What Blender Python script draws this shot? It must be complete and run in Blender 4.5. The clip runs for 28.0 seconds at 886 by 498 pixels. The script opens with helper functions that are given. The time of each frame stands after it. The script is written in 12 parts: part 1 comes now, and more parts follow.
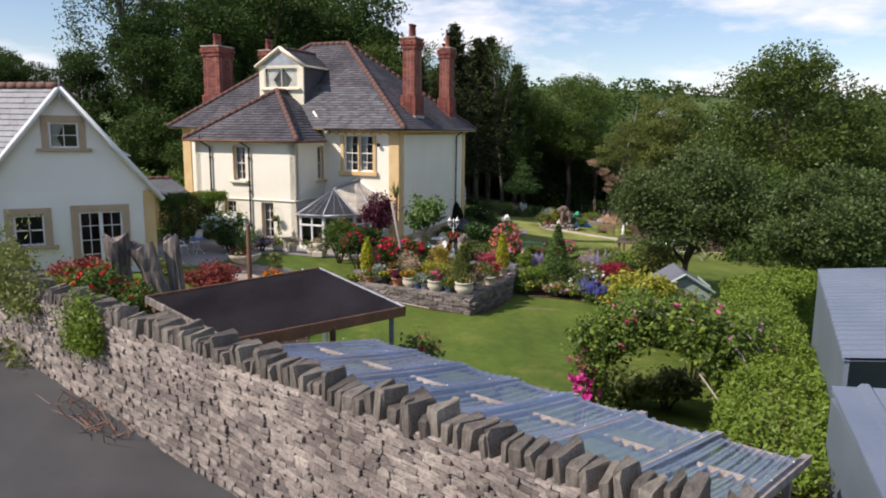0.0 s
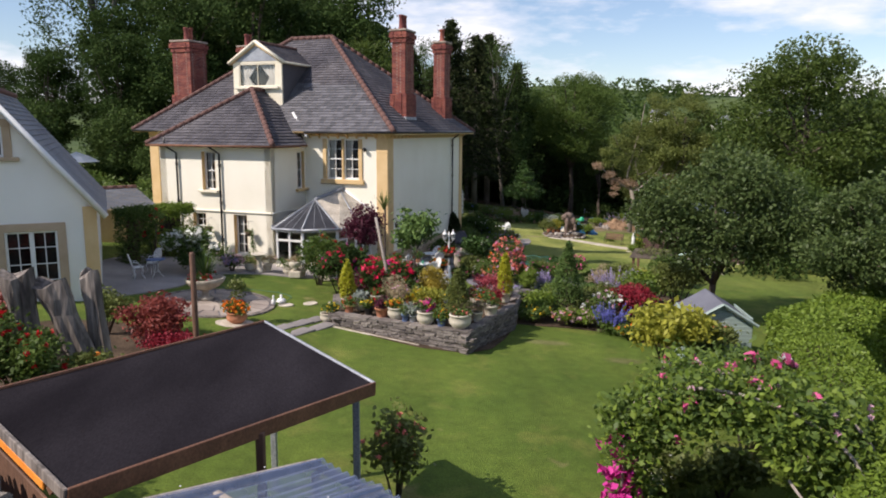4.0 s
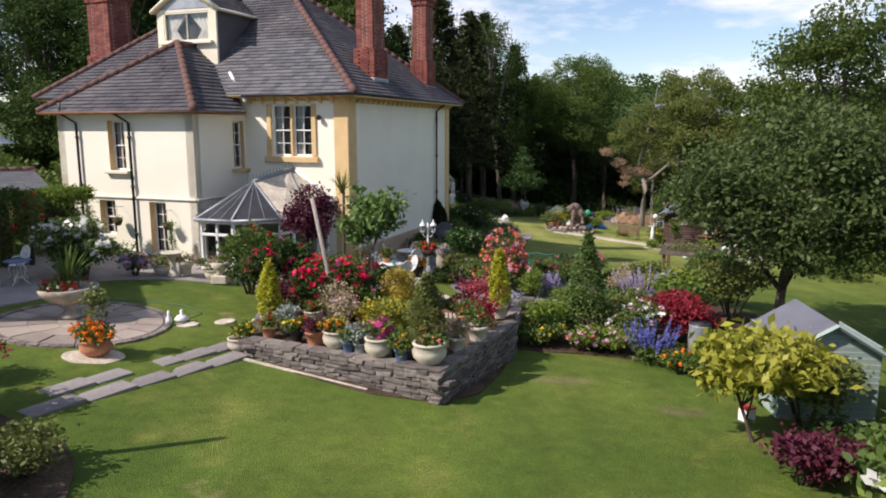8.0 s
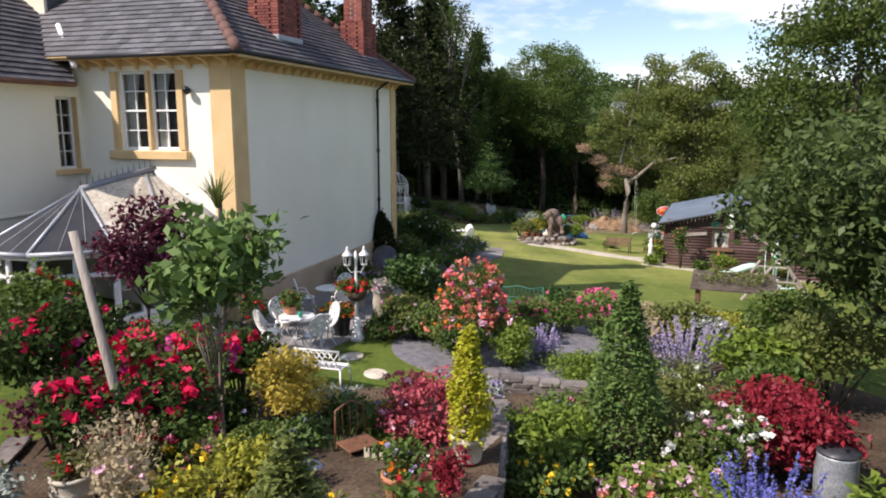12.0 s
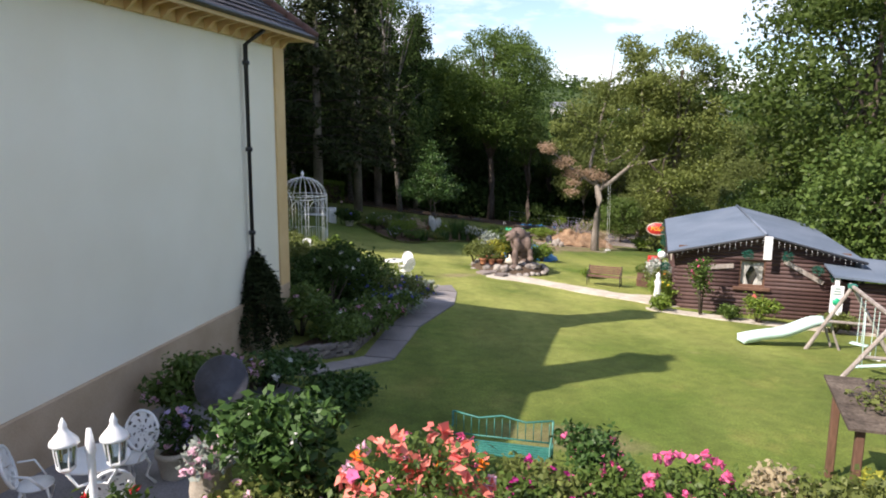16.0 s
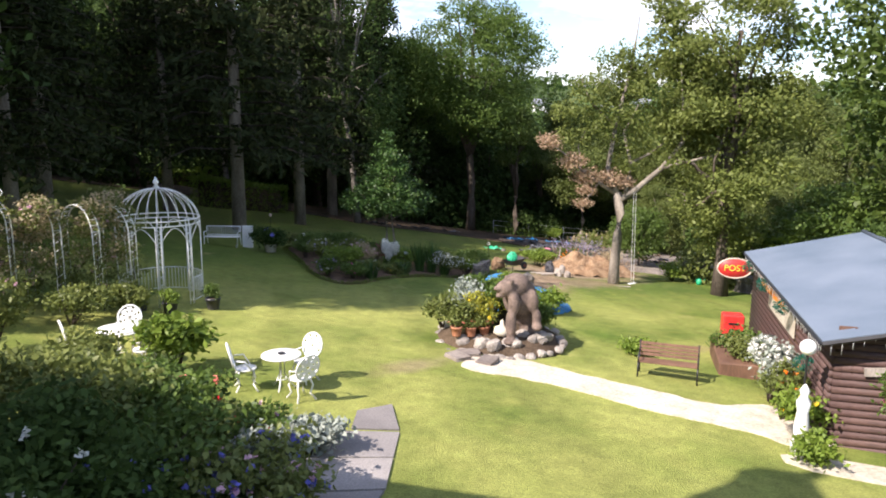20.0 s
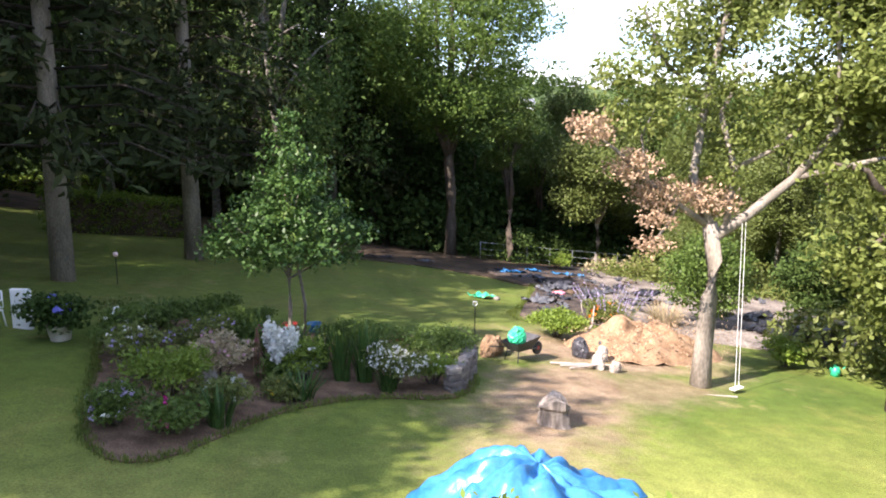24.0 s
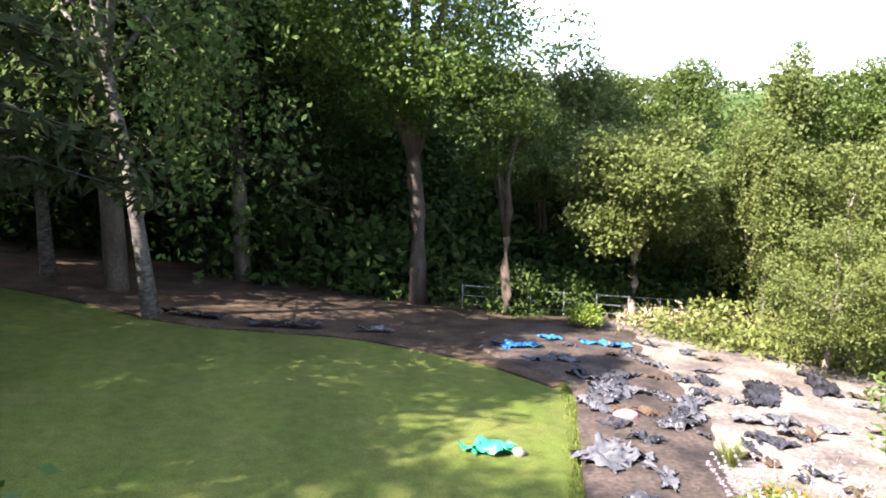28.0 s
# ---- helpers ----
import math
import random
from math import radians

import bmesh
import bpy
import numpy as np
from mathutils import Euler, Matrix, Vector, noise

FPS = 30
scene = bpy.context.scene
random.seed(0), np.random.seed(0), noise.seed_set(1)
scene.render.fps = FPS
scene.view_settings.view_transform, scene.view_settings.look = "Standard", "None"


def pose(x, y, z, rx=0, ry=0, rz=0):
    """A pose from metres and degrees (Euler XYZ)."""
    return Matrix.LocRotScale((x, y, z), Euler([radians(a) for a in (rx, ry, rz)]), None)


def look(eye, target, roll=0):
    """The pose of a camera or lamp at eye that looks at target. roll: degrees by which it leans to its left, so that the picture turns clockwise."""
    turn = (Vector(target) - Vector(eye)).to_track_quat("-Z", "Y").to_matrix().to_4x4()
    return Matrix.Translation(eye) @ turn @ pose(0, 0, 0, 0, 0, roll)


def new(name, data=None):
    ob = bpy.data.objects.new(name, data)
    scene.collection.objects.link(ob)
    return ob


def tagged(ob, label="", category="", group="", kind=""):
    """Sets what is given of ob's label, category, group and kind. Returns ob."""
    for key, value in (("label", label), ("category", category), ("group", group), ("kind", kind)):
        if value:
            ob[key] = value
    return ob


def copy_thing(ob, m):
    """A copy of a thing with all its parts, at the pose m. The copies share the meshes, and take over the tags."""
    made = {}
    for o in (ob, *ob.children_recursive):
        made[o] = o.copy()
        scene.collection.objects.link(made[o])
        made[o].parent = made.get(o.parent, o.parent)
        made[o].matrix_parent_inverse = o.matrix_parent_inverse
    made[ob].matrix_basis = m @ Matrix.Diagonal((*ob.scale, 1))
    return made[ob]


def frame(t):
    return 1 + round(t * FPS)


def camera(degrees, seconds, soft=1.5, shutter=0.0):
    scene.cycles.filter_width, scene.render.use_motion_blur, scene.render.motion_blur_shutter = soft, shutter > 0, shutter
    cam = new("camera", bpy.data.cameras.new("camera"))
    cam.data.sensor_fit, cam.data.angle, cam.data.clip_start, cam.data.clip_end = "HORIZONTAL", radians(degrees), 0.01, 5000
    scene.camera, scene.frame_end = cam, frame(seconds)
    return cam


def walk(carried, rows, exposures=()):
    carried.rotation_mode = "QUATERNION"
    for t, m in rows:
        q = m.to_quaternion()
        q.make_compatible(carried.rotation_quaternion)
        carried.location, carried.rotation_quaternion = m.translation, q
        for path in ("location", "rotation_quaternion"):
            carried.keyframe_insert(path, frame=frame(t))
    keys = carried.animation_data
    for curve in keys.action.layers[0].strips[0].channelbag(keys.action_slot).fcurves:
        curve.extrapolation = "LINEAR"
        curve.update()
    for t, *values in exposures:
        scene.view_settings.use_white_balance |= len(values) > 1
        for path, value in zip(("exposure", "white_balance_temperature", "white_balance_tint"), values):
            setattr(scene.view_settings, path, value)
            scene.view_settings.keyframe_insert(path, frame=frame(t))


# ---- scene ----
cam = camera(64.1, 28.0, 1.9)
# seconds, place, yaw, pitch and lean of the flight
PATH = [
    (0, 0.04, -1.13, 7.32, 0.13, -9.67, 0.61),
    (0.5, 0.07, -0.83, 7.35, 0.17, -9.63, 0.56),
    (1, 0.04, -0.45, 7.40, 0.12, -9.64, 0.54),
    (1.5, 0.01, 0.00, 7.41, 0.07, -9.66, 0.53),
    (2, 0.04, 0.47, 7.41, 0.07, -9.66, 0.52),
    (3, 0.10, 1.59, 7.43, 0.07, -9.62, 0.43),
    (5.5, 0.57, 5.64, 7.22, 0.02, -9.66, 0.33),
    (6, 0.66, 6.56, 6.82, -0.02, -9.71, 0.26),
    (6.5, 0.76, 7.58, 6.67, -0.04, -9.69, 0.16),
    (7, 0.84, 8.61, 6.46, -0.03, -9.72, 0.11),
    (7.5, 0.92, 9.64, 6.22, -0.05, -9.73, 0.06),
    (8, 1.05, 10.67, 6.01, -0.02, -9.72, 0.04),
    (8.5, 1.11, 11.68, 5.78, -0.07, -9.69, -0.09),
    (9, 1.22, 12.71, 5.64, -0.06, -9.70, -0.16),
    (9.5, 1.30, 13.76, 5.56, -0.09, -9.70, -0.22),
    (10, 1.39, 14.85, 5.51, -0.12, -9.72, -0.26),
    (10.5, 1.50, 15.98, 5.50, -0.36, -9.79, -0.29),
    (11, 1.59, 17.18, 5.47, -0.85, -9.78, -0.31),
    (11.5, 1.65, 18.38, 5.47, -2.05, -9.77, -0.24),
    (12, 1.69, 19.70, 5.50, -3.13, -9.78, -0.00),
    (12.5, 1.80, 20.89, 5.49, -3.75, -9.73, 0.12),
    (14.5, 2.10, 26.07, 5.32, -5.90, -9.77, 0.29),
    (15, 2.29, 27.50, 5.26, -6.43, -9.83, 0.40),
    (15.5, 2.50, 28.94, 5.19, -6.93, -9.81, 0.47),
    (16, 2.72, 30.44, 5.17, -8.09, -9.83, 0.50),
    (16.5, 2.98, 31.98, 5.12, -9.83, -9.78, 0.49),
    (17, 3.28, 33.59, 5.04, -10.01, -9.78, 0.44),
    (17.5, 3.57, 35.26, 4.95, -10.11, -9.82, 0.46),
    (18, 3.96, 36.91, 4.89, -9.93, -9.88, 0.45),
    (18.5, 4.30, 38.59, 4.82, -9.92, -9.97, 0.44),
    (19, 4.64, 40.22, 4.78, -9.96, -10.00, 0.47),
    (19.5, 5.06, 41.92, 4.68, -9.92, -10.01, 0.52),
    (20, 5.54, 43.62, 4.57, -9.69, -9.95, 0.50),
    (20.5, 5.97, 45.35, 4.49, -9.54, -9.92, 0.61),
    (21, 6.34, 47.12, 4.41, -9.42, -9.93, 0.72),
    (21.5, 6.79, 49.02, 4.33, -9.17, -9.95, 0.68),
    (23.5, 8.69, 56.92, 3.98, -10.70, -9.97, 0.55),
    (24, 9.09, 58.81, 3.88, -10.92, -9.82, 0.46),
    (24.5, 9.51, 60.78, 3.81, -11.07, -9.74, 0.39),
    (25, 9.88, 62.86, 3.78, -11.39, -9.80, 0.43),
    (25.5, 10.19, 64.92, 3.75, -11.82, -9.77, 0.36),
    (26, 10.53, 66.94, 3.73, -12.21, -9.80, 0.36),
    (26.5, 10.92, 68.82, 3.62, -12.57, -9.77, 0.35),
    (27, 11.27, 70.56, 3.44, -12.99, -9.62, 0.35),
    (27.5, 11.70, 72.54, 3.36, -13.49, -9.72, 0.29),
    (28, 12.12, 74.47, 3.27, -13.90, -9.78, 0.28),
]


def aim(x, y, z, yaw, pitch, lean):
    a, b = radians(yaw), radians(pitch)
    return look((x, y, z), (x - math.sin(a) * math.cos(b) * 2, y + math.cos(a) * math.cos(b) * 2, z + math.sin(b) * 2), lean)


EXPOSURES = [(0, 0.14, 6500, 18), (9, 0.26, 6500, 18), (14, 0.6, 6500, 18), (18, 0.92, 6500, 18), (21, 1.22, 6500, 18), (24, 1.8, 6500, 20), (28, 2.4, 6500, 20)]
walk(cam, [(r[0], aim(*r[1:])) for r in PATH], EXPOSURES)
# ---- end of camera ----
# ---- world, sun and exposure ----
SUN_DIR = Vector((-0.893, -0.45, 0.945)).normalized()
world = bpy.data.worlds.new("sky_world")
scene.world = world
world.use_nodes = True
wn, wl = world.node_tree.nodes, world.node_tree.links
sky = wn.new("ShaderNodeTexSky")
sky.sky_type = "NISHITA"
sky.sun_disc = False
sky.sun_elevation = math.asin(SUN_DIR.z)
sky.sun_rotation = math.atan2(SUN_DIR.x, SUN_DIR.y)
sky.air_density, sky.dust_density, sky.ozone_density = 1.0, 0.25, 2.2
# broken fair-weather cloud over the whole sky
wc = wn.new("ShaderNodeTexCoord")
wm = wn.new("ShaderNodeMapping")
wm.inputs["Scale"].default_value = (1.0, 1.0, 3.6)
wcl = wn.new("ShaderNodeTexNoise")
wcl.inputs["Scale"].default_value, wcl.inputs["Detail"].default_value, wcl.inputs["Roughness"].default_value = 3.4, 8.0, 0.58
wr = wn.new("ShaderNodeValToRGB")
wr.color_ramp.elements[0].position, wr.color_ramp.elements[1].position = 0.5, 0.66
wx = wn.new("ShaderNodeMixRGB")
wx.inputs["Color2"].default_value = (8.0, 8.1, 8.3, 1)
wl.new(wc.outputs["Generated"], wm.inputs["Vector"])
wl.new(wm.outputs["Vector"], wcl.inputs["Vector"])
wl.new(wcl.outputs["Fac"], wr.inputs["Fac"])
wl.new(wr.outputs["Color"], wx.inputs["Fac"])
wl.new(sky.outputs["Color"], wx.inputs["Color1"])
wl.new(wx.outputs["Color"], wn["Background"].inputs["Color"])
wn["Background"].inputs["Strength"].default_value = 0.122

sun_data = bpy.data.lights.new("sun", "SUN")
sun_data.energy, sun_data.angle, sun_data.color = 5.0, radians(0.55), (1.0, 0.93, 0.82)
sun = new("sun", sun_data)
sun.matrix_world = look((0, 0, 60), Vector((0, 0, 60)) - SUN_DIR)

# ---- materials ----
def material(name, c1, c2, scale=4.0, rough=0.8, bump=0.0, bump_scale=40.0, metal=0.0, island=0.0, objrand=0.0, c3=None, fine=0.35,
             stretch=(1, 1, 1), clear=0.0, spec=0.5):
    """Two-scale mottled surface: broad stains from c1 to c2, fine grain, relief, and a shade of its own for each piece."""
    m = bpy.data.materials.new(name)
    m.use_nodes = True
    n, l = m.node_tree.nodes, m.node_tree.links
    b = n["Principled BSDF"]
    tc = n.new("ShaderNodeTexCoord")
    mp = n.new("ShaderNodeMapping")
    mp.inputs["Scale"].default_value = stretch
    l.new(tc.outputs["Object"], mp.inputs["Vector"])
    big = n.new("ShaderNodeTexNoise")
    big.inputs["Scale"].default_value, big.inputs["Detail"].default_value = scale, 5
    small = n.new("ShaderNodeTexNoise")
    small.inputs["Scale"].default_value, small.inputs["Detail"].default_value = bump_scale, 4
    l.new(mp.outputs["Vector"], big.inputs["Vector"])
    l.new(mp.outputs["Vector"], small.inputs["Vector"])
    ramp = n.new("ShaderNodeValToRGB")
    ramp.color_ramp.elements[0].position, ramp.color_ramp.elements[1].position = 0.32, 0.68
    ramp.color_ramp.elements[0].color, ramp.color_ramp.elements[1].color = (*c1, 1), (*c2, 1)
    if c3:
        e = ramp.color_ramp.elements.new(0.82)
        e.color = (*c3, 1)
    l.new(big.outputs["Fac"], ramp.inputs["Fac"])
    # fine grain as a change of value
    hsv = n.new("ShaderNodeHueSaturation")
    vr = n.new("ShaderNodeMapRange")
    vr.inputs["From Min"].default_value, vr.inputs["From Max"].default_value = 0.25, 0.75
    vr.inputs["To Min"].default_value, vr.inputs["To Max"].default_value = 1 - fine, 1 + fine
    l.new(small.outputs["Fac"], vr.inputs["Value"])
    value = vr.outputs["Result"]
    if island or objrand:
        src = n.new("ShaderNodeNewGeometry").outputs["Random Per Island"] if island else n.new("ShaderNodeObjectInfo").outputs["Random"]
        k = island or objrand
        ir = n.new("ShaderNodeMapRange")
        ir.inputs["To Min"].default_value, ir.inputs["To Max"].default_value = 1 - k, 1 + k
        l.new(src, ir.inputs["Value"])
        mu = n.new("ShaderNodeMath")
        mu.operation = "MULTIPLY"
        l.new(value, mu.inputs[0])
        l.new(ir.outputs["Result"], mu.inputs[1])
        value = mu.outputs["Value"]
        hr = n.new("ShaderNodeMapRange")
        hr.inputs["To Min"].default_value, hr.inputs["To Max"].default_value = 0.5 - 0.025 * k, 0.5 + 0.025 * k
        l.new(src, hr.inputs["Value"])
        l.new(hr.outputs["Result"], hsv.inputs["Hue"])
    l.new(value, hsv.inputs["Value"])
    l.new(ramp.outputs["Color"], hsv.inputs["Color"])
    l.new(hsv.outputs["Color"], b.inputs["Base Color"])
    b.inputs["Roughness"].default_value, b.inputs["Metallic"].default_value = rough, metal
    b.inputs["Specular IOR Level"].default_value = spec
    b.inputs["Coat Weight"].default_value = clear
    if bump:
        bp = n.new("ShaderNodeBump")
        bp.inputs["Strength"].default_value, bp.inputs["Distance"].default_value = min(1.0, bump), 0.02
        l.new(small.outputs["Fac"], bp.inputs["Height"])
        l.new(bp.outputs["Normal"], b.inputs["Normal"])
    return m


def leafy(name, c1, c2, rough=0.5, trans=0.35, vary=0.45, patch=0.5, spec=0.25):
    """Leaf: colour by island and by broad patches, some light let through."""
    m = bpy.data.materials.new(name)
    m.use_nodes = True
    n, l = m.node_tree.nodes, m.node_tree.links
    b = n["Principled BSDF"]
    geo = n.new("ShaderNodeNewGeometry")
    tc = n.new("ShaderNodeTexCoord")
    no = n.new("ShaderNodeTexNoise")
    no.inputs["Scale"].default_value, no.inputs["Detail"].default_value = patch, 3
    l.new(tc.outputs["Object"], no.inputs["Vector"])
    ad = n.new("ShaderNodeMath")
    ad.operation = "ADD"
    l.new(geo.outputs["Random Per Island"], ad.inputs[0])
    l.new(no.outputs["Fac"], ad.inputs[1])
    hf = n.new("ShaderNodeMath")
    hf.operation = "MULTIPLY"
    hf.inputs[1].default_value = 0.5
    l.new(ad.outputs["Value"], hf.inputs[0])
    ramp = n.new("ShaderNodeValToRGB")
    ramp.color_ramp.elements[0].position, ramp.color_ramp.elements[1].position = 0.5 - vary, 0.5 + vary
    ramp.color_ramp.elements[0].color, ramp.color_ramp.elements[1].color = (*c1, 1), (*c2, 1)
    l.new(hf.outputs["Value"], ramp.inputs["Fac"])
    l.new(ramp.outputs["Color"], b.inputs["Base Color"])
    b.inputs["Roughness"].default_value = rough
    b.inputs["Specular IOR Level"].default_value = spec
    tr = n.new("ShaderNodeBsdfTranslucent")
    l.new(ramp.outputs["Color"], tr.inputs["Color"])
    mx = n.new("ShaderNodeMixShader")
    mx.inputs["Fac"].default_value = trans
    l.new(b.outputs["BSDF"], mx.inputs[1])
    l.new(tr.outputs["BSDF"], mx.inputs[2])
    l.new(mx.outputs["Shader"], n["Material Output"].inputs["Surface"])
    return m


def glassy(name, tint, rough=0.05, clear=0.0):
    """Window glass: a gloss coat over clear or dark glass."""
    m = bpy.data.materials.new(name)
    m.use_nodes = True
    n, l = m.node_tree.nodes, m.node_tree.links
    tr, gl, mx, fr = n.new("ShaderNodeBsdfTransparent"), n.new("ShaderNodeBsdfGlossy"), n.new("ShaderNodeMixShader"), n.new("ShaderNodeFresnel")
    tr.inputs["Color"].default_value = (*tint, 1)
    gl.inputs["Roughness"].default_value = rough
    fr.inputs["IOR"].default_value = 1.5
    ad = n.new("ShaderNodeMath")
    ad.inputs[1].default_value = clear
    l.new(fr.outputs["Fac"], ad.inputs[0])
    l.new(ad.outputs["Value"], mx.inputs["Fac"])
    l.new(tr.outputs["BSDF"], mx.inputs[1])
    l.new(gl.outputs["BSDF"], mx.inputs[2])
    l.new(mx.outputs["Shader"], n["Material Output"].inputs["Surface"])
    return m


WORN = [(14.7, 73.8, 5.8, 2.2, 1.08, 1.0), (18.4, 79.0, 4.8, 3.8, 0.3, 1.0), (17.5, 74.6, 3.4, 1.6, 0.5, 0.75), (7.5, 59.6, 1.3, 0.5, 0.6, 0.6), (6.7, 42.0, 1.4, 0.7, -0.3, 0.5), (6.0, 24.5, 0.7, 0.35, 0.0, 0.35), (3.8, 26.1, 0.9, 0.35, 0.1, 0.35), (16.5, 62.4, 0.9, 0.4, 0.3, 0.4)]


def lawn_material():
    """Mown grass: fine blades, clumps, mowing bands and dry yellow patches."""
    m = bpy.data.materials.new("lawn_grass")
    m.use_nodes = True
    n, l = m.node_tree.nodes, m.node_tree.links
    b = n["Principled BSDF"]
    tc = n.new("ShaderNodeTexCoord")

    def noisy(scale, detail, lo, hi, stretch=None, rough=0.55):
        t, r = n.new("ShaderNodeTexNoise"), n.new("ShaderNodeMapRange")
        t.inputs["Scale"].default_value, t.inputs["Detail"].default_value, t.inputs["Roughness"].default_value = scale, detail, rough
        if stretch:
            mp = n.new("ShaderNodeMapping")
            mp.inputs["Scale"].default_value, mp.inputs["Rotation"].default_value = stretch, (0, 0, 0.45)
            l.new(tc.outputs["Object"], mp.inputs["Vector"])
            l.new(mp.outputs["Vector"], t.inputs["Vector"])
        else:
            l.new(tc.outputs["Object"], t.inputs["Vector"])
        r.inputs["From Min"].default_value, r.inputs["From Max"].default_value = lo, hi
        l.new(t.outputs["Fac"], r.inputs["Value"])
        return r.outputs["Result"]

    def mix(fac, a, c):
        x = n.new("ShaderNodeMixRGB")
        l.new(fac, x.inputs["Fac"])
        for k, v in (("Color1", a), ("Color2", c)):
            if isinstance(v, tuple):
                x.inputs[k].default_value = (*v, 1)
            else:
                l.new(v, x.inputs[k])
        return x.outputs["Color"]

    col = mix(noisy(0.22, 6, 0.3, 0.7), (0.068, 0.118, 0.016), (0.13, 0.178, 0.028))
    col = mix(noisy(0.8, 5, 0.55, 0.78), col, (0.19, 0.2, 0.045))
    col = mix(noisy(0.33, 4, 0.64, 0.76, None, 0.7), col, (0.32, 0.26, 0.12))
    # the open back lawn is drier than the rest
    sep, up, down, both = n.new("ShaderNodeSeparateXYZ"), n.new("ShaderNodeMapRange"), n.new("ShaderNodeMapRange"), n.new("ShaderNodeMath")
    l.new(tc.outputs["Object"], sep.inputs["Vector"])
    up.inputs["From Min"].default_value, up.inputs["From Max"].default_value, up.inputs["To Max"].default_value = 38, 56, 0.95
    down.inputs["From Min"].default_value, down.inputs["From Max"].default_value = 74, 66
    both.operation = "MULTIPLY"
    for r in (up, down):
        l.new(sep.outputs["Y"], r.inputs["Value"])
    l.new(up.outputs["Result"], both.inputs[0])
    l.new(down.outputs["Result"], both.inputs[1])
    b2 = n.new("ShaderNodeMath")
    b2.operation = "MULTIPLY"
    l.new(both.outputs["Value"], b2.inputs[0])
    l.new(noisy(0.3, 5, 0.25, 0.6), b2.inputs[1])
    col = mix(b2.outputs["Value"], col, (0.30, 0.31, 0.085))
    # thin mossy turf under the trees at the far end
    far, thin = n.new("ShaderNodeMapRange"), n.new("ShaderNodeMath")
    far.inputs["From Min"].default_value, far.inputs["From Max"].default_value = 72, 82
    l.new(sep.outputs["Y"], far.inputs["Value"])
    thin.operation = "MULTIPLY"
    l.new(far.outputs["Result"], thin.inputs[0])
    l.new(noisy(0.4, 5, 0.2, 0.75), thin.inputs[1])
    col = mix(thin.outputs["Value"], col, (0.128, 0.142, 0.036))
    # trodden earth round the stump and the heap, and small worn patches: soft ellipses with ragged edges
    ragged = noisy(0.9, 6, 0.3, 0.7, None, 0.65)
    worn = None
    for cx, cy, ra, rb, turn, top in WORN:
        mp = n.new("ShaderNodeMapping")
        mp.vector_type = "TEXTURE"
        mp.inputs["Location"].default_value, mp.inputs["Rotation"].default_value, mp.inputs["Scale"].default_value = (cx, cy, 0), (0, 0, turn), (ra, rb, 1e4)
        l.new(tc.outputs["Object"], mp.inputs["Vector"])
        ln, sm, fall = n.new("ShaderNodeVectorMath"), n.new("ShaderNodeMath"), n.new("ShaderNodeMapRange")
        ln.operation = "LENGTH"
        l.new(mp.outputs["Vector"], ln.inputs[0])
        sm.operation = "MULTIPLY_ADD"
        sm.inputs[1].default_value = 0.7
        l.new(ragged, sm.inputs[0])
        l.new(ln.outputs["Value"], sm.inputs[2])
        fall.inputs["From Min"].default_value, fall.inputs["From Max"].default_value = 1.45, 0.75
        fall.inputs["To Max"].default_value = top
        l.new(sm.outputs["Value"], fall.inputs["Value"])
        if worn is None:
            worn = fall.outputs["Result"]
        else:
            mx = n.new("ShaderNodeMath")
            mx.operation = "MAXIMUM"
            l.new(worn, mx.inputs[0])
            l.new(fall.outputs["Result"], mx.inputs[1])
            worn = mx.outputs["Value"]
    col = mix(worn, col, mix(noisy(1.4, 6, 0.3, 0.7), (0.2, 0.135, 0.085), (0.33, 0.25, 0.165)))
    hs = n.new("ShaderNodeHueSaturation")
    mu = n.new("ShaderNodeMath")
    mu.operation = "MULTIPLY"
    bands, grain, clump = n.new("ShaderNodeMapRange"), n.new("ShaderNodeMapRange"), n.new("ShaderNodeMapRange")
    for node, src, k in ((bands, noisy(0.9, 1, 0.35, 0.65, (1.0, 0.06, 1.0)), 0.09), (grain, noisy(26, 5, 0.3, 0.7), 0.3), (clump, noisy(3.0, 4, 0.3, 0.7), 0.16)):
        node.inputs["To Min"].default_value, node.inputs["To Max"].default_value = 1 - k, 1 + k
        l.new(src, node.inputs["Value"])
    l.new(bands.outputs["Result"], mu.inputs[0])
    l.new(grain.outputs["Result"], mu.inputs[1])
    m2 = n.new("ShaderNodeMath")
    m2.operation = "MULTIPLY"
    l.new(mu.outputs["Value"], m2.inputs[0])
    l.new(clump.outputs["Result"], m2.inputs[1])
    l.new(m2.outputs["Value"], hs.inputs["Value"])
    l.new(col, hs.inputs["Color"])
    l.new(hs.outputs["Color"], b.inputs["Base Color"])
    b.inputs["Roughness"].default_value, b.inputs["Specular IOR Level"].default_value = 0.9, 0.2
    bp = n.new("ShaderNodeBump")
    bp.inputs["Strength"].default_value, bp.inputs["Distance"].default_value = 0.8, 0.03
    l.new(noisy(45, 5, 0.2, 0.8), bp.inputs["Height"])
    l.new(bp.outputs["Normal"], b.inputs["Normal"])
    return m


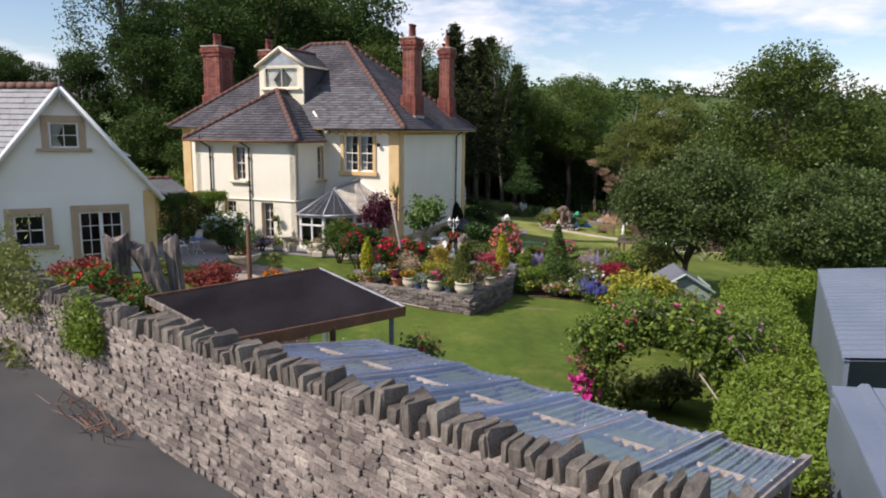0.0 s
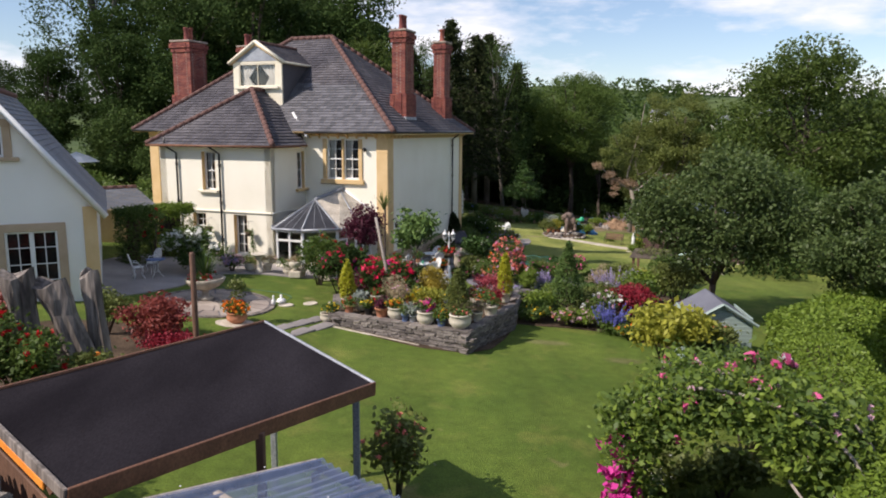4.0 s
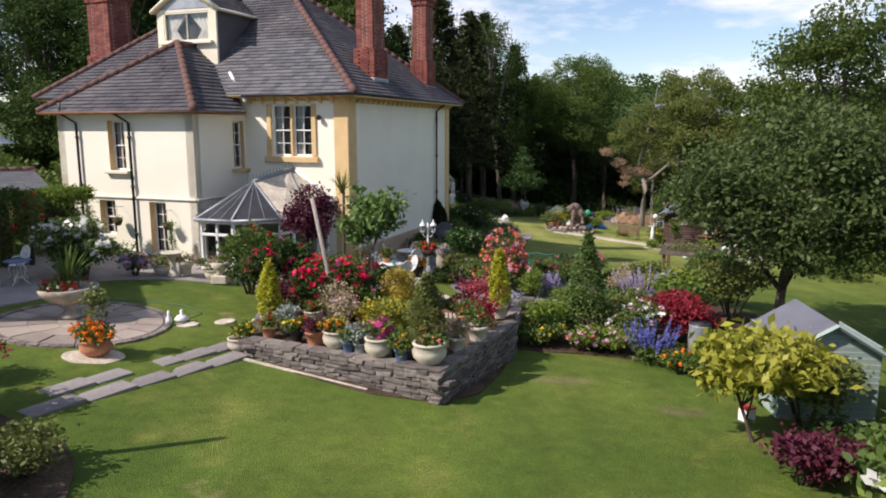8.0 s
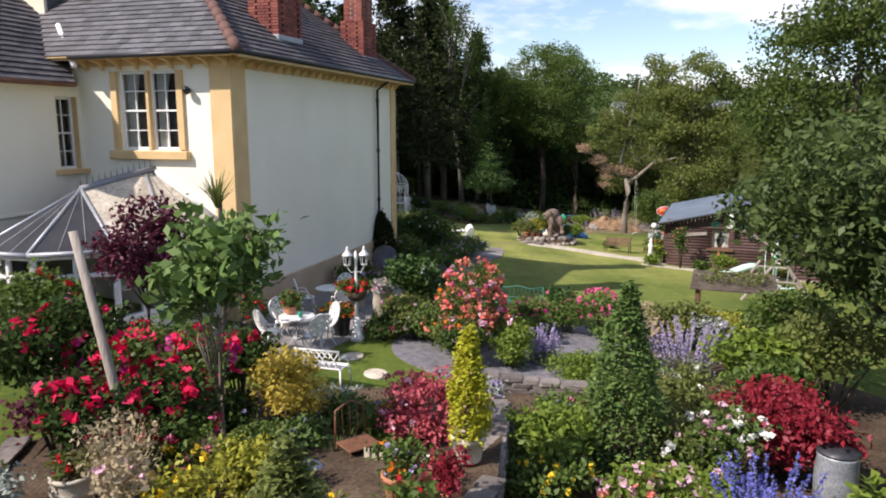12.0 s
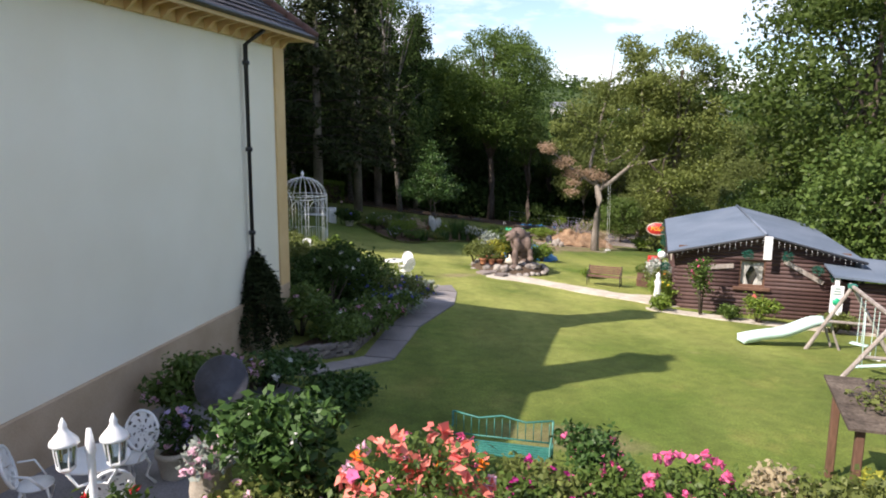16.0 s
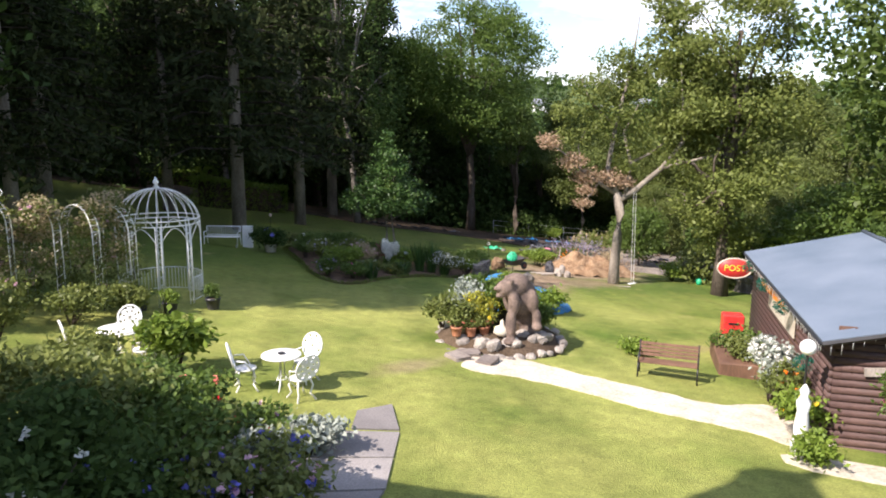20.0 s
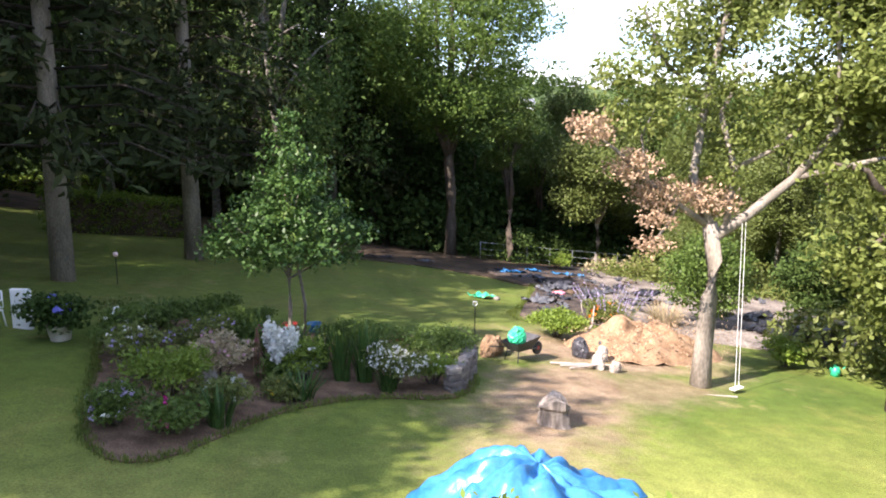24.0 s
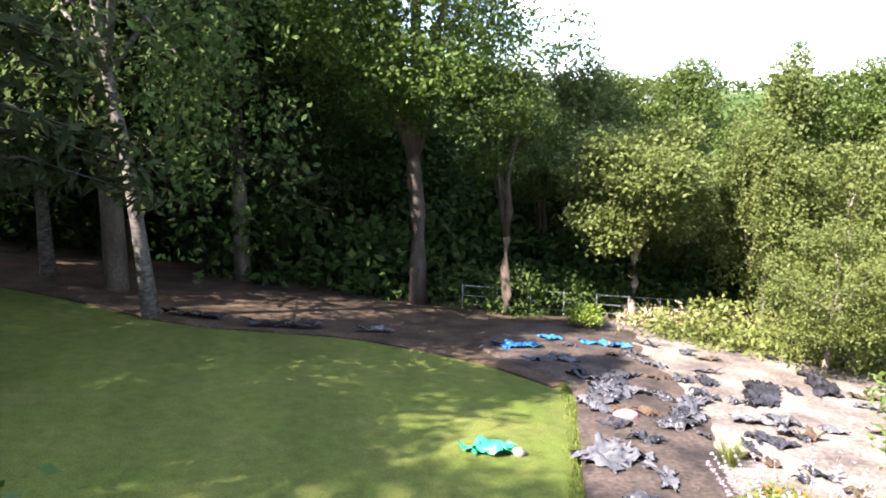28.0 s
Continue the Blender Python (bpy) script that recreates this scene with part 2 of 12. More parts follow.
def plastic_sheet(name, clear, body, fac, gloss):
    """Weathered translucent plastic: clear film, a body colour that also paints in sky reflection, and a shiny skin."""
    m = glassy(name, clear, 0.12, gloss)
    n, l = m.node_tree.nodes, m.node_tree.links
    df, tl, a, x = n.new("ShaderNodeBsdfDiffuse"), n.new("ShaderNodeBsdfTranslucent"), n.new("ShaderNodeMixShader"), n.new("ShaderNodeMixShader")
    df.inputs["Color"].default_value = tl.inputs["Color"].default_value = (*body, 1)
    top = n["Mix Shader"]
    tc, no, r = n.new("ShaderNodeTexCoord"), n.new("ShaderNodeTexNoise"), n.new("ShaderNodeMapRange")
    no.inputs["Scale"].default_value, no.inputs["Detail"].default_value = 1.3, 5
    r.inputs["From Min"].default_value, r.inputs["From Max"].default_value = 0.35, 0.65
    r.inputs["To Min"].default_value, r.inputs["To Max"].default_value = fac * 0.55, fac * 1.35
    l.new(tc.outputs["Object"], no.inputs["Vector"])
    l.new(no.outputs["Fac"], r.inputs["Value"])
    l.new(df.outputs["BSDF"], a.inputs[1])
    l.new(tl.outputs["BSDF"], a.inputs[2])
    l.new(r.outputs["Result"], x.inputs["Fac"])
    l.new(top.outputs["Shader"], x.inputs[1])
    l.new(a.outputs["Shader"], x.inputs[2])
    l.new(x.outputs["Shader"], n["Material Output"].inputs["Surface"])
    return m


M_GRASS = lawn_material()
M_SOIL = material("soil", (0.05, 0.034, 0.022), (0.11, 0.078, 0.052), 1.5, 0.95, 1.0, 18, fine=0.5, spec=0.2)
M_MULCH = material("bark_mulch", (0.085, 0.055, 0.036), (0.2, 0.135, 0.09), 2.5, 0.95, 1.0, 30, fine=0.5, spec=0.2)
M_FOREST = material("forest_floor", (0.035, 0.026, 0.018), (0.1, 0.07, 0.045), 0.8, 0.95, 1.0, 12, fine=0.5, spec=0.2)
M_CHIP = material("wood_chip", (0.2, 0.12, 0.07), (0.34, 0.23, 0.14), 3, 0.95, 1.0, 45, fine=0.4, spec=0.2)
M_HILL = material("far_wood", (0.035, 0.06, 0.025), (0.10, 0.135, 0.045), 0.012, 0.95, 0.0, 0.09, fine=0.4, spec=0.1)
M_ASPHALT = material("asphalt", (0.045, 0.045, 0.048), (0.075, 0.073, 0.072), 0.7, 0.9, 0.6, 120, fine=0.3)
M_KERB = material("kerb_stone", (0.2, 0.19, 0.18), (0.3, 0.29, 0.27), 2, 0.9, 0.5, 60)
M_RENDER = material("cream_render", (0.80, 0.76, 0.625), (0.86, 0.825, 0.70), 0.5, 0.85, 0.25, 90, fine=0.05, spec=0.3)
M_ANNEX = material("white_render", (0.78, 0.77, 0.70), (0.84, 0.83, 0.77), 0.5, 0.85, 0.25, 90, fine=0.05, spec=0.3)
M_BUFF = material("buff_trim", (0.60, 0.41, 0.19), (0.68, 0.49, 0.25), 1.5, 0.75, 0.2, 60, fine=0.08)
M_BUFFD = material("buff_plinth", (0.42, 0.31, 0.20), (0.50, 0.38, 0.26), 1.5, 0.8, 0.3, 60, fine=0.1)
M_CREAMPAINT = material("cream_paint", (0.72, 0.66, 0.50), (0.79, 0.73, 0.58), 2, 0.5, 0.1, 60, fine=0.05)
M_WHITE = material("white_paint", (0.74, 0.74, 0.72), (0.82, 0.82, 0.8), 2, 0.45, 0.1, 60, fine=0.05)
M_SLATE = material("roof_slate", (0.058, 0.055, 0.064), (0.118, 0.11, 0.116), 0.45, 0.75, 0.4, 30, island=0.24, c3=(0.17, 0.16, 0.155), fine=0.25, spec=0.3)
M_SLATEOB = material("roof_slate_piece", (0.085, 0.085, 0.095), (0.15, 0.145, 0.15), 1.0, 0.55, 0.4, 30, objrand=0.35, c3=(0.24, 0.23, 0.22), fine=0.25)
M_SLATE2 = material("grey_slate", (0.17, 0.18, 0.2), (0.24, 0.25, 0.27), 0.5, 0.6, 0.3, 30, island=0.12, fine=0.15)
M_RIDGE = material("red_ridge_tile", (0.085, 0.042, 0.035), (0.16, 0.075, 0.055), 2, 0.8, 0.4, 30, fine=0.25)
M_BRICK = material("red_brick", (0.17, 0.045, 0.035), (0.28, 0.082, 0.06), 2.2, 0.85, 0.5, 45, objrand=0.25, island=0.0, fine=0.25)
M_BRICKI = material("red_brick_course", (0.16, 0.042, 0.034), (0.27, 0.078, 0.056), 2.2, 0.85, 0.5, 45, island=0.3, fine=0.25)
M_MORTAR = material("mortar", (0.30, 0.24, 0.19), (0.4, 0.33, 0.27), 3, 0.95, 0.4, 50)
M_POT = material("terracotta", (0.38, 0.15, 0.08), (0.5, 0.22, 0.12), 3, 0.85, 0.3, 50)
M_STONEPOT = material("cast_stone", (0.48, 0.43, 0.34), (0.62, 0.57, 0.47), 3, 0.9, 0.4, 50, fine=0.15)
M_URN = material("weathered_urn_stone", (0.27, 0.235, 0.185), (0.44, 0.39, 0.31), 3, 0.9, 0.5, 40, fine=0.25)
M_BLACK = material("black_iron", (0.012, 0.012, 0.013), (0.022, 0.022, 0.022), 3, 0.45, 0.1, 40)
M_LEAD = material("lead_sheet", (0.26, 0.28, 0.31), (0.38, 0.40, 0.43), 2, 0.5, 0.2, 30, metal=0.3)
M_FELT = material("roof_felt", (0.011, 0.009, 0.011), (0.03, 0.026, 0.03), 0.9, 0.95, 0.3, 70, stretch=(1, 0.25, 1), c3=(0.1, 0.095, 0.095), fine=0.35, spec=0.08)
M_GREYFELT = material("blue_grey_felt", (0.115, 0.12, 0.145), (0.165, 0.17, 0.2), 0.8, 0.9, 0.3, 70, fine=0.2, spec=0.2)
M_FASCIA = material("brown_fascia", (0.13, 0.055, 0.028), (0.2, 0.09, 0.045), 2, 0.6, 0.2, 30)
M_RUBBLE = material("rubble_stone", (0.15, 0.125, 0.11), (0.31, 0.265, 0.23), 1.2, 0.9, 0.8, 22, objrand=0.4, c3=(0.42, 0.39, 0.36), fine=0.35)
M_RUBBLEI = material("rubble_stone_small", (0.15, 0.125, 0.11), (0.31, 0.265, 0.23), 1.2, 0.9, 0.8, 22, island=0.4, c3=(0.42, 0.39, 0.36), fine=0.35)
M_WALLFILL = material("lime_mortar", (0.2, 0.165, 0.14), (0.36, 0.315, 0.28), 2.2, 0.95, 1.0, 30, fine=0.35)
M_DRY = material("dry_slate_stone", (0.115, 0.10, 0.093), (0.245, 0.215, 0.19), 1.5, 0.85, 0.7, 25, objrand=0.4, c3=(0.36, 0.31, 0.25), fine=0.3)
M_DRYI = material("dry_slate_rest", (0.115, 0.10, 0.093), (0.245, 0.215, 0.19), 1.5, 0.85, 0.7, 25, island=0.4, c3=(0.36, 0.31, 0.25), fine=0.3)
M_PAVE = material("paving_stone", (0.18, 0.165, 0.16), (0.29, 0.265, 0.25), 0.8, 0.85, 0.4, 35, objrand=0.2, fine=0.25)
M_PATIO = material("patio_stone", (0.27, 0.22, 0.18), (0.38, 0.32, 0.27), 0.8, 0.85, 0.4, 35, objrand=0.2, fine=0.2)
M_COPE = material("coping_stone", (0.125, 0.108, 0.088), (0.27, 0.235, 0.195), 1.8, 0.92, 1.0, 18, objrand=0.35, c3=(0.32, 0.29, 0.25), fine=0.4)
M_TORN = material("torn_soil", (0.032, 0.026, 0.023), (0.105, 0.08, 0.066), 0.9, 0.95, 1.0, 9, c3=(0.15, 0.135, 0.13), fine=0.5, spec=0.2)
M_WASTE = material("torn_ground", (0.105, 0.087, 0.076), (0.265, 0.228, 0.197), 0.7, 0.95, 1.0, 9, c3=(0.36, 0.32, 0.28), fine=0.5, spec=0.2)
M_CREAMSTONE = material("pale_stone_and_glare", (0.42, 0.37, 0.29), (0.6, 0.54, 0.44), 2.5, 0.9, 0.8, 14, fine=0.3)
M_BARK = material("bark", (0.055, 0.043, 0.034), (0.13, 0.105, 0.082), 3, 0.95, 1.0, 22, stretch=(1, 1, 0.25), fine=0.4, spec=0.2)
M_BARKPALE = material("pale_bark", (0.15, 0.128, 0.105), (0.29, 0.255, 0.21), 2, 0.95, 1.0, 22, stretch=(1, 1, 0.4), fine=0.35, spec=0.2)
M_BIRCH = material("birch_bark", (0.07, 0.062, 0.053), (0.22, 0.2, 0.175), 4, 0.9, 0.6, 12, stretch=(1, 1, 2.5), fine=0.45, spec=0.2)
M_WOODGREY = material("weathered_wood", (0.24, 0.2, 0.17), (0.38, 0.34, 0.3), 3, 0.9, 0.8, 30, stretch=(1, 1, 0.12), fine=0.35)
M_WOODBROWN = material("brown_wood", (0.10, 0.05, 0.03), (0.17, 0.09, 0.055), 2, 0.75, 0.4, 25, stretch=(1, 1, 0.2), fine=0.25)
M_LOG = material("hut_boarding", (0.06, 0.032, 0.028), (0.10, 0.054, 0.046), 1.5, 0.7, 0.4, 25, stretch=(0.3, 0.3, 1), objrand=0.15, fine=0.25)
M_HUTROOF = material("grey_felt_roof", (0.10, 0.135, 0.18), (0.15, 0.185, 0.235), 0.6, 0.8, 0.3, 80, fine=0.12)
M_TIN = material("steel_sheet", (0.155, 0.19, 0.245), (0.205, 0.24, 0.295), 0.6, 0.42, 0.1, 20, metal=0.25, fine=0.06)
M_GREENPAINT = material("sage_paint", (0.26, 0.34, 0.31), (0.33, 0.41, 0.37), 2, 0.7, 0.2, 40, fine=0.1)
M_GREENIRON = material("green_iron", (0.02, 0.13, 0.10), (0.04, 0.19, 0.14), 3, 0.5, 0.1, 30)
M_MINT = material("mint_plastic", (0.50, 0.68, 0.62), (0.58, 0.75, 0.69), 2, 0.35, 0.05, 30, fine=0.04)
M_TARP = material("blue_tarp", (0.02, 0.14, 0.33), (0.05, 0.22, 0.45), 1.5, 0.35, 0.4, 14, fine=0.2)
M_GREENPLASTIC = material("green_plastic", (0.01, 0.36, 0.17), (0.03, 0.45, 0.23), 3, 0.4, 0.2, 20, fine=0.15)
M_BLACKPLASTIC = material("black_sheet", (0.018, 0.018, 0.022), (0.05, 0.05, 0.06), 2, 0.4, 0.6, 12, fine=0.3)
M_GREYSHEET = material("grey_sheet", (0.05, 0.052, 0.06), (0.125, 0.127, 0.14), 0.8, 0.6, 0.6, 10, fine=0.3)
M_RED = material("red_plastic", (0.5, 0.02, 0.02), (0.62, 0.05, 0.04), 3, 0.4, 0.1, 30, fine=0.1)
M_ORANGE = material("orange_fabric", (0.75, 0.2, 0.02), (0.85, 0.32, 0.04), 3, 0.7, 0.2, 30, fine=0.1)
M_YELLOW = material("yellow_paint", (0.75, 0.55, 0.04), (0.85, 0.65, 0.08), 3, 0.5, 0.1, 30, fine=0.05)
M_STUMP = material("weathered_stump", (0.07, 0.058, 0.05), (0.27, 0.235, 0.205), 3.5, 0.95, 1.0, 14, stretch=(1, 1, 0.15), fine=0.5)
M_STATUE = material("stained_carving", (0.085, 0.06, 0.05), (0.2, 0.145, 0.115), 2.5, 0.9, 0.6, 18, fine=0.35)
M_BARKDARK = material("dark_bark", (0.03, 0.025, 0.02), (0.07, 0.058, 0.047), 3, 0.95, 0.8, 22, fine=0.4, spec=0.2)
M_ROCK = material("field_stone", (0.2, 0.175, 0.15), (0.38, 0.34, 0.3), 2, 0.9, 0.8, 14, objrand=0.35, fine=0.35)
M_GRAVEL = material("slate_gravel", (0.13, 0.125, 0.14), (0.24, 0.23, 0.25), 6, 0.85, 1.0, 55, fine=0.5)
M_CURTAIN = material("curtain_cloth", (0.62, 0.58, 0.52), (0.74, 0.70, 0.64), 3, 0.9, 0.2, 30, fine=0.1)
# near-black colour paints in the lack of light inside the rooms
M_INSIDE = material("unlit_room_dark", (0.035, 0.032, 0.03), (0.06, 0.052, 0.045), 1, 0.9, 0.0, 10)
M_GLASS = glassy("window_glass", (0.80, 0.84, 0.85), 0.02, 0.03)
M_CONSGLASS = material("smoked_glass", (0.03, 0.032, 0.038), (0.055, 0.057, 0.066), 1.2, 0.75, 0.0, 30, fine=0.1, spec=0.12)
# the blue of the body colour stands in for reflected sky
M_SHEET = plastic_sheet("clear_corrugated", (0.72, 0.77, 0.88), (0.42, 0.5, 0.74), 0.3, 0.24)
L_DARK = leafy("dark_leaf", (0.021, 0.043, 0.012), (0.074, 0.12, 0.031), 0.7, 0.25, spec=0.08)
L_WOOD = leafy("woodland_leaf", (0.03, 0.056, 0.015), (0.096, 0.148, 0.038), 0.65, 0.3, spec=0.1)
L_ASH = leafy("ash_leaf", (0.046, 0.086, 0.016), (0.14, 0.205, 0.042), 0.55, 0.35, spec=0.2)
L_MID = leafy("mid_leaf", (0.045, 0.088, 0.017), (0.155, 0.225, 0.05))
L_BRIGHT = leafy("bright_leaf", (0.085, 0.15, 0.018), (0.25, 0.33, 0.055))
L_APPLE = leafy("apple_leaf", (0.036, 0.066, 0.017), (0.135, 0.185, 0.058))
L_SYC = leafy("sycamore_leaf", (0.038, 0.07, 0.012), (0.13, 0.18, 0.04), 0.5, 0.4)
L_OAK = leafy("oak_leaf", (0.08, 0.112, 0.024), (0.235, 0.27, 0.072), 0.55, 0.4)
L_PALEGREEN = leafy("pale_green_leaf", (0.062, 0.09, 0.022), (0.19, 0.225, 0.062), 0.55, 0.4)
L_AMBER = leafy("amber_leaf", (0.34, 0.26, 0.03), (0.62, 0.5, 0.1))
L_PINKRED = leafy("pink_red_leaf", (0.34, 0.045, 0.07), (0.62, 0.16, 0.18), 0.5, 0.3)
L_LAWN = leafy("grass_blade", (0.08, 0.12, 0.02), (0.17, 0.2, 0.045), 0.7, 0.2)
L_GLOSS = leafy("glossy_leaf", (0.02, 0.052, 0.012), (0.075, 0.142, 0.032), 0.48, 0.15)
L_GOLD = leafy("gold_leaf", (0.22, 0.23, 0.03), (0.45, 0.44, 0.065))
L_LIME = leafy("lime_conifer_leaf", (0.3, 0.31, 0.02), (0.56, 0.55, 0.05))
L_OLIVE = leafy("olive_leaf", (0.085, 0.115, 0.028), (0.22, 0.25, 0.07))
L_CONIFER = leafy("conifer_leaf", (0.015, 0.024, 0.011), (0.054, 0.066, 0.026), 0.85, 0.1, spec=0.03)
L_CYPRESS = leafy("cypress_leaf", (0.055, 0.11, 0.025), (0.15, 0.23, 0.06), 0.6, 0.2)
L_HEDGE = leafy("hedge_leaf", (0.085, 0.15, 0.016), (0.21, 0.29, 0.04), 0.5, 0.3)
L_PURPLE = leafy("purple_leaf", (0.055, 0.012, 0.025), (0.16, 0.035, 0.06), 0.5, 0.25)
L_CRIMSON = leafy("crimson_leaf", (0.14, 0.01, 0.02), (0.33, 0.03, 0.045), 0.5, 0.25)
L_RUST = leafy("rust_leaf", (0.17, 0.035, 0.032), (0.34, 0.09, 0.065), 0.5, 0.3)
L_DEAD = leafy("withered_leaf", (0.3, 0.19, 0.12), (0.54, 0.4, 0.27), 0.7, 0.3)
L_SILVER = leafy("silver_leaf", (0.2, 0.24, 0.2), (0.38, 0.41, 0.36), 0.7, 0.2)
L_STRAW = leafy("straw_leaf", (0.3, 0.24, 0.14), (0.5, 0.42, 0.27), 0.7, 0.3)
F_RED = leafy("red_petal", (0.45, 0.008, 0.018), (0.7, 0.03, 0.04), 0.6, 0.25)
F_ROSE = leafy("crimson_rose_petal", (0.55, 0.006, 0.045), (0.82, 0.025, 0.13), 0.6, 0.25)
F_CORAL = leafy("coral_petal", (0.72, 0.12, 0.12), (0.87, 0.36, 0.25), 0.6, 0.25)
F_PINK = leafy("pink_petal", (0.65, 0.06, 0.22), (0.85, 0.25, 0.42), 0.6, 0.25)
F_PALE = leafy("pale_pink_petal", (0.62, 0.32, 0.44), (0.82, 0.58, 0.64), 0.6, 0.25)
F_WHITE = leafy("white_petal", (0.7, 0.7, 0.64), (0.86, 0.86, 0.82), 0.6, 0.25)
F_MAGENTA = leafy("magenta_petal", (0.45, 0.02, 0.2), (0.7, 0.06, 0.36), 0.6, 0.25)
F_ORANGE = leafy("orange_petal", (0.8, 0.14, 0.01), (0.9, 0.34, 0.03), 0.6, 0.25)
F_YELLOW = leafy("yellow_petal", (0.75, 0.5, 0.02), (0.88, 0.68, 0.06), 0.6, 0.25)
F_BLUE = leafy("blue_petal", (0.09, 0.10, 0.42), (0.22, 0.22, 0.6), 0.6, 0.25)
F_LILAC = leafy("lilac_petal", (0.3, 0.24, 0.45), (0.5, 0.42, 0.62), 0.6, 0.25)

# ---- building tools ----
def gz(x, y):
    """Height of the garden ground: a gentle fall to the back and to one side, then the valley and the far hill."""
    cx, cy = min(max(x, -30.0), 45.0), min(max(y, -5.0), 122.0)
    z = 1.0203 - 0.0424 * cx - 0.012 * cy + 0.001044 * cx * cx - 0.001129 * cx * cy - 0.000173 * cy * cy
    out = math.hypot(x - cx, y - cy)
    if out > 0:
        near = 1 - math.exp(-out / 60.0)
        hill = 1 / (1 + math.exp(-(out - 520.0) / 110.0))
        away = max(0.0, min(1.0, (y - 60.0) / 200.0))
        z = z * (1 - near) + near * (-7.0 * away) + away * hill * (52 + 16 * math.sin(x / 210.0 + 0.6) + 7 * math.sin(x / 77.0))
    return z


def mesh_of(name, verts, faces, mat, smooth=False):
    me = bpy.data.meshes.new(name)
    me.from_pydata([tuple(v) for v in verts], [], faces)
    if mat:
        me.materials.append(mat)
    if smooth:
        me.polygons.foreach_set("use_smooth", [True] * len(me.polygons))
    me.update()
    return me


def quads(name, v, mat):
    """A mesh of loose quads from an array of n x 4 x 3."""
    n = len(v)
    me = bpy.data.meshes.new(name)
    me.vertices.add(n * 4)
    me.vertices.foreach_set("co", np.ascontiguousarray(v, dtype=np.float32).ravel())
    me.loops.add(n * 4)
    me.loops.foreach_set("vertex_index", np.arange(n * 4, dtype=np.int32))
    me.polygons.add(n)
    me.polygons.foreach_set("loop_start", np.arange(0, n * 4, 4, dtype=np.int32))
    me.materials.append(mat)
    me.update(calc_edges=True)
    return me


def thing(name, m, label, category, group="", kind=""):
    ob = new(name)
    ob.matrix_world = m
    return tagged(ob, label, category, group, kind)


def part(name, data, mat, parent, label="", m=None, smooth=False):
    """A bmesh or mesh as one mesh object under a thing or a part."""
    if isinstance(data, bmesh.types.BMesh):
        me = bpy.data.meshes.new(name)
        data.to_mesh(me)
        data.free()
        me.materials.append(mat)
        if smooth:
            me.polygons.foreach_set("use_smooth", [True] * len(me.polygons))
        data = me
    ob = new(name, data)
    ob.parent = parent
    if m is not None:
        ob.matrix_basis = m
    if label:
        ob["label"] = label
    return ob


def single(name, data, mat, m, label, category, group="", kind="", smooth=False):
    """A thing that is one mesh."""
    ob = part(name, data, mat, None, label, m, smooth)
    return tagged(ob, label, category, group, kind)


def bm_box(bm, c, s, rz=0.0, bevel=0.0, rx=0.0, ry=0.0):
    r = bmesh.ops.create_cube(bm, size=1.0)
    m = Matrix.Translation(c) @ Euler((rx, ry, rz)).to_matrix().to_4x4() @ Matrix.Diagonal((*s, 1))
    bmesh.ops.transform(bm, matrix=m, verts=r["verts"])
    if bevel:
        es = list({e for v in r["verts"] for e in v.link_edges})
        bmesh.ops.bevel(bm, geom=es, offset=bevel, segments=1, affect="EDGES", profile=0.5)
    return bm


def box(c, s, rz=0.0, bevel=0.0, rx=0.0, ry=0.0):
    return bm_box(bmesh.new(), c, s, rz, bevel, rx, ry)


def bm_rod(bm, a, b, r1, r2=None, n=8):
    a, b = Vector(a), Vector(b)
    d = b - a
    if d.length < 1e-6:
        return bm
    r = bmesh.ops.create_cone(bm, cap_ends=True, segments=n, radius1=r1, radius2=r1 if r2 is None else r2, depth=d.length)
    m = Matrix.Translation((a + b) / 2) @ d.to_track_quat("Z", "Y").to_matrix().to_4x4()
    bmesh.ops.transform(bm, matrix=m, verts=r["verts"])
    return bm


def rod(a, b, r1, r2=None, n=8):
    return bm_rod(bmesh.new(), a, b, r1, r2, n)


def tube(pts, r, n=6, closed=False):
    """A bent tube through points; r one radius or one for each point."""
    pts = [Vector(p) for p in pts]
    rs = r if isinstance(r, (list, tuple)) else [r] * len(pts)
    verts, faces = [], []
    for i, p in enumerate(pts):
        if closed:
            d = pts[(i + 1) % len(pts)] - pts[i - 1]
        else:
            d = pts[min(i + 1, len(pts) - 1)] - pts[max(i - 1, 0)]
        q = d.to_track_quat("Z", "Y").to_matrix()
        for k in range(n):
            a = 2 * math.pi * k / n
            verts.append(p + q @ Vector((math.cos(a) * rs[i], math.sin(a) * rs[i], 0)))
    m = len(pts)
    for i in range(m if closed else m - 1):
        j = (i + 1) % m
        for k in range(n):
            faces.append((i * n + k, i * n + (k + 1) % n, j * n + (k + 1) % n, j * n + k))
    if not closed:
        faces.append(tuple(range(n))[::-1])
        faces.append(tuple((m - 1) * n + k for k in range(n)))
    return verts, faces


def tubes(name, lines, mat, n=6, smooth=True):
    """Several tubes in one mesh: lines of (points, radius[, closed])."""
    vs, fs = [], []
    for ln in lines:
        v, f = tube(ln[0], ln[1], n, ln[2] if len(ln) > 2 else False)
        k = len(vs)
        vs += v
        fs += [tuple(i + k for i in q) for q in f]
    return mesh_of(name, vs, fs, mat, smooth)


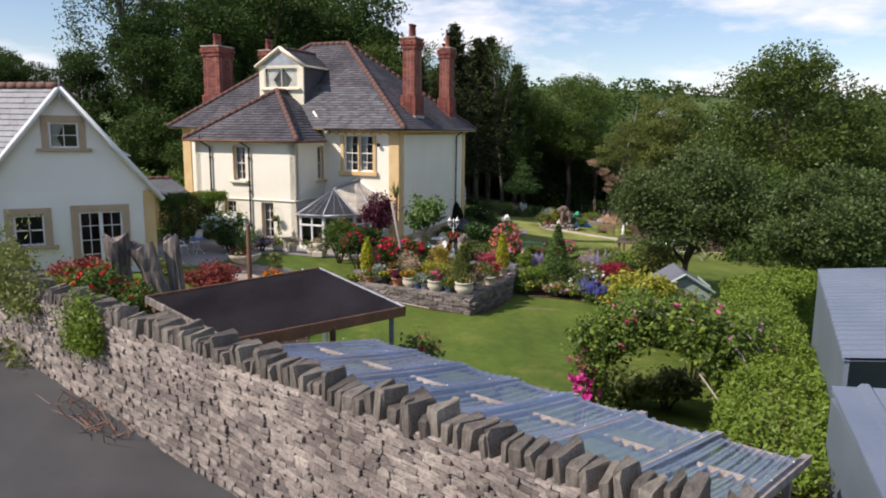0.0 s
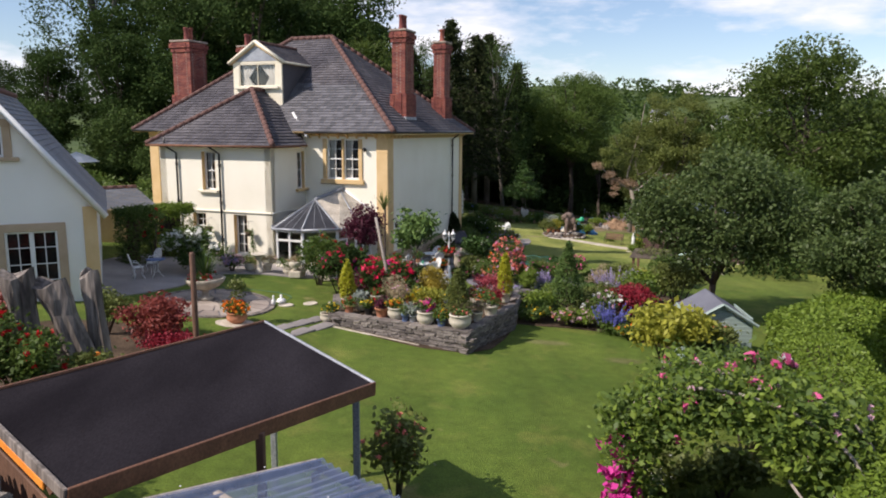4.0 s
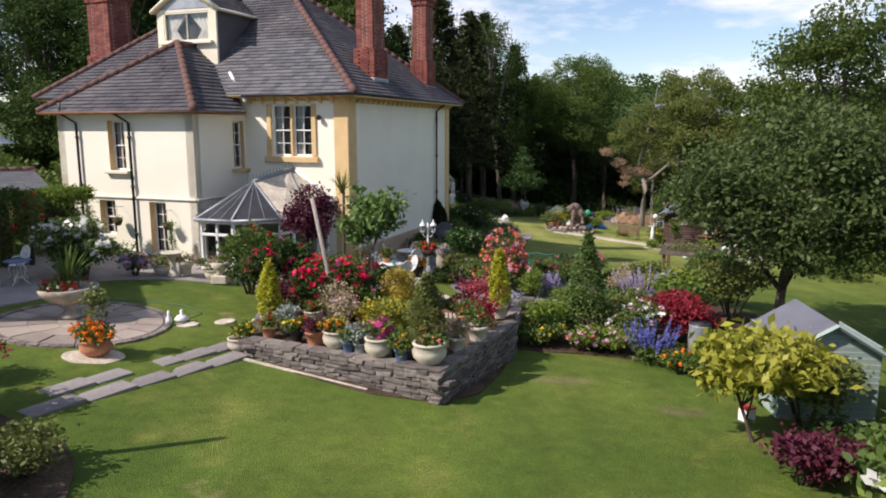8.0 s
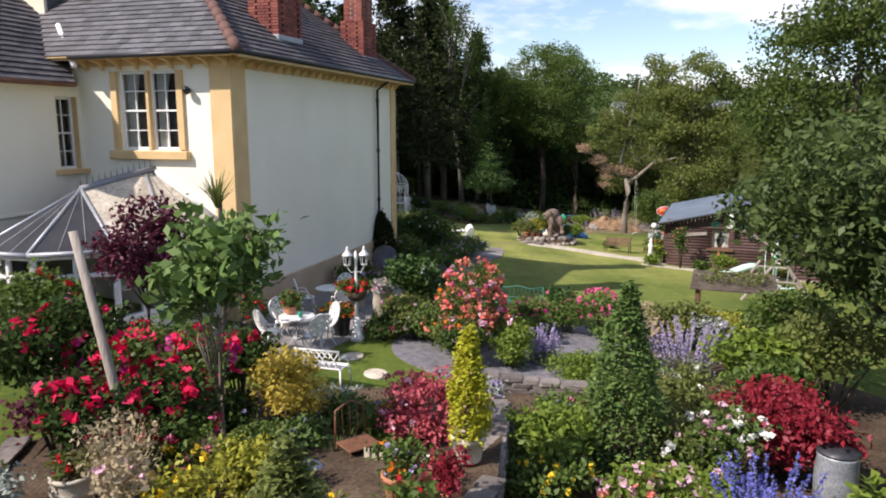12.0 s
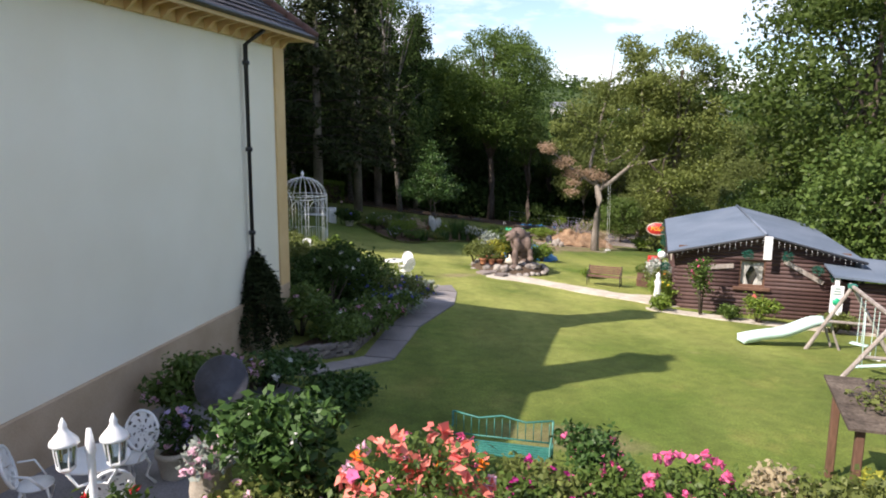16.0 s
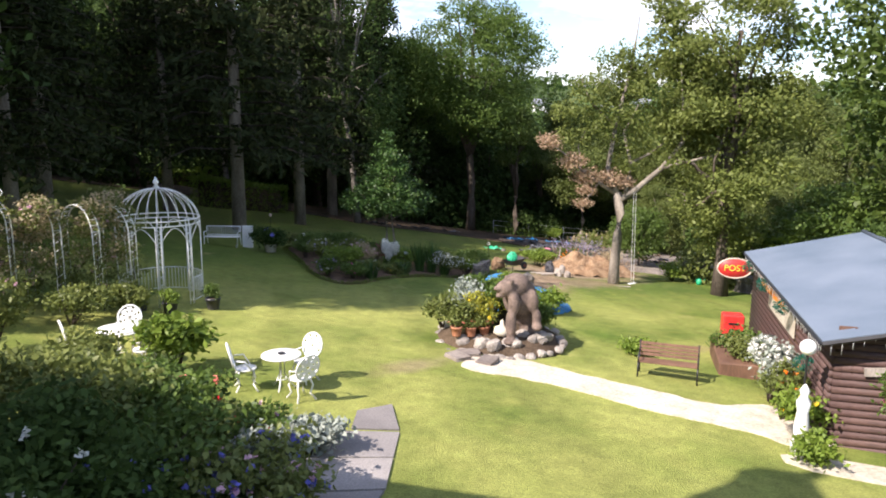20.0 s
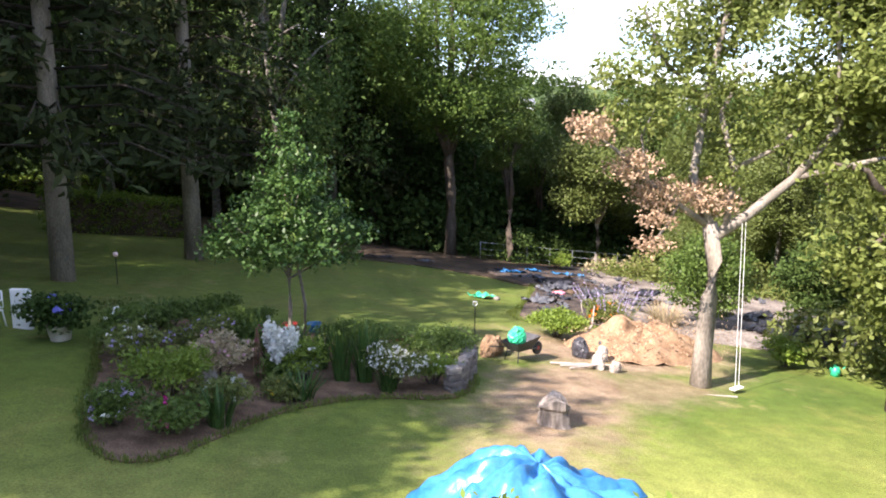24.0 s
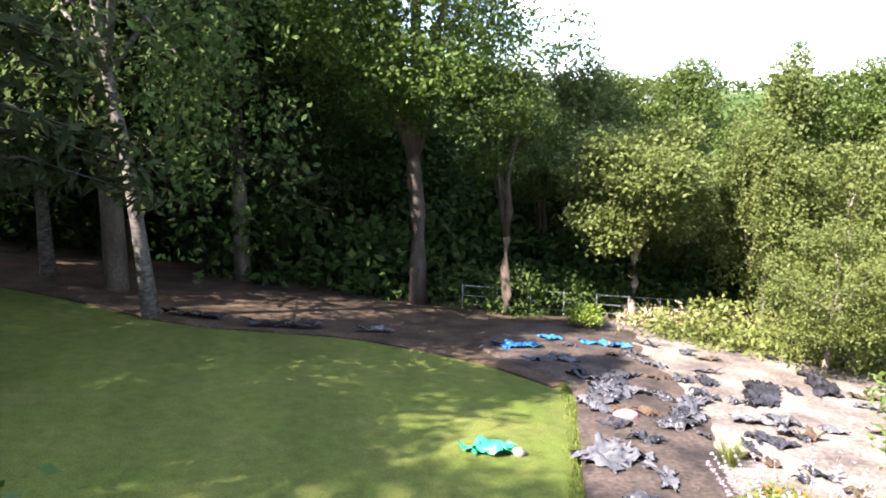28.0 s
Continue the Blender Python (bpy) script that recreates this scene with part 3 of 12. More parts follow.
def lathe(name, profile, mat, n=16, smooth=True):
    """A turned form from (radius, height) pairs."""
    vs, fs = [], []
    for r, z in profile:
        for k in range(n):
            a = 2 * math.pi * k / n
            vs.append((r * math.cos(a), r * math.sin(a), z))
    for i in range(len(profile) - 1):
        for k in range(n):
            fs.append((i * n + k, i * n + (k + 1) % n, (i + 1) * n + (k + 1) % n, (i + 1) * n + k))
    fs.append(tuple(range(n))[::-1])
    fs.append(tuple((len(profile) - 1) * n + k for k in range(n)))
    return mesh_of(name, vs, fs, mat, smooth)


def drape(name, pts, mat, dz=0.03, cuts=0, label="", category="", kind="structure", rise=0.0):
    """A sheet over the ground within an outline, with a skirt down into the ground."""
    bm = bmesh.new()
    vs = [bm.verts.new((x, y, 0)) for x, y in pts]
    bm.faces.new(vs)
    bmesh.ops.triangulate(bm, faces=bm.faces[:])
    if cuts:
        for _ in range(cuts):
            bmesh.ops.subdivide_edges(bm, edges=bm.edges[:], cuts=1, use_grid_fill=True)
    for v in bm.verts:
        v.co.z = gz(v.co.x, v.co.y) + dz
        if rise and not v.is_boundary:
            v.co.z += rise * (0.6 + 0.6 * noise.noise((v.co.x * 0.9, v.co.y * 0.9, 2.0)))
    be = [e for e in bm.edges if e.is_boundary]
    r = bmesh.ops.extrude_edge_only(bm, edges=be)
    for v in [g for g in r["geom"] if isinstance(g, bmesh.types.BMVert)]:
        v.co.z -= dz + 0.12
    bmesh.ops.recalc_face_normals(bm, faces=bm.faces[:])
    return single(name, bm, mat, Matrix(), label, category or name.replace("_", " "), kind=kind)


def round_outline(cx, cy, rx, ry, n=28, rz=0.0, wob=0.06, seed=0):
    out = []
    for k in range(n):
        a = 2 * math.pi * k / n
        w = 1 + wob * noise.noise((math.cos(a) * 1.7 + seed, math.sin(a) * 1.7, seed * 0.37))
        x, y = rx * w * math.cos(a), ry * w * math.sin(a)
        out.append((cx + x * math.cos(rz) - y * math.sin(rz), cy + x * math.sin(rz) + y * math.cos(rz)))
    return out


def smooth_outline(pts, n=5):
    """Catmull-Rom round a closed outline."""
    out, m = [], len(pts)
    for i in range(m):
        p0, p1, p2, p3 = (Vector(pts[(i + k - 1) % m]) for k in range(4))
        for j in range(n):
            t = j / n
            q = 0.5 * (2 * p1 + (p2 - p0) * t + (2 * p0 - 5 * p1 + 4 * p2 - p3) * t * t + (3 * p1 - p0 - 3 * p2 + p3) * t ** 3)
            out.append((q.x, q.y))
    return out


# ---- foliage ----
def fringe(pts, seed, leaf, label, n=1400, w=0.12, size=0.12):
    """Grass growing raggedly over the edge of a bed or track."""
    rng = np.random.default_rng(seed)
    p = np.array(pts + pts[:1], float)
    seg = np.linalg.norm(np.diff(p, axis=0), axis=1)
    k = rng.choice(len(seg), n, p=seg / seg.sum())
    f = rng.random(n)[:, None]
    xy = p[k] * (1 - f) + p[k + 1] * f + rng.normal(size=(n, 2)) * w
    c = np.array([[x, y, gz(x, y) + 0.04] for x, y in xy])
    c = np.repeat(c, 4, 0) + rng.normal(size=(n * 4, 3)) * np.array([0.05, 0.05, 0.015])
    nor = rng.normal(size=(n * 4, 3)) * np.array([1, 1, 0.25])
    nor /= np.linalg.norm(nor, axis=1, keepdims=True)
    side = np.cross(nor, np.array([0, 0, 1.0]))
    side /= np.linalg.norm(side, axis=1, keepdims=True) + 1e-9
    h = size * (0.5 + rng.random((n * 4, 1)))
    tip = c + np.array([0, 0, 1.0]) * h + nor * h * 0.3
    v = np.stack([c - side * 0.012, c + side * 0.012, tip + side * 0.004, tip - side * 0.004], 1)
    return single("edge_grass", quads("edge_grass", v, leaf), None, Matrix(), label, "grass", kind="stuff")



def leaf_quads(rng, c, size, spread_up=0.4, aspect=0.55, vary=0.35):
    """Folded leaf shapes at the centres c, turned every way but mostly facing up and out."""
    n = len(c)
    nor = rng.normal(size=(n, 3))
    nor[:, 2] += spread_up * 2
    nor /= np.linalg.norm(nor, axis=1, keepdims=True)
    t = np.cross(nor, rng.normal(size=(n, 3)))
    t /= np.linalg.norm(t, axis=1, keepdims=True) + 1e-9
    b = np.cross(nor, t)
    s = (size * (1 + vary * rng.uniform(-1, 1, n)))[:, None]
    tip = c + t * s * 0.5
    base = c - t * s * 0.5
    mid = c + nor * s * 0.08 - t * s * 0.06
    left, right = mid + b * s * aspect * 0.5, mid - b * s * aspect * 0.5
    return np.stack([base, right, tip, left], 1)


def in_blobs(rng, blobs, n, shell=0.55, jitter=0.0):
    """n points in the outer shells of ellipsoids (x, y, z, rx, ry, rz), shared out by their surface."""
    bl = np.array(blobs, float)
    w = (bl[:, 3] * bl[:, 4] + bl[:, 4] * bl[:, 5] + bl[:, 3] * bl[:, 5])
    k = rng.choice(len(bl), n, p=w / w.sum())
    d = rng.normal(size=(n, 3))
    d /= np.linalg.norm(d, axis=1, keepdims=True)
    r = shell + (1 - shell) * rng.uniform(0, 1, n) ** 0.6
    p = bl[k, :3] + d * bl[k, 3:6] * r[:, None]
    return p + (rng.normal(size=(n, 3)) * jitter if jitter else 0)


def crown_mesh(name, seed, blobs, clusters, per, size, spread, mat, shell=0.55, up=0.4, aspect=0.55, flat=0.7):
    """Twig-end tufts of leaves spread over the blobs."""
    rng = np.random.default_rng(seed)
    cc = in_blobs(rng, blobs, clusters, shell)
    c = np.repeat(cc, per, 0) + rng.normal(size=(clusters * per, 3)) * np.array([spread, spread, spread * flat])
    return quads(name, leaf_quads(rng, c, size, up, aspect), mat)


def bloom_mesh(name, seed, centres, size, mat, petals=7):
    """Flower heads: each a tuft of overlapping petals."""
    rng = np.random.default_rng(seed)
    c = np.repeat(np.asarray(centres, float), petals, 0)
    n = len(c)
    c = c + rng.normal(size=(n, 3)) * size * 0.22
    return quads(name, leaf_quads(rng, c, size * 0.8, 0.5, 0.85), mat)


def limb_lines(rng, base, top, r, ends, wob=0.15):
    """A trunk from base to top and limbs from it to the given ends, as tapered tubes."""
    base, top = Vector(base), Vector(top)
    n = 8
    pts, rs = [], []
    for i in range(n):
        t = i / (n - 1)
        w = Vector((rng.normal(), rng.normal(), 0)) * wob * (0.2 + t) * r * 2.5
        pts.append(base.lerp(top, t) + (w if 0 < i < n else Vector()))
        rs.append(r * (1.25 if i == 0 else 1) * (1 - 0.72 * t))
    lines = [(pts, rs)]
    for e in ends:
        e = Vector(e)
        t = 0.45 + 0.45 * rng.random()
        i = min(int(t * (n - 1)), n - 2)
        a = pts[i]
        m1 = a.lerp(e, 0.4) + Vector((rng.normal() * 0.15, rng.normal() * 0.15, 0.1 * (e - a).length))
        m2 = a.lerp(e, 0.75) + Vector((rng.normal() * 0.12, rng.normal() * 0.12, 0.06 * (e - a).length))
        q = rs[i] * 0.6
        lines.append(([a, m1, m2, e], [q, q * 0.7, q * 0.45, q * 0.2]))
    return lines


def tree(name, m, seed, h, trunk_r, blobs, leaf, bark, label, category="tree", clusters=700, per=12, size=0.3, spread=0.35,
         group="", lean=(0, 0), fork=0.75, shell=0.55, up=0.4, aspect=0.55, n=8):
    rng = np.random.default_rng(seed)
    t = thing(name, m, label, category, group)
    ends = [(b[0], b[1], b[2]) for b in (blobs[1::max(1, len(blobs) // 11)] if len(blobs) > 16 else blobs)]
    part("trunk", tubes("trunk", limb_lines(rng, (0, 0, -0.3), (lean[0], lean[1], h * fork), trunk_r, ends), bark, n), None, t)
    part("crown", crown_mesh("crown", seed, blobs, clusters, per, size, spread, leaf, shell, up, aspect), None, t)
    return t


def blob_ball(rng, cx, cy, cz, r, rz, n, lump=0.42):
    """An uneven crown out of lumps round a middle."""
    out = [(cx, cy, cz, r * 0.62, r * 0.62, rz * 0.62)]
    for _ in range(n):
        d = rng.normal(size=3)
        d /= np.linalg.norm(d)
        k = lump * (0.7 + 0.6 * rng.random())
        out.append((cx + d[0] * r * 0.68, cy + d[1] * r * 0.68, cz + d[2] * rz * 0.68, r * k, r * k, rz * k * 0.85))
    return out


def clumps(rng, cx, cy, cz, r, rz, n, lump=0.27):
    """A crown of separate leafy clumps with hollows between them."""
    out = [(cx, cy, cz, r * 0.45, r * 0.45, rz * 0.5)]
    for _ in range(n):
        d = rng.normal(size=3)
        d /= np.linalg.norm(d)
        f = 0.42 + 0.4 * rng.random() ** 0.5
        k = r * lump * (0.6 + 0.8 * rng.random())
        out.append((cx + d[0] * r * f, cy + d[1] * r * f, cz + d[2] * rz * f, k, k, k * 0.62))
    return out


def at_ground(x, y, rz=0.0, s=1.0, dz=0.0):
    return Matrix.Translation((x, y, gz(x, y) + dz)) @ Matrix.Rotation(rz, 4, "Z") @ Matrix.Scale(s, 4)


def bush(name, x, y, r, h, leaf, label, category="shrub", seed=1, n=260, size=0.12, blooms=None, dz=0.0, group="", aspect=0.55, up=0.4, per=7, lump=0.45,
         base=0.35, stem=M_BARK):
    """A shrub: stems, foliage and, where it flowers, flower heads: blooms = [(material, number, size), ...]."""
    rng = np.random.default_rng(seed)
    t = thing(name, at_ground(x, y, dz=dz), label, category, group)
    blobs = blob_ball(rng, 0, 0, h * (base + (1 - base) / 2), r, h * (1 - base) / 2 * 1.1, 7, lump)
    lines = []
    for b in blobs[1:]:
        lines.append(([(b[0] * 0.1, b[1] * 0.1, -0.05), (b[0] * 0.5, b[1] * 0.5, b[2] * 0.5), (b[0], b[1], b[2])], [0.02 + 0.01 * h, 0.014 + 0.005 * h, 0.006]))
    part("branchwork", tubes("branchwork", lines, stem, 4), None, t)
    part("foliage", crown_mesh("foliage", seed, blobs, n, per, size, max(0.05, size * 0.9), leaf, 0.5, up, aspect), None, t)
    for i, (fm, cnt, fs) in enumerate(blooms or ()):
        cnt, fs = int(cnt * 1.7) + 1, fs * 1.2
        c = in_blobs(rng, blobs, cnt * 4, 0.98)
        c = c[c[:, 2] > h * (base + 0.15)][:cnt]
        part("blossom", bloom_mesh("blossom", seed + i + 7, c, fs, fm), None, t)
    return t

# ---- ground, road and boundary ----
def axis(fine0, fine1, step, far):
    a = list(np.arange(fine0, fine1 + 1e-6, step))
    s, lo, hi = step, fine0, fine1
    while hi < far:
        s *= 1.22
        hi += s
        a.append(hi)
    s = step
    while lo > -far:
        s *= 1.22
        lo -= s
        a.insert(0, lo)
    return a


def build_ground():
    xs, ys = axis(-32, 48, 0.8, 2600), axis(-2, 124, 0.8, 2600)
    nx = len(xs)
    verts = [(x, y, gz(x, y) + (0.025 * noise.noise((x * 0.5, y * 0.5, 0)) if -32 < x < 48 and -2 < y < 124 else 0)) for y in ys for x in xs]
    # beyond the stone wall the land stands level with the road
    out = []
    for x, y, z in verts:
        d = (x + 8.0) * 0.618 + (y - 11.75) * 0.786
        out.append((x, y, 2.55 if d < -0.35 and y < 40 else z))
    faces = [(j * nx + i, j * nx + i + 1, (j + 1) * nx + i + 1, (j + 1) * nx + i) for j in range(len(ys) - 1) for i in range(nx - 1)]
    me = mesh_of("ground", out, faces, M_GRASS, True)
    me.materials.append(M_HILL)
    for p in me.polygons:
        c = p.center
        if c.y > 128 or c.x > 62 or c.x < -60:
            p.material_index = 1
    single("ground", me, None, Matrix(), "sloping green lawn with dry yellow patches", "lawn", kind="structure")


build_ground()

# the boundary wall runs from the lane's far end to the near end; w along it, n towards the garden
WALL_A, WALL_W, WALL_N = Vector((-8.0, 11.75)), Vector((0.786, -0.618)), Vector((0.618, 0.786))


def wall_point(s, n=0.0, z=0.0):
    p = WALL_A + WALL_W * s + WALL_N * n
    return Vector((p.x, p.y, z))


WALL_M = Matrix.Translation((WALL_A.x, WALL_A.y, 0)) @ Matrix.Rotation(math.atan2(WALL_W.y, WALL_W.x), 4, "Z")

ROAD_Z = 2.62


def road_z(s):
    """The lane climbs towards its far end."""
    return ROAD_Z + 0.07 * min(max(8.0 - s, 0.0), 22.0)


road_s = [-60 + 2 * k for k in range(61)]
single("road", mesh_of("road", [wall_point(s, n, road_z(s)) for s in road_s for n in (-0.2, -30)], [(2 * k, 2 * k + 1, 2 * k + 3, 2 * k + 2) for k in range(60)], M_ASPHALT), None, Matrix(),
       "worn grey asphalt lane beside the wall", "road", kind="structure")
kerb = thing("kerb", WALL_M, "low concrete kerb along the lane", "kerb", kind="structure")
for k in range(26):
    part("kerb_stone", box((-10 + k * 0.92, -3.4, road_z(-10 + k * 0.92) + 0.04), (0.9, 0.14, 0.16), bevel=0.02, ry=0.07 if k < 19 else 0.0), M_KERB, kerb)

# ---- main house ----
HM = Matrix.Translation((-2.5, 37.6, 0)) @ Matrix.Rotation(radians(-20), 4, "Z")


def pierced(length, z0, z1, thick, holes):
    """A wall along x with its face at y = 0 and its back at y = thick; holes are (x0, x1, z0, z1)."""
    bm = bmesh.new()
    xs = sorted({0.0, length, *(v for h in holes for v in h[:2])})
    zs = sorted({z0, z1, *(v for h in holes for v in h[2:])})
    vert = {}

    def at(i, j, k):
        if (i, j, k) not in vert:
            vert[i, j, k] = bm.verts.new((xs[i], thick * k, zs[j]))
        return vert[i, j, k]

    solid = {(i, j) for i in range(len(xs) - 1) for j in range(len(zs) - 1)
             if not any(h[0] - 1e-6 <= (xs[i] + xs[i + 1]) / 2 <= h[1] and h[2] <= (zs[j] + zs[j + 1]) / 2 <= h[3] for h in holes)}
    for i, j in solid:
        bm.faces.new((at(i, j, 0), at(i + 1, j, 0), at(i + 1, j + 1, 0), at(i, j + 1, 0)))
        bm.faces.new((at(i, j + 1, 1), at(i + 1, j + 1, 1), at(i + 1, j, 1), at(i, j, 1)))
        for di, dj, a, b in ((-1, 0, (i, j), (i, j + 1)), (1, 0, (i + 1, j + 1), (i + 1, j)), (0, -1, (i + 1, j), (i, j)), (0, 1, (i, j + 1), (i + 1, j + 1))):
            if (i + di, j + dj) not in solid:
                bm.faces.new((at(*a, 0), at(*b, 0), at(*b, 1), at(*a, 1)))
    bmesh.ops.recalc_face_normals(bm, faces=bm.faces[:])
    return bm


def face(x, y, ang):
    """A wall's frame: origin, x along the wall, y into the building."""
    return Matrix.Translation((x, y, 0)) @ Matrix.Rotation(radians(ang), 4, "Z")


def sash(parent, fm, x0, x1, z0, z1, surround=None, band=0.0, bars=(1, 1), split=True, sill=M_BUFF, curtains=0, frame_mat=M_WHITE, deep=0.14, reveal=None, open_part=0.0):
    """A window in the opening x0..x1, z0..z1 of the wall frame fm."""
    # panel behind the pane, coloured dark to pass for an unlit room
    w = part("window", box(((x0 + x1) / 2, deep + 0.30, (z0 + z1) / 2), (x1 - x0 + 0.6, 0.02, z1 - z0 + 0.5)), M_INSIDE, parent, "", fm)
    cx, cz, ww, hh = (x0 + x1) / 2, (z0 + z1) / 2, x1 - x0, z1 - z0
    f = 0.07
    for c, s in (((x0 + f / 2, deep, cz), (f, 0.09, hh)), ((x1 - f / 2, deep, cz), (f, 0.09, hh)), ((cx, deep, z1 - f / 2), (ww - 2 * f, 0.09, f)), ((cx, deep, z0 + f / 2), (ww - 2 * f, 0.09, f))):
        part("frame", box(c, s, bevel=0.008), frame_mat, w)
    if split:
        part("meeting_rail", box((cx, deep - 0.01, cz), (ww - 2 * f, 0.08, 0.05), bevel=0.008), frame_mat, w)
    for k in range(bars[0]):
        part("glazing_bar", box((x0 + ww * (k + 1) / (bars[0] + 1), deep, cz), (0.028, 0.05, hh - 2 * f)), frame_mat, w)
    for k in range(bars[1]):
        for zz in ((z0 + hh * 0.5 * (k + 1) / (bars[1] + 1), z0 + hh * 0.5 + hh * 0.5 * (k + 1) / (bars[1] + 1)) if split else (z0 + hh * (k + 1) / (bars[1] + 1),)):
            part("glazing_bar", box((cx, deep + 0.002, zz), (ww - 2 * f, 0.045, 0.026)), frame_mat, w)
    zt = z0 + hh * open_part
    pane = part("pane", mesh_of("pane", [(x0 + f, deep + 0.012, zt), (x1 - f, deep + 0.012, zt), (x1 - f, deep + 0.012, z1 - f), (x0 + f, deep + 0.012, z1 - f)], [(0, 1, 2, 3)], M_GLASS), None, w)
    pane.visible_shadow = False
    if sill:
        part("sill", box((cx, -0.06, z0 - 0.06), (ww + 0.36 + 2 * band, 0.24, 0.12), bevel=0.015), sill, w)
    if reveal:
        for xx in (x0 + 0.003, x1 - 0.003):
            part("reveal", box((xx, deep / 2 - 0.02, cz), (0.012, deep - 0.03, hh)), reveal, w)
    if surround and band:
        for c, s in (((x0 - band / 2, -0.02, cz), (band, 0.05, hh)), ((x1 + band / 2, -0.02, cz), (band, 0.05, hh)), ((cx, -0.022, z1 + band / 2), (ww + 2 * band, 0.055, band))):
            part("surround", box(c, s, bevel=0.01), surround, w)
    for k in range(curtains):
        sgn = 1 if k else -1
        vs, fs, n = [], [], 14
        for i in range(n + 1):
            t = i / n
            for j, zz in enumerate((z0 + 0.03, z0 + hh * 0.4, z1 - 0.05)):
                wd = ww * (0.46, 0.2, 0.34)[0 if j == 2 else (1 if j == 1 else 2)]
                xx = (x0 + f + t * wd) if sgn < 0 else (x1 - f - t * wd)
                vs.append((xx, deep + 0.12 + 0.03 * math.sin(i * 1.9), zz))
        for i in range(n):
            for j in range(2):
                fs.append((i * 3 + j, i * 3 + 3 + j, i * 3 + 4 + j, i * 3 + 1 + j))
        part("curtain", mesh_of("curtain", vs, fs, M_CURTAIN, True), None, w)
    return w


def slate_run(name, parent, corners, mat, course=0.22, width=0.34, thick=0.018, seed=3, label="", smoothness=0.012, ridge=True, pieces=0):
    """Courses of slates over a slope: corners are eave left, eave right, top right, top left, seen from outside."""
    rng = random.Random(seed)
    a, b, c, d = (Vector(p) for p in corners)
    nor = (b - a).cross(d - a)
    if nor.length < 1e-6:
        nor = (b - a).cross(c - a)
    nor.normalize()
    up_len = max((d - a).length, (c - b).length)
    along = (b - a).normalized()
    upv = nor.cross(along)
    height = (d - a).dot(upv)
    n = max(1, int(height / course))
    vs, fs, made = [], [], 0
    unit = [mesh_of("slate", [(0, 0, z0), (1, 0, z1), (1, 1, 0.004), (0, 1, 0.004), (0, 0, z0 - thick), (1, 0, z1 - thick)], [(0, 1, 2, 3), (4, 5, 1, 0)], M_SLATEOB) for z0, z1 in ((0.036, 0.04), (0.042, 0.036), (0.038, 0.046))] if pieces else []
    for i in range(n):
        t0, t1 = i / n, min(1.0, (i + 1.18) / n)
        l0, l1 = a.lerp(d, t0).dot(along), a.lerp(d, t1).dot(along)
        r0, r1 = b.lerp(c, t0).dot(along), b.lerp(c, t1).dot(along)
        o = a - along * a.dot(along)
        y0, y1 = height * t0, height * t1
        x = min(l0, l1) - (0.5 * width if i % 2 else 0.0)
        while x < max(r0, r1):
            e = x + width * (1 + 0.12 * (rng.random() - 0.5))
            q0, q1, q2, q3 = max(x, l0), min(e - 0.006, r0), min(e - 0.006, r1), max(x, l1)
            x = e
            if q1 - q0 < 0.015 and q2 - q3 < 0.015:
                continue
            q1, q2 = max(q1, q0), max(q2, q3)
            lift = thick * 1.9 + smoothness * rng.random()
            if made < pieces and abs((q1 - q0) - (q2 - q3)) < 1e-6 and q1 - q0 > 0.25 and q0 > (l0 + r0) * 0.5:
                bx = (along * (q1 - q0), upv * (y1 - y0), nor)
                mt = Matrix([[bx[c_][r_] for c_ in range(3)] for r_ in range(3)]).to_4x4()
                mt.translation = o + along * q0 + upv * y0
                part("slate", unit[rng.randrange(3)], None, parent, "", mt)
                made += 1
                continue
            k = len(vs)
            for xx, yy, h in ((q0, y0, lift), (q1, y0, lift + smoothness * rng.random()), (q2, y1, 0.004), (q3, y1, 0.004)):
                vs.append(o + along * xx + upv * yy + nor * h)
            for xx, yy, h in ((q0, y0, lift - thick), (q1, y0, lift - thick)):
                vs.append(o + along * xx + upv * yy + nor * h)
            fs += [(k, k + 1, k + 2, k + 3), (k + 4, k + 5, k + 1, k)]
    ob = part(name, mesh_of(name, vs, fs, mat), None, parent, label)
    tagged(ob, kind="stuff")
    # boarding under the slates
    part("roof_boarding", mesh_of("roof_boarding", [p - nor * 0.03 for p in (a, b, c, d)] + [p - nor * 0.12 for p in (a, b, c, d)],
                                  [(0, 1, 2, 3), (7, 6, 5, 4), (0, 4, 5, 1), (1, 5, 6, 2), (2, 6, 7, 3), (3, 7, 4, 0)], M_BUFF), None, parent)
    return ob


def ridge_tiles(parent, a, b, mat=M_RIDGE, r=0.13, step=0.42):
    a, b = Vector(a), Vector(b)
    n = max(1, int((b - a).length / step))
    mes = tubes("ridge_tile", [([(0, 0, 0), (0, 0, (b - a).length / n * 1.06)], [r, r * 1.08])], mat, 8)
    q = (b - a).to_track_quat("Z", "Y").to_matrix().to_4x4()
    for i in range(n):
        part("ridge_tile", mes, None, parent, "", Matrix.Translation(a.lerp(b, i / n)) @ q)


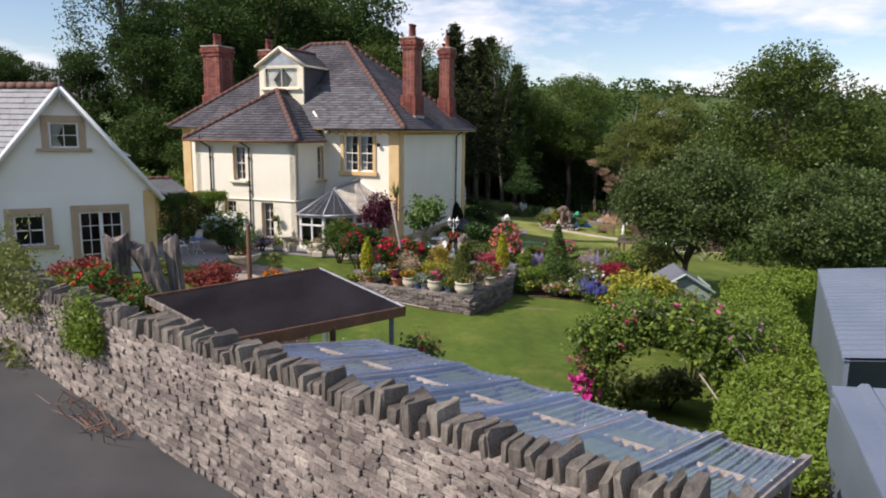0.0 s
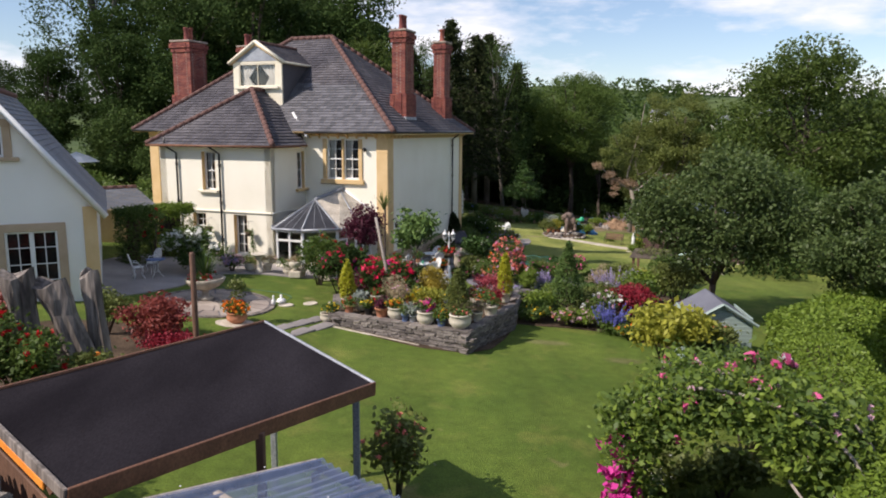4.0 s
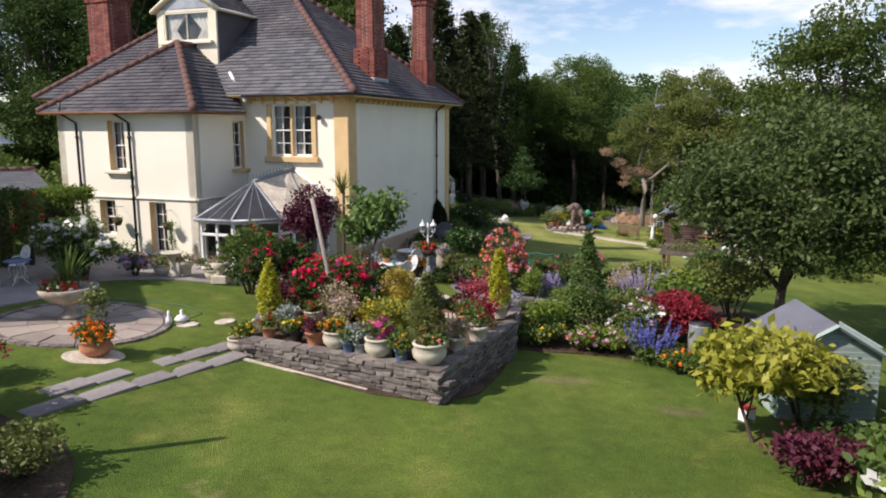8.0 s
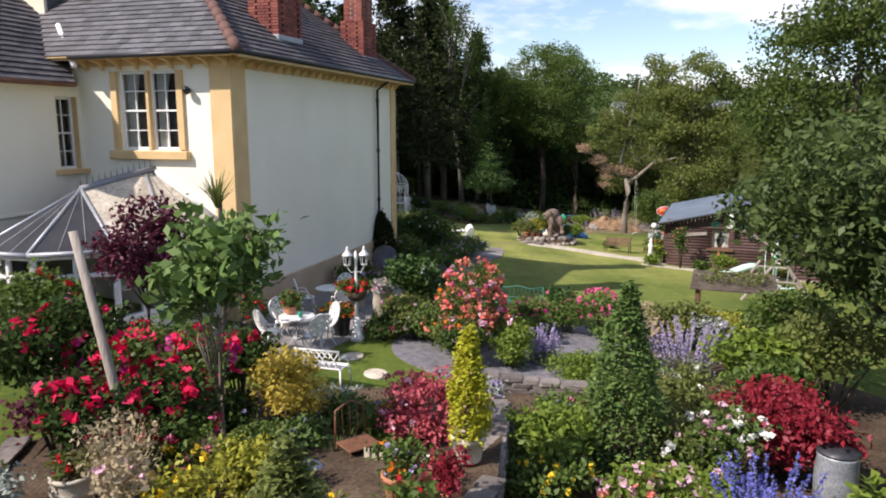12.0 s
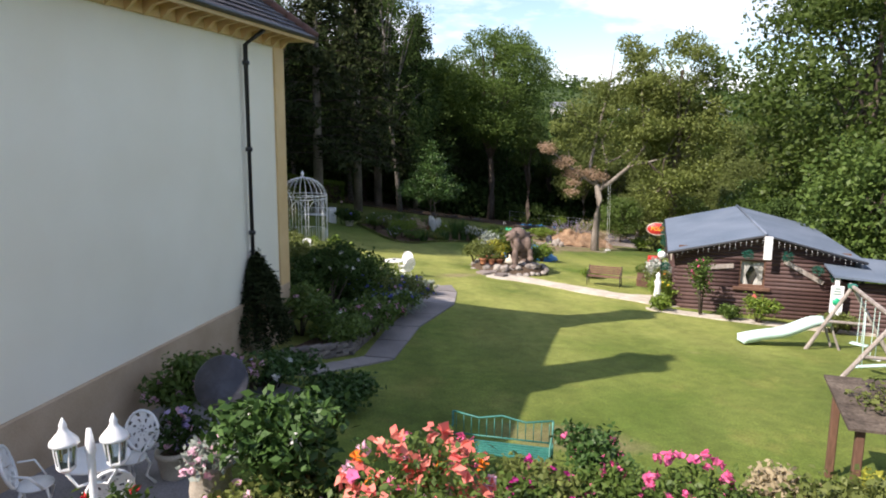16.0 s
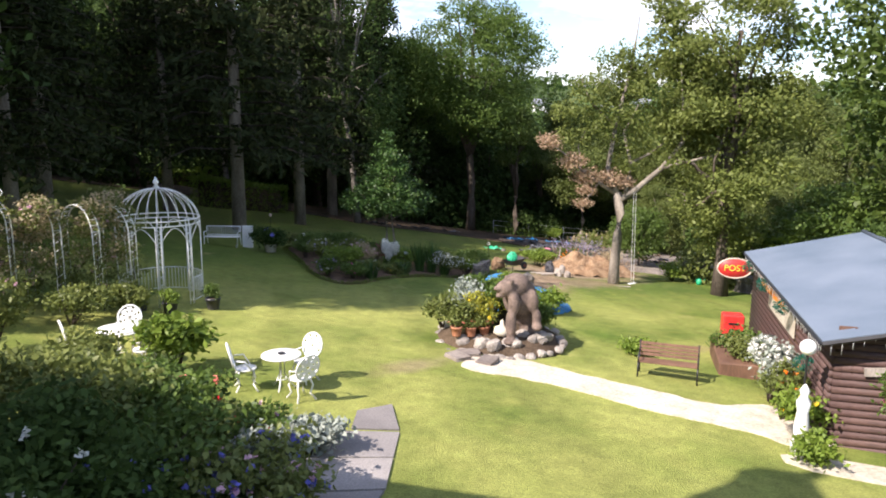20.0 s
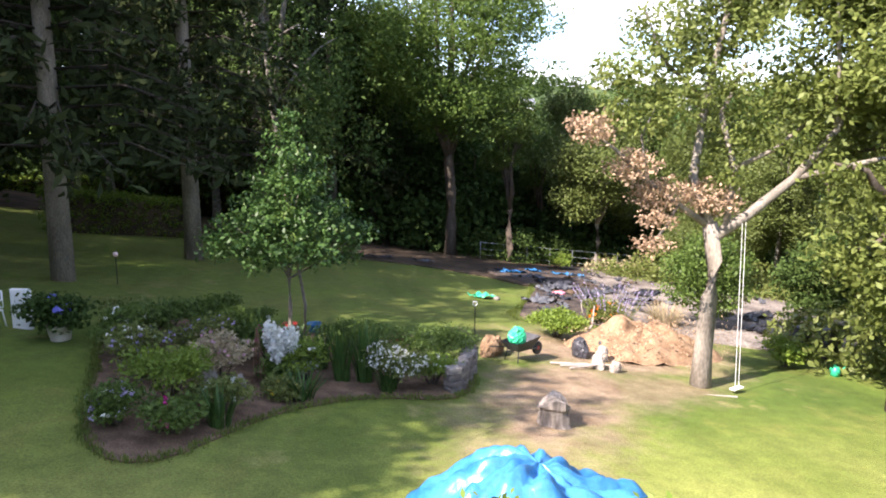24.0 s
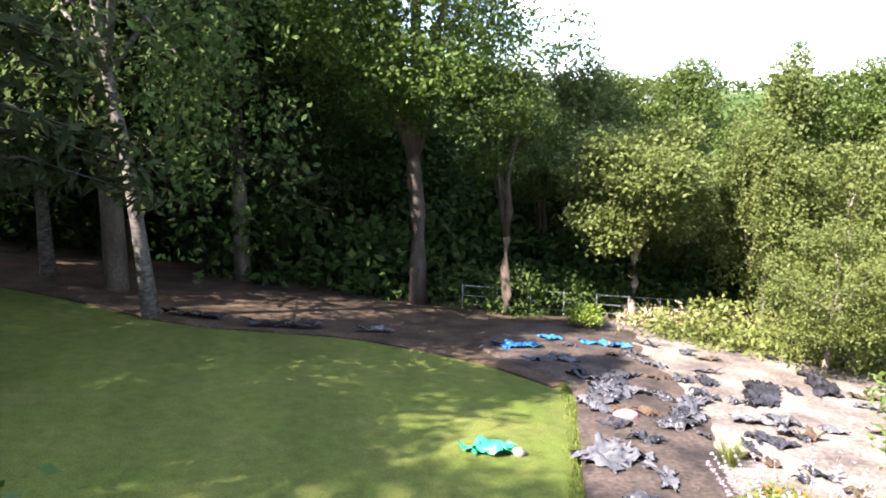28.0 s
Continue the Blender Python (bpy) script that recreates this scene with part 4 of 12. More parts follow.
def chimney(parent, x, y, z0, z1, wx, wy, pots):
    """A brick stack in courses with oversailing bands, lead round its foot and clay pots."""
    ch = part("chimney", box((x, y, (z0 + z1) / 2), (wx - 0.03, wy - 0.03, z1 - z0)), M_MORTAR, parent, "tall red brick chimney stack")
    vs, fs = [], []

    def brick(cx, cy, cz, sx, sy, sz):
        k = len(vs)
        for dz in (-0.5, 0.5):
            for dx, dy in ((-0.5, -0.5), (0.5, -0.5), (0.5, 0.5), (-0.5, 0.5)):
                vs.append((cx + dx * sx, cy + dy * sy, cz + dz * sz))
        fs.extend([(k, k + 3, k + 2, k + 1), (k + 4, k + 5, k + 6, k + 7), (k, k + 1, k + 5, k + 4), (k + 1, k + 2, k + 6, k + 5), (k + 2, k + 3, k + 7, k + 6), (k + 3, k, k + 4, k + 7)])

    n = int((z1 - z0) / 0.078)
    for i in range(n):
        z = z0 + (i + 0.5) * 0.078
        grow = 0.0
        if i < n * 0.36:
            grow = 0.10
        if i >= n - 7:
            grow = 0.06 if i < n - 4 or i == n - 1 else 0.12
        for ax in (0, 1):
            L, T = ((wx, wy) if ax == 0 else (wy, wx))
            L, T = L + grow * 2, T + grow * 2
            m = max(2, round(L / 0.24))
            for k in range(m):
                u = -L / 2 + (k + 0.5) * L / m + (0.05 if i % 2 else -0.05) * (0 < k < m - 1)
                for sg in (-1, 1):
                    if ax == 0:
                        brick(x + u, y + sg * (T / 2 - 0.05), z, L / m - 0.012, 0.1, 0.066)
                    else:
                        brick(x + sg * (T / 2 - 0.05), y + u, z, 0.1, L / m - 0.012 - (0.1 if k in (0, m - 1) else 0), 0.066)
    tagged(part("brickwork", mesh_of("brickwork", vs, fs, M_BRICKI), None, ch), kind="stuff")
    part("cap", box((x, y, z1 + 0.03), (wx + 0.2, wy + 0.2, 0.1), bevel=0.02), M_MORTAR, ch)
    part("lead_flashing", box((x, y, z0 + 0.55), (wx + 0.24, wy + 0.24, 0.18), bevel=0.03), M_LEAD, ch)
    for k in range(pots):
        yy = y + (k - (pots - 1) / 2) * 0.34
        part("chimney_pot", lathe("chimney_pot", [(0.17, 0), (0.17, 0.08), (0.14, 0.12), (0.125, 0.6), (0.155, 0.66), (0.155, 0.74), (0.11, 0.74), (0.1, 0.3)], M_BRICK, 14), None, ch, "", Matrix.Translation((x, yy, z1 + 0.08)))
    return ch


def gutter(parent, a, b, mat=M_BLACK, r=0.06):
    part("gutter", tubes("gutter", [([Vector(a), Vector(b)], r)], mat, 8), None, parent)


def downpipe(parent, pts, mat=M_BLACK):
    p = part("downpipe", tubes("downpipe", [(pts, 0.05)], mat, 8), None, parent)
    z = pts[-1][2] + 0.8
    while z < pts[-2][2] - 0.3:
        part("collar", lathe("collar", [(0.05, 0), (0.075, 0.01), (0.075, 0.09), (0.05, 0.1)], mat, 10), None, p, "", Matrix.Translation((pts[-1][0], pts[-1][1], z)))
        z += 1.8


def build_house():
    h = thing("house", HM, "cream rendered Victorian villa with slate hipped roof", "house")
    EZ, WZ, RZ, OV = 7.24, 6.58, 12.5, 0.62
    X0, D = -14.35, 11.2
    # walls
    fm = face(X0, 0, 0)
    hx = lambda x: x - X0
    part("wall", pierced(-X0, -0.2, EZ, 0.35, [(hx(-3.33), hx(-1.55), 4.92, 6.90)]), M_RENDER, h, "", fm)
    rm = face(0, 0, 90)
    part("wall", pierced(D, -0.5, EZ, 0.35, []), M_RENDER, h, "", rm)
    bm_ = face(0, D, 180)
    part("wall", pierced(-X0, -0.5, EZ, 0.35, []), M_RENDER, h, "", bm_)
    lm = face(X0, D, -90)
    part("wall", pierced(D, -0.2, EZ, 0.35, []), M_RENDER, h, "", lm)
    WX0, WX1, WY = -10.95, -4.58, -3.1
    wf = face(WX0, WY, 0)
    wx = lambda x: x - WX0
    part("wall", pierced(WX1 - WX0, 0.2, WZ, 0.33, [(wx(-8.48), wx(-7.7), 4.42, 6.27), (wx(-9.15), wx(-8.38), 1.95, 3.28), (wx(-6.76), wx(-6.0), 1.35, 3.28)]), M_RENDER, h, "", wf)
    wr = face(WX1, WY, 90)
    part("wall", pierced(-WY, 0.2, WZ, 0.33, [(2.3, 2.98, 4.42, 6.27), (0.5, 2.7, 0.2, 2.6)]), M_RENDER, h, "", wr)
    wl = face(WX0, 0, -90)
    part("wall", pierced(-WY, 0.2, WZ, 0.33, []), M_RENDER, h, "", wl)
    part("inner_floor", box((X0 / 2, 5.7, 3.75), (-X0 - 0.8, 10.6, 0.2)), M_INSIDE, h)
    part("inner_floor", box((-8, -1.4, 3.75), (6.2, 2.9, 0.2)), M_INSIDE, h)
    # windows
    for a, b in ((-3.33, -2.47), (-2.41, -1.55)):
        sash(h, fm, hx(a), hx(b), 4.92, 6.90, bars=(1, 1), sill=None, curtains=1, frame_mat=M_WHITE, open_part=0.14 if a > -3 else 0.0)
    surround_window(h, fm, hx(-3.33), hx(-1.55), 4.92, 6.90)
    sash(h, wf, wx(-8.48), wx(-7.7), 4.42, 6.27, bars=(1, 1), sill=M_CREAMPAINT, curtains=1, reveal=M_BUFF, deep=0.27)
    sash(h, wf, wx(-9.15), wx(-8.38), 1.95, 3.28, bars=(1, 1), sill=None, reveal=M_BUFF, deep=0.27)
    sash(h, wf, wx(-6.76), wx(-6.0), 1.35, 3.28, bars=(1, 1), sill=None, curtains=1, reveal=M_BUFF, deep=0.27)
    sash(h, wr, 2.3, 2.98, 4.42, 6.27, bars=(1, 1), reveal=M_BUFF, deep=0.2)
    # quoins, plinth, string course, bands under the eaves
    for n_, c, s in (("quoin", (-0.28, -0.02, EZ / 2), (0.6, 0.06, EZ)), ("quoin", (0.02, 0.28, EZ / 2), (0.06, 0.6, EZ)), ("quoin", (0.02, D - 0.25, EZ / 2), (0.06, 0.5, EZ)),
                     ("quoin", (X0 + 0.28, -0.02, EZ / 2), (0.6, 0.06, EZ))):
        part(n_, box(c, s, bevel=0.01), M_BUFF, h)
    part("plinth", box((0.025, D / 2, 0.45), (0.07, D - 0.02, 1.75), bevel=0.02), M_BUFFD, h, "", Matrix.Rotation(radians(0), 4, "Z"))
    part("string_course", box(((WX0 + WX1) / 2, WY - 0.03, 3.42), (WX1 - WX0, 0.08, 0.09), bevel=0.02), M_RENDER, h)
    part("string_course", box((WX1 + 0.03, WY / 2, 3.42), (0.08, -WY, 0.09), bevel=0.02), M_RENDER, h)
    part("eaves_band", box((0.03, D / 2, EZ - 0.17), (0.06, D, 0.26), bevel=0.01), M_BUFF, h)
    part("eaves_band", box((-2.3, -0.03, EZ - 0.12), (4.5, 0.06, 0.2), bevel=0.01), M_BUFF, h)
    # soffit and brackets
    part("soffit", box((OV / 2, D / 2, EZ), (OV, D + 2 * OV, 0.05)), M_BUFF, h)
    part("soffit", box((X0 / 2, -OV / 2, EZ), (-X0, OV, 0.05)), M_BUFF, h)
    part("soffit", box((X0 - OV / 2, D / 2, EZ), (OV, D + 2 * OV, 0.05)), M_BUFF, h)
    part("soffit", box((X0 / 2, D + OV / 2, EZ), (-X0, OV, 0.05)), M_BUFF, h)
    bk = mesh_of("bracket", [(0, 0, 0), (0.52, 0, 0), (0.52, 0, -0.07), (0.18, 0, -0.14), (0.06, 0, -0.26), (0, 0, -0.3),
                             (0, 0.09, 0), (0.52, 0.09, 0), (0.52, 0.09, -0.07), (0.18, 0.09, -0.14), (0.06, 0.09, -0.26), (0, 0.09, -0.3)],
                 [(5, 4, 3, 2, 1, 0), (6, 7, 8, 9, 10, 11)] + [(i, (i + 1) % 6, (i + 1) % 6 + 6, i + 6) for i in range(6)], M_BUFF)
    for k in range(24):
        part("bracket", bk, None, h, "", Matrix.Translation((0.06, 0.1 + k * (D - 0.3) / 23, EZ - 0.02)))
    for k in range(9):
        part("bracket", bk, None, h, "", Matrix.Translation((-0.1 - k * 0.52, -0.06, EZ - 0.02)) @ Matrix.Rotation(radians(-90), 4, "Z"))
    # main roof
    ex0, ex1, ey0, ey1 = X0 - OV, OV, -OV, D + OV
    half = (ey1 - ey0) / 2
    yr = (ey0 + ey1) / 2
    rx1, rx0 = ex1 - half - 0.4, ex0 + half + 0.2
    A, B, C, E = (ex0, ey0, EZ), (ex1, ey0, EZ), (ex1, ey1, EZ), (ex0, ey1, EZ)
    R1, R0 = (rx1, yr, RZ), (rx0, yr, RZ)
    slate_run("slate_covering", h, (A, B, R1, R0), M_SLATE, seed=1, pieces=300, label="weathered dark grey roof slates")
    slate_run("slate_covering", h, (B, C, R1, R1), M_SLATE, seed=2)
    slate_run("slate_covering", h, (C, E, R0, R1), M_SLATE, seed=3)
    slate_run("slate_covering", h, (E, A, R0, R0), M_SLATE, seed=4)
    for p, q in ((B, R1), (C, R1), (A, R0), (E, R0), (R0, R1)):
        ridge_tiles(h, Vector(p) + Vector((0, 0, 0.03)), Vector(q) + Vector((0, 0, 0.05)))
    # wing roof: a hip running back into the main roof
    wx0, wx1, wy0 = WX0 - 0.45, WX1 + 0.45, WY - 0.45
    wh = (wx1 - wx0) / 2
    wz = 9.32
    slope = (RZ - EZ) / half
    yb = ey0 + (wz - EZ) / slope
    yv = ey0 - (EZ - WZ) / slope
    ap, bk2 = ((wx0 + wx1) / 2 + 0.2, wy0 + 3.5, wz), ((wx0 + wx1) / 2 + 0.2, yb + 0.3, wz)
    a_, b_ = (wx0, wy0, WZ), (wx1, wy0, WZ)
    br, bl = (wx1, ey0 + 0.05, WZ), (wx0, ey0 + 0.05, WZ)
    slate_run("slate_covering", h, (a_, b_, ap, ap), M_SLATE, seed=5)
    slate_run("slate_covering", h, (b_, br, bk2, ap), M_SLATE, seed=6)
    slate_run("slate_covering", h, (bl, a_, ap, bk2), M_SLATE, seed=7)
    for p, q in ((a_, ap), (b_, ap), (ap, bk2)):
        ridge_tiles(h, Vector(p) + Vector((0, 0, 0.03)), Vector(q) + Vector((0, 0, 0.05)))
    part("soffit", box(((wx0 + wx1) / 2, wy0 + 0.22, WZ - 0.04), (wx1 - wx0, 0.44, 0.05)), M_RENDER, h)
    part("soffit", box((wx1 - 0.22, (wy0 + ey0) / 2, WZ - 0.04), (0.44, ey0 - wy0, 0.05)), M_RENDER, h)
    part("valley_lead", tubes("valley_lead", [([(wx1 + 0.02, ey0 + 0.06, WZ + 0.42), (wx1 - 1.35, ey0 + 1.05, WZ + 1.6)], 0.075)], M_WHITE, 6), None, h, "white painted lead valley")
    for p, q in ((a_, b_), (b_, br), (a_, bl)):
        gutter(h, Vector(p) - Vector((0, 0, 0.03)), Vector(q) - Vector((0, 0, 0.03)), M_FASCIA)
    gutter(h, (wx1 - 0.1, ey0, EZ - 0.02), B)
    gutter(h, B, C)
    gutter(h, A, (wx0, ey0, EZ - 0.02))
    part("fascia", box((ex1 - 0.05, D / 2, EZ - 0.05), (0.05, D + 2 * OV - 0.1, 0.14)), M_BUFF, h)
    downpipe(h, [(0.5, 9.3, EZ - 0.1), (0.12, 9.15, EZ - 0.42), (0.12, 9.15, 0.2)])
    downpipe(h, [(-10.3, wy0 + 0.03, WZ + 0.35), (-10.3, wy0 + 0.03, WZ - 0.05), (-9.9, WY - 0.1, WZ - 0.4), (-9.9, WY - 0.1, 1.2)])
    downpipe(h, [(-7.75, wy0 + 0.03, WZ - 0.05), (-7.38, WY - 0.1, WZ - 0.4), (-7.38, WY - 0.1, 1.2)])
    # dormer
    d = part("dormer", pierced(2.98, 8.1, 10.9, 0.1, [(0.34, 2.64, 9.55, 10.74)]), M_CREAMPAINT, h, "cream gabled dormer with slate cheeks", face(-9.4, 0.95, 0))
    dm = Matrix.Identity(4)
    sash(d, dm, 0.34, 2.64, 9.55, 10.74, bars=(1, 0), split=False, sill=M_CREAMPAINT, curtains=2, deep=0.06, frame_mat=M_CREAMPAINT)
    part("gable", mesh_of("gable", [(-0.1, -0.02, 10.86), (3.08, -0.02, 10.86), (1.49, -0.02, 11.7), (-0.1, 0.08, 10.86), (3.08, 0.08, 10.86), (1.49, 0.08, 11.7)],
                          [(0, 1, 2), (5, 4, 3), (0, 3, 4, 1), (1, 4, 5, 2), (2, 5, 3, 0)], M_LEAD), None, d)
    for s0, s1 in (((-0.2, 10.76), (1.49, 11.84)), ((3.18, 10.76), (1.49, 11.84))):
        part("bargeboard", tubes("bargeboard", [([(s0[0], -0.12, s0[1]), (s1[0], -0.12, s1[1])], 0.1)], M_CREAMPAINT, 4), None, d)
    for xx in (0.0, 2.98):
        part("cheek", mesh_of("cheek", [(xx - 0.04, 0.1, 8.0), (xx + 0.04, 0.1, 8.0), (xx + 0.04, 4.6, 10.9), (xx - 0.04, 4.6, 10.9), (xx - 0.04, 0.1, 10.9), (xx + 0.04, 0.1, 10.9)],
                              [(1, 2, 5), (0, 4, 3), (0, 1, 5, 4), (4, 5, 2, 3), (0, 3, 2, 1)], M_SLATE), None, d)
    slate_run("dormer_slate_covering", d, ((3.16, -0.12, 10.8), (3.16, 5.0, 10.8), (1.49, 5.0, 11.8), (1.49, -0.12, 11.8)), M_SLATE, seed=8)
    slate_run("dormer_slate_covering", d, ((-0.18, 5.0, 10.8), (-0.18, -0.12, 10.8), (1.49, -0.12, 11.8), (1.49, 5.0, 11.8)), M_SLATE, seed=9)
    part("gutter", tubes("gutter", [([(3.18, -0.1, 10.76), (3.18, 4.3, 10.76)], 0.06)], M_CREAMPAINT, 6), None, d)
    ridge_tiles(d, (1.49, -0.1, 11.84), (1.49, 4.9, 11.84), r=0.09)
    # chimneys
    chimney(h, -0.62, 3.35, 7.4, 12.35, 0.74, 1.15, 2)
    chimney(h, -0.75, 9.55, 7.4, 12.45, 0.7, 1.0, 1)
    chimney(h, -13.55, 2.6, 7.6, 12.15, 1.2, 1.4, 2)
    chimney(h, -13.9, 8.8, 8.0, 12.55, 0.8, 1.1, 2)
    # wall lamps and the hanging baskets' brackets
    for m_ in (Matrix.Translation((-1.16, -0.08, 6.35)),):
        part("wall_lamp", lathe("wall_lamp", [(0.05, 0), (0.1, 0.04), (0.08, 0.16), (0.02, 0.2)], M_BLACK, 12), None, h, "black floodlight under the eaves", m_ @ Matrix.Rotation(radians(60), 4, "X"))
    lan = part("wall_lantern", tubes("wall_lantern", [([(0.05, 0.35, 2.9), (0.22, 0.35, 3.05), (0.3, 0.35, 2.95)], 0.02)], M_BLACK, 6), None, h, "black iron coach lantern")
    part("lantern_body", lathe("lantern_body", [(0.02, 0), (0.06, 0.03), (0.09, 0.22), (0.11, 0.24), (0.03, 0.33), (0.01, 0.4)], M_BLACK, 6, False), None, lan, "", Matrix.Translation((0.3, 0.35, 2.52)))
    return h


def surround_window(h, fm, x0, x1, z0, z1):
    s = part("window_surround", box(((x0 + x1) / 2, -0.03, z0 - 0.13), (x1 - x0 + 0.6, 0.26, 0.22), bevel=0.02), M_BUFF, h, "buff painted stone surround and sill", fm)
    for xx in (x0 - 0.1, x1 + 0.1):
        part("jamb", box((xx, -0.02, (z0 + z1) / 2), (0.2, 0.1, z1 - z0), bevel=0.012), M_BUFF, s)
    part("mullion", box(((x0 + x1) / 2, 0.07, (z0 + z1) / 2), (0.1, 0.2, z1 - z0), bevel=0.012), M_BUFF, s)


house = build_house()


def build_conservatory():
    """Corner conservatory: white glazed bay on a dwarf wall, smoked glazed roof with leaded hips."""
    c = thing("conservatory", HM, "white conservatory with smoked glass hipped roof", "conservatory")
    foot = [(-4.5, -3.0), (-3.9, -3.9), (-2.5, -3.9), (-1.2, -2.9), (-0.9, -1.6), (-0.9, 0.0)]
    ez, z0 = 2.85, 0.55
    ridge = [(-2.95, -1.9, 4.05), (-2.95, -1.9, 4.05), (-2.95, -1.9, 4.05), (-2.95, -1.9, 4.05), (-2.45, -0.3, 4.36), (-2.4, 0.0, 4.4)]
    for i in range(5):
        (xa, ya), (xb, yb) = foot[i], foot[i + 1]
        L = math.hypot(xb - xa, yb - ya)
        m = Matrix.Translation((xa, ya, 0)) @ Matrix.Rotation(math.atan2(yb - ya, xb - xa), 4, "Z")
        part("dwarf_wall", box((L / 2, 0.1, z0 + 0.2), (L, 0.2, 0.9), bevel=0.01), M_RENDER, c, "", m)
        fr = part("glazed_frame", box((L / 2, 0.08, z0 + 0.72), (L, 0.14, 0.1), bevel=0.01), M_WHITE, c, "", m)
        k = max(1, round(L / 0.8))
        for j in range(k + 1):
            part("post", box((min(max(0.05, L * j / k), L - 0.05), 0.08, (z0 + 0.7 + ez) / 2), (0.09, 0.1, ez - z0 - 0.7), bevel=0.01), M_WHITE, fr)
        part("rail", box((L / 2, 0.08, 2.32), (L, 0.1, 0.09), bevel=0.01), M_WHITE, fr)
        part("head", box((L / 2, 0.06, ez - 0.06), (L, 0.16, 0.16), bevel=0.01), M_WHITE, fr)
        g = part("pane", mesh_of("pane", [(0.05, 0.09, z0 + 0.75), (L - 0.05, 0.09, z0 + 0.75), (L - 0.05, 0.09, ez - 0.1), (0.05, 0.09, ez - 0.1)], [(0, 1, 2, 3)], M_GLASS), None, fr)
        g.visible_shadow = False
    over = [(x + (x + 3.0) * 0.08, y - 0.12, ez) for x, y in foot]
    over[0], over[5] = (-4.5, -3.25, ez), (-0.55, 0.0, ez + 0.3)
    roof = part("roof", tubes("roof", [([over[i], ridge[i]], 0.045) for i in range(1, 5)], M_LEAD, 6), None, c, "smoked glass roof with leaded hips")
    for i in range(5):
        a, b, r1, r0 = Vector(over[i]), Vector(over[i + 1]), Vector(ridge[i + 1]), Vector(ridge[i])
        f = [(0, 1, 2)] if (r1 - r0).length < 1e-6 else [(0, 1, 2, 3)]
        vs = [a, b, r1] if len(f[0]) == 3 else [a, b, r1, r0]
        # the right-hand panes get an opaque pale colour in place of glare on the glass
        part("roof_pane", mesh_of("roof_pane", vs, f, M_CONSGLASS if i < 3 else M_CREAMSTONE), None, roof)
        for t in (0.33, 0.66):
            part("glazing_bar", tubes("glazing_bar", [([a.lerp(b, t), r0.lerp(r1, t)], 0.013)], M_SLATE2, 5), None, roof)
        part("eaves_gutter", tubes("eaves_gutter", [([a, b], 0.06)], M_LEAD, 6), None, roof)
    l = Vector((-4.55, -1.0, 3.55))
    part("roof_pane", mesh_of("roof_pane", [Vector(over[0]), Vector(ridge[0]), Vector((-2.4, 0, 4.4)), Vector((-4.55, 0, 3.2)), Vector((-4.55, -3.2, 2.9))], [(0, 1, 2, 3, 4)], M_CONSGLASS), None, roof)
    cr = part("ridge_cresting", tubes("ridge_cresting", [([ridge[0], (-2.45, -0.3, 4.4), (-2.4, 0, 4.44)], 0.09)], M_SLATE2, 6), None, roof, "spiked lead ridge cresting")
    part("bargeboard", tubes("bargeboard", [([(-2.4, -0.05, 4.42), (-0.55, -0.05, 3.2)], 0.06)], M_WHITE, 4), None, roof)
    for k in range(13):
        p = Vector(ridge[0]).lerp(Vector((-2.42, -0.1, 4.46)), k / 12)
        part("spike", rod(p, p + Vector((0, 0, 0.24)), 0.014, 0.004, 5), M_BLACK, cr)
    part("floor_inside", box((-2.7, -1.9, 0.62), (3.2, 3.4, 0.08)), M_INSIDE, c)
    return c


build_conservatory()


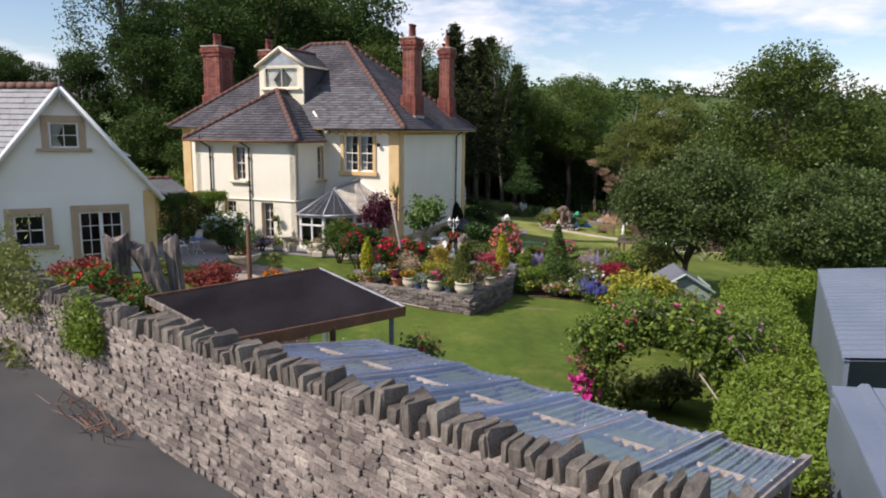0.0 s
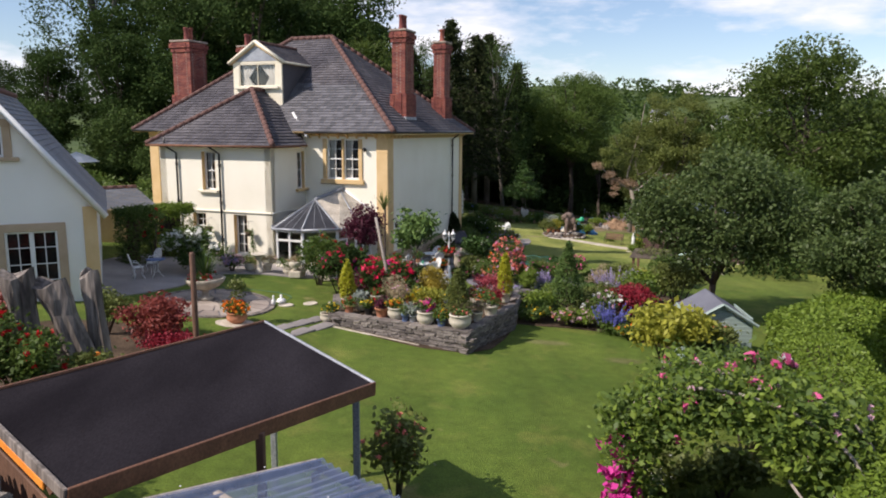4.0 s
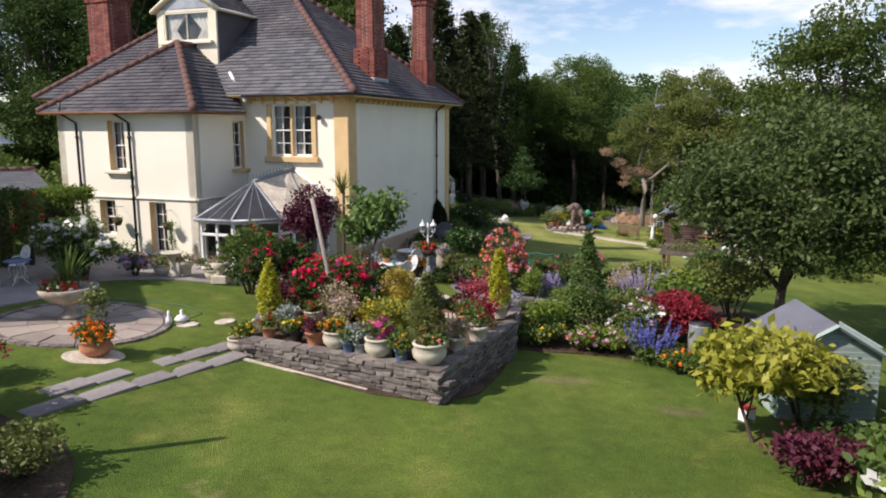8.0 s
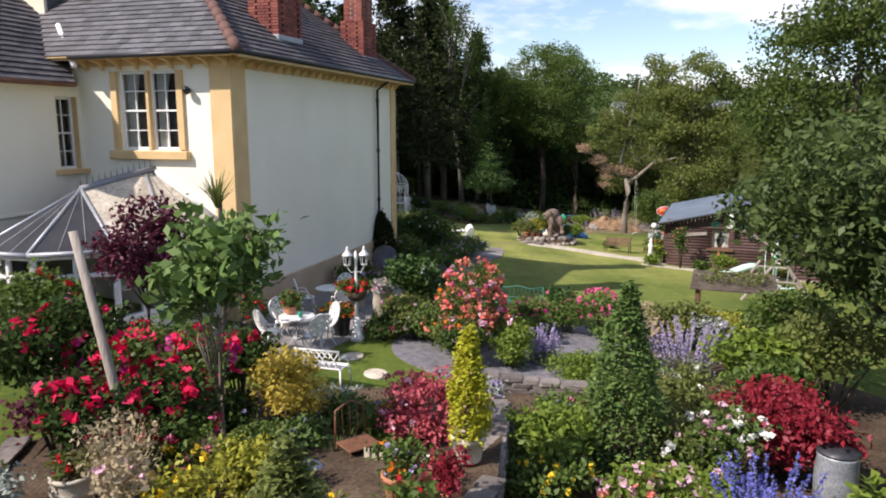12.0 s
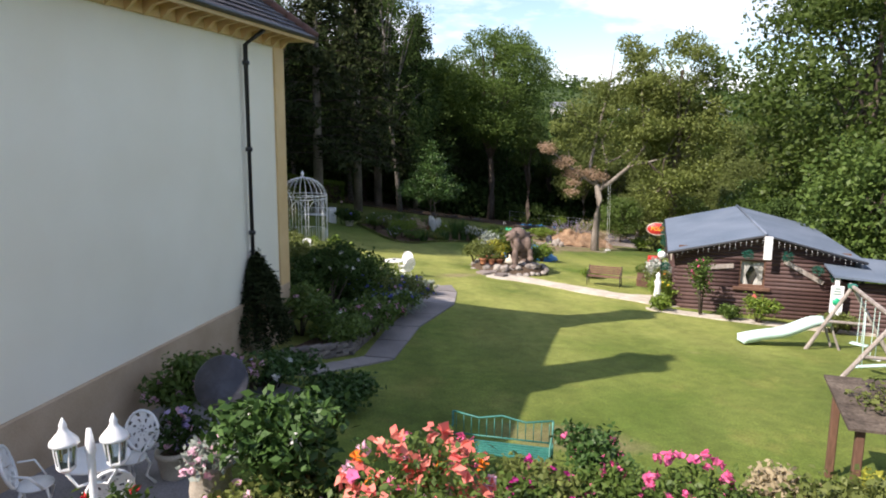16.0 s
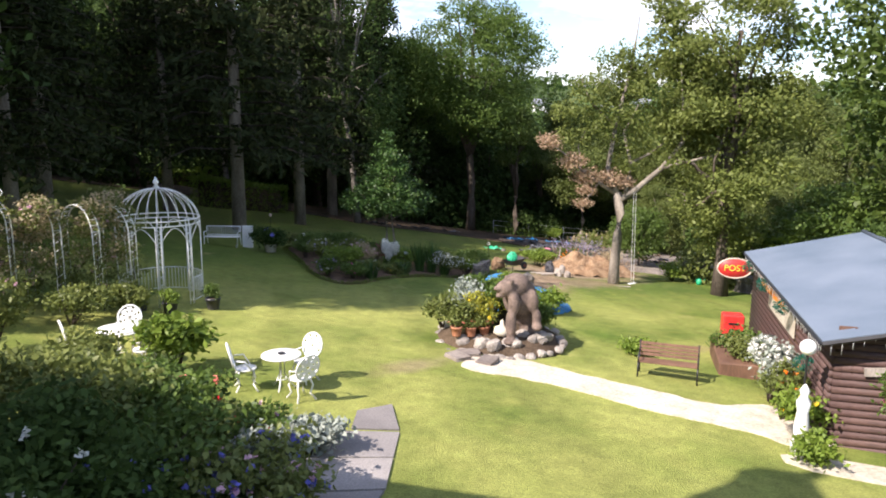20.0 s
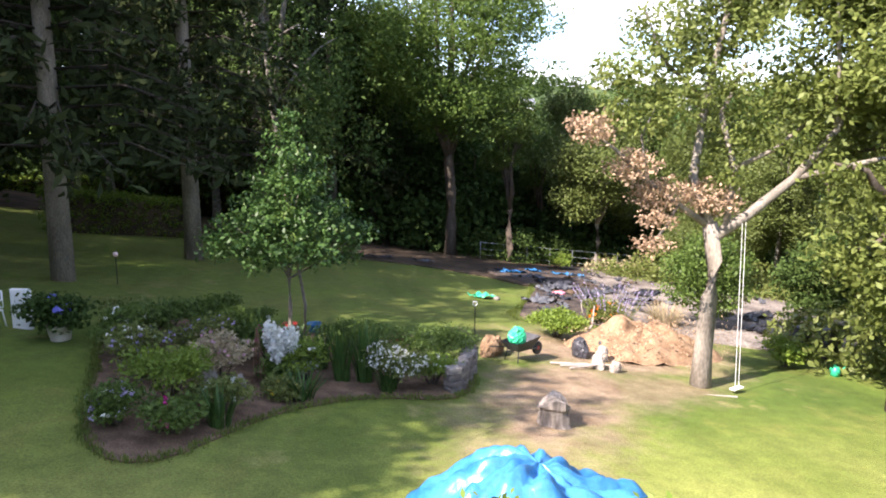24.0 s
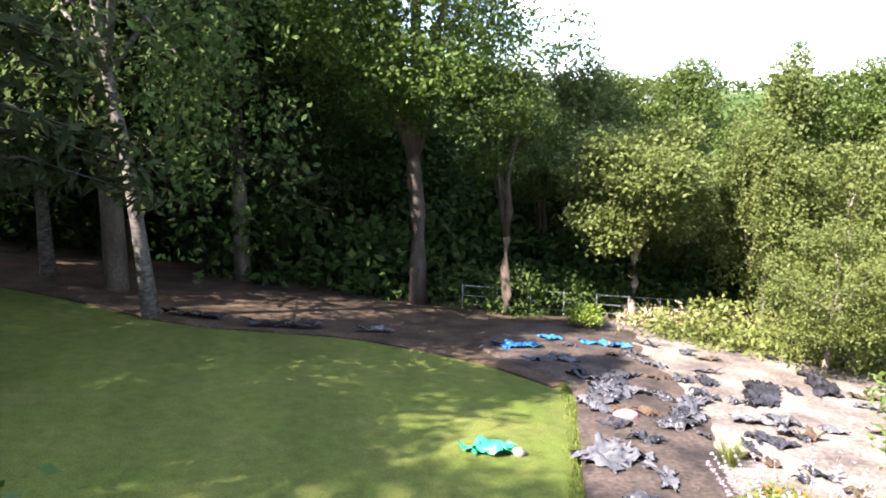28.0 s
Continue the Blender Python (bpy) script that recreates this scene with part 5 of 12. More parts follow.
def build_annexe():
    """Gabled outbuilding of the lane side, with its slate roof and buff window surrounds."""
    am = Matrix.Translation((-14.1, 25.3, 0)) @ Matrix.Rotation(math.atan2(0.43, 0.9), 4, "Z")
    a = thing("annexe", am, "white rendered gabled annexe with buff window surrounds", "house")
    W, EZ, AZ, D = 3.0, 4.85, 8.6, 10.0
    holes = [(0.3, 1.8, 1.85, 4.05), (-1.85, -0.85, 2.85, 4.0), (-0.48, 0.5, 6.45, 7.4)]
    part("wall", pierced(2 * W, 1.0, EZ, 0.3, [(x0 + W, x1 + W, z0, z1) for x0, x1, z0, z1 in holes[:2]]), M_ANNEX, a, "", face(-W, 0, 0))
    # gable triangle round its window, in strips
    bm = bmesh.new()
    x0, x1, z0, z1 = holes[2]
    zt = lambda x: AZ - (AZ - EZ) * abs(x) / W
    for poly in ([(-W, EZ), (x0, EZ), (x0, zt(x0))], [(x0, EZ), (x1, EZ), (x1, z0), (x0, z0)], [(x0, z1), (x1, z1), (x1, zt(x1)), (0, AZ), (x0, zt(x0))], [(x1, EZ), (W, EZ), (x1, zt(x1))]):
        f = [bm.verts.new((x, 0, z)) for x, z in poly]
        g = [bm.verts.new((x, 0.3, z)) for x, z in poly]
        bm.faces.new(f)
        bm.faces.new(g[::-1])
        for i in range(len(f)):
            bm.faces.new((f[i], g[i], g[(i + 1) % len(f)], f[(i + 1) % len(f)]))
    bmesh.ops.recalc_face_normals(bm, faces=bm.faces[:])
    part("gable_wall", bm, M_ANNEX, a)
    part("wall", pierced(D, 1.0, EZ, 0.3, []), M_ANNEX, a, "", face(W, 0, 90))
    part("wall", box((4.0, 0.15, 2.7), (8.0, 0.3, 3.5)), M_ANNEX, a, "", Matrix.Translation((-W, 0.05, 0)) @ Matrix.Rotation(math.atan2(4.9, -6.3), 4, "Z"))
    part("inner_floor", box((0, 5, 4.9), (5.2, 9.5, 0.1)), M_INSIDE, a)
    idm = Matrix.Identity(4)
    sash(a, idm, *holes[1], surround=M_BUFFD, band=0.26, bars=(1, 0), split=True, sill=M_BUFFD, deep=0.1)
    sash(a, idm, *holes[2], surround=M_BUFFD, band=0.24, bars=(1, 1), split=False, sill=M_BUFFD, deep=0.1, curtains=1)
    for k in range(2):
        xa = 0.3 + 0.75 * k
        sash(a, idm, xa, xa + 0.75, 1.85, 4.05, bars=(1, 3), split=False, sill=None, deep=0.1)
    for c, s in (((0.17, -0.02, 2.95), (0.26, 0.05, 2.2)), ((1.93, -0.02, 2.95), (0.26, 0.05, 2.2)), ((1.05, -0.022, 4.18), (2.02, 0.055, 0.26))):
        part("door_surround", box(c, s, bevel=0.01), M_BUFFD, a)
    part("quoin", box((W - 0.2, -0.02, 2.9), (0.42, 0.05, 3.8), bevel=0.01), M_BUFF, a)
    for sg in (-1, 1):
        e0, e1 = (sg * (W + 0.3), -0.3, EZ - 0.37), (sg * (W + 0.3), D, EZ - 0.37)
        r0, r1 = (0, -0.3, AZ + 0.06), (0, D, AZ + 0.06)
        if sg < 0:
            e1, r1 = (-9.6, 4.6, EZ - 0.37), (-6.3, 4.6, AZ + 0.06)
        slate_run("slate_covering", a, (e0, e1, r1, r0) if sg > 0 else (e1, e0, r0, r1), M_SLATE2, seed=20 + sg, label="pale grey roof slates")
        part("bargeboard", tubes("bargeboard", [([Vector(e0) + Vector((0, -0.03, -0.02)), Vector(r0) + Vector((0, -0.03, -0.02))], 0.1)], M_WHITE, 4), None, a)
    ridge_tiles(a, (0, -0.3, AZ + 0.1), (0, D, AZ + 0.1))
    ridge_tiles(a, (0, -0.3, AZ + 0.1), (-6.3, 4.6, AZ + 0.1))
    part("roof_infill", mesh_of("roof_infill", [(0, -0.2, AZ), (-6.3, 4.6, AZ), (-6.3, D, AZ), (0, D, AZ), (0, -0.2, EZ), (-9.2, 4.7, EZ), (-9.2, D, EZ), (0, D, EZ)], [(0, 3, 2, 1), (1, 2, 6, 5), (2, 3, 7, 6)], M_LEAD), None, a)
    fin = part("finial", rod((0, -0.35, AZ - 0.5), (0, -0.35, AZ + 0.45), 0.04, 0.02), M_LEAD, a)
    # lean-to beyond
    lt = thing("garden_store", Matrix.Translation((-13.86, 37.8, 0)) @ Matrix.Rotation(radians(40), 4, "Z") @ Matrix.Translation((-2.6, 0.4, 0.0)), "low garden store with stone slate roof", "outbuilding")
    part("wall", pierced(2.4, 1.0, 3.6, 0.2, [(1.3, 2.1, 1.6, 3.35)]), M_BUFF, lt)
    part("wall", box((2.3, 1.6, 2.2), (0.2, 2.8, 2.9)), M_BUFF, lt)
    part("door", box((1.7, 0.1, 2.47), (0.78, 0.05, 1.7), bevel=0.01), M_WOODBROWN, lt)
    slate_run("slate_covering", lt, ((-0.3, -0.4, 3.55), (2.6, -0.4, 3.55), (2.6, 3.0, 4.25), (-0.3, 3.0, 4.25)), M_SLATE2, seed=31)
    ridge_tiles(lt, (-0.3, 3.0, 4.28), (2.6, 3.0, 4.28))


build_annexe()

# ---- trees ----
def far_tree(name, seed, h, r, leaf, bark, label, dense=900, size=0.5, low=0.3, lumps=13):
    rng = np.random.default_rng(seed)
    zc = h * (low + (1 - low) / 2)
    blobs = clumps(rng, 0, 0, zc, r, h * (1 - low) / 2, int(lumps * 2.2))
    return tree(name, Matrix.Translation((0, 0, -500)), seed, h, 0.022 * h, blobs, leaf, bark, label, clusters=dense, per=9, size=size, spread=size * 1.1, shell=0.6)


def conifer_tree(seed, h, r, label, leaf=L_CONIFER, levels=26, bark=M_BARKPALE, low=0.22):
    rng = np.random.default_rng(seed)
    t = thing("conifer", Matrix.Translation((0, 0, -500)), label, "tree", "woodland trees")
    lines, cc = [([(0, 0, -0.3), (0, 0, h * 0.5), (0, 0, h)], [0.02 * h, 0.013 * h, 0.02])], []
    for i in range(levels):
        f = i / (levels - 1)
        z = h * (low + (0.98 - low) * f)
        rr = r * (1 - f) ** 0.75 * (0.75 + 0.4 * rng.random()) + 0.3
        for k in range(7):
            a = rng.random() * 6.283
            tip = np.array([math.cos(a) * rr, math.sin(a) * rr, z - rr * 0.25 + 0.5])
            lines.append(([(0, 0, z), (tip[0] * 0.5, tip[1] * 0.5, z + 0.15), tuple(tip)], [0.05, 0.035, 0.012]))
            for q in np.linspace(0.25, 1.0, 9):
                cc.append([tip[0] * q, tip[1] * q, z + (tip[2] - z) * q * q + 0.15 * q - 0.15])
    cc = np.array(cc)
    c = np.repeat(cc, 5, 0) + rng.normal(size=(len(cc) * 5, 3)) * np.array([0.28, 0.28, 0.2])
    part("trunk", tubes("trunk", lines[:1], bark, 10), None, t)
    tagged(part("branchwork", tubes("branchwork", lines[1:], M_BARKDARK, 4), None, t), kind="stuff")
    part("crown", quads("crown", leaf_quads(rng, c, 0.55, 0.2, 0.32), leaf), None, t)
    return t


def birch_tree(seed, h, r, label, leaf=L_WOOD, lean=1.6):
    """Weeping birch: pale stem and hanging strands of small leaves."""
    rng = np.random.default_rng(seed)
    t = thing("birch_tree", Matrix.Translation((0, 0, -500)), label, "tree", "woodland trees")
    ends, cc = [], []
    for k in range(44):
        a, f = rng.random() * 6.283, 0.28 + 0.72 * rng.random()
        rr = r * (0.25 + 0.75 * rng.random()) * (1.2 - 0.75 * f)
        e = (math.cos(a) * rr - lean * f, math.sin(a) * rr, h * f)
        ends.append(e)
        for s in range(9):
            x, y = e[0] + rng.normal() * r * 0.13, e[1] + rng.normal() * r * 0.13
            drop = h * (0.08 + 0.16 * rng.random())
            for q in np.linspace(0, 1, 11):
                cc.append([x + 0.2 * math.sin(q * 5 + s), y, e[2] + 0.7 - drop * q])
    part("trunk", tubes("trunk", limb_lines(rng, (0, 0, -0.3), (-lean, 0, h * 0.85), 0.012 * h, ends[:20]), M_BIRCH, 7), None, t)
    cc = np.array(cc)
    c = np.repeat(cc, 3, 0) + rng.normal(size=(len(cc) * 3, 3)) * 0.17
    part("crown", quads("crown", leaf_quads(rng, c, 0.25, 0.0, 0.5), leaf), None, t)
    return t


def spread(src, places, seed):
    """The first place takes the tree itself, the others take copies, each turned and sized a little differently."""
    rng = random.Random(seed)
    for i, (x, y, s) in enumerate(places):
        m = at_ground(x, y, rng.random() * 6.28 if i else 0.0, s * (0.94 + 0.12 * rng.random()))
        if i == 0:
            src.matrix_world = m
        else:
            copy_thing(src, m)


def scatter(x0, x1, y0, y1, step, s0, s1, seed):
    """Jittered places over a rectangle."""
    rng = random.Random(seed)
    out, y = [], y0
    while y <= y1:
        x = x0 + rng.uniform(0, step)
        while x <= x1:
            out.append((x + rng.uniform(-0.3, 0.3) * step, y + rng.uniform(-0.3, 0.3) * step, rng.uniform(s0, s1)))
            x += step
        y += step
    return out


spread(tagged(far_tree("broadleaf_tree", 11, 20, 6.0, L_WOOD, M_BARK, "tall dark broadleaf tree of the wood", 2000, 0.3, 0.16, 20), group="woodland trees"),
       [(-20, 70, 1.1), (-11, 74, 1.1), (-28, 80, 1.1), (-15, 92, 1.1), (-9, 103, 1.0), (2, 118, 0.95), (10, 119, 0.95), (14, 126, 1.0), (-2, 126, 1.1)], 1)
# the trees at (-11, 66.8) and (-7.6, 65.6) are added to shade the lawn
spread(tagged(far_tree("broadleaf_tree", 12, 19, 5.2, L_DARK, M_BARK, "dense dark woodland tree with low branches", 1900, 0.31, 0.1, 20), group="woodland trees"),
       [(-15, 62, 1.0), (-11, 66.8, 0.95), (-22, 88, 1.1), (-14, 82, 1.1), (-22, 78, 1.0), (-30.5, 60, 0.5), (-35.5, 62, 0.48), (-25.5, 60, 0.68), (-41, 66, 0.55), (-7.6, 65.6, 1.0), (-16, 104, 1.1), (5, 113, 0.95), (14, 113, 0.85), (-27, 96, 1.1), (-24, 57, 0.62), (-30, 58, 0.5), (-19, 58, 0.8), (-36, 57, 0.48)], 2)
spread(tagged(far_tree("broadleaf_tree", 35, 19, 5.6, L_DARK, M_BARK, "dark tree deep in the wood", 520, 0.95, 0.05, 16), group="woodland trees"), scatter(-30, 18, 120, 134, 12, 0.9, 1.1, 77), 27)
spread(tagged(far_tree("broadleaf_tree", 31, 11, 4.6, L_DARK, M_BARK, "low dark tree at the back of the wood", 850, 0.52, 0.02, 16), group="woodland trees"),
       [(22, 113, 0.95), (26.5, 115, 0.9), (31, 118, 0.9), (36, 116, 0.85), (17, 115, 1.0), (10, 112, 0.95), (0, 114, 1.0), (41, 121, 0.9), (24, 122, 0.9), (46, 112, 0.9), (34, 125, 0.9)], 21)
spread(conifer_tree(13, 21, 5.0, "tall dark conifer with drooping branches"),
       [(0.9, 84.3, 1.0), (6.3, 103.5, 1.15), (10.8, 108.5, 1.0), (-7.5, 80, 0.95), (-6.0, 72.5, 0.72), (4.0, 91.8, 0.95), (-14, 76, 1.0), (-20, 100, 1.0), (-4, 90, 0.85)], 3)
spread(birch_tree(14, 20, 5.2, "weeping birch with slender leaning trunk"),
       [(8.2, 99.0, 1.14), (-27, 63, 1.0), (-2.0, 103, 1.0), (-21.5, 65, 0.85), (3.5, 105, 1.0)], 4)
# this birch has its sunlight put into a paler leaf colour
spread(birch_tree(34, 14, 3.4, "light weeping birch in full sun", L_PALEGREEN, 0.6), [(29.5, 111, 1.0), (46, 97, 1.0), (37.5, 106, 0.95), (43, 90, 0.9), (34.0, 101.5, 0.72), (38.0, 98.0, 0.85), (41.5, 95.0, 0.9), (38.5, 91.5, 0.75)], 25)
spread(tagged(far_tree("broadleaf_tree", 15, 20.5, 7.4, L_ASH, M_BARK, "round-headed green ash tree", 6500, 0.23, 0.34, 32), group="woodland trees"), [(18.6, 105.5, 1.0)], 5)
spread(tagged(far_tree("broadleaf_tree", 16, 19, 7.8, L_SYC, M_BARK, "large spreading sycamore with yellow-green leaves", 3400, 0.33, 0.12, 30), group="garden trees"),
       [(33.0, 68, 1.0), (44, 78, 0.85), (47, 60, 0.8)], 6)
spread(tagged(far_tree("broadleaf_tree", 17, 10, 4.2, L_PALEGREEN, M_BARKPALE, "sunlit yellow-green young woodland tree", 2000, 0.2, 0.14, 20), group="woodland trees"),
       [(36, 99, 0.95), (34, 108, 0.95), (38, 88, 0.9), (42, 103, 1.0), (30.4, 93.8, 0.66), (40, 112, 1.0), (48, 92, 1.1), (33.5, 82, 0.7)], 7)
# the next two hedgerow trees carry shade and sun in their leaf colours
spread(tagged(far_tree("broadleaf_tree", 18, 9, 4.2, L_WOOD, M_BARK, "shady hedgerow tree along the boundary", 950, 0.35, 0.06, 18), group="garden trees"),
       [(25, 52, 0.7), (36, 50, 1.0), (28, 34, 0.85), (34, 38, 1.1), (30, 84, 0.7), (42, 66, 1.2), (22, 27, 0.6), (26, 65, 0.8), (-22, 53, 1.1), (-27, 49, 1.0), (-33, 52, 0.95), (-18, 50, 0.8)], 8)
spread(tagged(far_tree("broadleaf_tree", 32, 9, 4.0, L_MID, M_BARK, "leafy green hedgerow tree in sun", 1100, 0.32, 0.06, 20), group="garden trees"),
       [(27.5, 60, 0.85), (29, 45, 0.85), (24, 41, 0.75), (33, 78, 0.8), (29, 25, 0.9), (30, 72, 0.8), (38, 58, 1.0), (24.5, 83.5, 0.5)], 23)
# the last place is an added tree out of view, there to shade the lawn
spread(tagged(far_tree("broadleaf_tree", 33, 13, 3.0, L_SYC, M_BARK, "slim tree with grey trunk and light foliage", 1500, 0.19, 0.5, 14), group="woodland trees"),
       [(22.3, 103.8, 0.85), (35, 104, 0.95), (26.5, 110, 0.9), (44, 98, 0.9), (31.5, 113, 1.25), (39, 94, 1.0), (36, 112, 1.3), (41, 104, 1.15), (-6.2, 62.6, 1.3)], 24)
spread(tagged(far_tree("broadleaf_tree", 38, 15.8, 3.3, L_OAK, M_BARK, "tall open green tree beyond the oak", 2600, 0.2, 0.04, 26), group="garden trees"), [(23.7, 73.2, 1.0)], 29)
spread(tagged(far_tree("broadleaf_tree", 37, 8.6, 3.1, L_PALEGREEN, M_BARKPALE, "bushy bright green tree by the wire fence", 2600, 0.18, 0.3, 22), group="woodland trees"), [(28.3, 103.2, 1.28)], 28)
# parasol on the neighbour's ground behind the store
par = thing("parasol", at_ground(-24.0, 50.0), "open white garden parasol on a pole", "parasol")
part("pole", rod((0, 0, -0.1), (0, 0, 2.85), 0.03, 0.03), M_WOODGREY, par)
part("canopy", lathe("canopy", [(1.45, 2.2), (1.44, 2.17), (1.46, 2.17), (0.75, 2.55), (0.02, 2.82)], M_WHITE, 8, False), None, par)
undergrowth_belt = [(-28, 46, -16, 45, 12), (-34, 52, -20, 54, 10)]
# distant woods across the valley
spread(tagged(far_tree("broadleaf_tree", 19, 12, 6.5, L_WOOD, M_BARK, "hedgerow tree across the valley", 260, 1.2, 0.05), group="far trees"),
       [(60, 130, 1.0), (72, 150, 1.1), (85, 140, 1.1), (52, 150, 1.0), (95, 175, 1.2), (66, 190, 1.2), (110, 160, 1.2), (62, 110, 1.0), (75, 105, 1.1), (58, 85, 1.0), (80, 200, 1.1), (60, 60, 1.0), (70, 75, 1.1), (54, 40, 1.0), (64, 45, 1.0), (-50, 40, 0.8), (-48, 30, 0.7), (-40, 40, 0.7), (-58, 80, 1.35), (-66, 90, 1.4), (-50, 72, 1.1)], 9)


def far_wood():
    """Closed woods on the hillside across the valley."""
    rng = np.random.default_rng(95)
    blobs = []
    for _ in range(1500):
        y = 230 + 520 * rng.random()
        x = -0.45 * y + 1.25 * y * rng.random()
        r = 5 + 5 * rng.random()
        if noise.noise((x / 90.0, y / 60.0, 4.0)) > -0.18:
            blobs.append((x, y, gz(x, y) + r * 0.5, r, r, r * 0.9))
    single("far_wood", crown_mesh("far_wood", 96, blobs, 9000, 5, 3.0, 1.6, L_WOOD, 0.75, 0.6, 0.8), None, Matrix(), "distant woods covering the far hillside", "woods", kind="stuff")


far_wood()


def undergrowth(name, seed, places, leaf, label, h=2.2, n=1500, size=0.3):
    """Scrub under the trees: loose foliage over an uneven belt."""
    rng = np.random.default_rng(seed)
    blobs = []
    for x0, y0, x1, y1, k in places:
        for i in range(k):
            f = (i + rng.random()) / k
            x, y = x0 + (x1 - x0) * f + rng.normal() * 0.8, y0 + (y1 - y0) * f + rng.normal() * 0.8
            r = 0.9 + 0.9 * rng.random()
            blobs.append((x, y, gz(x, y) + h * 0.4 * rng.random() + 0.2, r, r, h * (0.4 + 0.5 * rng.random())))
    single(name, crown_mesh(name, seed, blobs, n, 8, size, size * 1.0, leaf, 0.6), None, Matrix(), label, "undergrowth", kind="stuff")


# shade and sun are put into the leaf colours: dark in the wood, olive outside
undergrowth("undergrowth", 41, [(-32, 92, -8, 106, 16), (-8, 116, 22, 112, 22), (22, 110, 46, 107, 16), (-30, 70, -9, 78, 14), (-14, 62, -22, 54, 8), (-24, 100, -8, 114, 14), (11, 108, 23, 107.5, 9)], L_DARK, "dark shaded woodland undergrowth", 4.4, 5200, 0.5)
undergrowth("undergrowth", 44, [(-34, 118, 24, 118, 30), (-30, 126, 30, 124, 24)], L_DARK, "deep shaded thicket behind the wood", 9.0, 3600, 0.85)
undergrowth("undergrowth", 45, [(21, 105.5, 33, 105.5, 14)], L_WOOD, "dark brambles behind the wire fence", 1.9, 1500, 0.24)
undergrowth("undergrowth", 42, [(31, 101, 44, 92, 15), (26, 80, 30, 72, 8), (38, 85, 40, 60, 14)], L_OLIVE, "sunlit brambles along the wire fence", 1.6, 2600, 0.26)
undergrowth("undergrowth", 46, undergrowth_belt, L_MID, "mixed green shrubs beyond the garden store", 2.0, 1500, 0.26)
undergrowth("undergrowth", 43, [(24, 56, 30, 30, 16), (30, 66, 26, 58, 6), (20, 45, 24, 50, 4), (46, 30, 46, 100, 26), (16, 118, 46, 124, 12)], L_WOOD, "shrubby green boundary hedge", 2.6, 4200, 0.32)

# apple trees
rng_a = np.random.default_rng(21)
spread(tree("apple_tree", Matrix(), 21, 6.8, 0.2, clumps(rng_a, 0.3, 0, 4.25, 3.5, 2.4, 74, 0.215), L_APPLE, M_BARK, "old spreading apple tree with grey-green leaves",
            "tree", 2700, 10, 0.165, 0.17, "apple trees", lean=(0.5, 0.2), fork=0.5), [(11.3, 31.9, 1.0), (15.6, 27.4, 0.95)], 22)
# ---- lane wall, sheds and planting by the lane ----
def stone_mesh(seed, mat, name="stone"):
    """A rough squared stone of unit size, its corners knocked about."""
    rng = random.Random(seed)
    bm = bmesh.new()
    bmesh.ops.create_cube(bm, size=1.0)
    bmesh.ops.bevel(bm, geom=bm.edges[:], offset=0.09, segments=1, affect="EDGES")
    for v in bm.verts:
        v.co += Vector((rng.uniform(-0.07, 0.07), rng.uniform(-0.06, 0.06), rng.uniform(-0.1, 0.1)))
    me = bpy.data.meshes.new(name)
    bm.to_mesh(me)
    bm.free()
    me.materials.append(mat)
    return me


def joined(name, meshes, places, mat):
    """Copies of small meshes joined in one mesh."""
    vs, fs = [], []
    data = [(np.array([v.co[:] for v in me.vertices]), [tuple(p.vertices) for p in me.polygons]) for me in meshes]
    for i, m in places:
        v, f = data[i]
        k = len(vs)
        vs.extend((v @ np.array(m.to_3x3()).T + np.array(m.translation)).tolist())
        fs.extend(tuple(a + k for a in q) for q in f)
    return mesh_of(name, vs, fs, mat)


def rubble(parent, x0, x1, z0, z1, y, seed, meshes_ob, meshes_is, mat_is, size=(0.3, 0.13), depth=0.16, tilt=0.1, near=(0, 0), limit=300, name="stone", m0=Matrix()):
    """Rough courses of stones on a wall face at y; those with x in near are parts of their own, the rest are joined."""
    rng = random.Random(seed)
    rest, count = [], 0
    z = z0
    while z < z1 - 0.03:
        h = size[1] * rng.uniform(0.65, 1.35)
        h = min(h, z1 - z)
        x = x0 - rng.uniform(0, 0.2)
        while x < x1:
            w = size[0] * rng.uniform(0.5, 1.5)
            m = Matrix.Translation((x + w / 2, y - rng.uniform(-0.015, 0.035), z + h / 2)) @ Euler((rng.uniform(-0.08, 0.08), tilt + rng.uniform(-0.12, 0.12), rng.uniform(-0.08, 0.08))).to_matrix().to_4x4() @ Matrix.Diagonal((w * 0.97, depth, h * 0.93, 1))
            i = rng.randrange(len(meshes_ob))
            if near[0] <= x <= near[1] and count < limit:
                part(name, meshes_ob[i], None, parent, "", m0 @ m)
                count += 1
            else:
                rest.append((i, m0 @ m))
            x += w
        z += h
    if rest:
        tagged(part("wall_stonework", joined("wall_stonework", meshes_is, rest, mat_is), None, parent), kind="stuff")


RUB_OB = [stone_mesh(100 + i, M_RUBBLE) for i in range(9)]
COPE_OB = [stone_mesh(180 + i, M_COPE) for i in range(9)]
DRY_OB = [stone_mesh(140 + i, M_DRY) for i in range(9)]

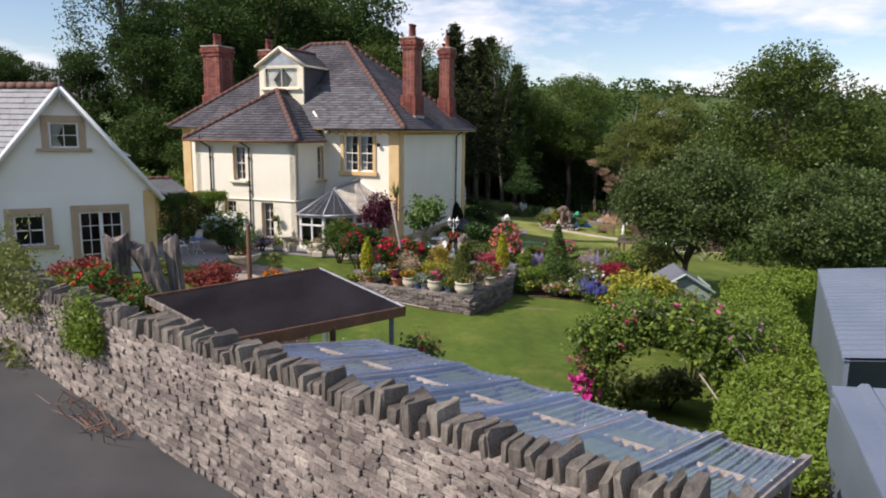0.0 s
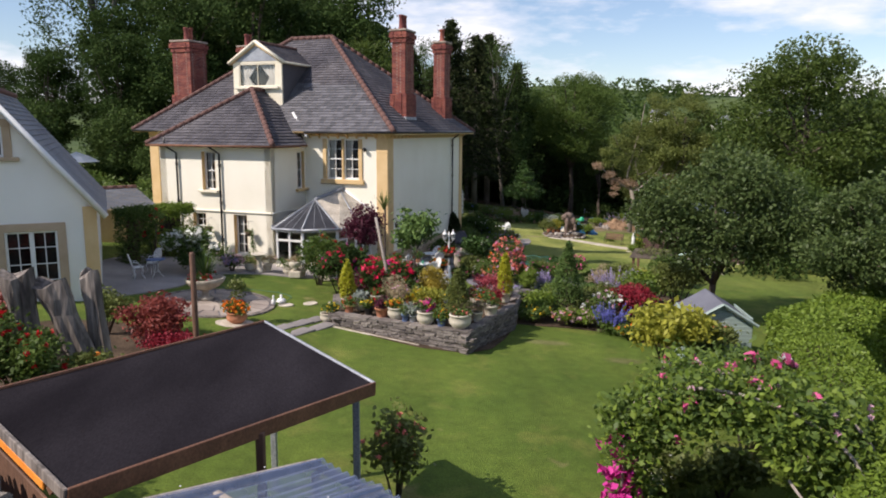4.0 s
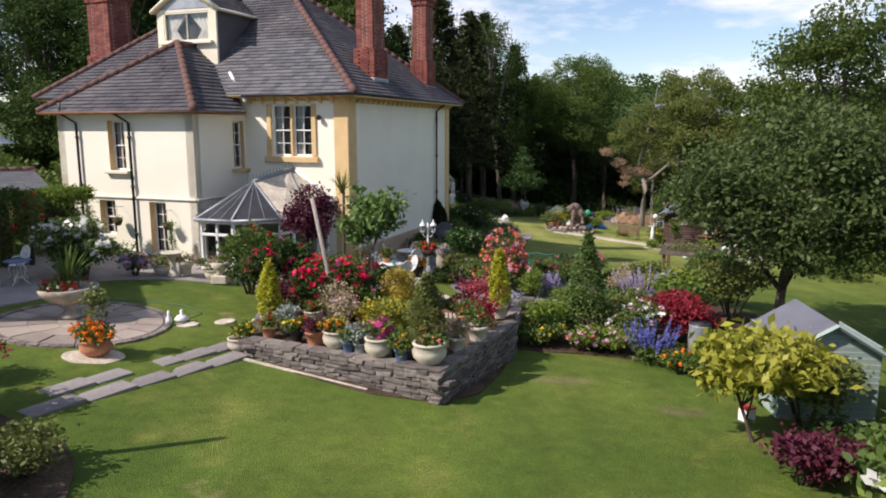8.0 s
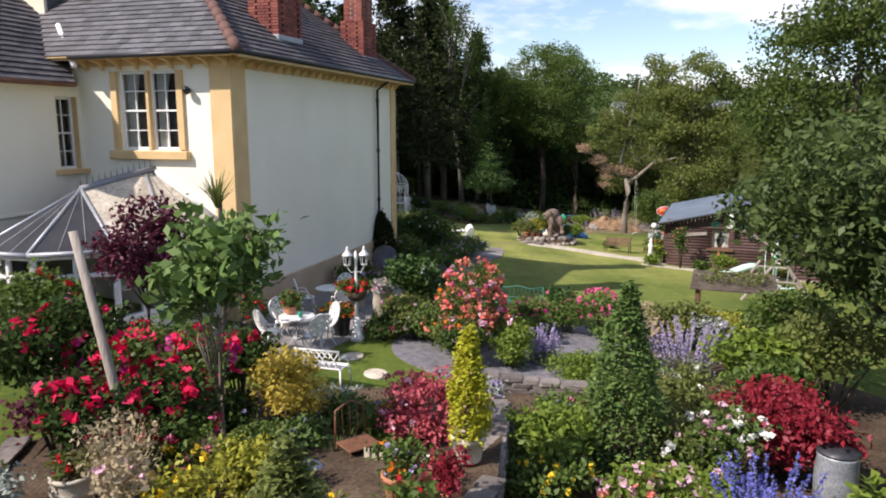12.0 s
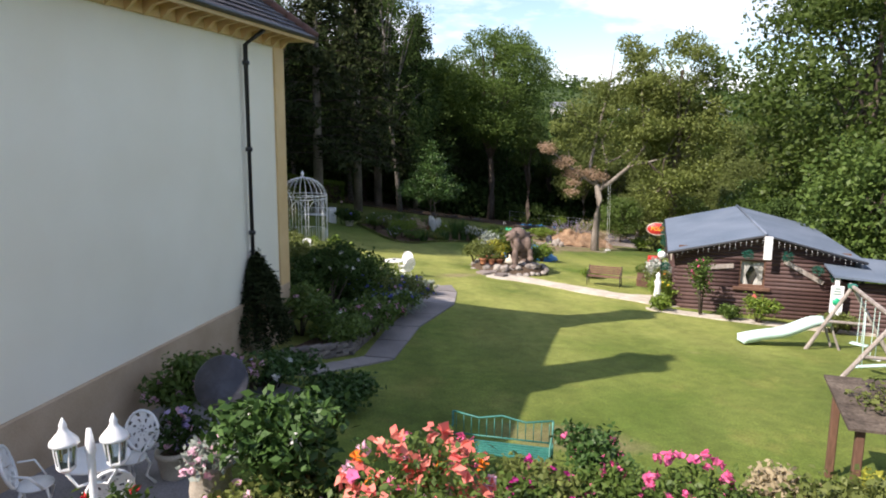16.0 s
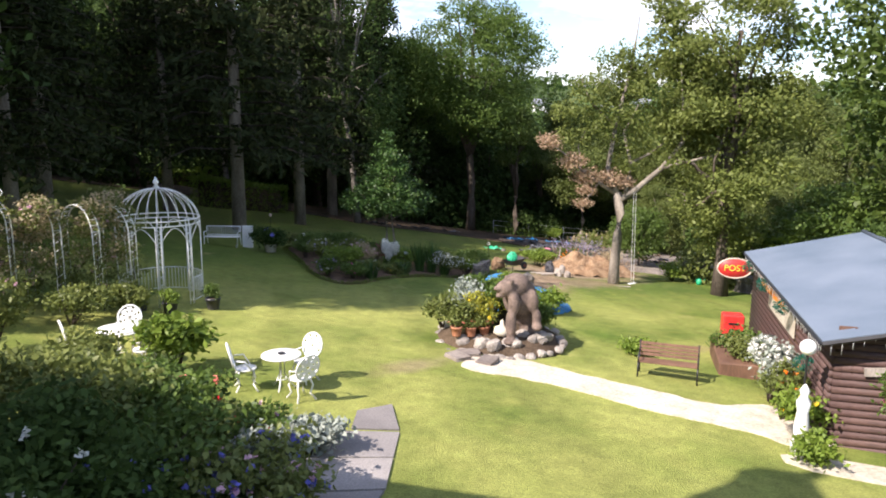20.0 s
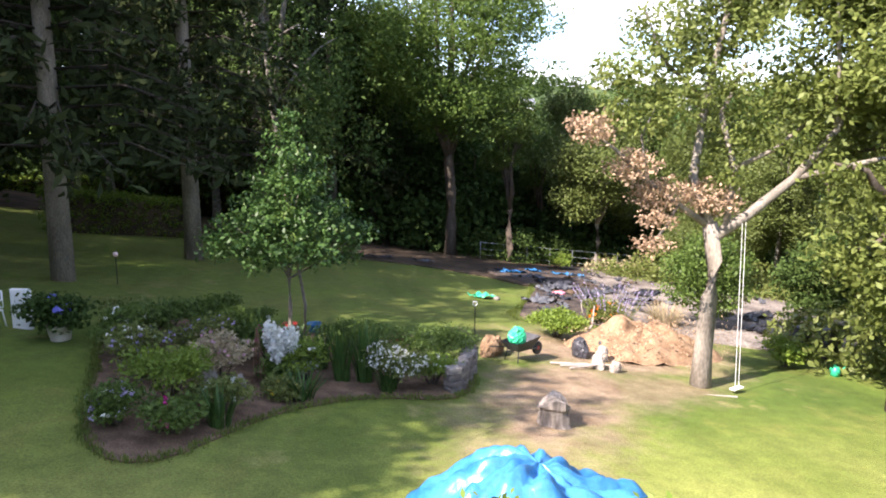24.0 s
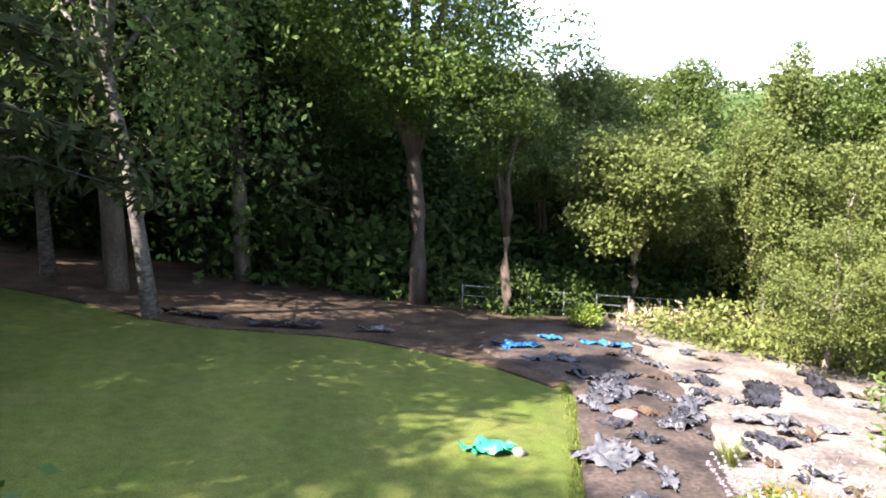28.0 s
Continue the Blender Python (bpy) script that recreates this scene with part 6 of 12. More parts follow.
lane_wall = thing("wall_lane", WALL_M, "old rubble stone boundary wall with upright coping stones", "wall", kind="structure")
part("wall_core", box((2.0, 0.02, 2.37), (34, 0.44, 4.04)), M_WALLFILL, lane_wall)
rubble(lane_wall, -6, 16.0, 2.5, 4.38, -0.185, 5, RUB_OB, RUB_OB, M_RUBBLEI, (0.19, 0.075), 0.085, 0.14, (3.4, 7.2), 300)
rng_c = random.Random(9)
xc = -6.0
while xc < 16.0:
    th = rng_c.uniform(0.055, 0.125)
    hh = rng_c.choice((rng_c.uniform(0.19, 0.26), rng_c.uniform(0.28, 0.38)))
    part("coping_stone", COPE_OB[rng_c.randrange(9)], None, lane_wall, "",
         Matrix.Translation((xc, rng_c.uniform(-0.05, 0.02), 4.36 + hh / 2 - 0.03)) @ Euler((rng_c.uniform(-0.08, 0.08), rng_c.uniform(-0.2, 0.04), rng_c.uniform(-0.15, 0.15))).to_matrix().to_4x4() @ Matrix.Diagonal((th, rng_c.uniform(0.33, 0.42), hh, 1)))
    xc += th + rng_c.uniform(0.02, 0.07)
# fallen stones, grit and weeds at the wall's foot
for i, (s, n, k) in enumerate(((-0.9, -1.15, 0.3), (-0.2, -0.95, 0.2), (1.4, -2.1, 0.12))):
    p = wall_point(s, n, road_z(s) + k * 0.3)
    single("loose_stone", RUB_OB[i], None, Matrix.Translation(p) @ Matrix.Rotation(i * 1.3, 4, "Z") @ Matrix.Diagonal((k * 1.5, k, k * 0.8, 1)), "grey broken stone lying in the lane", "stone", "stones in the lane")


def scrub_strip(name, seed, n, line, leaf, label, size=0.1, w=0.12, h=0.22, dz=0.0, category="weeds", per=7):
    rng = np.random.default_rng(seed)
    t = rng.random(n)
    a, b = np.array(line[0]), np.array(line[1])
    c = a + (b - a) * t[:, None] + rng.normal(size=(n, 3)) * np.array([w, w, 0])
    c[:, 2] += dz + np.abs(rng.normal(size=n)) * h
    c = np.repeat(c, per, 0) + rng.normal(size=(n * per, 3)) * size * 0.7
    return single(name, quads(name, leaf_quads(rng, c, size, 0.3, 0.4), leaf), None, Matrix(), label, category, kind="stuff")


wp = lambda s, n, z: tuple(wall_point(s, n, z))
brush = thing("dry_brushwood", WALL_M, "dry brown twigs heaped at the wall's foot", "twigs")
rb = random.Random(6)
for k in range(46):
    x, y = rb.uniform(2.9, 4.8), rb.uniform(-0.75, -0.35)
    a, l = rb.uniform(0, 6.28), rb.uniform(0.25, 0.6)
    part("twig", rod((x, y, road_z(x) + 0.02), (x + math.cos(a) * l, y + math.sin(a) * l * 0.4, road_z(x) + rb.uniform(0.06, 0.34)), 0.008, 0.004, 4), M_FASCIA, brush)
scrub_strip("weeds", 52, 120, (wp(-5, -0.42, road_z(-5)), wp(1.0, -0.42, road_z(1.0))), L_OLIVE, "dry grass and weeds at the wall's foot", 0.16, 0.1, 0.14)
scrub_strip("ivy", 53, 300, (wp(3.05, -0.34, 3.9), wp(3.9, -0.36, 3.9)), L_BRIGHT, "ivy trailing over the stone wall", 0.09, 0.06, 0.4, category="ivy")
scrub_strip("ivy", 54, 300, (wp(-0.2, -0.3, 4.3), wp(1.7, -0.32, 4.1)), L_OLIVE, "ivy trailing over the stone wall", 0.1, 0.14, 0.4, category="ivy")
scrub_strip("climbing_shrub", 55, 1500, (wp(-9, 0.1, 4.4), wp(-0.4, 0.15, 4.35)), L_OLIVE, "straggling olive-green climber over the wall top", 0.11, 0.3, 0.4, category="climber")
scrub_strip("climbing_shrub", 56, 700, (wp(-8.5, 0.1, 4.5), wp(-3.4, 0.3, 4.65)), L_STRAW, "dry flowering climber over the wall top", 0.09, 0.25, 0.3, category="climber")


# felt-roofed carport below the wall
def build_carport():
    c = thing("carport", Matrix(), "open timber carport with black felt roof", "carport")
    near, right, back, left = Vector((-3.1, 8.9, 4.2)), Vector((-0.77, 13.2, 3.63)), Vector((-2.87, 15.0, 4.08)), Vector((-5.0, 10.5, 4.45))
    n = 10
    top, low = [], []
    for j in range(n + 1):
        for i in range(n + 1):
            p = near.lerp(left, i / n).lerp(right.lerp(back, i / n), j / n)
            top.append(p + Vector((0, 0, 0.02 * noise.noise((i * 0.6, j * 0.6, 1)))))
            low.append(p - Vector((0, 0, 0.09)))
    k = (n + 1) ** 2
    fs = [(j * (n + 1) + i, j * (n + 1) + i + 1, (j + 1) * (n + 1) + i + 1, (j + 1) * (n + 1) + i) for j in range(n) for i in range(n)]
    fs = [q[::-1] for q in fs] + [tuple(a + k for a in q) for q in fs]
    part("roof", mesh_of("roof", top + low, fs, M_FELT, True), None, c, "worn black felt roof")

    def board(nm, a, b, mat, h=0.2, lift=0.0, th=0.045):
        d = b - a
        m = Matrix.Translation((a + b) / 2 + Vector((0, 0, -h / 2 + 0.03 + lift))) @ d.to_track_quat("X", "Z").to_matrix().to_4x4()
        part(nm, box((0, 0, 0), (d.length, th, h), bevel=0.008), mat, c, "", m)

    board("fascia", near, right, M_FASCIA)
    board("fascia", back, left, M_FASCIA)
    board("edge_trim", right, back, M_LEAD, 0.035, 0.0, 0.05)
    board("fascia", right, back, M_FASCIA, 0.18, -0.05, 0.03)
    board("fascia", left, near, M_STUMP, 0.13)
    board("orange_board", left.lerp(near, 0.3), left.lerp(near, 0.8), M_ORANGE, 0.1, -0.14, 0.03)
    board("side_board", left.lerp(near, 0.02), left.lerp(near, 0.98), M_WOODBROWN, 0.55, -0.3, 0.03)
    for p in (near.lerp(right, 0.02), right.lerp(back, 0.08).lerp(near, 0.05), back.lerp(right, 0.06), left.lerp(back, 0.05), near.lerp(right, 0.5)):
        part("post", box((p.x, p.y, (p.z - 0.1 + gz(p.x, p.y) - 0.2) / 2), (0.1, 0.1, p.z + 0.1 - gz(p.x, p.y)), bevel=0.01), M_WOODBROWN if p.y < 12 else M_LEAD, c)
    for f in (0.15, 0.4, 0.65, 0.9):
        a, b = near.lerp(left, f) - Vector((0, 0, 0.14)), right.lerp(back, f) - Vector((0, 0, 0.14))
        part("rafter", tubes("rafter", [([a, b], 0.06)], M_WOODBROWN, 4, False), None, c)
    return c


build_carport()



# clear corrugated lean-to along the wall
def build_lean_to():
    c = thing("lean_to_roof", WALL_M, "clear corrugated plastic lean-to roof on timber rafters", "lean-to")
    s0, s1, n0, n1 = 6.2, 12.9, 0.3, 3.25
    nx, ny = 560, 10

    def z_at(s, n):
        f = (n - n0) / (n1 - n0)
        sag = 0.11 * abs(math.sin((s - s0) / 0.96 * math.pi)) ** 0.8 * (0.4 + 0.6 * math.sin(f * math.pi))
        return 4.36 - 0.57 * f - sag

    vs = [(s0 + (s1 - s0) * i / nx, n0 + (n1 - 0.35 * i / nx - n0) * j / ny, 0) for j in range(ny + 1) for i in range(nx + 1)]
    vs = [(x, y, z_at(x, y) + 0.024 * math.sin(x / 0.13 * 2 * math.pi)) for x, y, _ in vs]
    fs = [(j * (nx + 1) + i, j * (nx + 1) + i + 1, (j + 1) * (nx + 1) + i + 1, (j + 1) * (nx + 1) + i) for j in range(ny) for i in range(nx)]
    sh = part("sheet", mesh_of("sheet", vs, fs, M_SHEET, True), None, c, "rippled clear plastic sheet")
    for k in range(8):
        s = s0 + k * (s1 - s0) / 7
        part("rafter", box((s, (n0 + n1) / 2, 4.0), (0.09, n1 - n0, 0.09), rx=-math.atan2(0.57, n1 - n0)), M_WOODGREY, c)
    for n, z in ((n0, 4.28), (n1 - 0.12, 3.72), ((n0 + n1) / 2, 4.0)):
        part("purlin", box(((s0 + s1) / 2, n, z - 0.03), (s1 - s0, 0.07, 0.07), rz=-0.02), M_WOODGREY, c)
    part("edge_strip", box(((s0 + s1) / 2, n0 - 0.04, 4.375), (s1 - s0, 0.03, 0.025), bevel=0.006), M_COPE, c, "dull brown flashing strip")
    for k in range(6):
        s = s0 + 0.1 + k * (s1 - s0 - 0.2) / 5
        zz = gz(*wall_point(s, n1 - 0.1)[:2])
        part("post", box((s, n1 - 0.15 - 0.3 * k / 5, (zz + 3.68) / 2), (0.08, 0.08, 3.7 - zz), bevel=0.008), M_WOODGREY, c)
    for k in range(24):
        part("screw_cap", lathe("screw_cap", [(0.006, 0), (0.011, 0.004), (0.006, 0.01)], M_WHITE, 6), None, c, "",
             Matrix.Translation((s0 + (k % 8) * (s1 - s0) / 7, n0 + 0.3 + (k // 8) * 0.95, z_at(s0 + (k % 8) * (s1 - s0) / 7, n0 + 0.3 + (k // 8) * 0.95) + 0.02)))
    # brick-paved floor and shelves beneath
    return c


build_lean_to()
a_, b_, c_, d_ = (wall_point(s, n) for s, n in ((6.1, 0.3), (13.0, 0.3), (13.0, 3.3), (6.1, 3.3)))
drape("paved_floor", [(p.x, p.y) for p in (a_, b_, c_, d_)], material("pink_paving", (0.42, 0.29, 0.25), (0.56, 0.42, 0.37), 1.2, 0.9, 0.4, 30, fine=0.2), 0.03, 1, "pinkish paved floor under the lean-to")
for k, (s, n) in enumerate(((8.1, 2.2), (9.0, 1.8), (10.2, 2.0), (11.4, 1.6))):
    p = wall_point(s, n)
    t = thing("staging_table", at_ground(p.x, p.y, math.atan2(WALL_W.y, WALL_W.x), dz=0.03), "pale slatted potting table under the lean-to", "table", "potting tables")
    for j in range(5):
        part("slat", box((0, -0.3 + j * 0.15, 0.8), (0.95, 0.12, 0.03), bevel=0.004), M_WHITE if k < 2 else M_WOODGREY, t)
    for x, y in ((-0.42, -0.3), (0.42, -0.3), (0.42, 0.3), (-0.42, 0.3)):
        part("leg", box((x, y, 0.39), (0.05, 0.05, 0.78)), M_WOODGREY, t)


# steel-roofed sheds at the lane end
def ribbed(a, b, c, d, ribs, mat, h=0.05):
    """A ribbed roof sheet over a, b, c, d, the ribs running from the side a-b to the side d-c."""
    a, b, c, d = (Vector(p) for p in (a, b, c, d))
    nor = (b - a).cross(d - a).normalized()
    if nor.z < 0:
        nor = -nor
    vs, fs = [], []
    prof = []
    for k in range(ribs):
        for f, z in ((0.0, 0), (0.62, 0), (0.72, h), (0.9, h), (1.0, 0)):
            prof.append(((k + f) / ribs, z))
    for f, z in prof:
        vs += [a.lerp(b, f) + nor * z, d.lerp(c, f) + nor * z]
    for i in range(len(prof) - 1):
        fs.append((i * 2, i * 2 + 2, i * 2 + 3, i * 2 + 1))
    n = len(vs)
    vs += [a - nor * 0.05, b - nor * 0.05, c - nor * 0.05, d - nor * 0.05]
    fs += [(n, n + 3, n + 2, n + 1)]
    return mesh_of("roof_sheet", vs, fs, mat)


s1 = thing("steel_shed", Matrix(), "grey steel shed with ribbed metal roof", "shed", "steel sheds")
part("roof", ribbed((5.75, 8.6, 4.15), (8.34, 14.35, 4.3), (14.5, 13.0, 4.75), (12.0, 7.2, 4.6), 24, M_TIN, 0.035), None, s1)
part("wall", pierced(6.3, -0.2, 4.12, 0.06, []), M_TIN, s1, "", Matrix.Translation((5.85, 8.6, 0)) @ Matrix.Rotation(math.atan2(5.75, 2.59), 4, "Z"))
part("wall", pierced(6.0, -0.2, 4.2, 0.06, []), M_TIN, s1, "", Matrix.Translation((8.4, 14.3, 0)) @ Matrix.Rotation(math.atan2(-1.35, 6.1), 4, "Z"))
s2 = thing("steel_shed", Matrix(), "grey steel shed with ribbed metal roof", "shed", "steel sheds")
part("roof", ribbed((4.97, 7.46, 4.15), (10.5, 6.2, 4.35), (9.0, 1.6, 4.2), (3.4, 3.0, 4.0), 12, M_TIN, 0.05), None, s2)
part("wall", pierced(4.7, 0.0, 3.98, 0.06, []), M_TIN, s2, "", Matrix.Translation((3.55, 3.0, 0)) @ Matrix.Rotation(math.atan2(4.46, 1.5), 4, "Z"))
part("wall", pierced(5.4, 0.0, 4.08, 0.06, []), M_TIN, s2, "", Matrix.Translation((5.05, 7.4, 0)) @ Matrix.Rotation(math.atan2(-1.26, 5.53), 4, "Z"))


# clipped hedges
def hedge(name, seed, p, q, w, zt0, zt1, leaf, label, n=5200, size=0.11):
    """A clipped hedge between two ground points with a rounded top."""
    rng = np.random.default_rng(seed)
    p, q = np.array(p, float), np.array(q, float)
    d = q - p
    L = np.linalg.norm(d)
    d /= L
    nrm = np.array([-d[1], d[0]])
    t = rng.random(n) * (L + w) - w / 2
    a = rng.random(n) * math.pi
    z0 = np.array([gz(*(p + d * min(max(k, 0), L))) for k in t])
    zt = zt0 + (zt1 - zt0) * np.clip(t / L, 0, 1)
    over = np.maximum(0, np.abs(t - L / 2) - L / 2 + w * 0.1) / (w / 2)
    ww = w / 2 * np.sqrt(np.maximum(0.02, 1 - np.minimum(1, over) ** 2))
    wob = 1 + 0.08 * np.sin(t * 1.7 + seed) + 0.05 * np.sin(t * 4.1)
    side = rng.random(n) < 0.45
    off = np.where(side, np.sign(np.cos(a)) * ww, np.cos(a) * ww) * wob
    hh = np.where(side, rng.random(n) * 0.8, 0.78 + 0.22 * np.sin(a) ** 0.6)
    z = z0 + (zt - z0) * hh * (1 + 0.02 * np.sin(t * 2.3))
    c = np.stack([p[0] + d[0] * t + nrm[0] * off, p[1] + d[1] * t + nrm[1] * off, z], 1)
    c = np.repeat(c, 6, 0) + rng.normal(size=(n * 6, 3)) * 0.07
    h = thing(name, Matrix(), label, "hedge")
    part("foliage", quads("foliage", leaf_quads(rng, c, size, 0.5, 0.5), leaf), None, h)
    # closed filler in the twiggy heart, its dark colour standing in for inner shade
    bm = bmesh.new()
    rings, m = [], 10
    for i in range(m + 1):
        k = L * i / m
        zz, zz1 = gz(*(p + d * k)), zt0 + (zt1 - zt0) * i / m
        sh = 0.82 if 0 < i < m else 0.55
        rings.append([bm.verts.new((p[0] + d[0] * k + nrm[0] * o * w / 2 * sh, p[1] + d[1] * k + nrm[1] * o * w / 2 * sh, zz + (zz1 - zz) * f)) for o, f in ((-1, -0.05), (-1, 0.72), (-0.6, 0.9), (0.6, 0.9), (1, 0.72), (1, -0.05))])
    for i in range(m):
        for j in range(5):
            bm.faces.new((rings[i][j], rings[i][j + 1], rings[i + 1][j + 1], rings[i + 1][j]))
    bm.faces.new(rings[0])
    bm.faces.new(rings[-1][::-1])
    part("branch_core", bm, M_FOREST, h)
    return h


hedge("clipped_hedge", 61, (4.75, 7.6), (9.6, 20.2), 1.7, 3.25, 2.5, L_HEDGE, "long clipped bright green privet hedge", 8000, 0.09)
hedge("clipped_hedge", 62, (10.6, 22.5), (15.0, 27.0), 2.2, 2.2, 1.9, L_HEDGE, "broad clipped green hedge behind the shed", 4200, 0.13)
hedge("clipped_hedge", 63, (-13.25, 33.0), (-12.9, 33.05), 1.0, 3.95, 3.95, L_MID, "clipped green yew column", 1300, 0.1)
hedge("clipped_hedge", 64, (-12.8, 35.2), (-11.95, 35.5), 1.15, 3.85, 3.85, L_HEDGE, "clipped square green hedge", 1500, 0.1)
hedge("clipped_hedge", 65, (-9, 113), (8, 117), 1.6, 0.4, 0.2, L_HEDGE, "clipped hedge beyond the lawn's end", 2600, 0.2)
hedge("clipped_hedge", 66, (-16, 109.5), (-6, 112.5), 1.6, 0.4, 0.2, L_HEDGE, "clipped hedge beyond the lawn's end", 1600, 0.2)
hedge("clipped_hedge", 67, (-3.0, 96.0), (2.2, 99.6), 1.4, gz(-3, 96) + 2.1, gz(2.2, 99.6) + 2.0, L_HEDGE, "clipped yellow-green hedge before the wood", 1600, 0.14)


# rose arch
def build_arch():
    t = thing("rose_arch", Matrix(), "garden arch overgrown with climbing roses", "arch")
    a, b = Vector((3.5, 14.3)), Vector((6.15, 12.1))
    d = (b - a).normalized()
    nrm = Vector((-d.y, d.x))
    lines = []
    for o in (-0.45, 0.45):
        pts = []
        for k in range(15):
            f = k / 14
            ang = math.pi * (1 - f)
            x = (1 + math.cos(ang)) / 2
            z = 0.5 + (2.2 if 0 < k < 14 else 0) + 0.95 * math.sin(ang)
            p = a.lerp(b, x) + nrm * o
            pts.append((p.x, p.y, z if 0 < k < 14 else 0.3))
        lines.append((pts, 0.025))
    part("frame", tubes("frame", lines, M_WOODGREY, 6), None, t)
    rng = np.random.default_rng(70)
    blobs = []
    for k in range(60):
        f = rng.random()
        p = a.lerp(b, f)
        o = rng.normal() * 0.5
        z = 2.62 + 0.8 * math.sin(math.pi * f) + rng.normal() * 0.18
        r = 0.32 + 0.26 * rng.random()
        blobs.append((p.x + nrm.x * o, p.y + nrm.y * o, z, r, r, r * 0.8))
    for q in (a, b):
        for k in range(14):
            r = 0.2 + 0.12 * rng.random()
            blobs.append((q.x + rng.normal() * 0.16, q.y + rng.normal() * 0.16, 0.6 + 2.0 * rng.random(), r, r, r * 1.3))
    part("foliage", crown_mesh("foliage", 71, blobs, 1300, 8, 0.12, 0.12, L_MID, 0.5), None, t, "tangled green rose foliage")
    part("young_growth", crown_mesh("young_growth", 72, blobs, 1000, 7, 0.12, 0.13, L_BRIGHT, 0.95), None, t)
    for _ in range(9):
        part("dry_stem", tubes("dry_stem", [([(b.x + rng.normal() * 0.2, b.y + rng.normal() * 0.2, 0.4), (b.x + rng.normal() * 0.3, b.y + rng.normal() * 0.3, 1.5), (b.x + rng.normal() * 0.5 - 0.3, b.y + 0.2 + rng.normal() * 0.5, 2.7)], 0.02)], M_WOODGREY, 5), None, t)
    left = np.array([[a.x - 0.25 + rng.normal() * 0.13, a.y - 0.25 + rng.normal() * 0.13, 1.2 + 1.4 * rng.random()] for _ in range(46)])
    part("blossom", bloom_mesh("blossom", 73, left, 0.17, F_MAGENTA), None, t, "magenta rose blooms")
    top = in_blobs(rng, [bl for bl in blobs if bl[2] > 2.8], 160, 0.97)
    top = top[top[:, 2] > 3.0]
    part("blossom", bloom_mesh("blossom", 74, top[:26], 0.14, F_PINK), None, t, "pink rose blooms")
    part("blossom", bloom_mesh("blossom", 75, top[26:60], 0.10, F_PALE), None, t, "fading cream rose blooms")
    return t


build_arch()
bush("flowering_shrub", 6.9, 17.6, 1.5, 2.3, L_MID, "lush flowering shrub with pink and white blooms", seed=76, n=700, size=0.14, blooms=[(F_PINK, 16, 0.22), (F_WHITE, 10, 0.16)])
bush("flowering_shrub", 5.6, 15.6, 0.7, 1.0, L_OLIVE, "feathery olive shrub with seed heads", seed=77, n=420, size=0.13)
bush("hosta", 4.4, 15.6, 0.5, 0.7, L_OLIVE, "variegated clump of broad leaves", "plant", seed=78, n=120, size=0.22, blooms=[(F_WHITE, 14, 0.1)])
bush("dark_shrub", 6.9, 21.4, 0.8, 0.9, L_PURPLE, "dark purple-leaved shrub with dry stems", seed=79, n=260, size=0.12)
bush("shrub", 8.3, 20.0, 0.9, 1.5, L_MID, "green shrub beside the garden shed", seed=80, n=320, size=0.14)


# sage green garden shed
def build_green_shed():
    m = at_ground(8.85, 24.3, radians(-6))
    t = thing("garden_shed", m, "sage green boarded garden shed with felt roof", "shed")
    W, D, EZ, AZ = 0.95, 1.9, 1.5, 2.06
    for k in range(13):
        z = k * 0.125
        part("board", box((0, -0.0, z + 0.065), (2 * W, 0.03, 0.13), rx=0.12), M_GREENPAINT, t)
        for sx in (-W, W):
            part("board", box((sx, D / 2, z + 0.065), (0.03, D, 0.13), ry=-0.12 if sx > 0 else 0.12), M_GREENPAINT, t)
    for k in range(5):
        z = EZ + 0.05 + k * 0.125
        w = W * (1 - (z - EZ + 0.06) / (AZ - EZ)) * 2
        if w > 0.1:
            part("board", box((0, 0, z), (w, 0.03, 0.13), rx=0.12), M_GREENPAINT, t)
    for sg in (-1, 1):
        e, r = Vector((sg * (W + 0.12), 0, EZ - 0.07)), Vector((0, 0, AZ + 0.02))
        d = r - e
        part("roof_panel", box((0, D / 2 - 0.02, 0), (d.length, D + 0.3, 0.04)), M_GREYFELT, t, "", Matrix.Translation((e + r) / 2) @ Matrix.Rotation(-math.atan2(d.z, d.x), 4, "Y") if sg < 0 else Matrix.Translation((e + r) / 2) @ Matrix.Rotation(math.atan2(d.z, -d.x), 4, "Y"))
        part("bargeboard", tubes("bargeboard", [([e + Vector((0, -0.18, 0)), r + Vector((0, -0.18, 0))], 0.05)], M_GREENPAINT, 4, False), None, t)
    part("window_box", box((-0.05, -0.07, 1.2), (0.62, 0.08, 0.34), bevel=0.01), M_RED, t)
    part("base_board", box((0, -0.03, 0.06), (2 * W, 0.05, 0.12), bevel=0.01), M_WOODGREY, t)
    return t


build_green_shed()
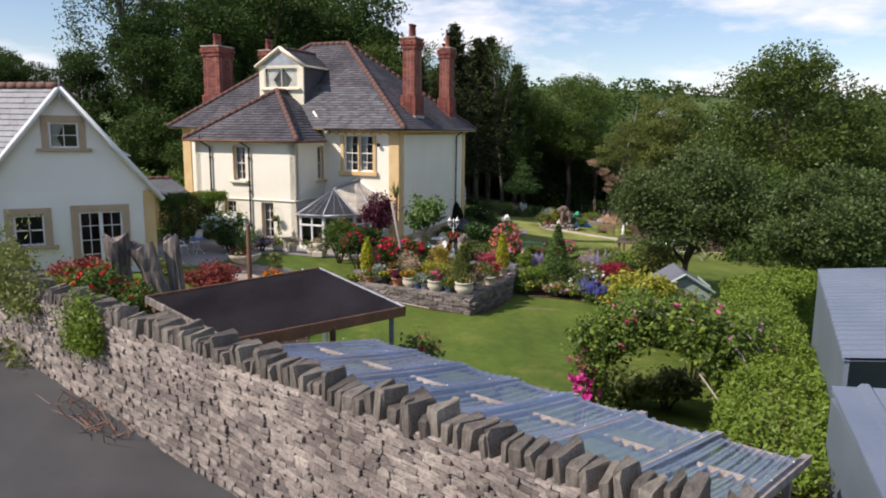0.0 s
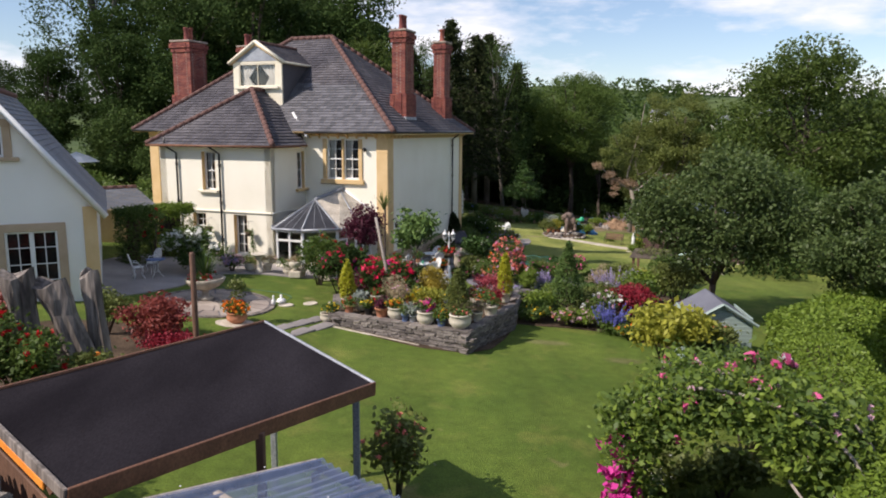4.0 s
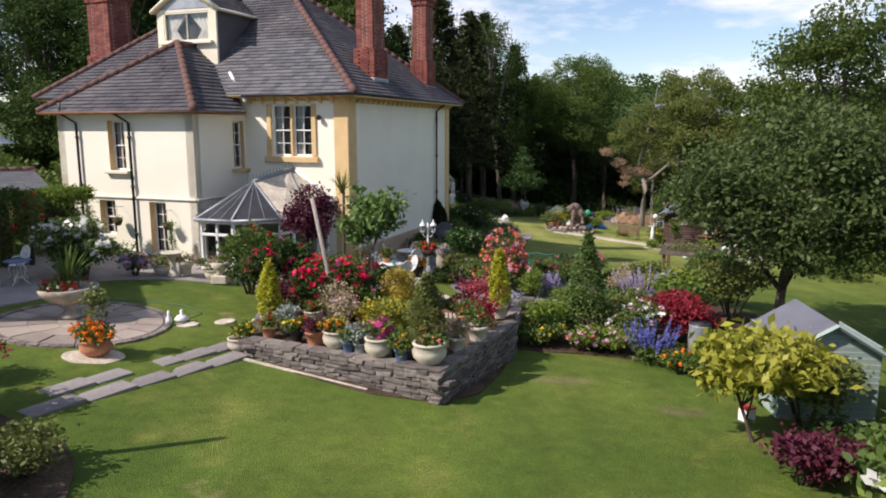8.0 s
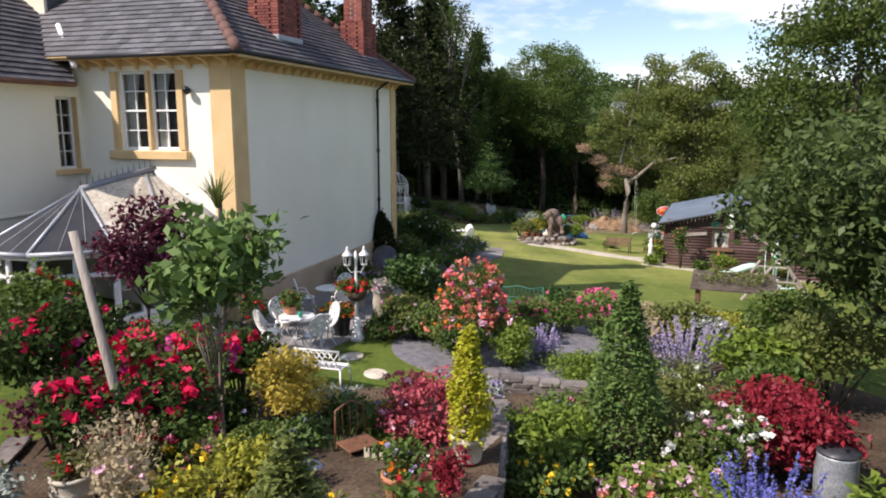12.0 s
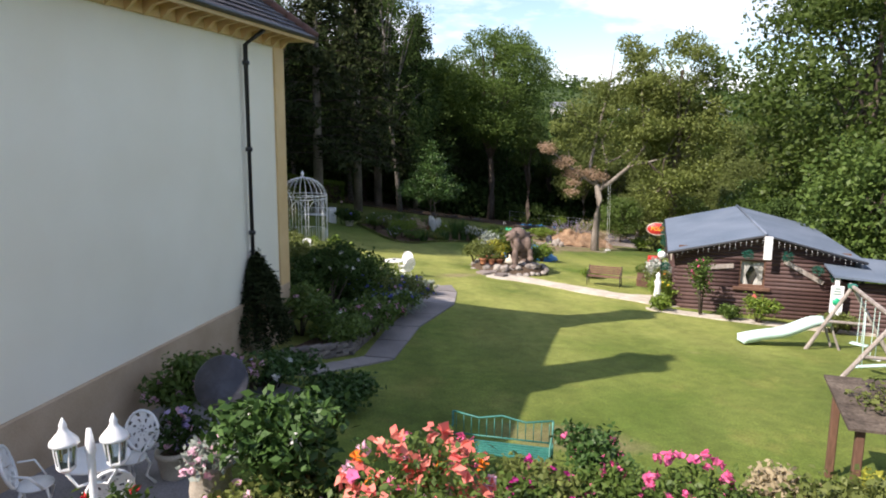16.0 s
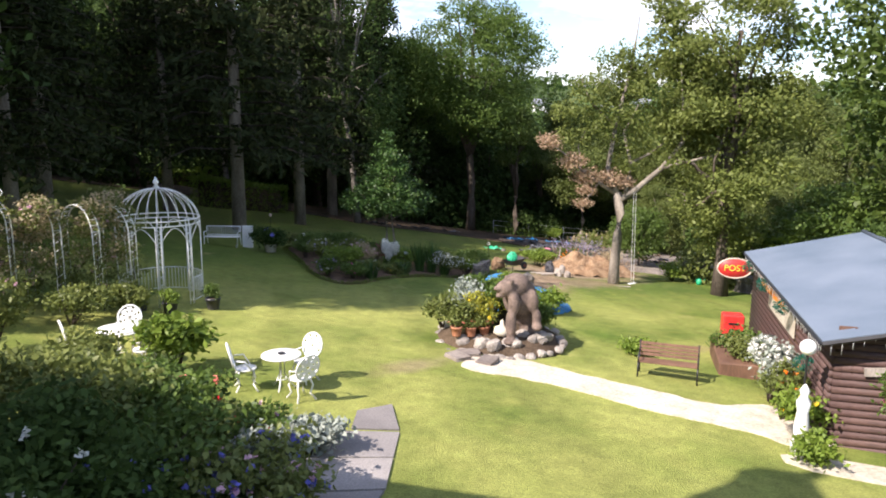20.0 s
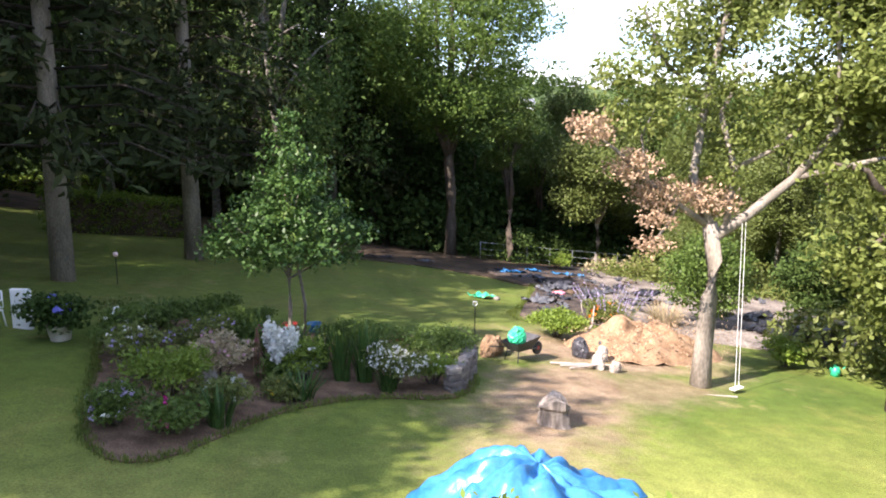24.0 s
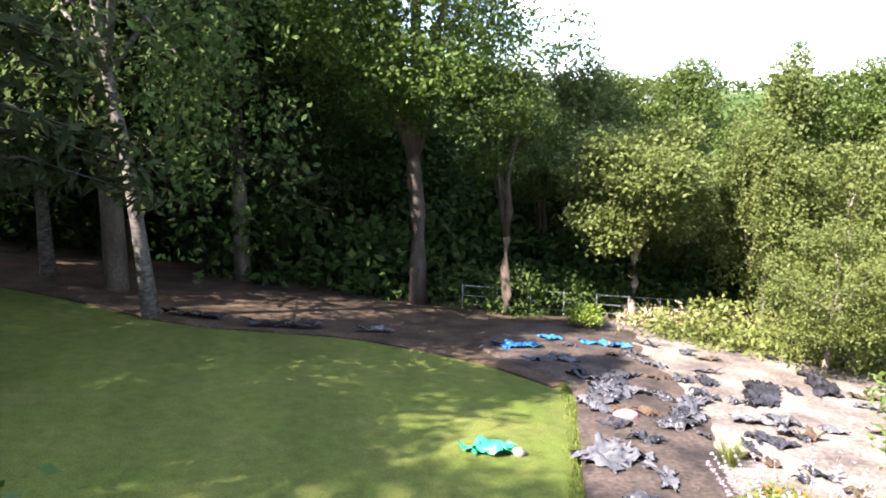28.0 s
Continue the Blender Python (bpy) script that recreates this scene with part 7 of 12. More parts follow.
# ---- front garden: annexe border, round patio, raised bed ----
def stump(x, y, h, r, seed, lean=(0, 0), label="weathered grey carved tree stump"):
    rng = random.Random(seed)
    t = thing("tree_stump", at_ground(x, y), label, "stump", "tree stumps")
    bm = bmesh.new()
    rings, n = [], 14
    for i in range(9):
        f = i / 8
        rr = r * (1.5 - 0.7 * f if f < 0.25 else 1.3 - 0.3 * f + (0.25 if f > 0.85 else 0))
        ring = []
        for k in range(n):
            a = 2 * math.pi * k / n
            q = rr * (1 + 0.16 * math.sin(a * 3 + seed) + 0.1 * math.sin(a * 7 + f * 4))
            top = 0.12 * math.sin(a * 2 + seed) if i == 8 else 0
            ring.append(bm.verts.new((q * math.cos(a) + lean[0] * f, q * math.sin(a) + lean[1] * f, -0.1 + (h + 0.1) * f + top)))
        rings.append(ring)
    for i in range(8):
        for k in range(n):
            bm.faces.new((rings[i][k], rings[i][(k + 1) % n], rings[i + 1][(k + 1) % n], rings[i + 1][k]))
    bm.faces.new(rings[-1])
    part("trunk", bm, M_STUMP, t)
    return t


stump(-8.75, 18.1, 2.9, 0.24, 1, (-0.3, 0.0))
stump(-7.5, 18.4, 2.75, 0.25, 2, (-0.95, -0.05))
stump(-7.42, 18.55, 2.9, 0.17, 3, (-0.28, 0.1))
bush("rose_bush", -9.6, 17.0, 0.9, 2.3, L_MID, "tall rose bush with red blooms by the wall", "rose bush", 82, 520, 0.12, [(F_RED, 30, 0.12), (F_ORANGE, 14, 0.1)])
bush("rose_bush", -8.3, 16.9, 0.8, 1.9, L_MID, "leafy shrub with a few orange blooms", "shrub", 83, 480, 0.12, [(F_RED, 16, 0.1)])
bush("rose_bush", -7.1, 17.6, 0.7, 1.5, L_OLIVE, "leafy shrub with a few orange blooms", "shrub", 84, 380, 0.12, [(F_ORANGE, 10, 0.09)])
bush("japanese_maple", -7.7, 22.0, 0.85, 1.5, L_RUST, "rust-red Japanese maple beside the stumps", "maple", 85, 460, 0.12)
bush("japanese_maple", -11.4, 20.6, 0.85, 1.6, L_RUST, "rust-red Japanese maple by the annexe", "maple", 86, 420, 0.12)
bush("japanese_maple", -6.9, 21.0, 0.8, 0.9, L_CRIMSON, "low crimson Japanese maple", "maple", 87, 300, 0.1)
bush("japanese_maple", -8.1, 23.6, 0.6, 0.8, L_CRIMSON, "low crimson Japanese maple", "maple", 88, 240, 0.1)
bush("shrub", -13.0, 18.9, 0.8, 1.9, L_BRIGHT, "light green shrub under the annexe window", "shrub", 89, 240, 0.14)
bush("shrub", -9.6, 23.0, 0.7, 1.3, L_OLIVE, "open yellow-green shrub by the stumps", "shrub", 90, 220, 0.12)
bush("shrub", -5.9, 19.0, 0.8, 1.1, L_GOLD, "feathery golden shrub beside the carport", "shrub", 91, 320, 0.1)
bush("shrub", -4.9, 20.2, 0.7, 0.8, L_OLIVE, "feathery golden shrub beside the carport", "shrub", 92, 240, 0.1)
bush("photinia", -0.55, 14.6, 0.6, 1.7, L_OLIVE, "young shrub with red shoot tips", "shrub", 93, 150, 0.13, [(F_CORAL, 14, 0.08)])
post = thing("timber_post", at_ground(-5.95, 20.2), "slim dark brown timber post", "post")
part("post", lathe("post", [(0.085, -0.3), (0.08, 0), (0.07, 3.2), (0.05, 3.25)], M_WOODBROWN, 10), None, post)

# rose bed soil against the wall and annexe
drape("flower_bed", smooth_outline([(-14, 17.5), (-11, 15.2), (-6.3, 14.5), (-4.0, 17.5), (-4.6, 20.8), (-7.2, 22.5), (-9.5, 24.2), (-12.2, 23.2)]), M_SOIL, 0.04, 1, "dark soil of the flower bed", "flower bed")


def plant_pot(name, m, r, h, mat, label, round_=False, category="plant pot", group="plant pots"):
    t = thing(name, m, label, category, group)
    if round_:
        prof = [(r * 0.55, 0), (r * 0.6, 0.02), (r * 0.95, h * 0.35), (r, h * 0.6), (r * 0.86, h * 0.86), (r * 0.98, h * 0.9), (r * 0.98, h), (r * 0.82, h), (r * 0.78, h * 0.85)]
    else:
        prof = [(r * 0.7, 0), (r * 0.72, 0.02), (r * 0.9, h * 0.78), (r, h * 0.8), (r, h), (r * 0.85, h), (r * 0.82, h * 0.85)]
    part("pot", lathe("pot", prof, mat, 18), None, t)
    part("potting_soil", lathe("potting_soil", [(r * 0.8, h * 0.84), (r * 0.4, h * 0.9), (0.02, h * 0.92)], M_SOIL, 14), None, t)
    return t


def fill(t, seed, z, r, h, leaf, n=90, size=0.09, blooms=(), up=0.4, aspect=0.55):
    """Plants growing in a pot."""
    rng = np.random.default_rng(seed)
    blobs = blob_ball(rng, 0, 0, z + h * 0.5, r, h * 0.5, 5, 0.5)
    part("foliage", crown_mesh("foliage", seed, blobs, n, 6, size, size * 0.8, leaf, 0.3, up, aspect), None, t)
    for i, (fm, cnt, fs) in enumerate(blooms):
        c = in_blobs(rng, blobs, cnt * 3, 0.97)
        c = c[c[:, 2] > z + h * 0.25][:cnt]
        part("blossom", bloom_mesh("blossom", seed + 3 + i, c, fs, fm, 6), None, t)
    return t


def cone_tree(name, m, r, h, leaf, label, seed, pot=None, n=520, size=0.09, z0=0.0):
    """A clipped upright conifer, with its pot if it has one."""
    t = plant_pot(name, m, pot[0], pot[1], pot[2], label, category="conifer", group="upright conifers") if pot else thing(name, m, label, "conifer", "upright conifers")
    rng = np.random.default_rng(seed)
    z0 = (pot[1] * 0.9 if pot else 0) + z0
    f = rng.random(n) ** 0.8
    a = rng.random(n) * 6.283
    rr = r * np.sin(np.minimum(1.0, (1 - f) * 1.25 + 0.02) * math.pi / 2) * (0.8 + 0.28 * np.sin(a * 3 + f * 9) * rng.random(n))
    c = np.stack([rr * np.cos(a), rr * np.sin(a), z0 + h * f], 1)
    c = np.repeat(c, 6, 0) + rng.normal(size=(n * 6, 3)) * np.array([0.035, 0.035, 0.07])
    v = leaf_quads(rng, c, size, 1.2, 0.42)
    part("foliage", quads("foliage", v, leaf), None, t)
    part("trunk", rod((0, 0, z0 - 0.1), (0, 0, z0 + h * 0.8), 0.04, 0.01), M_BARK, t)
    return t


def blades(t, seed, n, h, spread_, leaf, z=0.0, w=0.035, r0=0.05, name="leaf_tuft", arch=0.5):
    """Strap leaves that arch out from a crown."""
    rng = np.random.default_rng(seed)
    qs = []
    for i in range(n):
        a = rng.random() * 6.283
        l = h * (0.65 + 0.5 * rng.random())
        o = spread_ * (0.2 + 0.9 * rng.random())
        q0 = r0 * math.sqrt(rng.random())
        p = [np.array([math.cos(a) * (q0 + o * f ** 1.5), math.sin(a) * (q0 + o * f ** 1.5), z + l * (f - arch * f * f * 0.6 * o / max(h, 0.1))]) for f in (0, 0.35, 0.7, 1.0)]
        s = np.array([-math.sin(a), math.cos(a), 0]) * w / 2
        ws = (1, 1, 0.7, 0.08)
        for k in range(3):
            qs.append([p[k] - s * ws[k], p[k] + s * ws[k], p[k + 1] + s * ws[k + 1], p[k + 1] - s * ws[k + 1]])
    return part(name, quads(name, np.array(qs), leaf), None, t)


# round patio with the planted urn
PX, PY, PR = -7.9, 27.75, 2.08
patio = thing("round_patio", Matrix.Translation((PX, PY, gz(PX, PY) + 0.02)) @ Matrix.Rotation(math.atan(0.09), 4, "Y") @ Matrix.Rotation(-0.013, 4, "X"), "round crazy-paved patio set in the lawn", "patio", kind="structure")
part("bed_layer", lathe("bed_layer", [(PR * 0.99, -0.12), (PR * 0.99, 0.004), (0.01, 0.006)], M_GRAVEL, 40, False), None, patio)
rngp = random.Random(7)
ringdef = [(0.0, 0.6, 5), (0.61, 1.22, 9), (1.23, 1.85, 14)]
for r0, r1, n in ringdef:
    off = rngp.random()
    cuts = [off + (i + rngp.uniform(-0.22, 0.22)) / n * 2 * math.pi for i in range(n)]
    for i in range(n):
        a0, a1 = cuts[i] + 0.02, (cuts[(i + 1) % n] + (2 * math.pi if i == n - 1 else 0)) - 0.02
        k = 4
        out = [(r1 * math.cos(a0 + (a1 - a0) * j / k), r1 * math.sin(a0 + (a1 - a0) * j / k)) for j in range(k + 1)]
        inn = [(max(r0, 0.02) * math.cos(a1 + (a0 - a1) * j / k), max(r0, 0.02) * math.sin(a1 + (a0 - a1) * j / k)) for j in range(k + 1)]
        pl = out + inn
        h = 0.02 + 0.008 * rngp.random()
        m_ = len(pl)
        part("paving_slab", mesh_of("paving_slab", [(x, y, h) for x, y in pl] + [(x, y, -0.03) for x, y in pl], [tuple(range(m_))] + [(j, j + m_, (j + 1) % m_ + m_, (j + 1) % m_) for j in range(m_)], M_PATIO), None, patio)
for i in range(50):
    a = i / 50 * 6.283
    part("edging_stone", RUB_OB[i % 9], None, patio, "", Matrix.Translation((math.cos(a) * 1.98, math.sin(a) * 1.98, 0.0)) @ Matrix.Rotation(a, 4, "Z") @ Matrix.Diagonal((0.17, 0.22, 0.07, 1)))
urn = thing("garden_urn", at_ground(-8.35, 28.0, dz=0.05), "wide stone urn planted with a spiky cordyline", "urn")
part("foot", lathe("foot", [(0.28, 0), (0.28, 0.08), (0.2, 0.12), (0.13, 0.2), (0.12, 0.3), (0.2, 0.36)], M_URN, 20), None, urn)
part("bowl", lathe("bowl", [(0.2, 0.35), (0.5, 0.48), (0.68, 0.66), (0.72, 0.78), (0.66, 0.8), (0.6, 0.72), (0.02, 0.7)], M_URN, 24), None, urn)
blades(urn, 101, 46, 1.15, 0.75, L_MID, 0.72, 0.05)
fill(urn, 102, 0.68, 0.55, 0.35, L_MID, 90, 0.09, [(F_RED, 22, 0.1), (F_CORAL, 10, 0.09), (F_WHITE, 8, 0.08)])
op = plant_pot("patio_pot", at_ground(-6.5, 25.5), 0.34, 0.38, M_POT, "terracotta pot of orange begonias", True)
fill(op, 103, 0.34, 0.55, 0.45, L_MID, 110, 0.09, [(F_ORANGE, 55, 0.13), (F_RED, 10, 0.09), (F_YELLOW, 8, 0.08)])
fill(op, 104, 0.7, 0.3, 0.75, L_OLIVE, 60, 0.1)
drape("gravel_ring", round_outline(-6.5, 25.4, 0.66, 0.5, wob=0.1), M_CREAMSTONE, 0.02, 0, "pale gravel patch under the pot", "gravel")
for i, (x, y, r) in enumerate(((-5.55, 28.35, 0.3), (-4.75, 28.9, 0.3), (-3.9, 29.3, 0.3), (-9.0, 30.2, 0.3), (0.45, 35.2, 0.32), (1.05, 34.1, 0.32))):
    single("stepping_stone", lathe("stepping_stone", [(r, -0.05), (r, 0.025), (r * 0.9, 0.035), (0.02, 0.035)], M_CREAMSTONE, 16, False), None, at_ground(x, y, i) @ Matrix.Diagonal((1, 0.8, 1, 1)), "round pale stepping stone in the lawn", "stepping stone", "stepping stones")
rngs = random.Random(3)
for row, (ax, ay, bx, by) in enumerate(((-3.96, 27.0, -6.3, 23.3), (-3.53, 26.3, -5.75, 22.9))):
    x = 0.0
    L = math.hypot(bx - ax, by - ay)
    ang = math.atan2(by - ay, bx - ax)
    while x < L:
        w = rngs.uniform(0.55, 1.1)
        if rngs.random() < 0.93:
            p = (ax + (bx - ax) * (x + w / 2) / L, ay + (by - ay) * (x + w / 2) / L)
            single("paving_slab", box((0, 0, 0), (w - 0.04, 0.52, 0.08), bevel=0.012), M_PAVE, Matrix.Translation((p[0], p[1], gz(*p) + 0.0)) @ Matrix.Rotation(ang + rngs.uniform(-0.04, 0.04), 4, "Z"), "grey paving slab set flush in the lawn", "paving slab", "paving slabs")
        x += w
hose = thing("garden_hose", Matrix(), "thin green garden hose lying in the grass", "hose")
hp_ = [(-9.3, 29.7), (-8.4, 30.1), (-7.2, 30.2), (-6.2, 30.1), (-5.6, 29.6), (-5.7, 28.9), (-6.1, 28.6)]
part("hose", tubes("hose", [([(x, y, gz(x, y) + 0.03) for x, y in smooth_outline(hp_, 4)[:-4]], 0.009)], M_GREENIRON, 6), None, hose)
gn = thing("garden_ornament", at_ground(-5.95, 28.2, dz=0.03), "small white bird ornament in the grass", "ornament")
part("body", lathe("body", [(0.05, 0), (0.09, 0.06), (0.08, 0.16), (0.03, 0.24), (0.045, 0.3), (0.01, 0.36)], M_WHITE, 10), None, gn)
gn = thing("garden_ornament", at_ground(-5.75, 28.55, dz=0.03), "white bird ornament on a stepping stone", "ornament")
part("body", lathe("body", [(0.1, 0), (0.2, 0.06), (0.12, 0.16), (0.03, 0.2), (0.05, 0.28), (0.01, 0.32)], M_WHITE, 12), None, gn)

# terrace by the annexe and the house
drape("terrace", smooth_outline([(-14.0, 27.5), (-11.6, 27.0), (-9.9, 29.6), (-9.6, 32.0), (-7.8, 33.2), (-5.7, 33.3), (-4.2, 34.4), (-5.0, 35.2), (-10.5, 36.2), (-14.0, 34.0)], 4), M_PAVE, 0.035, 1, "grey paved terrace along the house", "terrace")


def bistro_table(x, y, z, top_mat, leg_mat, label, r=0.34, h=0.72):
    t = thing("garden_table", Matrix.Translation((x, y, z)), label, "table", "garden tables")
    part("tabletop", lathe("tabletop", [(r * 0.9, h - 0.03), (r, h - 0.02), (r, h), (r * 0.97, h + 0.008), (0.01, h + 0.006)], top_mat, 24), None, t)
    for k in range(3):
        a = k * 2.094 + 0.3
        part("leg", tubes("leg", [([(math.cos(a) * 0.06, math.sin(a) * 0.06, h - 0.03), (math.cos(a) * 0.05, math.sin(a) * 0.05, h * 0.45), (math.cos(a) * 0.16, math.sin(a) * 0.16, 0.12), (math.cos(a) * 0.27, math.sin(a) * 0.27, 0.0)], 0.016)], leg_mat, 6), None, t)
    part("brace_ring", tubes("brace_ring", [([(math.cos(k * 0.52) * 0.1, math.sin(k * 0.52) * 0.1, h * 0.3) for k in range(12)], 0.01, True)], leg_mat, 5), None, t)
    return t


def cast_chair(m, mat, label="white cast metal garden chair", group="garden chairs"):
    """Cast chair with a pierced oval back and curved legs; it faces its -y."""
    t = thing("garden_chair", m, label, "chair", group)
    part("seat", lathe("seat", [(0.2, 0.42), (0.215, 0.435), (0.21, 0.45), (0.01, 0.445)], mat, 18), None, t)
    for k, (sx, sy) in enumerate(((-1, -1), (1, -1), (1, 1), (-1, 1))):
        part("leg", tubes("leg", [([(sx * 0.13, sy * 0.13, 0.43), (sx * 0.17, sy * 0.17, 0.3), (sx * 0.13, sy * 0.13, 0.14), (sx * 0.21, sy * 0.21, 0.0)], [0.024, 0.021, 0.018, 0.022])], mat, 6), None, t)
    oval = [(0.25 * math.sin(k / 20 * 6.283), 0.2 + 0.07 * (1 - math.cos(k / 20 * 6.283)), 0.71 - 0.26 * math.cos(k / 20 * 6.283)) for k in range(20)]
    b = part("backrest", tubes("backrest", [(oval, 0.022, True)], mat, 6), None, t)
    # cast fretwork: a plate of rings and spokes with openings between them
    vs, fs = [], []
    radii = (0.1, 0.3, 0.42, 0.62, 0.74, 0.98)
    n = 24
    for side in (0.0, 0.012):
        for q in radii:
            for k in range(n):
                u = k / n * 6.283 + 0.13 * (radii.index(q) % 2)
                vs.append((0.25 * q * math.sin(u), 0.27 - 0.07 * q * math.cos(u) + side, 0.71 - 0.26 * q * math.cos(u)))
    for i in range(len(radii) - 1):
        for k in range(n):
            if i % 2 == 0 and k % 3 == 1:
                continue
            q0, q1, q2, q3 = i * n + k, i * n + (k + 1) % n, (i + 1) * n + (k + 1) % n, (i + 1) * n + k
            o = n * len(radii)
            fs += [(q0, q1, q2, q3), (q3 + o, q2 + o, q1 + o, q0 + o)]
    part("fretwork", mesh_of("fretwork", vs, fs, mat, False), None, b)
    part("arm", tubes("arm", [([(-0.2, 0.2, 0.66), (-0.25, 0.02, 0.64), (-0.19, -0.1, 0.45)], 0.018)], mat, 5), None, t)
    part("arm", tubes("arm", [([(0.2, 0.2, 0.66), (0.25, 0.02, 0.64), (0.19, -0.1, 0.45)], 0.013)], mat, 5), None, t)
    return t


def chairs_round(src, cx, cy, angles, r=0.62, dz=0.0):
    for i, a in enumerate(angles):
        x, y = cx + math.cos(a) * r, cy + math.sin(a) * r
        m = Matrix.Translation((x, y, gz(x, y) + dz)) @ Matrix.Rotation(a - math.pi / 2, 4, "Z")
        copy_thing(src, m)


M_BLUETOP = material("blue_mosaic", (0.06, 0.10, 0.22), (0.12, 0.18, 0.32), 6, 0.4, 0.1, 40, fine=0.2)
bistro_table(-11.2, 30.7, gz(-11.2, 30.7) + 0.04, M_BLUETOP, M_WHITE, "small dark blue round garden table", 0.36)
chair0 = cast_chair(at_ground(-11.6, 31.3, radians(-35), dz=0.04), M_WHITE)
copy_thing(chair0, at_ground(-11.7, 30.2, radians(120), dz=0.04))
bush("white_rhododendron", -10.25, 32.4, 1.15, 1.75, L_MID, "dark shrub covered in white flower heads", "shrub", 110, 520, 0.14, [(F_WHITE, 70, 0.2)])
bush("shrub", -9.9, 31.9, 0.8, 1.1, L_DARK, "dark rounded shrub in a blue tub", "shrub", 111, 260, 0.12)
bush("fuchsia", -12.3, 33.3, 0.6, 2.3, L_MID, "climbing rose with red blooms on the hedge", "shrub", 112, 160, 0.1, [(F_RED, 10, 0.12)])
bush("hydrangea", -8.95, 33.2, 0.42, 0.7, L_MID, "potted hydrangea with pink and lilac heads", "hydrangea", 113, 130, 0.1, [(F_PALE, 34, 0.15), (F_LILAC, 20, 0.13)])
for i, (x, y, r, h) in enumerate(((-8.3, 33.8, 0.5, 0.5), (-7.6, 34.0, 0.42, 0.7), (-6.6, 33.7, 0.45, 0.7), (-6.0, 33.6, 0.4, 0.6), (-5.2, 33.9, 0.42, 0.75), (-9.5, 34.4, 0.5, 0.8))):
    p = plant_pot("stone_trough" if i in (2, 3) else "stone_planter", at_ground(x, y, dz=0.04), r * 0.55, 0.34, M_STONEPOT, "weathered stone planter with trailing plants", i % 2 == 0)
    fill(p, 120 + i, 0.3, r, h * 0.7, (L_OLIVE, L_STRAW, L_MID)[i % 3], 80, 0.08, [(F_PALE, 6, 0.06)])
bb = thing("bird_bath", at_ground(-7.85, 33.6, dz=0.04), "pale stone bird bath on a pedestal", "bird bath")
part("pedestal", lathe("pedestal", [(0.2, 0), (0.2, 0.08), (0.12, 0.14), (0.09, 0.4), (0.12, 0.62), (0.18, 0.68)], M_STONEPOT, 16), None, bb)
part("basin", lathe("basin", [(0.16, 0.68), (0.34, 0.78), (0.36, 0.82), (0.3, 0.81), (0.05, 0.75)], M_STONEPOT, 20), None, bb)
for i, (x, y) in enumerate(((-6.2, 33.3), (-4.9, 33.3))):
    p = thing("pedestal_urn", at_ground(x, y, dz=0.04), "stone urn on a square pedestal", "urn", "pedestal urns")
    part("pedestal", box((0, 0, 0.14), (0.5, 0.5, 0.28), bevel=0.03), M_STONEPOT, p)
    part("urn", lathe("urn", [(0.14, 0.28), (0.1, 0.36), (0.22, 0.48), (0.3, 0.66), (0.26, 0.7), (0.02, 0.66)], M_STONEPOT, 16), None, p)
    fill(p, 130 + i, 0.64, 0.32, 0.35, L_STRAW if i == 0 else L_OLIVE, 60, 0.08)
for i, (x, z) in enumerate(((-5.7, 2.55), (-8.0, 2.6))):
    m = HM @ Matrix.Translation((x, -3.42, 0))
    b = thing("hanging_basket", m, "hanging basket on a wall bracket", "hanging basket", "hanging baskets")
    part("bracket", tubes("bracket", [([(0, 0.3, z + 0.45), (0, 0, z + 0.5), (0, 0, z)], 0.012)], M_BLACK, 5), None, b)
    part("basket", lathe("basket", [(0.02, z - 0.24), (0.12, z - 0.2), (0.18, z - 0.02), (0.16, z)], M_SOIL, 12), None, b)
    fill(b, 135 + i, z - 0.12, 0.2, 0.25, L_MID, 40, 0.06)
cone_tree("spiral_conifer", Matrix.Translation((HM @ Vector((-5.3, -3.7, 0))).to_tuple()[:2] + (1.0,)), 0.16, 1.2, L_CYPRESS, "small potted conifer by the wall", 140, (0.18, 0.3, M_POT), 120, 0.08)

# purple maple, young tree and climbers against the conservatory
tree("purple_maple", at_ground(-3.3, 33.3), 150, 3.4, 0.07, blob_ball(np.random.default_rng(150), 0, 0, 2.55, 1.0, 0.8, 9, 0.45), L_PURPLE, M_BARK, "purple-leaved Japanese maple by the conservatory", "maple", 460, 9, 0.12, 0.12)
tree("young_tree", at_ground(-0.85, 29.1), 151, 3.9, 0.045, blob_ball(np.random.default_rng(151), 0.1, 0, 3.15, 0.75, 0.9, 10, 0.42), L_CYPRESS, M_BARKPALE, "young standard tree with large fresh leaves", "tree", 190, 8, 0.19, 0.14, fork=0.62)
cord = thing("cordyline", at_ground(-2.55, 36.0), "tall cordyline with a spiky crown", "palm")
part("trunk", rod((0, 0, -0.1), (0.05, 0, 3.2), 0.06, 0.05), M_BARK, cord)
blades(cord, 153, 40, 0.9, 0.55, L_OLIVE, 3.1, 0.05)
pole = thing("leaning_pole", at_ground(-1.5, 27.95), "weathered leaning timber pole", "pole")
part("pole", tubes("pole", [([(0, 0, -0.2), (-0.24, 0.04, 1.4), (-0.68, 0.15, 3.64)], [0.065, 0.06, 0.05])], M_WOODGREY, 8), None, pole)
pole2 = thing("timber_post", at_ground(-1.6, 31.6), "short weathered timber post", "post")
part("post", lathe("post", [(0.07, -0.2), (0.065, 1.5), (0.03, 1.53)], M_WOODGREY, 8), None, pole2)

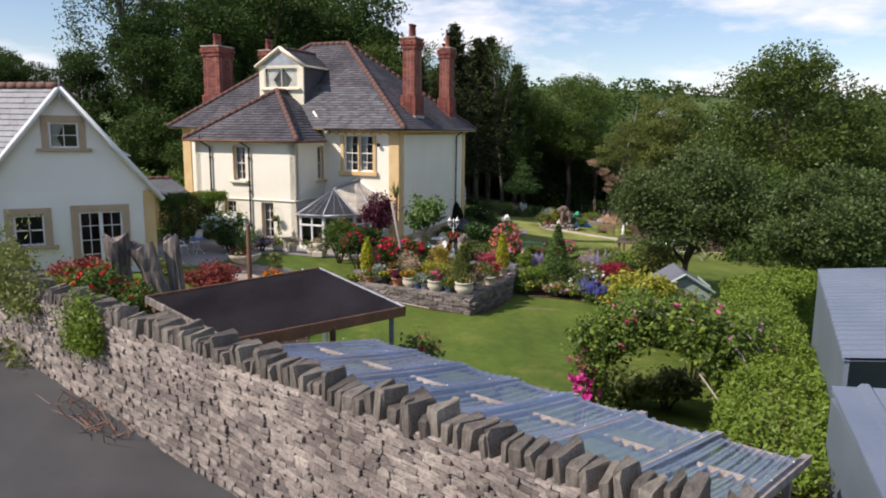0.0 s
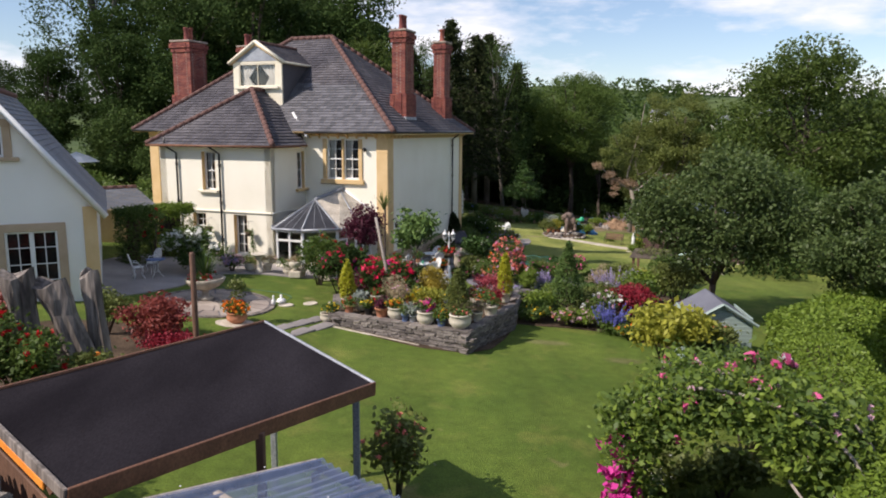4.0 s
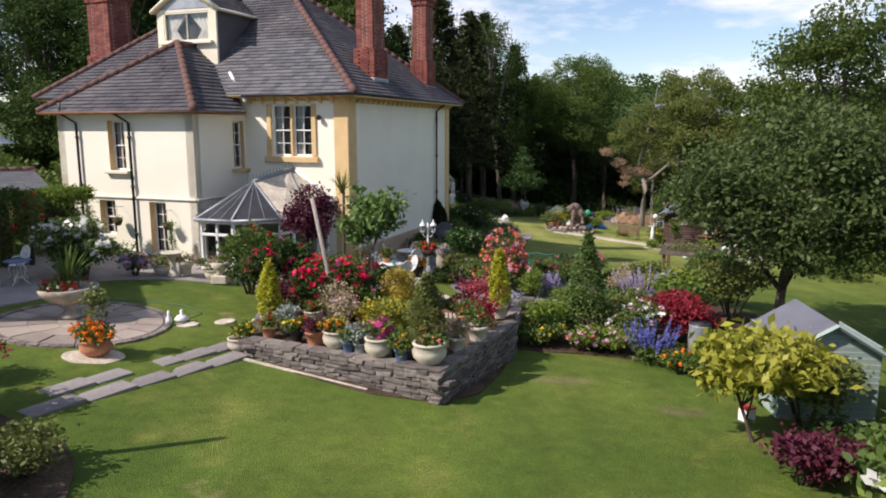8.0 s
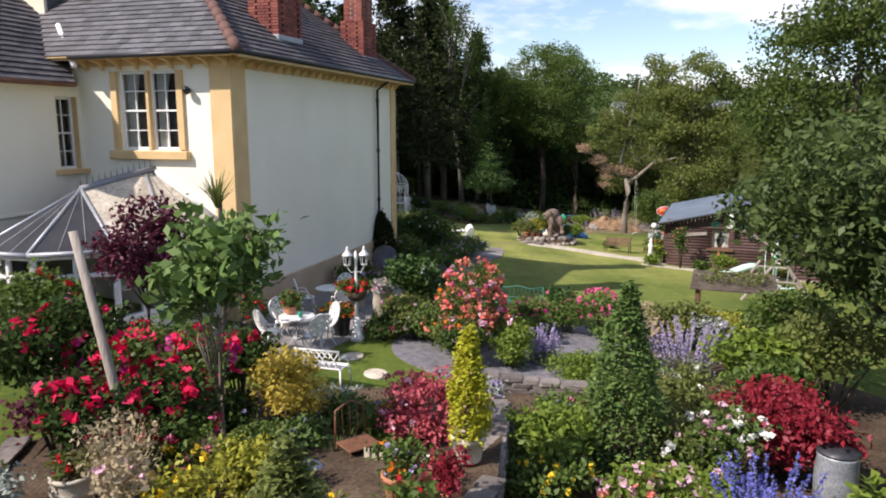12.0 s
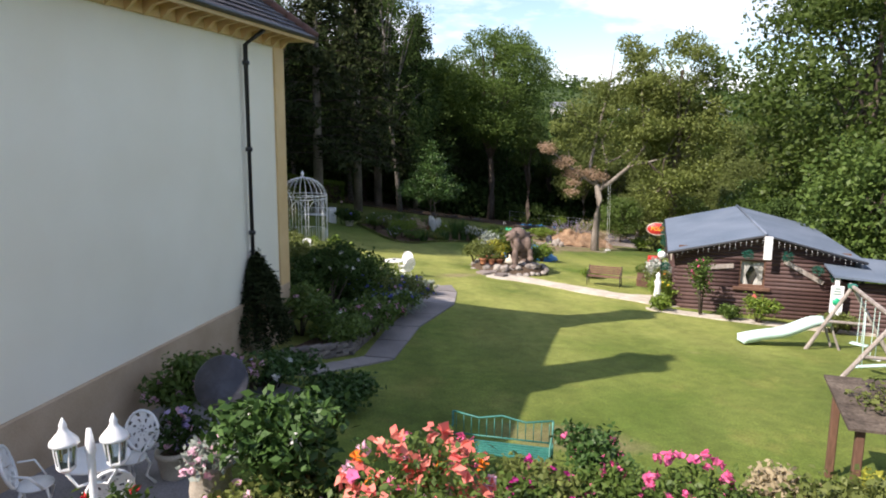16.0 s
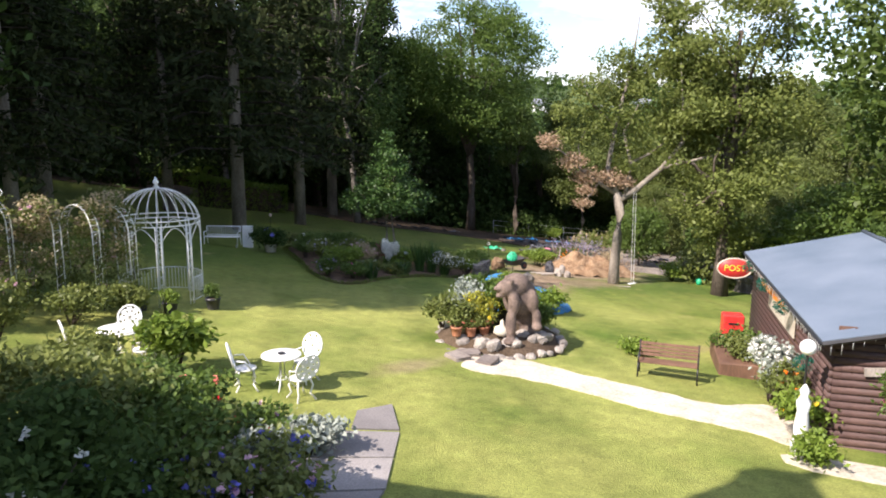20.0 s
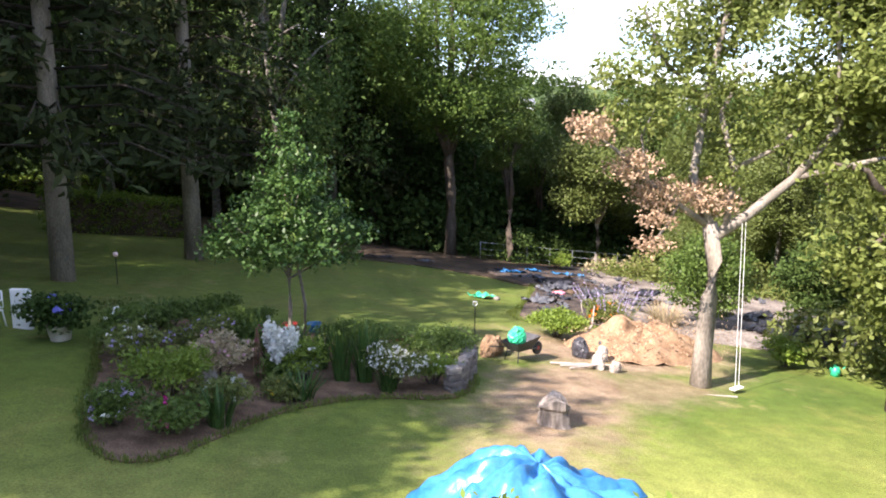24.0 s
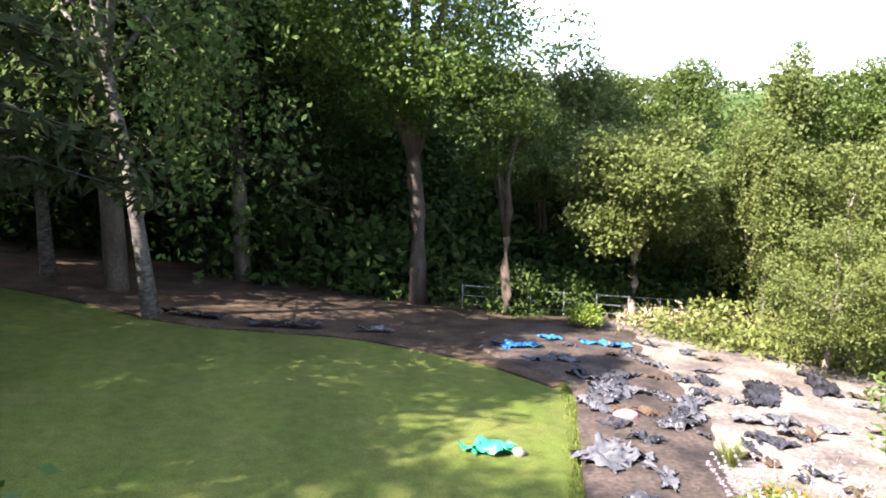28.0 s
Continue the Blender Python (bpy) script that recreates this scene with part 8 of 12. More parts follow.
# raised bed in dry stone
BED = [(1.0, 24.1), (2.75, 27.5), (3.3, 30.5), (3.2, 32.8), (0.4, 32.9), (-2.6, 32.4), (-3.9, 29.5), (-3.36, 26.3)]
BZ = 1.28
drape("raised_bed_soil", smooth_outline(BED, 3), M_SOIL, 0.02, 0, "dark soil of the raised bed", "flower bed")
bed_top = bmesh.new()
vsb = [bed_top.verts.new((x, y, BZ - 0.06 if i in (0, 1, 7) else (BZ - 0.25 if i in (2, 6) else 0.5))) for i, (x, y) in enumerate(BED)]
bed_top.faces.new(vsb)
bmesh.ops.triangulate(bed_top, faces=bed_top.faces[:])
single("planting_soil", bed_top, M_SOIL, Matrix(), "planted soil held by the dry stone wall", "soil", kind="structure")
bed_wall = thing("raised_bed_wall", Matrix(), "low dry-stone slate wall of the raised bed", "garden wall", kind="structure")


def dry_run(a, b, z1, seed, near, limit=150):
    a, b = Vector(a), Vector(b)
    L = (b - a).length
    zb = min(gz(*a), gz(*b)) - 0.08
    m = Matrix.Translation((a.x, a.y, 0)) @ Matrix.Rotation(math.atan2(b.y - a.y, b.x - a.x), 4, "Z")
    part("wall_core", box((L / 2, 0.26, (zb + z1 - 0.06) / 2), (L, 0.4, z1 - 0.06 - zb)), M_SOIL, bed_wall, "", m)
    rubble(bed_wall, 0.0, L - 0.1, zb, z1, 0.07, seed, DRY_OB, DRY_OB, M_DRYI, (0.34, 0.085), 0.24, 0.0, near, limit, "stone", m)
    x = 0.0
    rr = random.Random(seed)
    while x < L:
        w = rr.uniform(0.3, 0.6)
        part("cap_stone", DRY_OB[rr.randrange(9)], None, bed_wall, "", m @ Matrix.Translation((x + w / 2, 0.1, z1)) @ Matrix.Diagonal((w * 0.97, 0.3, 0.06, 1)))
        x += w


dry_run((-3.45, 26.25), (1.0, 24.1), BZ - 0.03, 11, (0, 5))
dry_run((1.0, 24.1), (2.75, 27.5), BZ - 0.03, 12, (0, 5), 140)
dry_run((2.75, 27.5), (3.3, 30.5), BZ - 0.2, 13, (0, 0))
dry_run((-3.9, 29.5), (-3.45, 26.25), BZ - 0.15, 14, (0, 0))
drape("edging_strip", [(-3.5, 26.08), (-0.5, 24.64), (-0.53, 24.57), (-3.55, 26.0)], M_CREAMSTONE, 0.03, 0, "pale mowing strip along the bed wall", "edging")

pots = [
    # x, y, r, h, mat, round, leaf, plant r, plant h, blooms, label
    (0.78, 24.55, 0.36, 0.46, M_STONEPOT, True, L_MID, 0.3, 0.2, [(F_CORAL, 12, 0.09)], "large round cream stone pot"),
    (-0.3, 25.0, 0.3, 0.42, M_STONEPOT, True, L_MID, 0.42, 0.45, [(F_MAGENTA, 14, 0.12), (F_PINK, 8, 0.1), (F_YELLOW, 8, 0.09)], "cream stone pot of pink and yellow flowers"),
    (-1.28, 25.6, 0.3, 0.4, M_STONEPOT, True, L_MID, 0.34, 0.3, [(F_ORANGE, 14, 0.09), (F_YELLOW, 16, 0.09)], "cream stone pot of orange and yellow flowers"),
    (-1.78, 25.85, 0.24, 0.32, M_POT, False, L_PURPLE, 0.3, 0.42, [], "terracotta pot with dark foliage"),
    (-2.25, 26.1, 0.17, 0.24, M_BLACK, False, L_MID, 0.28, 0.35, [(F_YELLOW, 16, 0.1), (F_RED, 6, 0.09)], "black pot of yellow flowers"),
    (-2.6, 26.75, 0.24, 0.36, M_STONEPOT, True, L_SILVER, 0.36, 0.4, [], "cream stone pot with silver-leaved plant"),
    (-2.95, 26.4, 0.18, 0.26, M_POT, False, L_MID, 0.26, 0.3, [(F_RED, 16, 0.1)], "terracotta pot of red geraniums"),
    (-0.72, 25.2, 0.14, 0.24, M_LEAD, False, L_SILVER, 0.24, 0.4, [], "small grey pot with silver foliage"),
    (-0.98, 25.25, 0.13, 0.26, M_BLUETOP, False, L_MID, 0.16, 0.25, [(F_RED, 7, 0.09)], "small blue glazed pot"),
    (0.2, 24.72, 0.16, 0.26, M_BLUETOP, False, L_MID, 0.3, 0.35, [(F_YELLOW, 8, 0.07), (F_ORANGE, 6, 0.07)], "blue glazed pot of leafy plants"),
    (0.1, 25.0, 0.15, 0.2, M_BLACK, False, L_MID, 0.24, 0.45, [(F_RED, 10, 0.09), (F_YELLOW, 8, 0.08)], "black pot of red and yellow flowers"),
    (1.35, 25.45, 0.2, 0.3, M_STONEPOT, False, L_STRAW, 0.24, 0.5, [(F_PALE, 5, 0.06)], "cream stone pot with dry grasses"),
    (1.85, 26.2, 0.26, 0.34, M_STONEPOT, False, L_MID, 0.36, 0.6, [(F_RED, 8, 0.08)], "cream stone pot of leafy perennials"),
    (2.1, 27.0, 0.2, 0.3, M_POT, False, L_CRIMSON, 0.3, 0.4, [], "terracotta pot with crimson foliage"),
    (-2.1, 27.4, 0.26, 0.4, M_STONEPOT, True, L_OLIVE, 0.34, 0.3, [(F_RED, 12, 0.09)], "tall stone pot of mixed flowers"),
    (-1.3, 26.6, 0.2, 0.3, M_STONEPOT, False, L_STRAW, 0.36, 0.8, [(F_PALE, 16, 0.07)], "cream stone pot with dry flower stalks"),
    (0.6, 26.3, 0.2, 0.3, M_POT, False, L_OLIVE, 0.4, 0.5, [(F_YELLOW, 8, 0.08)], "terracotta pot with olive foliage"),
    (-0.6, 26.6, 0.24, 0.34, M_STONEPOT, True, L_GOLD, 0.42, 0.5, [(F_YELLOW, 10, 0.09)], "cream stone pot with golden foliage"),
    (1.6, 27.4, 0.22, 0.3, M_POT, False, L_MID, 0.34, 0.35, [(F_ORANGE, 8, 0.08), (F_LILAC, 10, 0.07)], "terracotta pot of tall perennials"),
    (-0.9, 27.8, 0.24, 0.36, M_POT, False, L_MID, 0.45, 0.6, [(F_YELLOW, 8, 0.1), (F_PINK, 6, 0.08)], "terracotta pot of leafy perennials"),
]
for i, (x, y, r, h, mt, rd, lf, pr, ph, bl, lab) in enumerate(pots):
    p = plant_pot("plant_pot", Matrix.Translation((x, y, BZ - 0.02 - max(0, (y - 27) * 0.06))), r, h, mt, lab, rd)
    fill(p, 200 + i * 5, h * 0.85, pr, ph, lf, 80, 0.085, bl)
p = plant_pot("plant_pot", at_ground(-3.72, 26.6), 0.26, 0.32, M_STONEPOT, "cream stone pot of yellow flowers on the lawn", True)
fill(p, 330, 0.28, 0.34, 0.4, L_MID, 80, 0.09, [(F_YELLOW, 22, 0.09)])
cone_tree("golden_conifer", Matrix.Translation((-3.1, 27.2, BZ - 0.05)), 0.29, 1.25, L_LIME, "golden upright conifer in a stone pot", 341, (0.24, 0.36, M_STONEPOT))
cone_tree("golden_conifer", Matrix.Translation((2.5, 28.4, BZ - 0.1)), 0.28, 1.4, L_LIME, "golden upright conifer in a stone pot", 342, (0.24, 0.36, M_STONEPOT))
cone_tree("green_conifer", Matrix.Translation((0.72, 25.05, BZ - 0.05)), 0.42, 1.45, L_OLIVE, "soft green upright conifer in a pot", 343, (0.22, 0.34, M_STONEPOT), 620)
cone_tree("green_conifer", at_ground(5.05, 29.9, dz=-0.05), 0.66, 3.0, L_CYPRESS, "dark green upright cypress in the border", 344, None, 1300, 0.1)
drystalk = thing("dry_flower_plant", Matrix.Translation((-1.5, 27.2, 1.2)), "bleached dry flower stalks", "dry plant")
blades(drystalk, 345, 90, 1.15, 0.5, L_STRAW, 0, 0.02, 0.12, "dry_stalk")
part("seed_head", crown_mesh("seed_head", 346, [(0, 0, 0.9, 0.45, 0.45, 0.35)], 90, 5, 0.07, 0.06, L_STRAW, 0.2), None, drystalk)

# shrubs and roses of the bed
bush("rose_bush", -3.85, 30.5, 1.2, 2.0, L_DARK, "large green rose bush with deep pink blooms", "rose bush", 160, 800, 0.13, [(F_ROSE, 26, 0.16), (F_MAGENTA, 10, 0.14)])
bush("rose_bush", -5.0, 32.3, 0.9, 2.0, L_MID, "leafy shrub against the conservatory", "shrub", 161, 420, 0.13, [(F_RED, 8, 0.13)])
bush("rose_bush", -2.1, 30.6, 1.1, 1.8, L_MID, "rose bush covered in red blooms", "rose bush", 162, 520, 0.11, [(F_ROSE, 55, 0.17), (F_MAGENTA, 10, 0.14)])
bush("rose_bush", -1.2, 31.6, 0.7, 1.4, L_DARK, "dark leafy rose bush with red blooms", "rose bush", 163, 300, 0.11, [(F_ROSE, 14, 0.15)])
bush("golden_shrub", -0.3, 30.4, 0.72, 1.5, L_AMBER, "amber-leaved spiraea shrub in the bed", "shrub", 164, 420, 0.09)
bush("golden_shrub", -0.2, 27.6, 0.5, 0.9, L_GOLD, "feathery yellow-green shrub among the pots", "shrub", 165, 300, 0.09, dz=0.3)
bush("japanese_maple", 2.05, 29.5, 0.75, 1.35, L_PINKRED, "crimson cut-leaf Japanese maple", "maple", 167, 420, 0.09, [(F_PALE, 10, 0.08)], dz=0.2)
bush("japanese_maple", -3.0, 28.9, 0.6, 1.3, L_PURPLE, "purple cut-leaf Japanese maple", "maple", 168, 260, 0.09, dz=0.2)
bush("pink_heather", -2.6, 29.3, 0.6, 0.8, L_RUST, "dusky pink feathery foliage", "plant", 169, 220, 0.08, [(F_PALE, 20, 0.07)], dz=0.3)
bush("border_plant", 0.3, 31.3, 0.5, 0.6, L_SILVER, "silver-green plant in the border", "plant", 170, 260, 0.09, [(F_LILAC, 8, 0.08), (F_WHITE, 8, 0.06)])
bush("border_plant", 1.0, 30.6, 0.5, 0.75, L_MID, "leafy border plant with blue spikes", "plant", 171, 200, 0.09, [(F_BLUE, 12, 0.07)])
bush("border_plant", 1.5, 29.9, 0.4, 0.8, L_MID, "leafy green plant in the bed", "plant", 172, 180, 0.1, [(F_YELLOW, 5, 0.1)], dz=0.2)
bush("border_plant", 2.9, 31.6, 0.5, 0.9, L_SILVER, "lilac-flowered plant in the bed", "plant", 173, 160, 0.09, [(F_LILAC, 26, 0.08)])
ben = thing("iron_chair", Matrix.Translation((0.9, 29.2, 0.75)) @ Matrix.Rotation(0.6, 4, "Z"), "ornate dark iron chair among the plants", "chair")
part("backrest", tubes("backrest", [([(-0.25, 0, 0.4), (-0.22, 0.03, 0.85), (0, 0.03, 0.95), (0.22, 0.03, 0.85), (0.25, 0, 0.4)], 0.016)] + [([(x, 0, 0.4), (x, 0.03, 0.88)], 0.009) for x in (-0.12, 0, 0.12)], M_FASCIA, 6), None, ben)
part("seat", box((0, -0.2, 0.4), (0.5, 0.42, 0.03), bevel=0.01), M_FASCIA, ben)
for x, y in ((-0.22, 0), (0.22, 0), (-0.22, -0.38), (0.22, -0.38)):
    part("leg", rod((x, y, 0.39), (x * 1.1, y, 0), 0.014), M_FASCIA, ben)
fence = thing("picket_edging", Matrix.Translation((1.15, 28.75, 0.95)) @ Matrix.Rotation(-0.3, 4, "Z"), "low cream picket edging", "edging fence")
for k in range(9):
    part("picket", box((k * 0.11, 0, 0.13), (0.08, 0.02, 0.26), bevel=0.006), M_CREAMSTONE, fence)

bush("rose_bush", -2.2, 27.9, 0.6, 1.6, L_DARK, "rose bush full of bright red blooms", "rose bush", 1403, 300, 0.11, [(F_ROSE, 26, 0.16)], dz=0.3)
bush("rose_bush", -1.3, 28.2, 0.55, 1.5, L_DARK, "rose bush full of bright red blooms", "rose bush", 1406, 280, 0.11, [(F_ROSE, 24, 0.16)], dz=0.35)

# plants and a cloche between the pots of the raised bed
for i, (x, y, r, h, lf, bl, lb) in enumerate(((0.15, 29.4, 0.42, 0.75, L_CYPRESS, [(F_WHITE, 5, 0.06)], "blue-green leafy perennial in the bed"), (-0.45, 29.6, 0.4, 0.6, L_MID, [(F_RED, 5, 0.09)], "low leafy plant under the young tree"),
                                          (0.75, 30.2, 0.38, 0.7, L_MID, [(F_LILAC, 9, 0.05)], "green perennial with lilac flowers"), (1.75, 29.3, 0.36, 0.7, L_MID, [(F_RED, 4, 0.08)], "leafy plant under the crimson maple"),
                                          (2.1, 28.5, 0.3, 0.5, L_BRIGHT, [(F_RED, 5, 0.07)], "yellow-green plant by the stone pot"), (-1.0, 30.3, 0.4, 0.7, L_DARK, [(F_LILAC, 8, 0.06)], "dark leafy plant among the roses"))):
    bush("border_plant", x, y, r, h, lf, lb, "plant", 1820 + i, int(150 + 120 * r), 0.09, bl, dz=0.12)
for i, (x, y) in enumerate(((0.7, 29.2), (1.2, 29.6))):
    g = thing("iris_clump", at_ground(x, y, dz=0.1), "clump of upright grey-green iris leaves", "plant", "iris clumps")
    blades(g, 1840 + i, 36, 0.75, 0.3, L_MID, 0, 0.045, 0.1)
clo = thing("plant_cloche", at_ground(0.42, 28.4, dz=0.25), "clear plastic cloche over a seedling", "cloche")
part("dome", lathe("dome", [(0.3, 0.0), (0.29, 0.18), (0.24, 0.32), (0.13, 0.42), (0.01, 0.45)], M_SHEET, 20), None, clo)
part("rim", lathe("rim", [(0.3, 0.0), (0.34, 0.0), (0.34, 0.025), (0.3, 0.025)], M_MINT, 20), None, clo)
# ---- borders, terrace beside the house, vine tree ----
drape("flower_bed", smooth_outline([(2.7, 28.7), (5.0, 28.3), (6.5, 27.8), (7.6, 26.5), (9.5, 26.5), (12.5, 30.5), (11.5, 35.5), (8.8, 37.2), (7.2, 36.6), (5.6, 33.6), (3.4, 33.2)], 4), M_SOIL, 0.04, 1, "dark soil mixed border", "flower bed")
drape("gravel_area", smooth_outline([(1.5, 35.4), (3.2, 33.7), (5.6, 33.5), (7.4, 36.4), (7.9, 39.2), (5.5, 39.3), (3.2, 38.6), (1.6, 37.2)], 4), M_GRAVEL, 0.035, 1, "blue-grey slate gravel between borders", "gravel")
HP = lambda x, y: tuple((HM @ Vector((x, y, 0))))[:2]
drape("side_terrace", [HP(0.05, -1.6), HP(-2.2, -2.6), HP(0.5, -4.2), HP(2.9, -2.0), HP(3.0, 1.0), HP(2.3, 3.2), HP(2.2, 7.5), HP(0.05, 8.0)], material("dark_paving", (0.19, 0.178, 0.178), (0.3, 0.28, 0.275), 0.9, 0.85, 0.4, 35, fine=0.25), 0.03, 1, "dark paved terrace beside the house", "terrace")
low = thing("low_wall", Matrix(), "low dry-stone retaining wall in the border", "garden wall")
rr = random.Random(17)
for lay in range(4):
    x = 3.3
    while x < 5.9:
        w = rr.uniform(0.3, 0.6)
        part("stone", DRY_OB[rr.randrange(9)], None, low, "", Matrix.Translation((x + w / 2, 33.5 - (x - 3.3) * 0.22, gz(x, 33.4) + 0.04 + lay * 0.085)) @ Matrix.Rotation(-0.2, 4, "Z") @ Matrix.Diagonal((w, 0.34, 0.085, 1)))
        x += w


def spikes(name, x, y, r, n, h, leaf, petal, label, seed, category="plant", dz=0.0):
    """A clump of upright flower spikes over leaves."""
    rng = np.random.default_rng(seed)
    t = thing(name, at_ground(x, y, dz=dz), label, category)
    blobs = [(0, 0, h * 0.28, r, r, h * 0.28)]
    part("foliage", crown_mesh("foliage", seed, blobs, 90, 6, 0.1, 0.07, leaf, 0.3), None, t)
    c, lines = [], []
    for i in range(n):
        a, q = rng.random() * 6.283, r * math.sqrt(rng.random())
        px_, py_ = math.cos(a) * q, math.sin(a) * q
        hh = h * (0.75 + 0.35 * rng.random())
        ox, oy = px_ * (1 + 0.5 * h), py_ * (1 + 0.5 * h)
        lines.append(([(px_ * 0.6, py_ * 0.6, 0.05), (ox, oy, hh)], 0.006))
        for f in np.linspace(0.6, 1.0, 9):
            c.append([px_ * 0.6 + (ox - px_ * 0.6) * f, py_ * 0.6 + (oy - py_ * 0.6) * f, hh * f])
    part("branchwork", tubes("branchwork", lines, leaf, 4), None, t)
    part("blossom", bloom_mesh("blossom", seed + 1, np.array(c), 0.06, petal, 4), None, t)
    return t


bush("border_plant", 3.9, 29.8, 0.7, 0.9, L_BRIGHT, "bright green leafy perennial", "plant", 401, 320, 0.12)
bush("border_plant", 3.6, 28.8, 0.6, 0.7, L_MID, "leafy perennial with yellow daisies", "plant", 402, 220, 0.1, [(F_YELLOW, 12, 0.08)])
bush("border_plant", 4.9, 28.6, 0.65, 0.6, L_BRIGHT, "lime green low shrub with pink flower heads", "plant", 403, 240, 0.1, [(F_PALE, 16, 0.13), (F_CORAL, 6, 0.1)])
bush("border_plant", 5.6, 28.6, 0.6, 0.65, L_BRIGHT, "lime green low shrub with pink flower heads", "plant", 404, 220, 0.1, [(F_PALE, 20, 0.13)])
bush("border_plant", 4.2, 30.9, 0.7, 0.7, L_MID, "green perennial with pink blooms", "plant", 405, 320, 0.11, [(F_PINK, 10, 0.1), (F_LILAC, 10, 0.08)])
bush("bronze_shrub", 5.4, 30.0, 1.0, 1.2, L_OLIVE, "bronze-green fine-leaved shrub in the border", "shrub", 406, 480, 0.08)
bush("rose_bush", 6.3, 29.6, 0.8, 1.2, L_MID, "rose bush with white and pale pink blooms", "rose bush", 407, 320, 0.1, [(F_WHITE, 8, 0.12), (F_PALE, 10, 0.12)])
bush("japanese_maple", 7.6, 29.9, 1.05, 1.35, L_CRIMSON, "domed crimson cut-leaf Japanese maple", "maple", 408, 700, 0.11)
spikes("salvia", 6.35, 27.9, 0.5, 60, 0.95, L_MID, F_BLUE, "clump of blue-violet salvia spikes", 409)
spikes("lavender", 8.1, 35.0, 0.7, 70, 1.2, L_SILVER, F_LILAC, "tall pale lavender in the border", 410)
spikes("lavender", 4.9, 35.6, 0.35, 40, 0.8, L_SILVER, F_LILAC, "small clump of purple lavender", 411)
bush("box_shrub", 4.2, 35.1, 0.6, 0.95, L_BRIGHT, "rounded bright green box bush", "shrub", 412, 420, 0.08, base=0.05)
bush("box_shrub", 5.5, 34.3, 0.6, 0.8, L_BRIGHT, "rounded bright green box bush", "shrub", 413, 420, 0.08, base=0.05)
bush("conifer_shrub", 6.6, 34.0, 0.6, 0.7, L_CYPRESS, "low spreading green juniper bush", "shrub", 414, 300, 0.09)
bush("rose_bush", 6.9, 31.9, 0.8, 1.1, L_OLIVE, "rose bush with dry seed heads", "shrub", 415, 300, 0.1, [(F_WHITE, 6, 0.1)])
bush("rose_bush", 5.9, 32.4, 0.6, 0.8, L_MID, "low rose with pink blooms", "shrub", 416, 200, 0.1, [(F_PINK, 5, 0.1)])
bush("bamboo", 9.0, 33.4, 0.9, 1.6, L_BRIGHT, "feathery yellow-green bamboo in the border", "shrub", 417, 340, 0.17)
bush("shrub", 8.6, 31.8, 0.9, 1.3, L_MID, "leafy green shrub in the border", "shrub", 418, 340, 0.13)
bush("shrub", 10.4, 33.0, 1.3, 2.1, L_OLIVE, "overgrown olive-green shrub under the apple tree", "shrub", 419, 480, 0.13)
bush("shrub", 10.6, 35.8, 1.2, 2.0, L_MID, "bushy shrub under the apple tree", "shrub", 420, 440, 0.13)
bush("shrub", 9.0, 37.6, 0.8, 1.3, L_OLIVE, "feathery shrub at the border's end", "shrub", 421, 260, 0.12)
bush("border_plant", 6.8, 27.0, 0.5, 0.5, L_MID, "low plant with orange and yellow flowers", "plant", 422, 160, 0.09, [(F_ORANGE, 10, 0.08), (F_YELLOW, 6, 0.08)])
bush("border_plant", 7.7, 26.8, 0.6, 0.7, L_MID, "leafy green perennial at the lawn's edge", "plant", 423, 200, 0.11, [(F_CORAL, 8, 0.1)])
bush("rhubarb", 8.4, 27.6, 0.7, 0.6, L_BRIGHT, "large-leaved bright green rhubarb plant", "plant", 424, 90, 0.3)
bush("border_plant", 3.0, 35.0, 0.5, 0.9, L_DARK, "dark green perennial on the gravel", "plant", 425, 200, 0.1, [(F_PALE, 4, 0.07)])
bush("border_plant", 1.55, 37.2, 0.55, 0.95, L_OLIVE, "loose leafy shrub by the terrace", "shrub", 426, 300, 0.11, [(F_WHITE, 3, 0.1)])
bush("shrub", 1.97, 38.6, 0.66, 2.0, L_GLOSS, "glossy green camellia shrub", "shrub", 427, 520, 0.14, [(F_WHITE, 4, 0.1)])
bush("border_plant", 1.15, 36.75, 0.42, 0.55, L_DARK, "dark low plant beside the lamp post", "plant", 436, 200, 0.09, [(F_PINK, 4, 0.09)])
bush("border_plant", 1.95, 36.9, 0.5, 0.7, L_MID, "leafy plant with small pink flowers", "plant", 437, 220, 0.09, [(F_PALE, 6, 0.08)])
bush("shrub", 2.9, 36.1, 0.6, 0.9, L_OLIVE, "olive shrub with orange blooms", "shrub", 428, 220, 0.1, [(F_ORANGE, 8, 0.08), (F_CORAL, 6, 0.09)])
bush("rose_bush", 3.3, 36.75, 1.4, 2.05, L_MID, "tall rose bush covered in coral and apricot blooms", "rose bush", 429, 560, 0.1, [(F_CORAL, 110, 0.13), (F_PINK, 20, 0.12), (F_ORANGE, 14, 0.1), (F_PALE, 24, 0.12)], base=0.12)
std = tree("standard_rose", at_ground(6.9, 38.05), 430, 1.3, 0.025, blob_ball(np.random.default_rng(430), 0, 0, 1.0, 0.5, 0.35, 6, 0.5), L_MID, M_BARK, "standard rose with bright pink blooms", "rose bush", 150, 6, 0.1, 0.08)
part("blossom", bloom_mesh("blossom", 431, in_blobs(np.random.default_rng(432), [(0, 0, 1.05, 0.52, 0.52, 0.4)], 50, 0.95), 0.11, F_PINK), None, std)
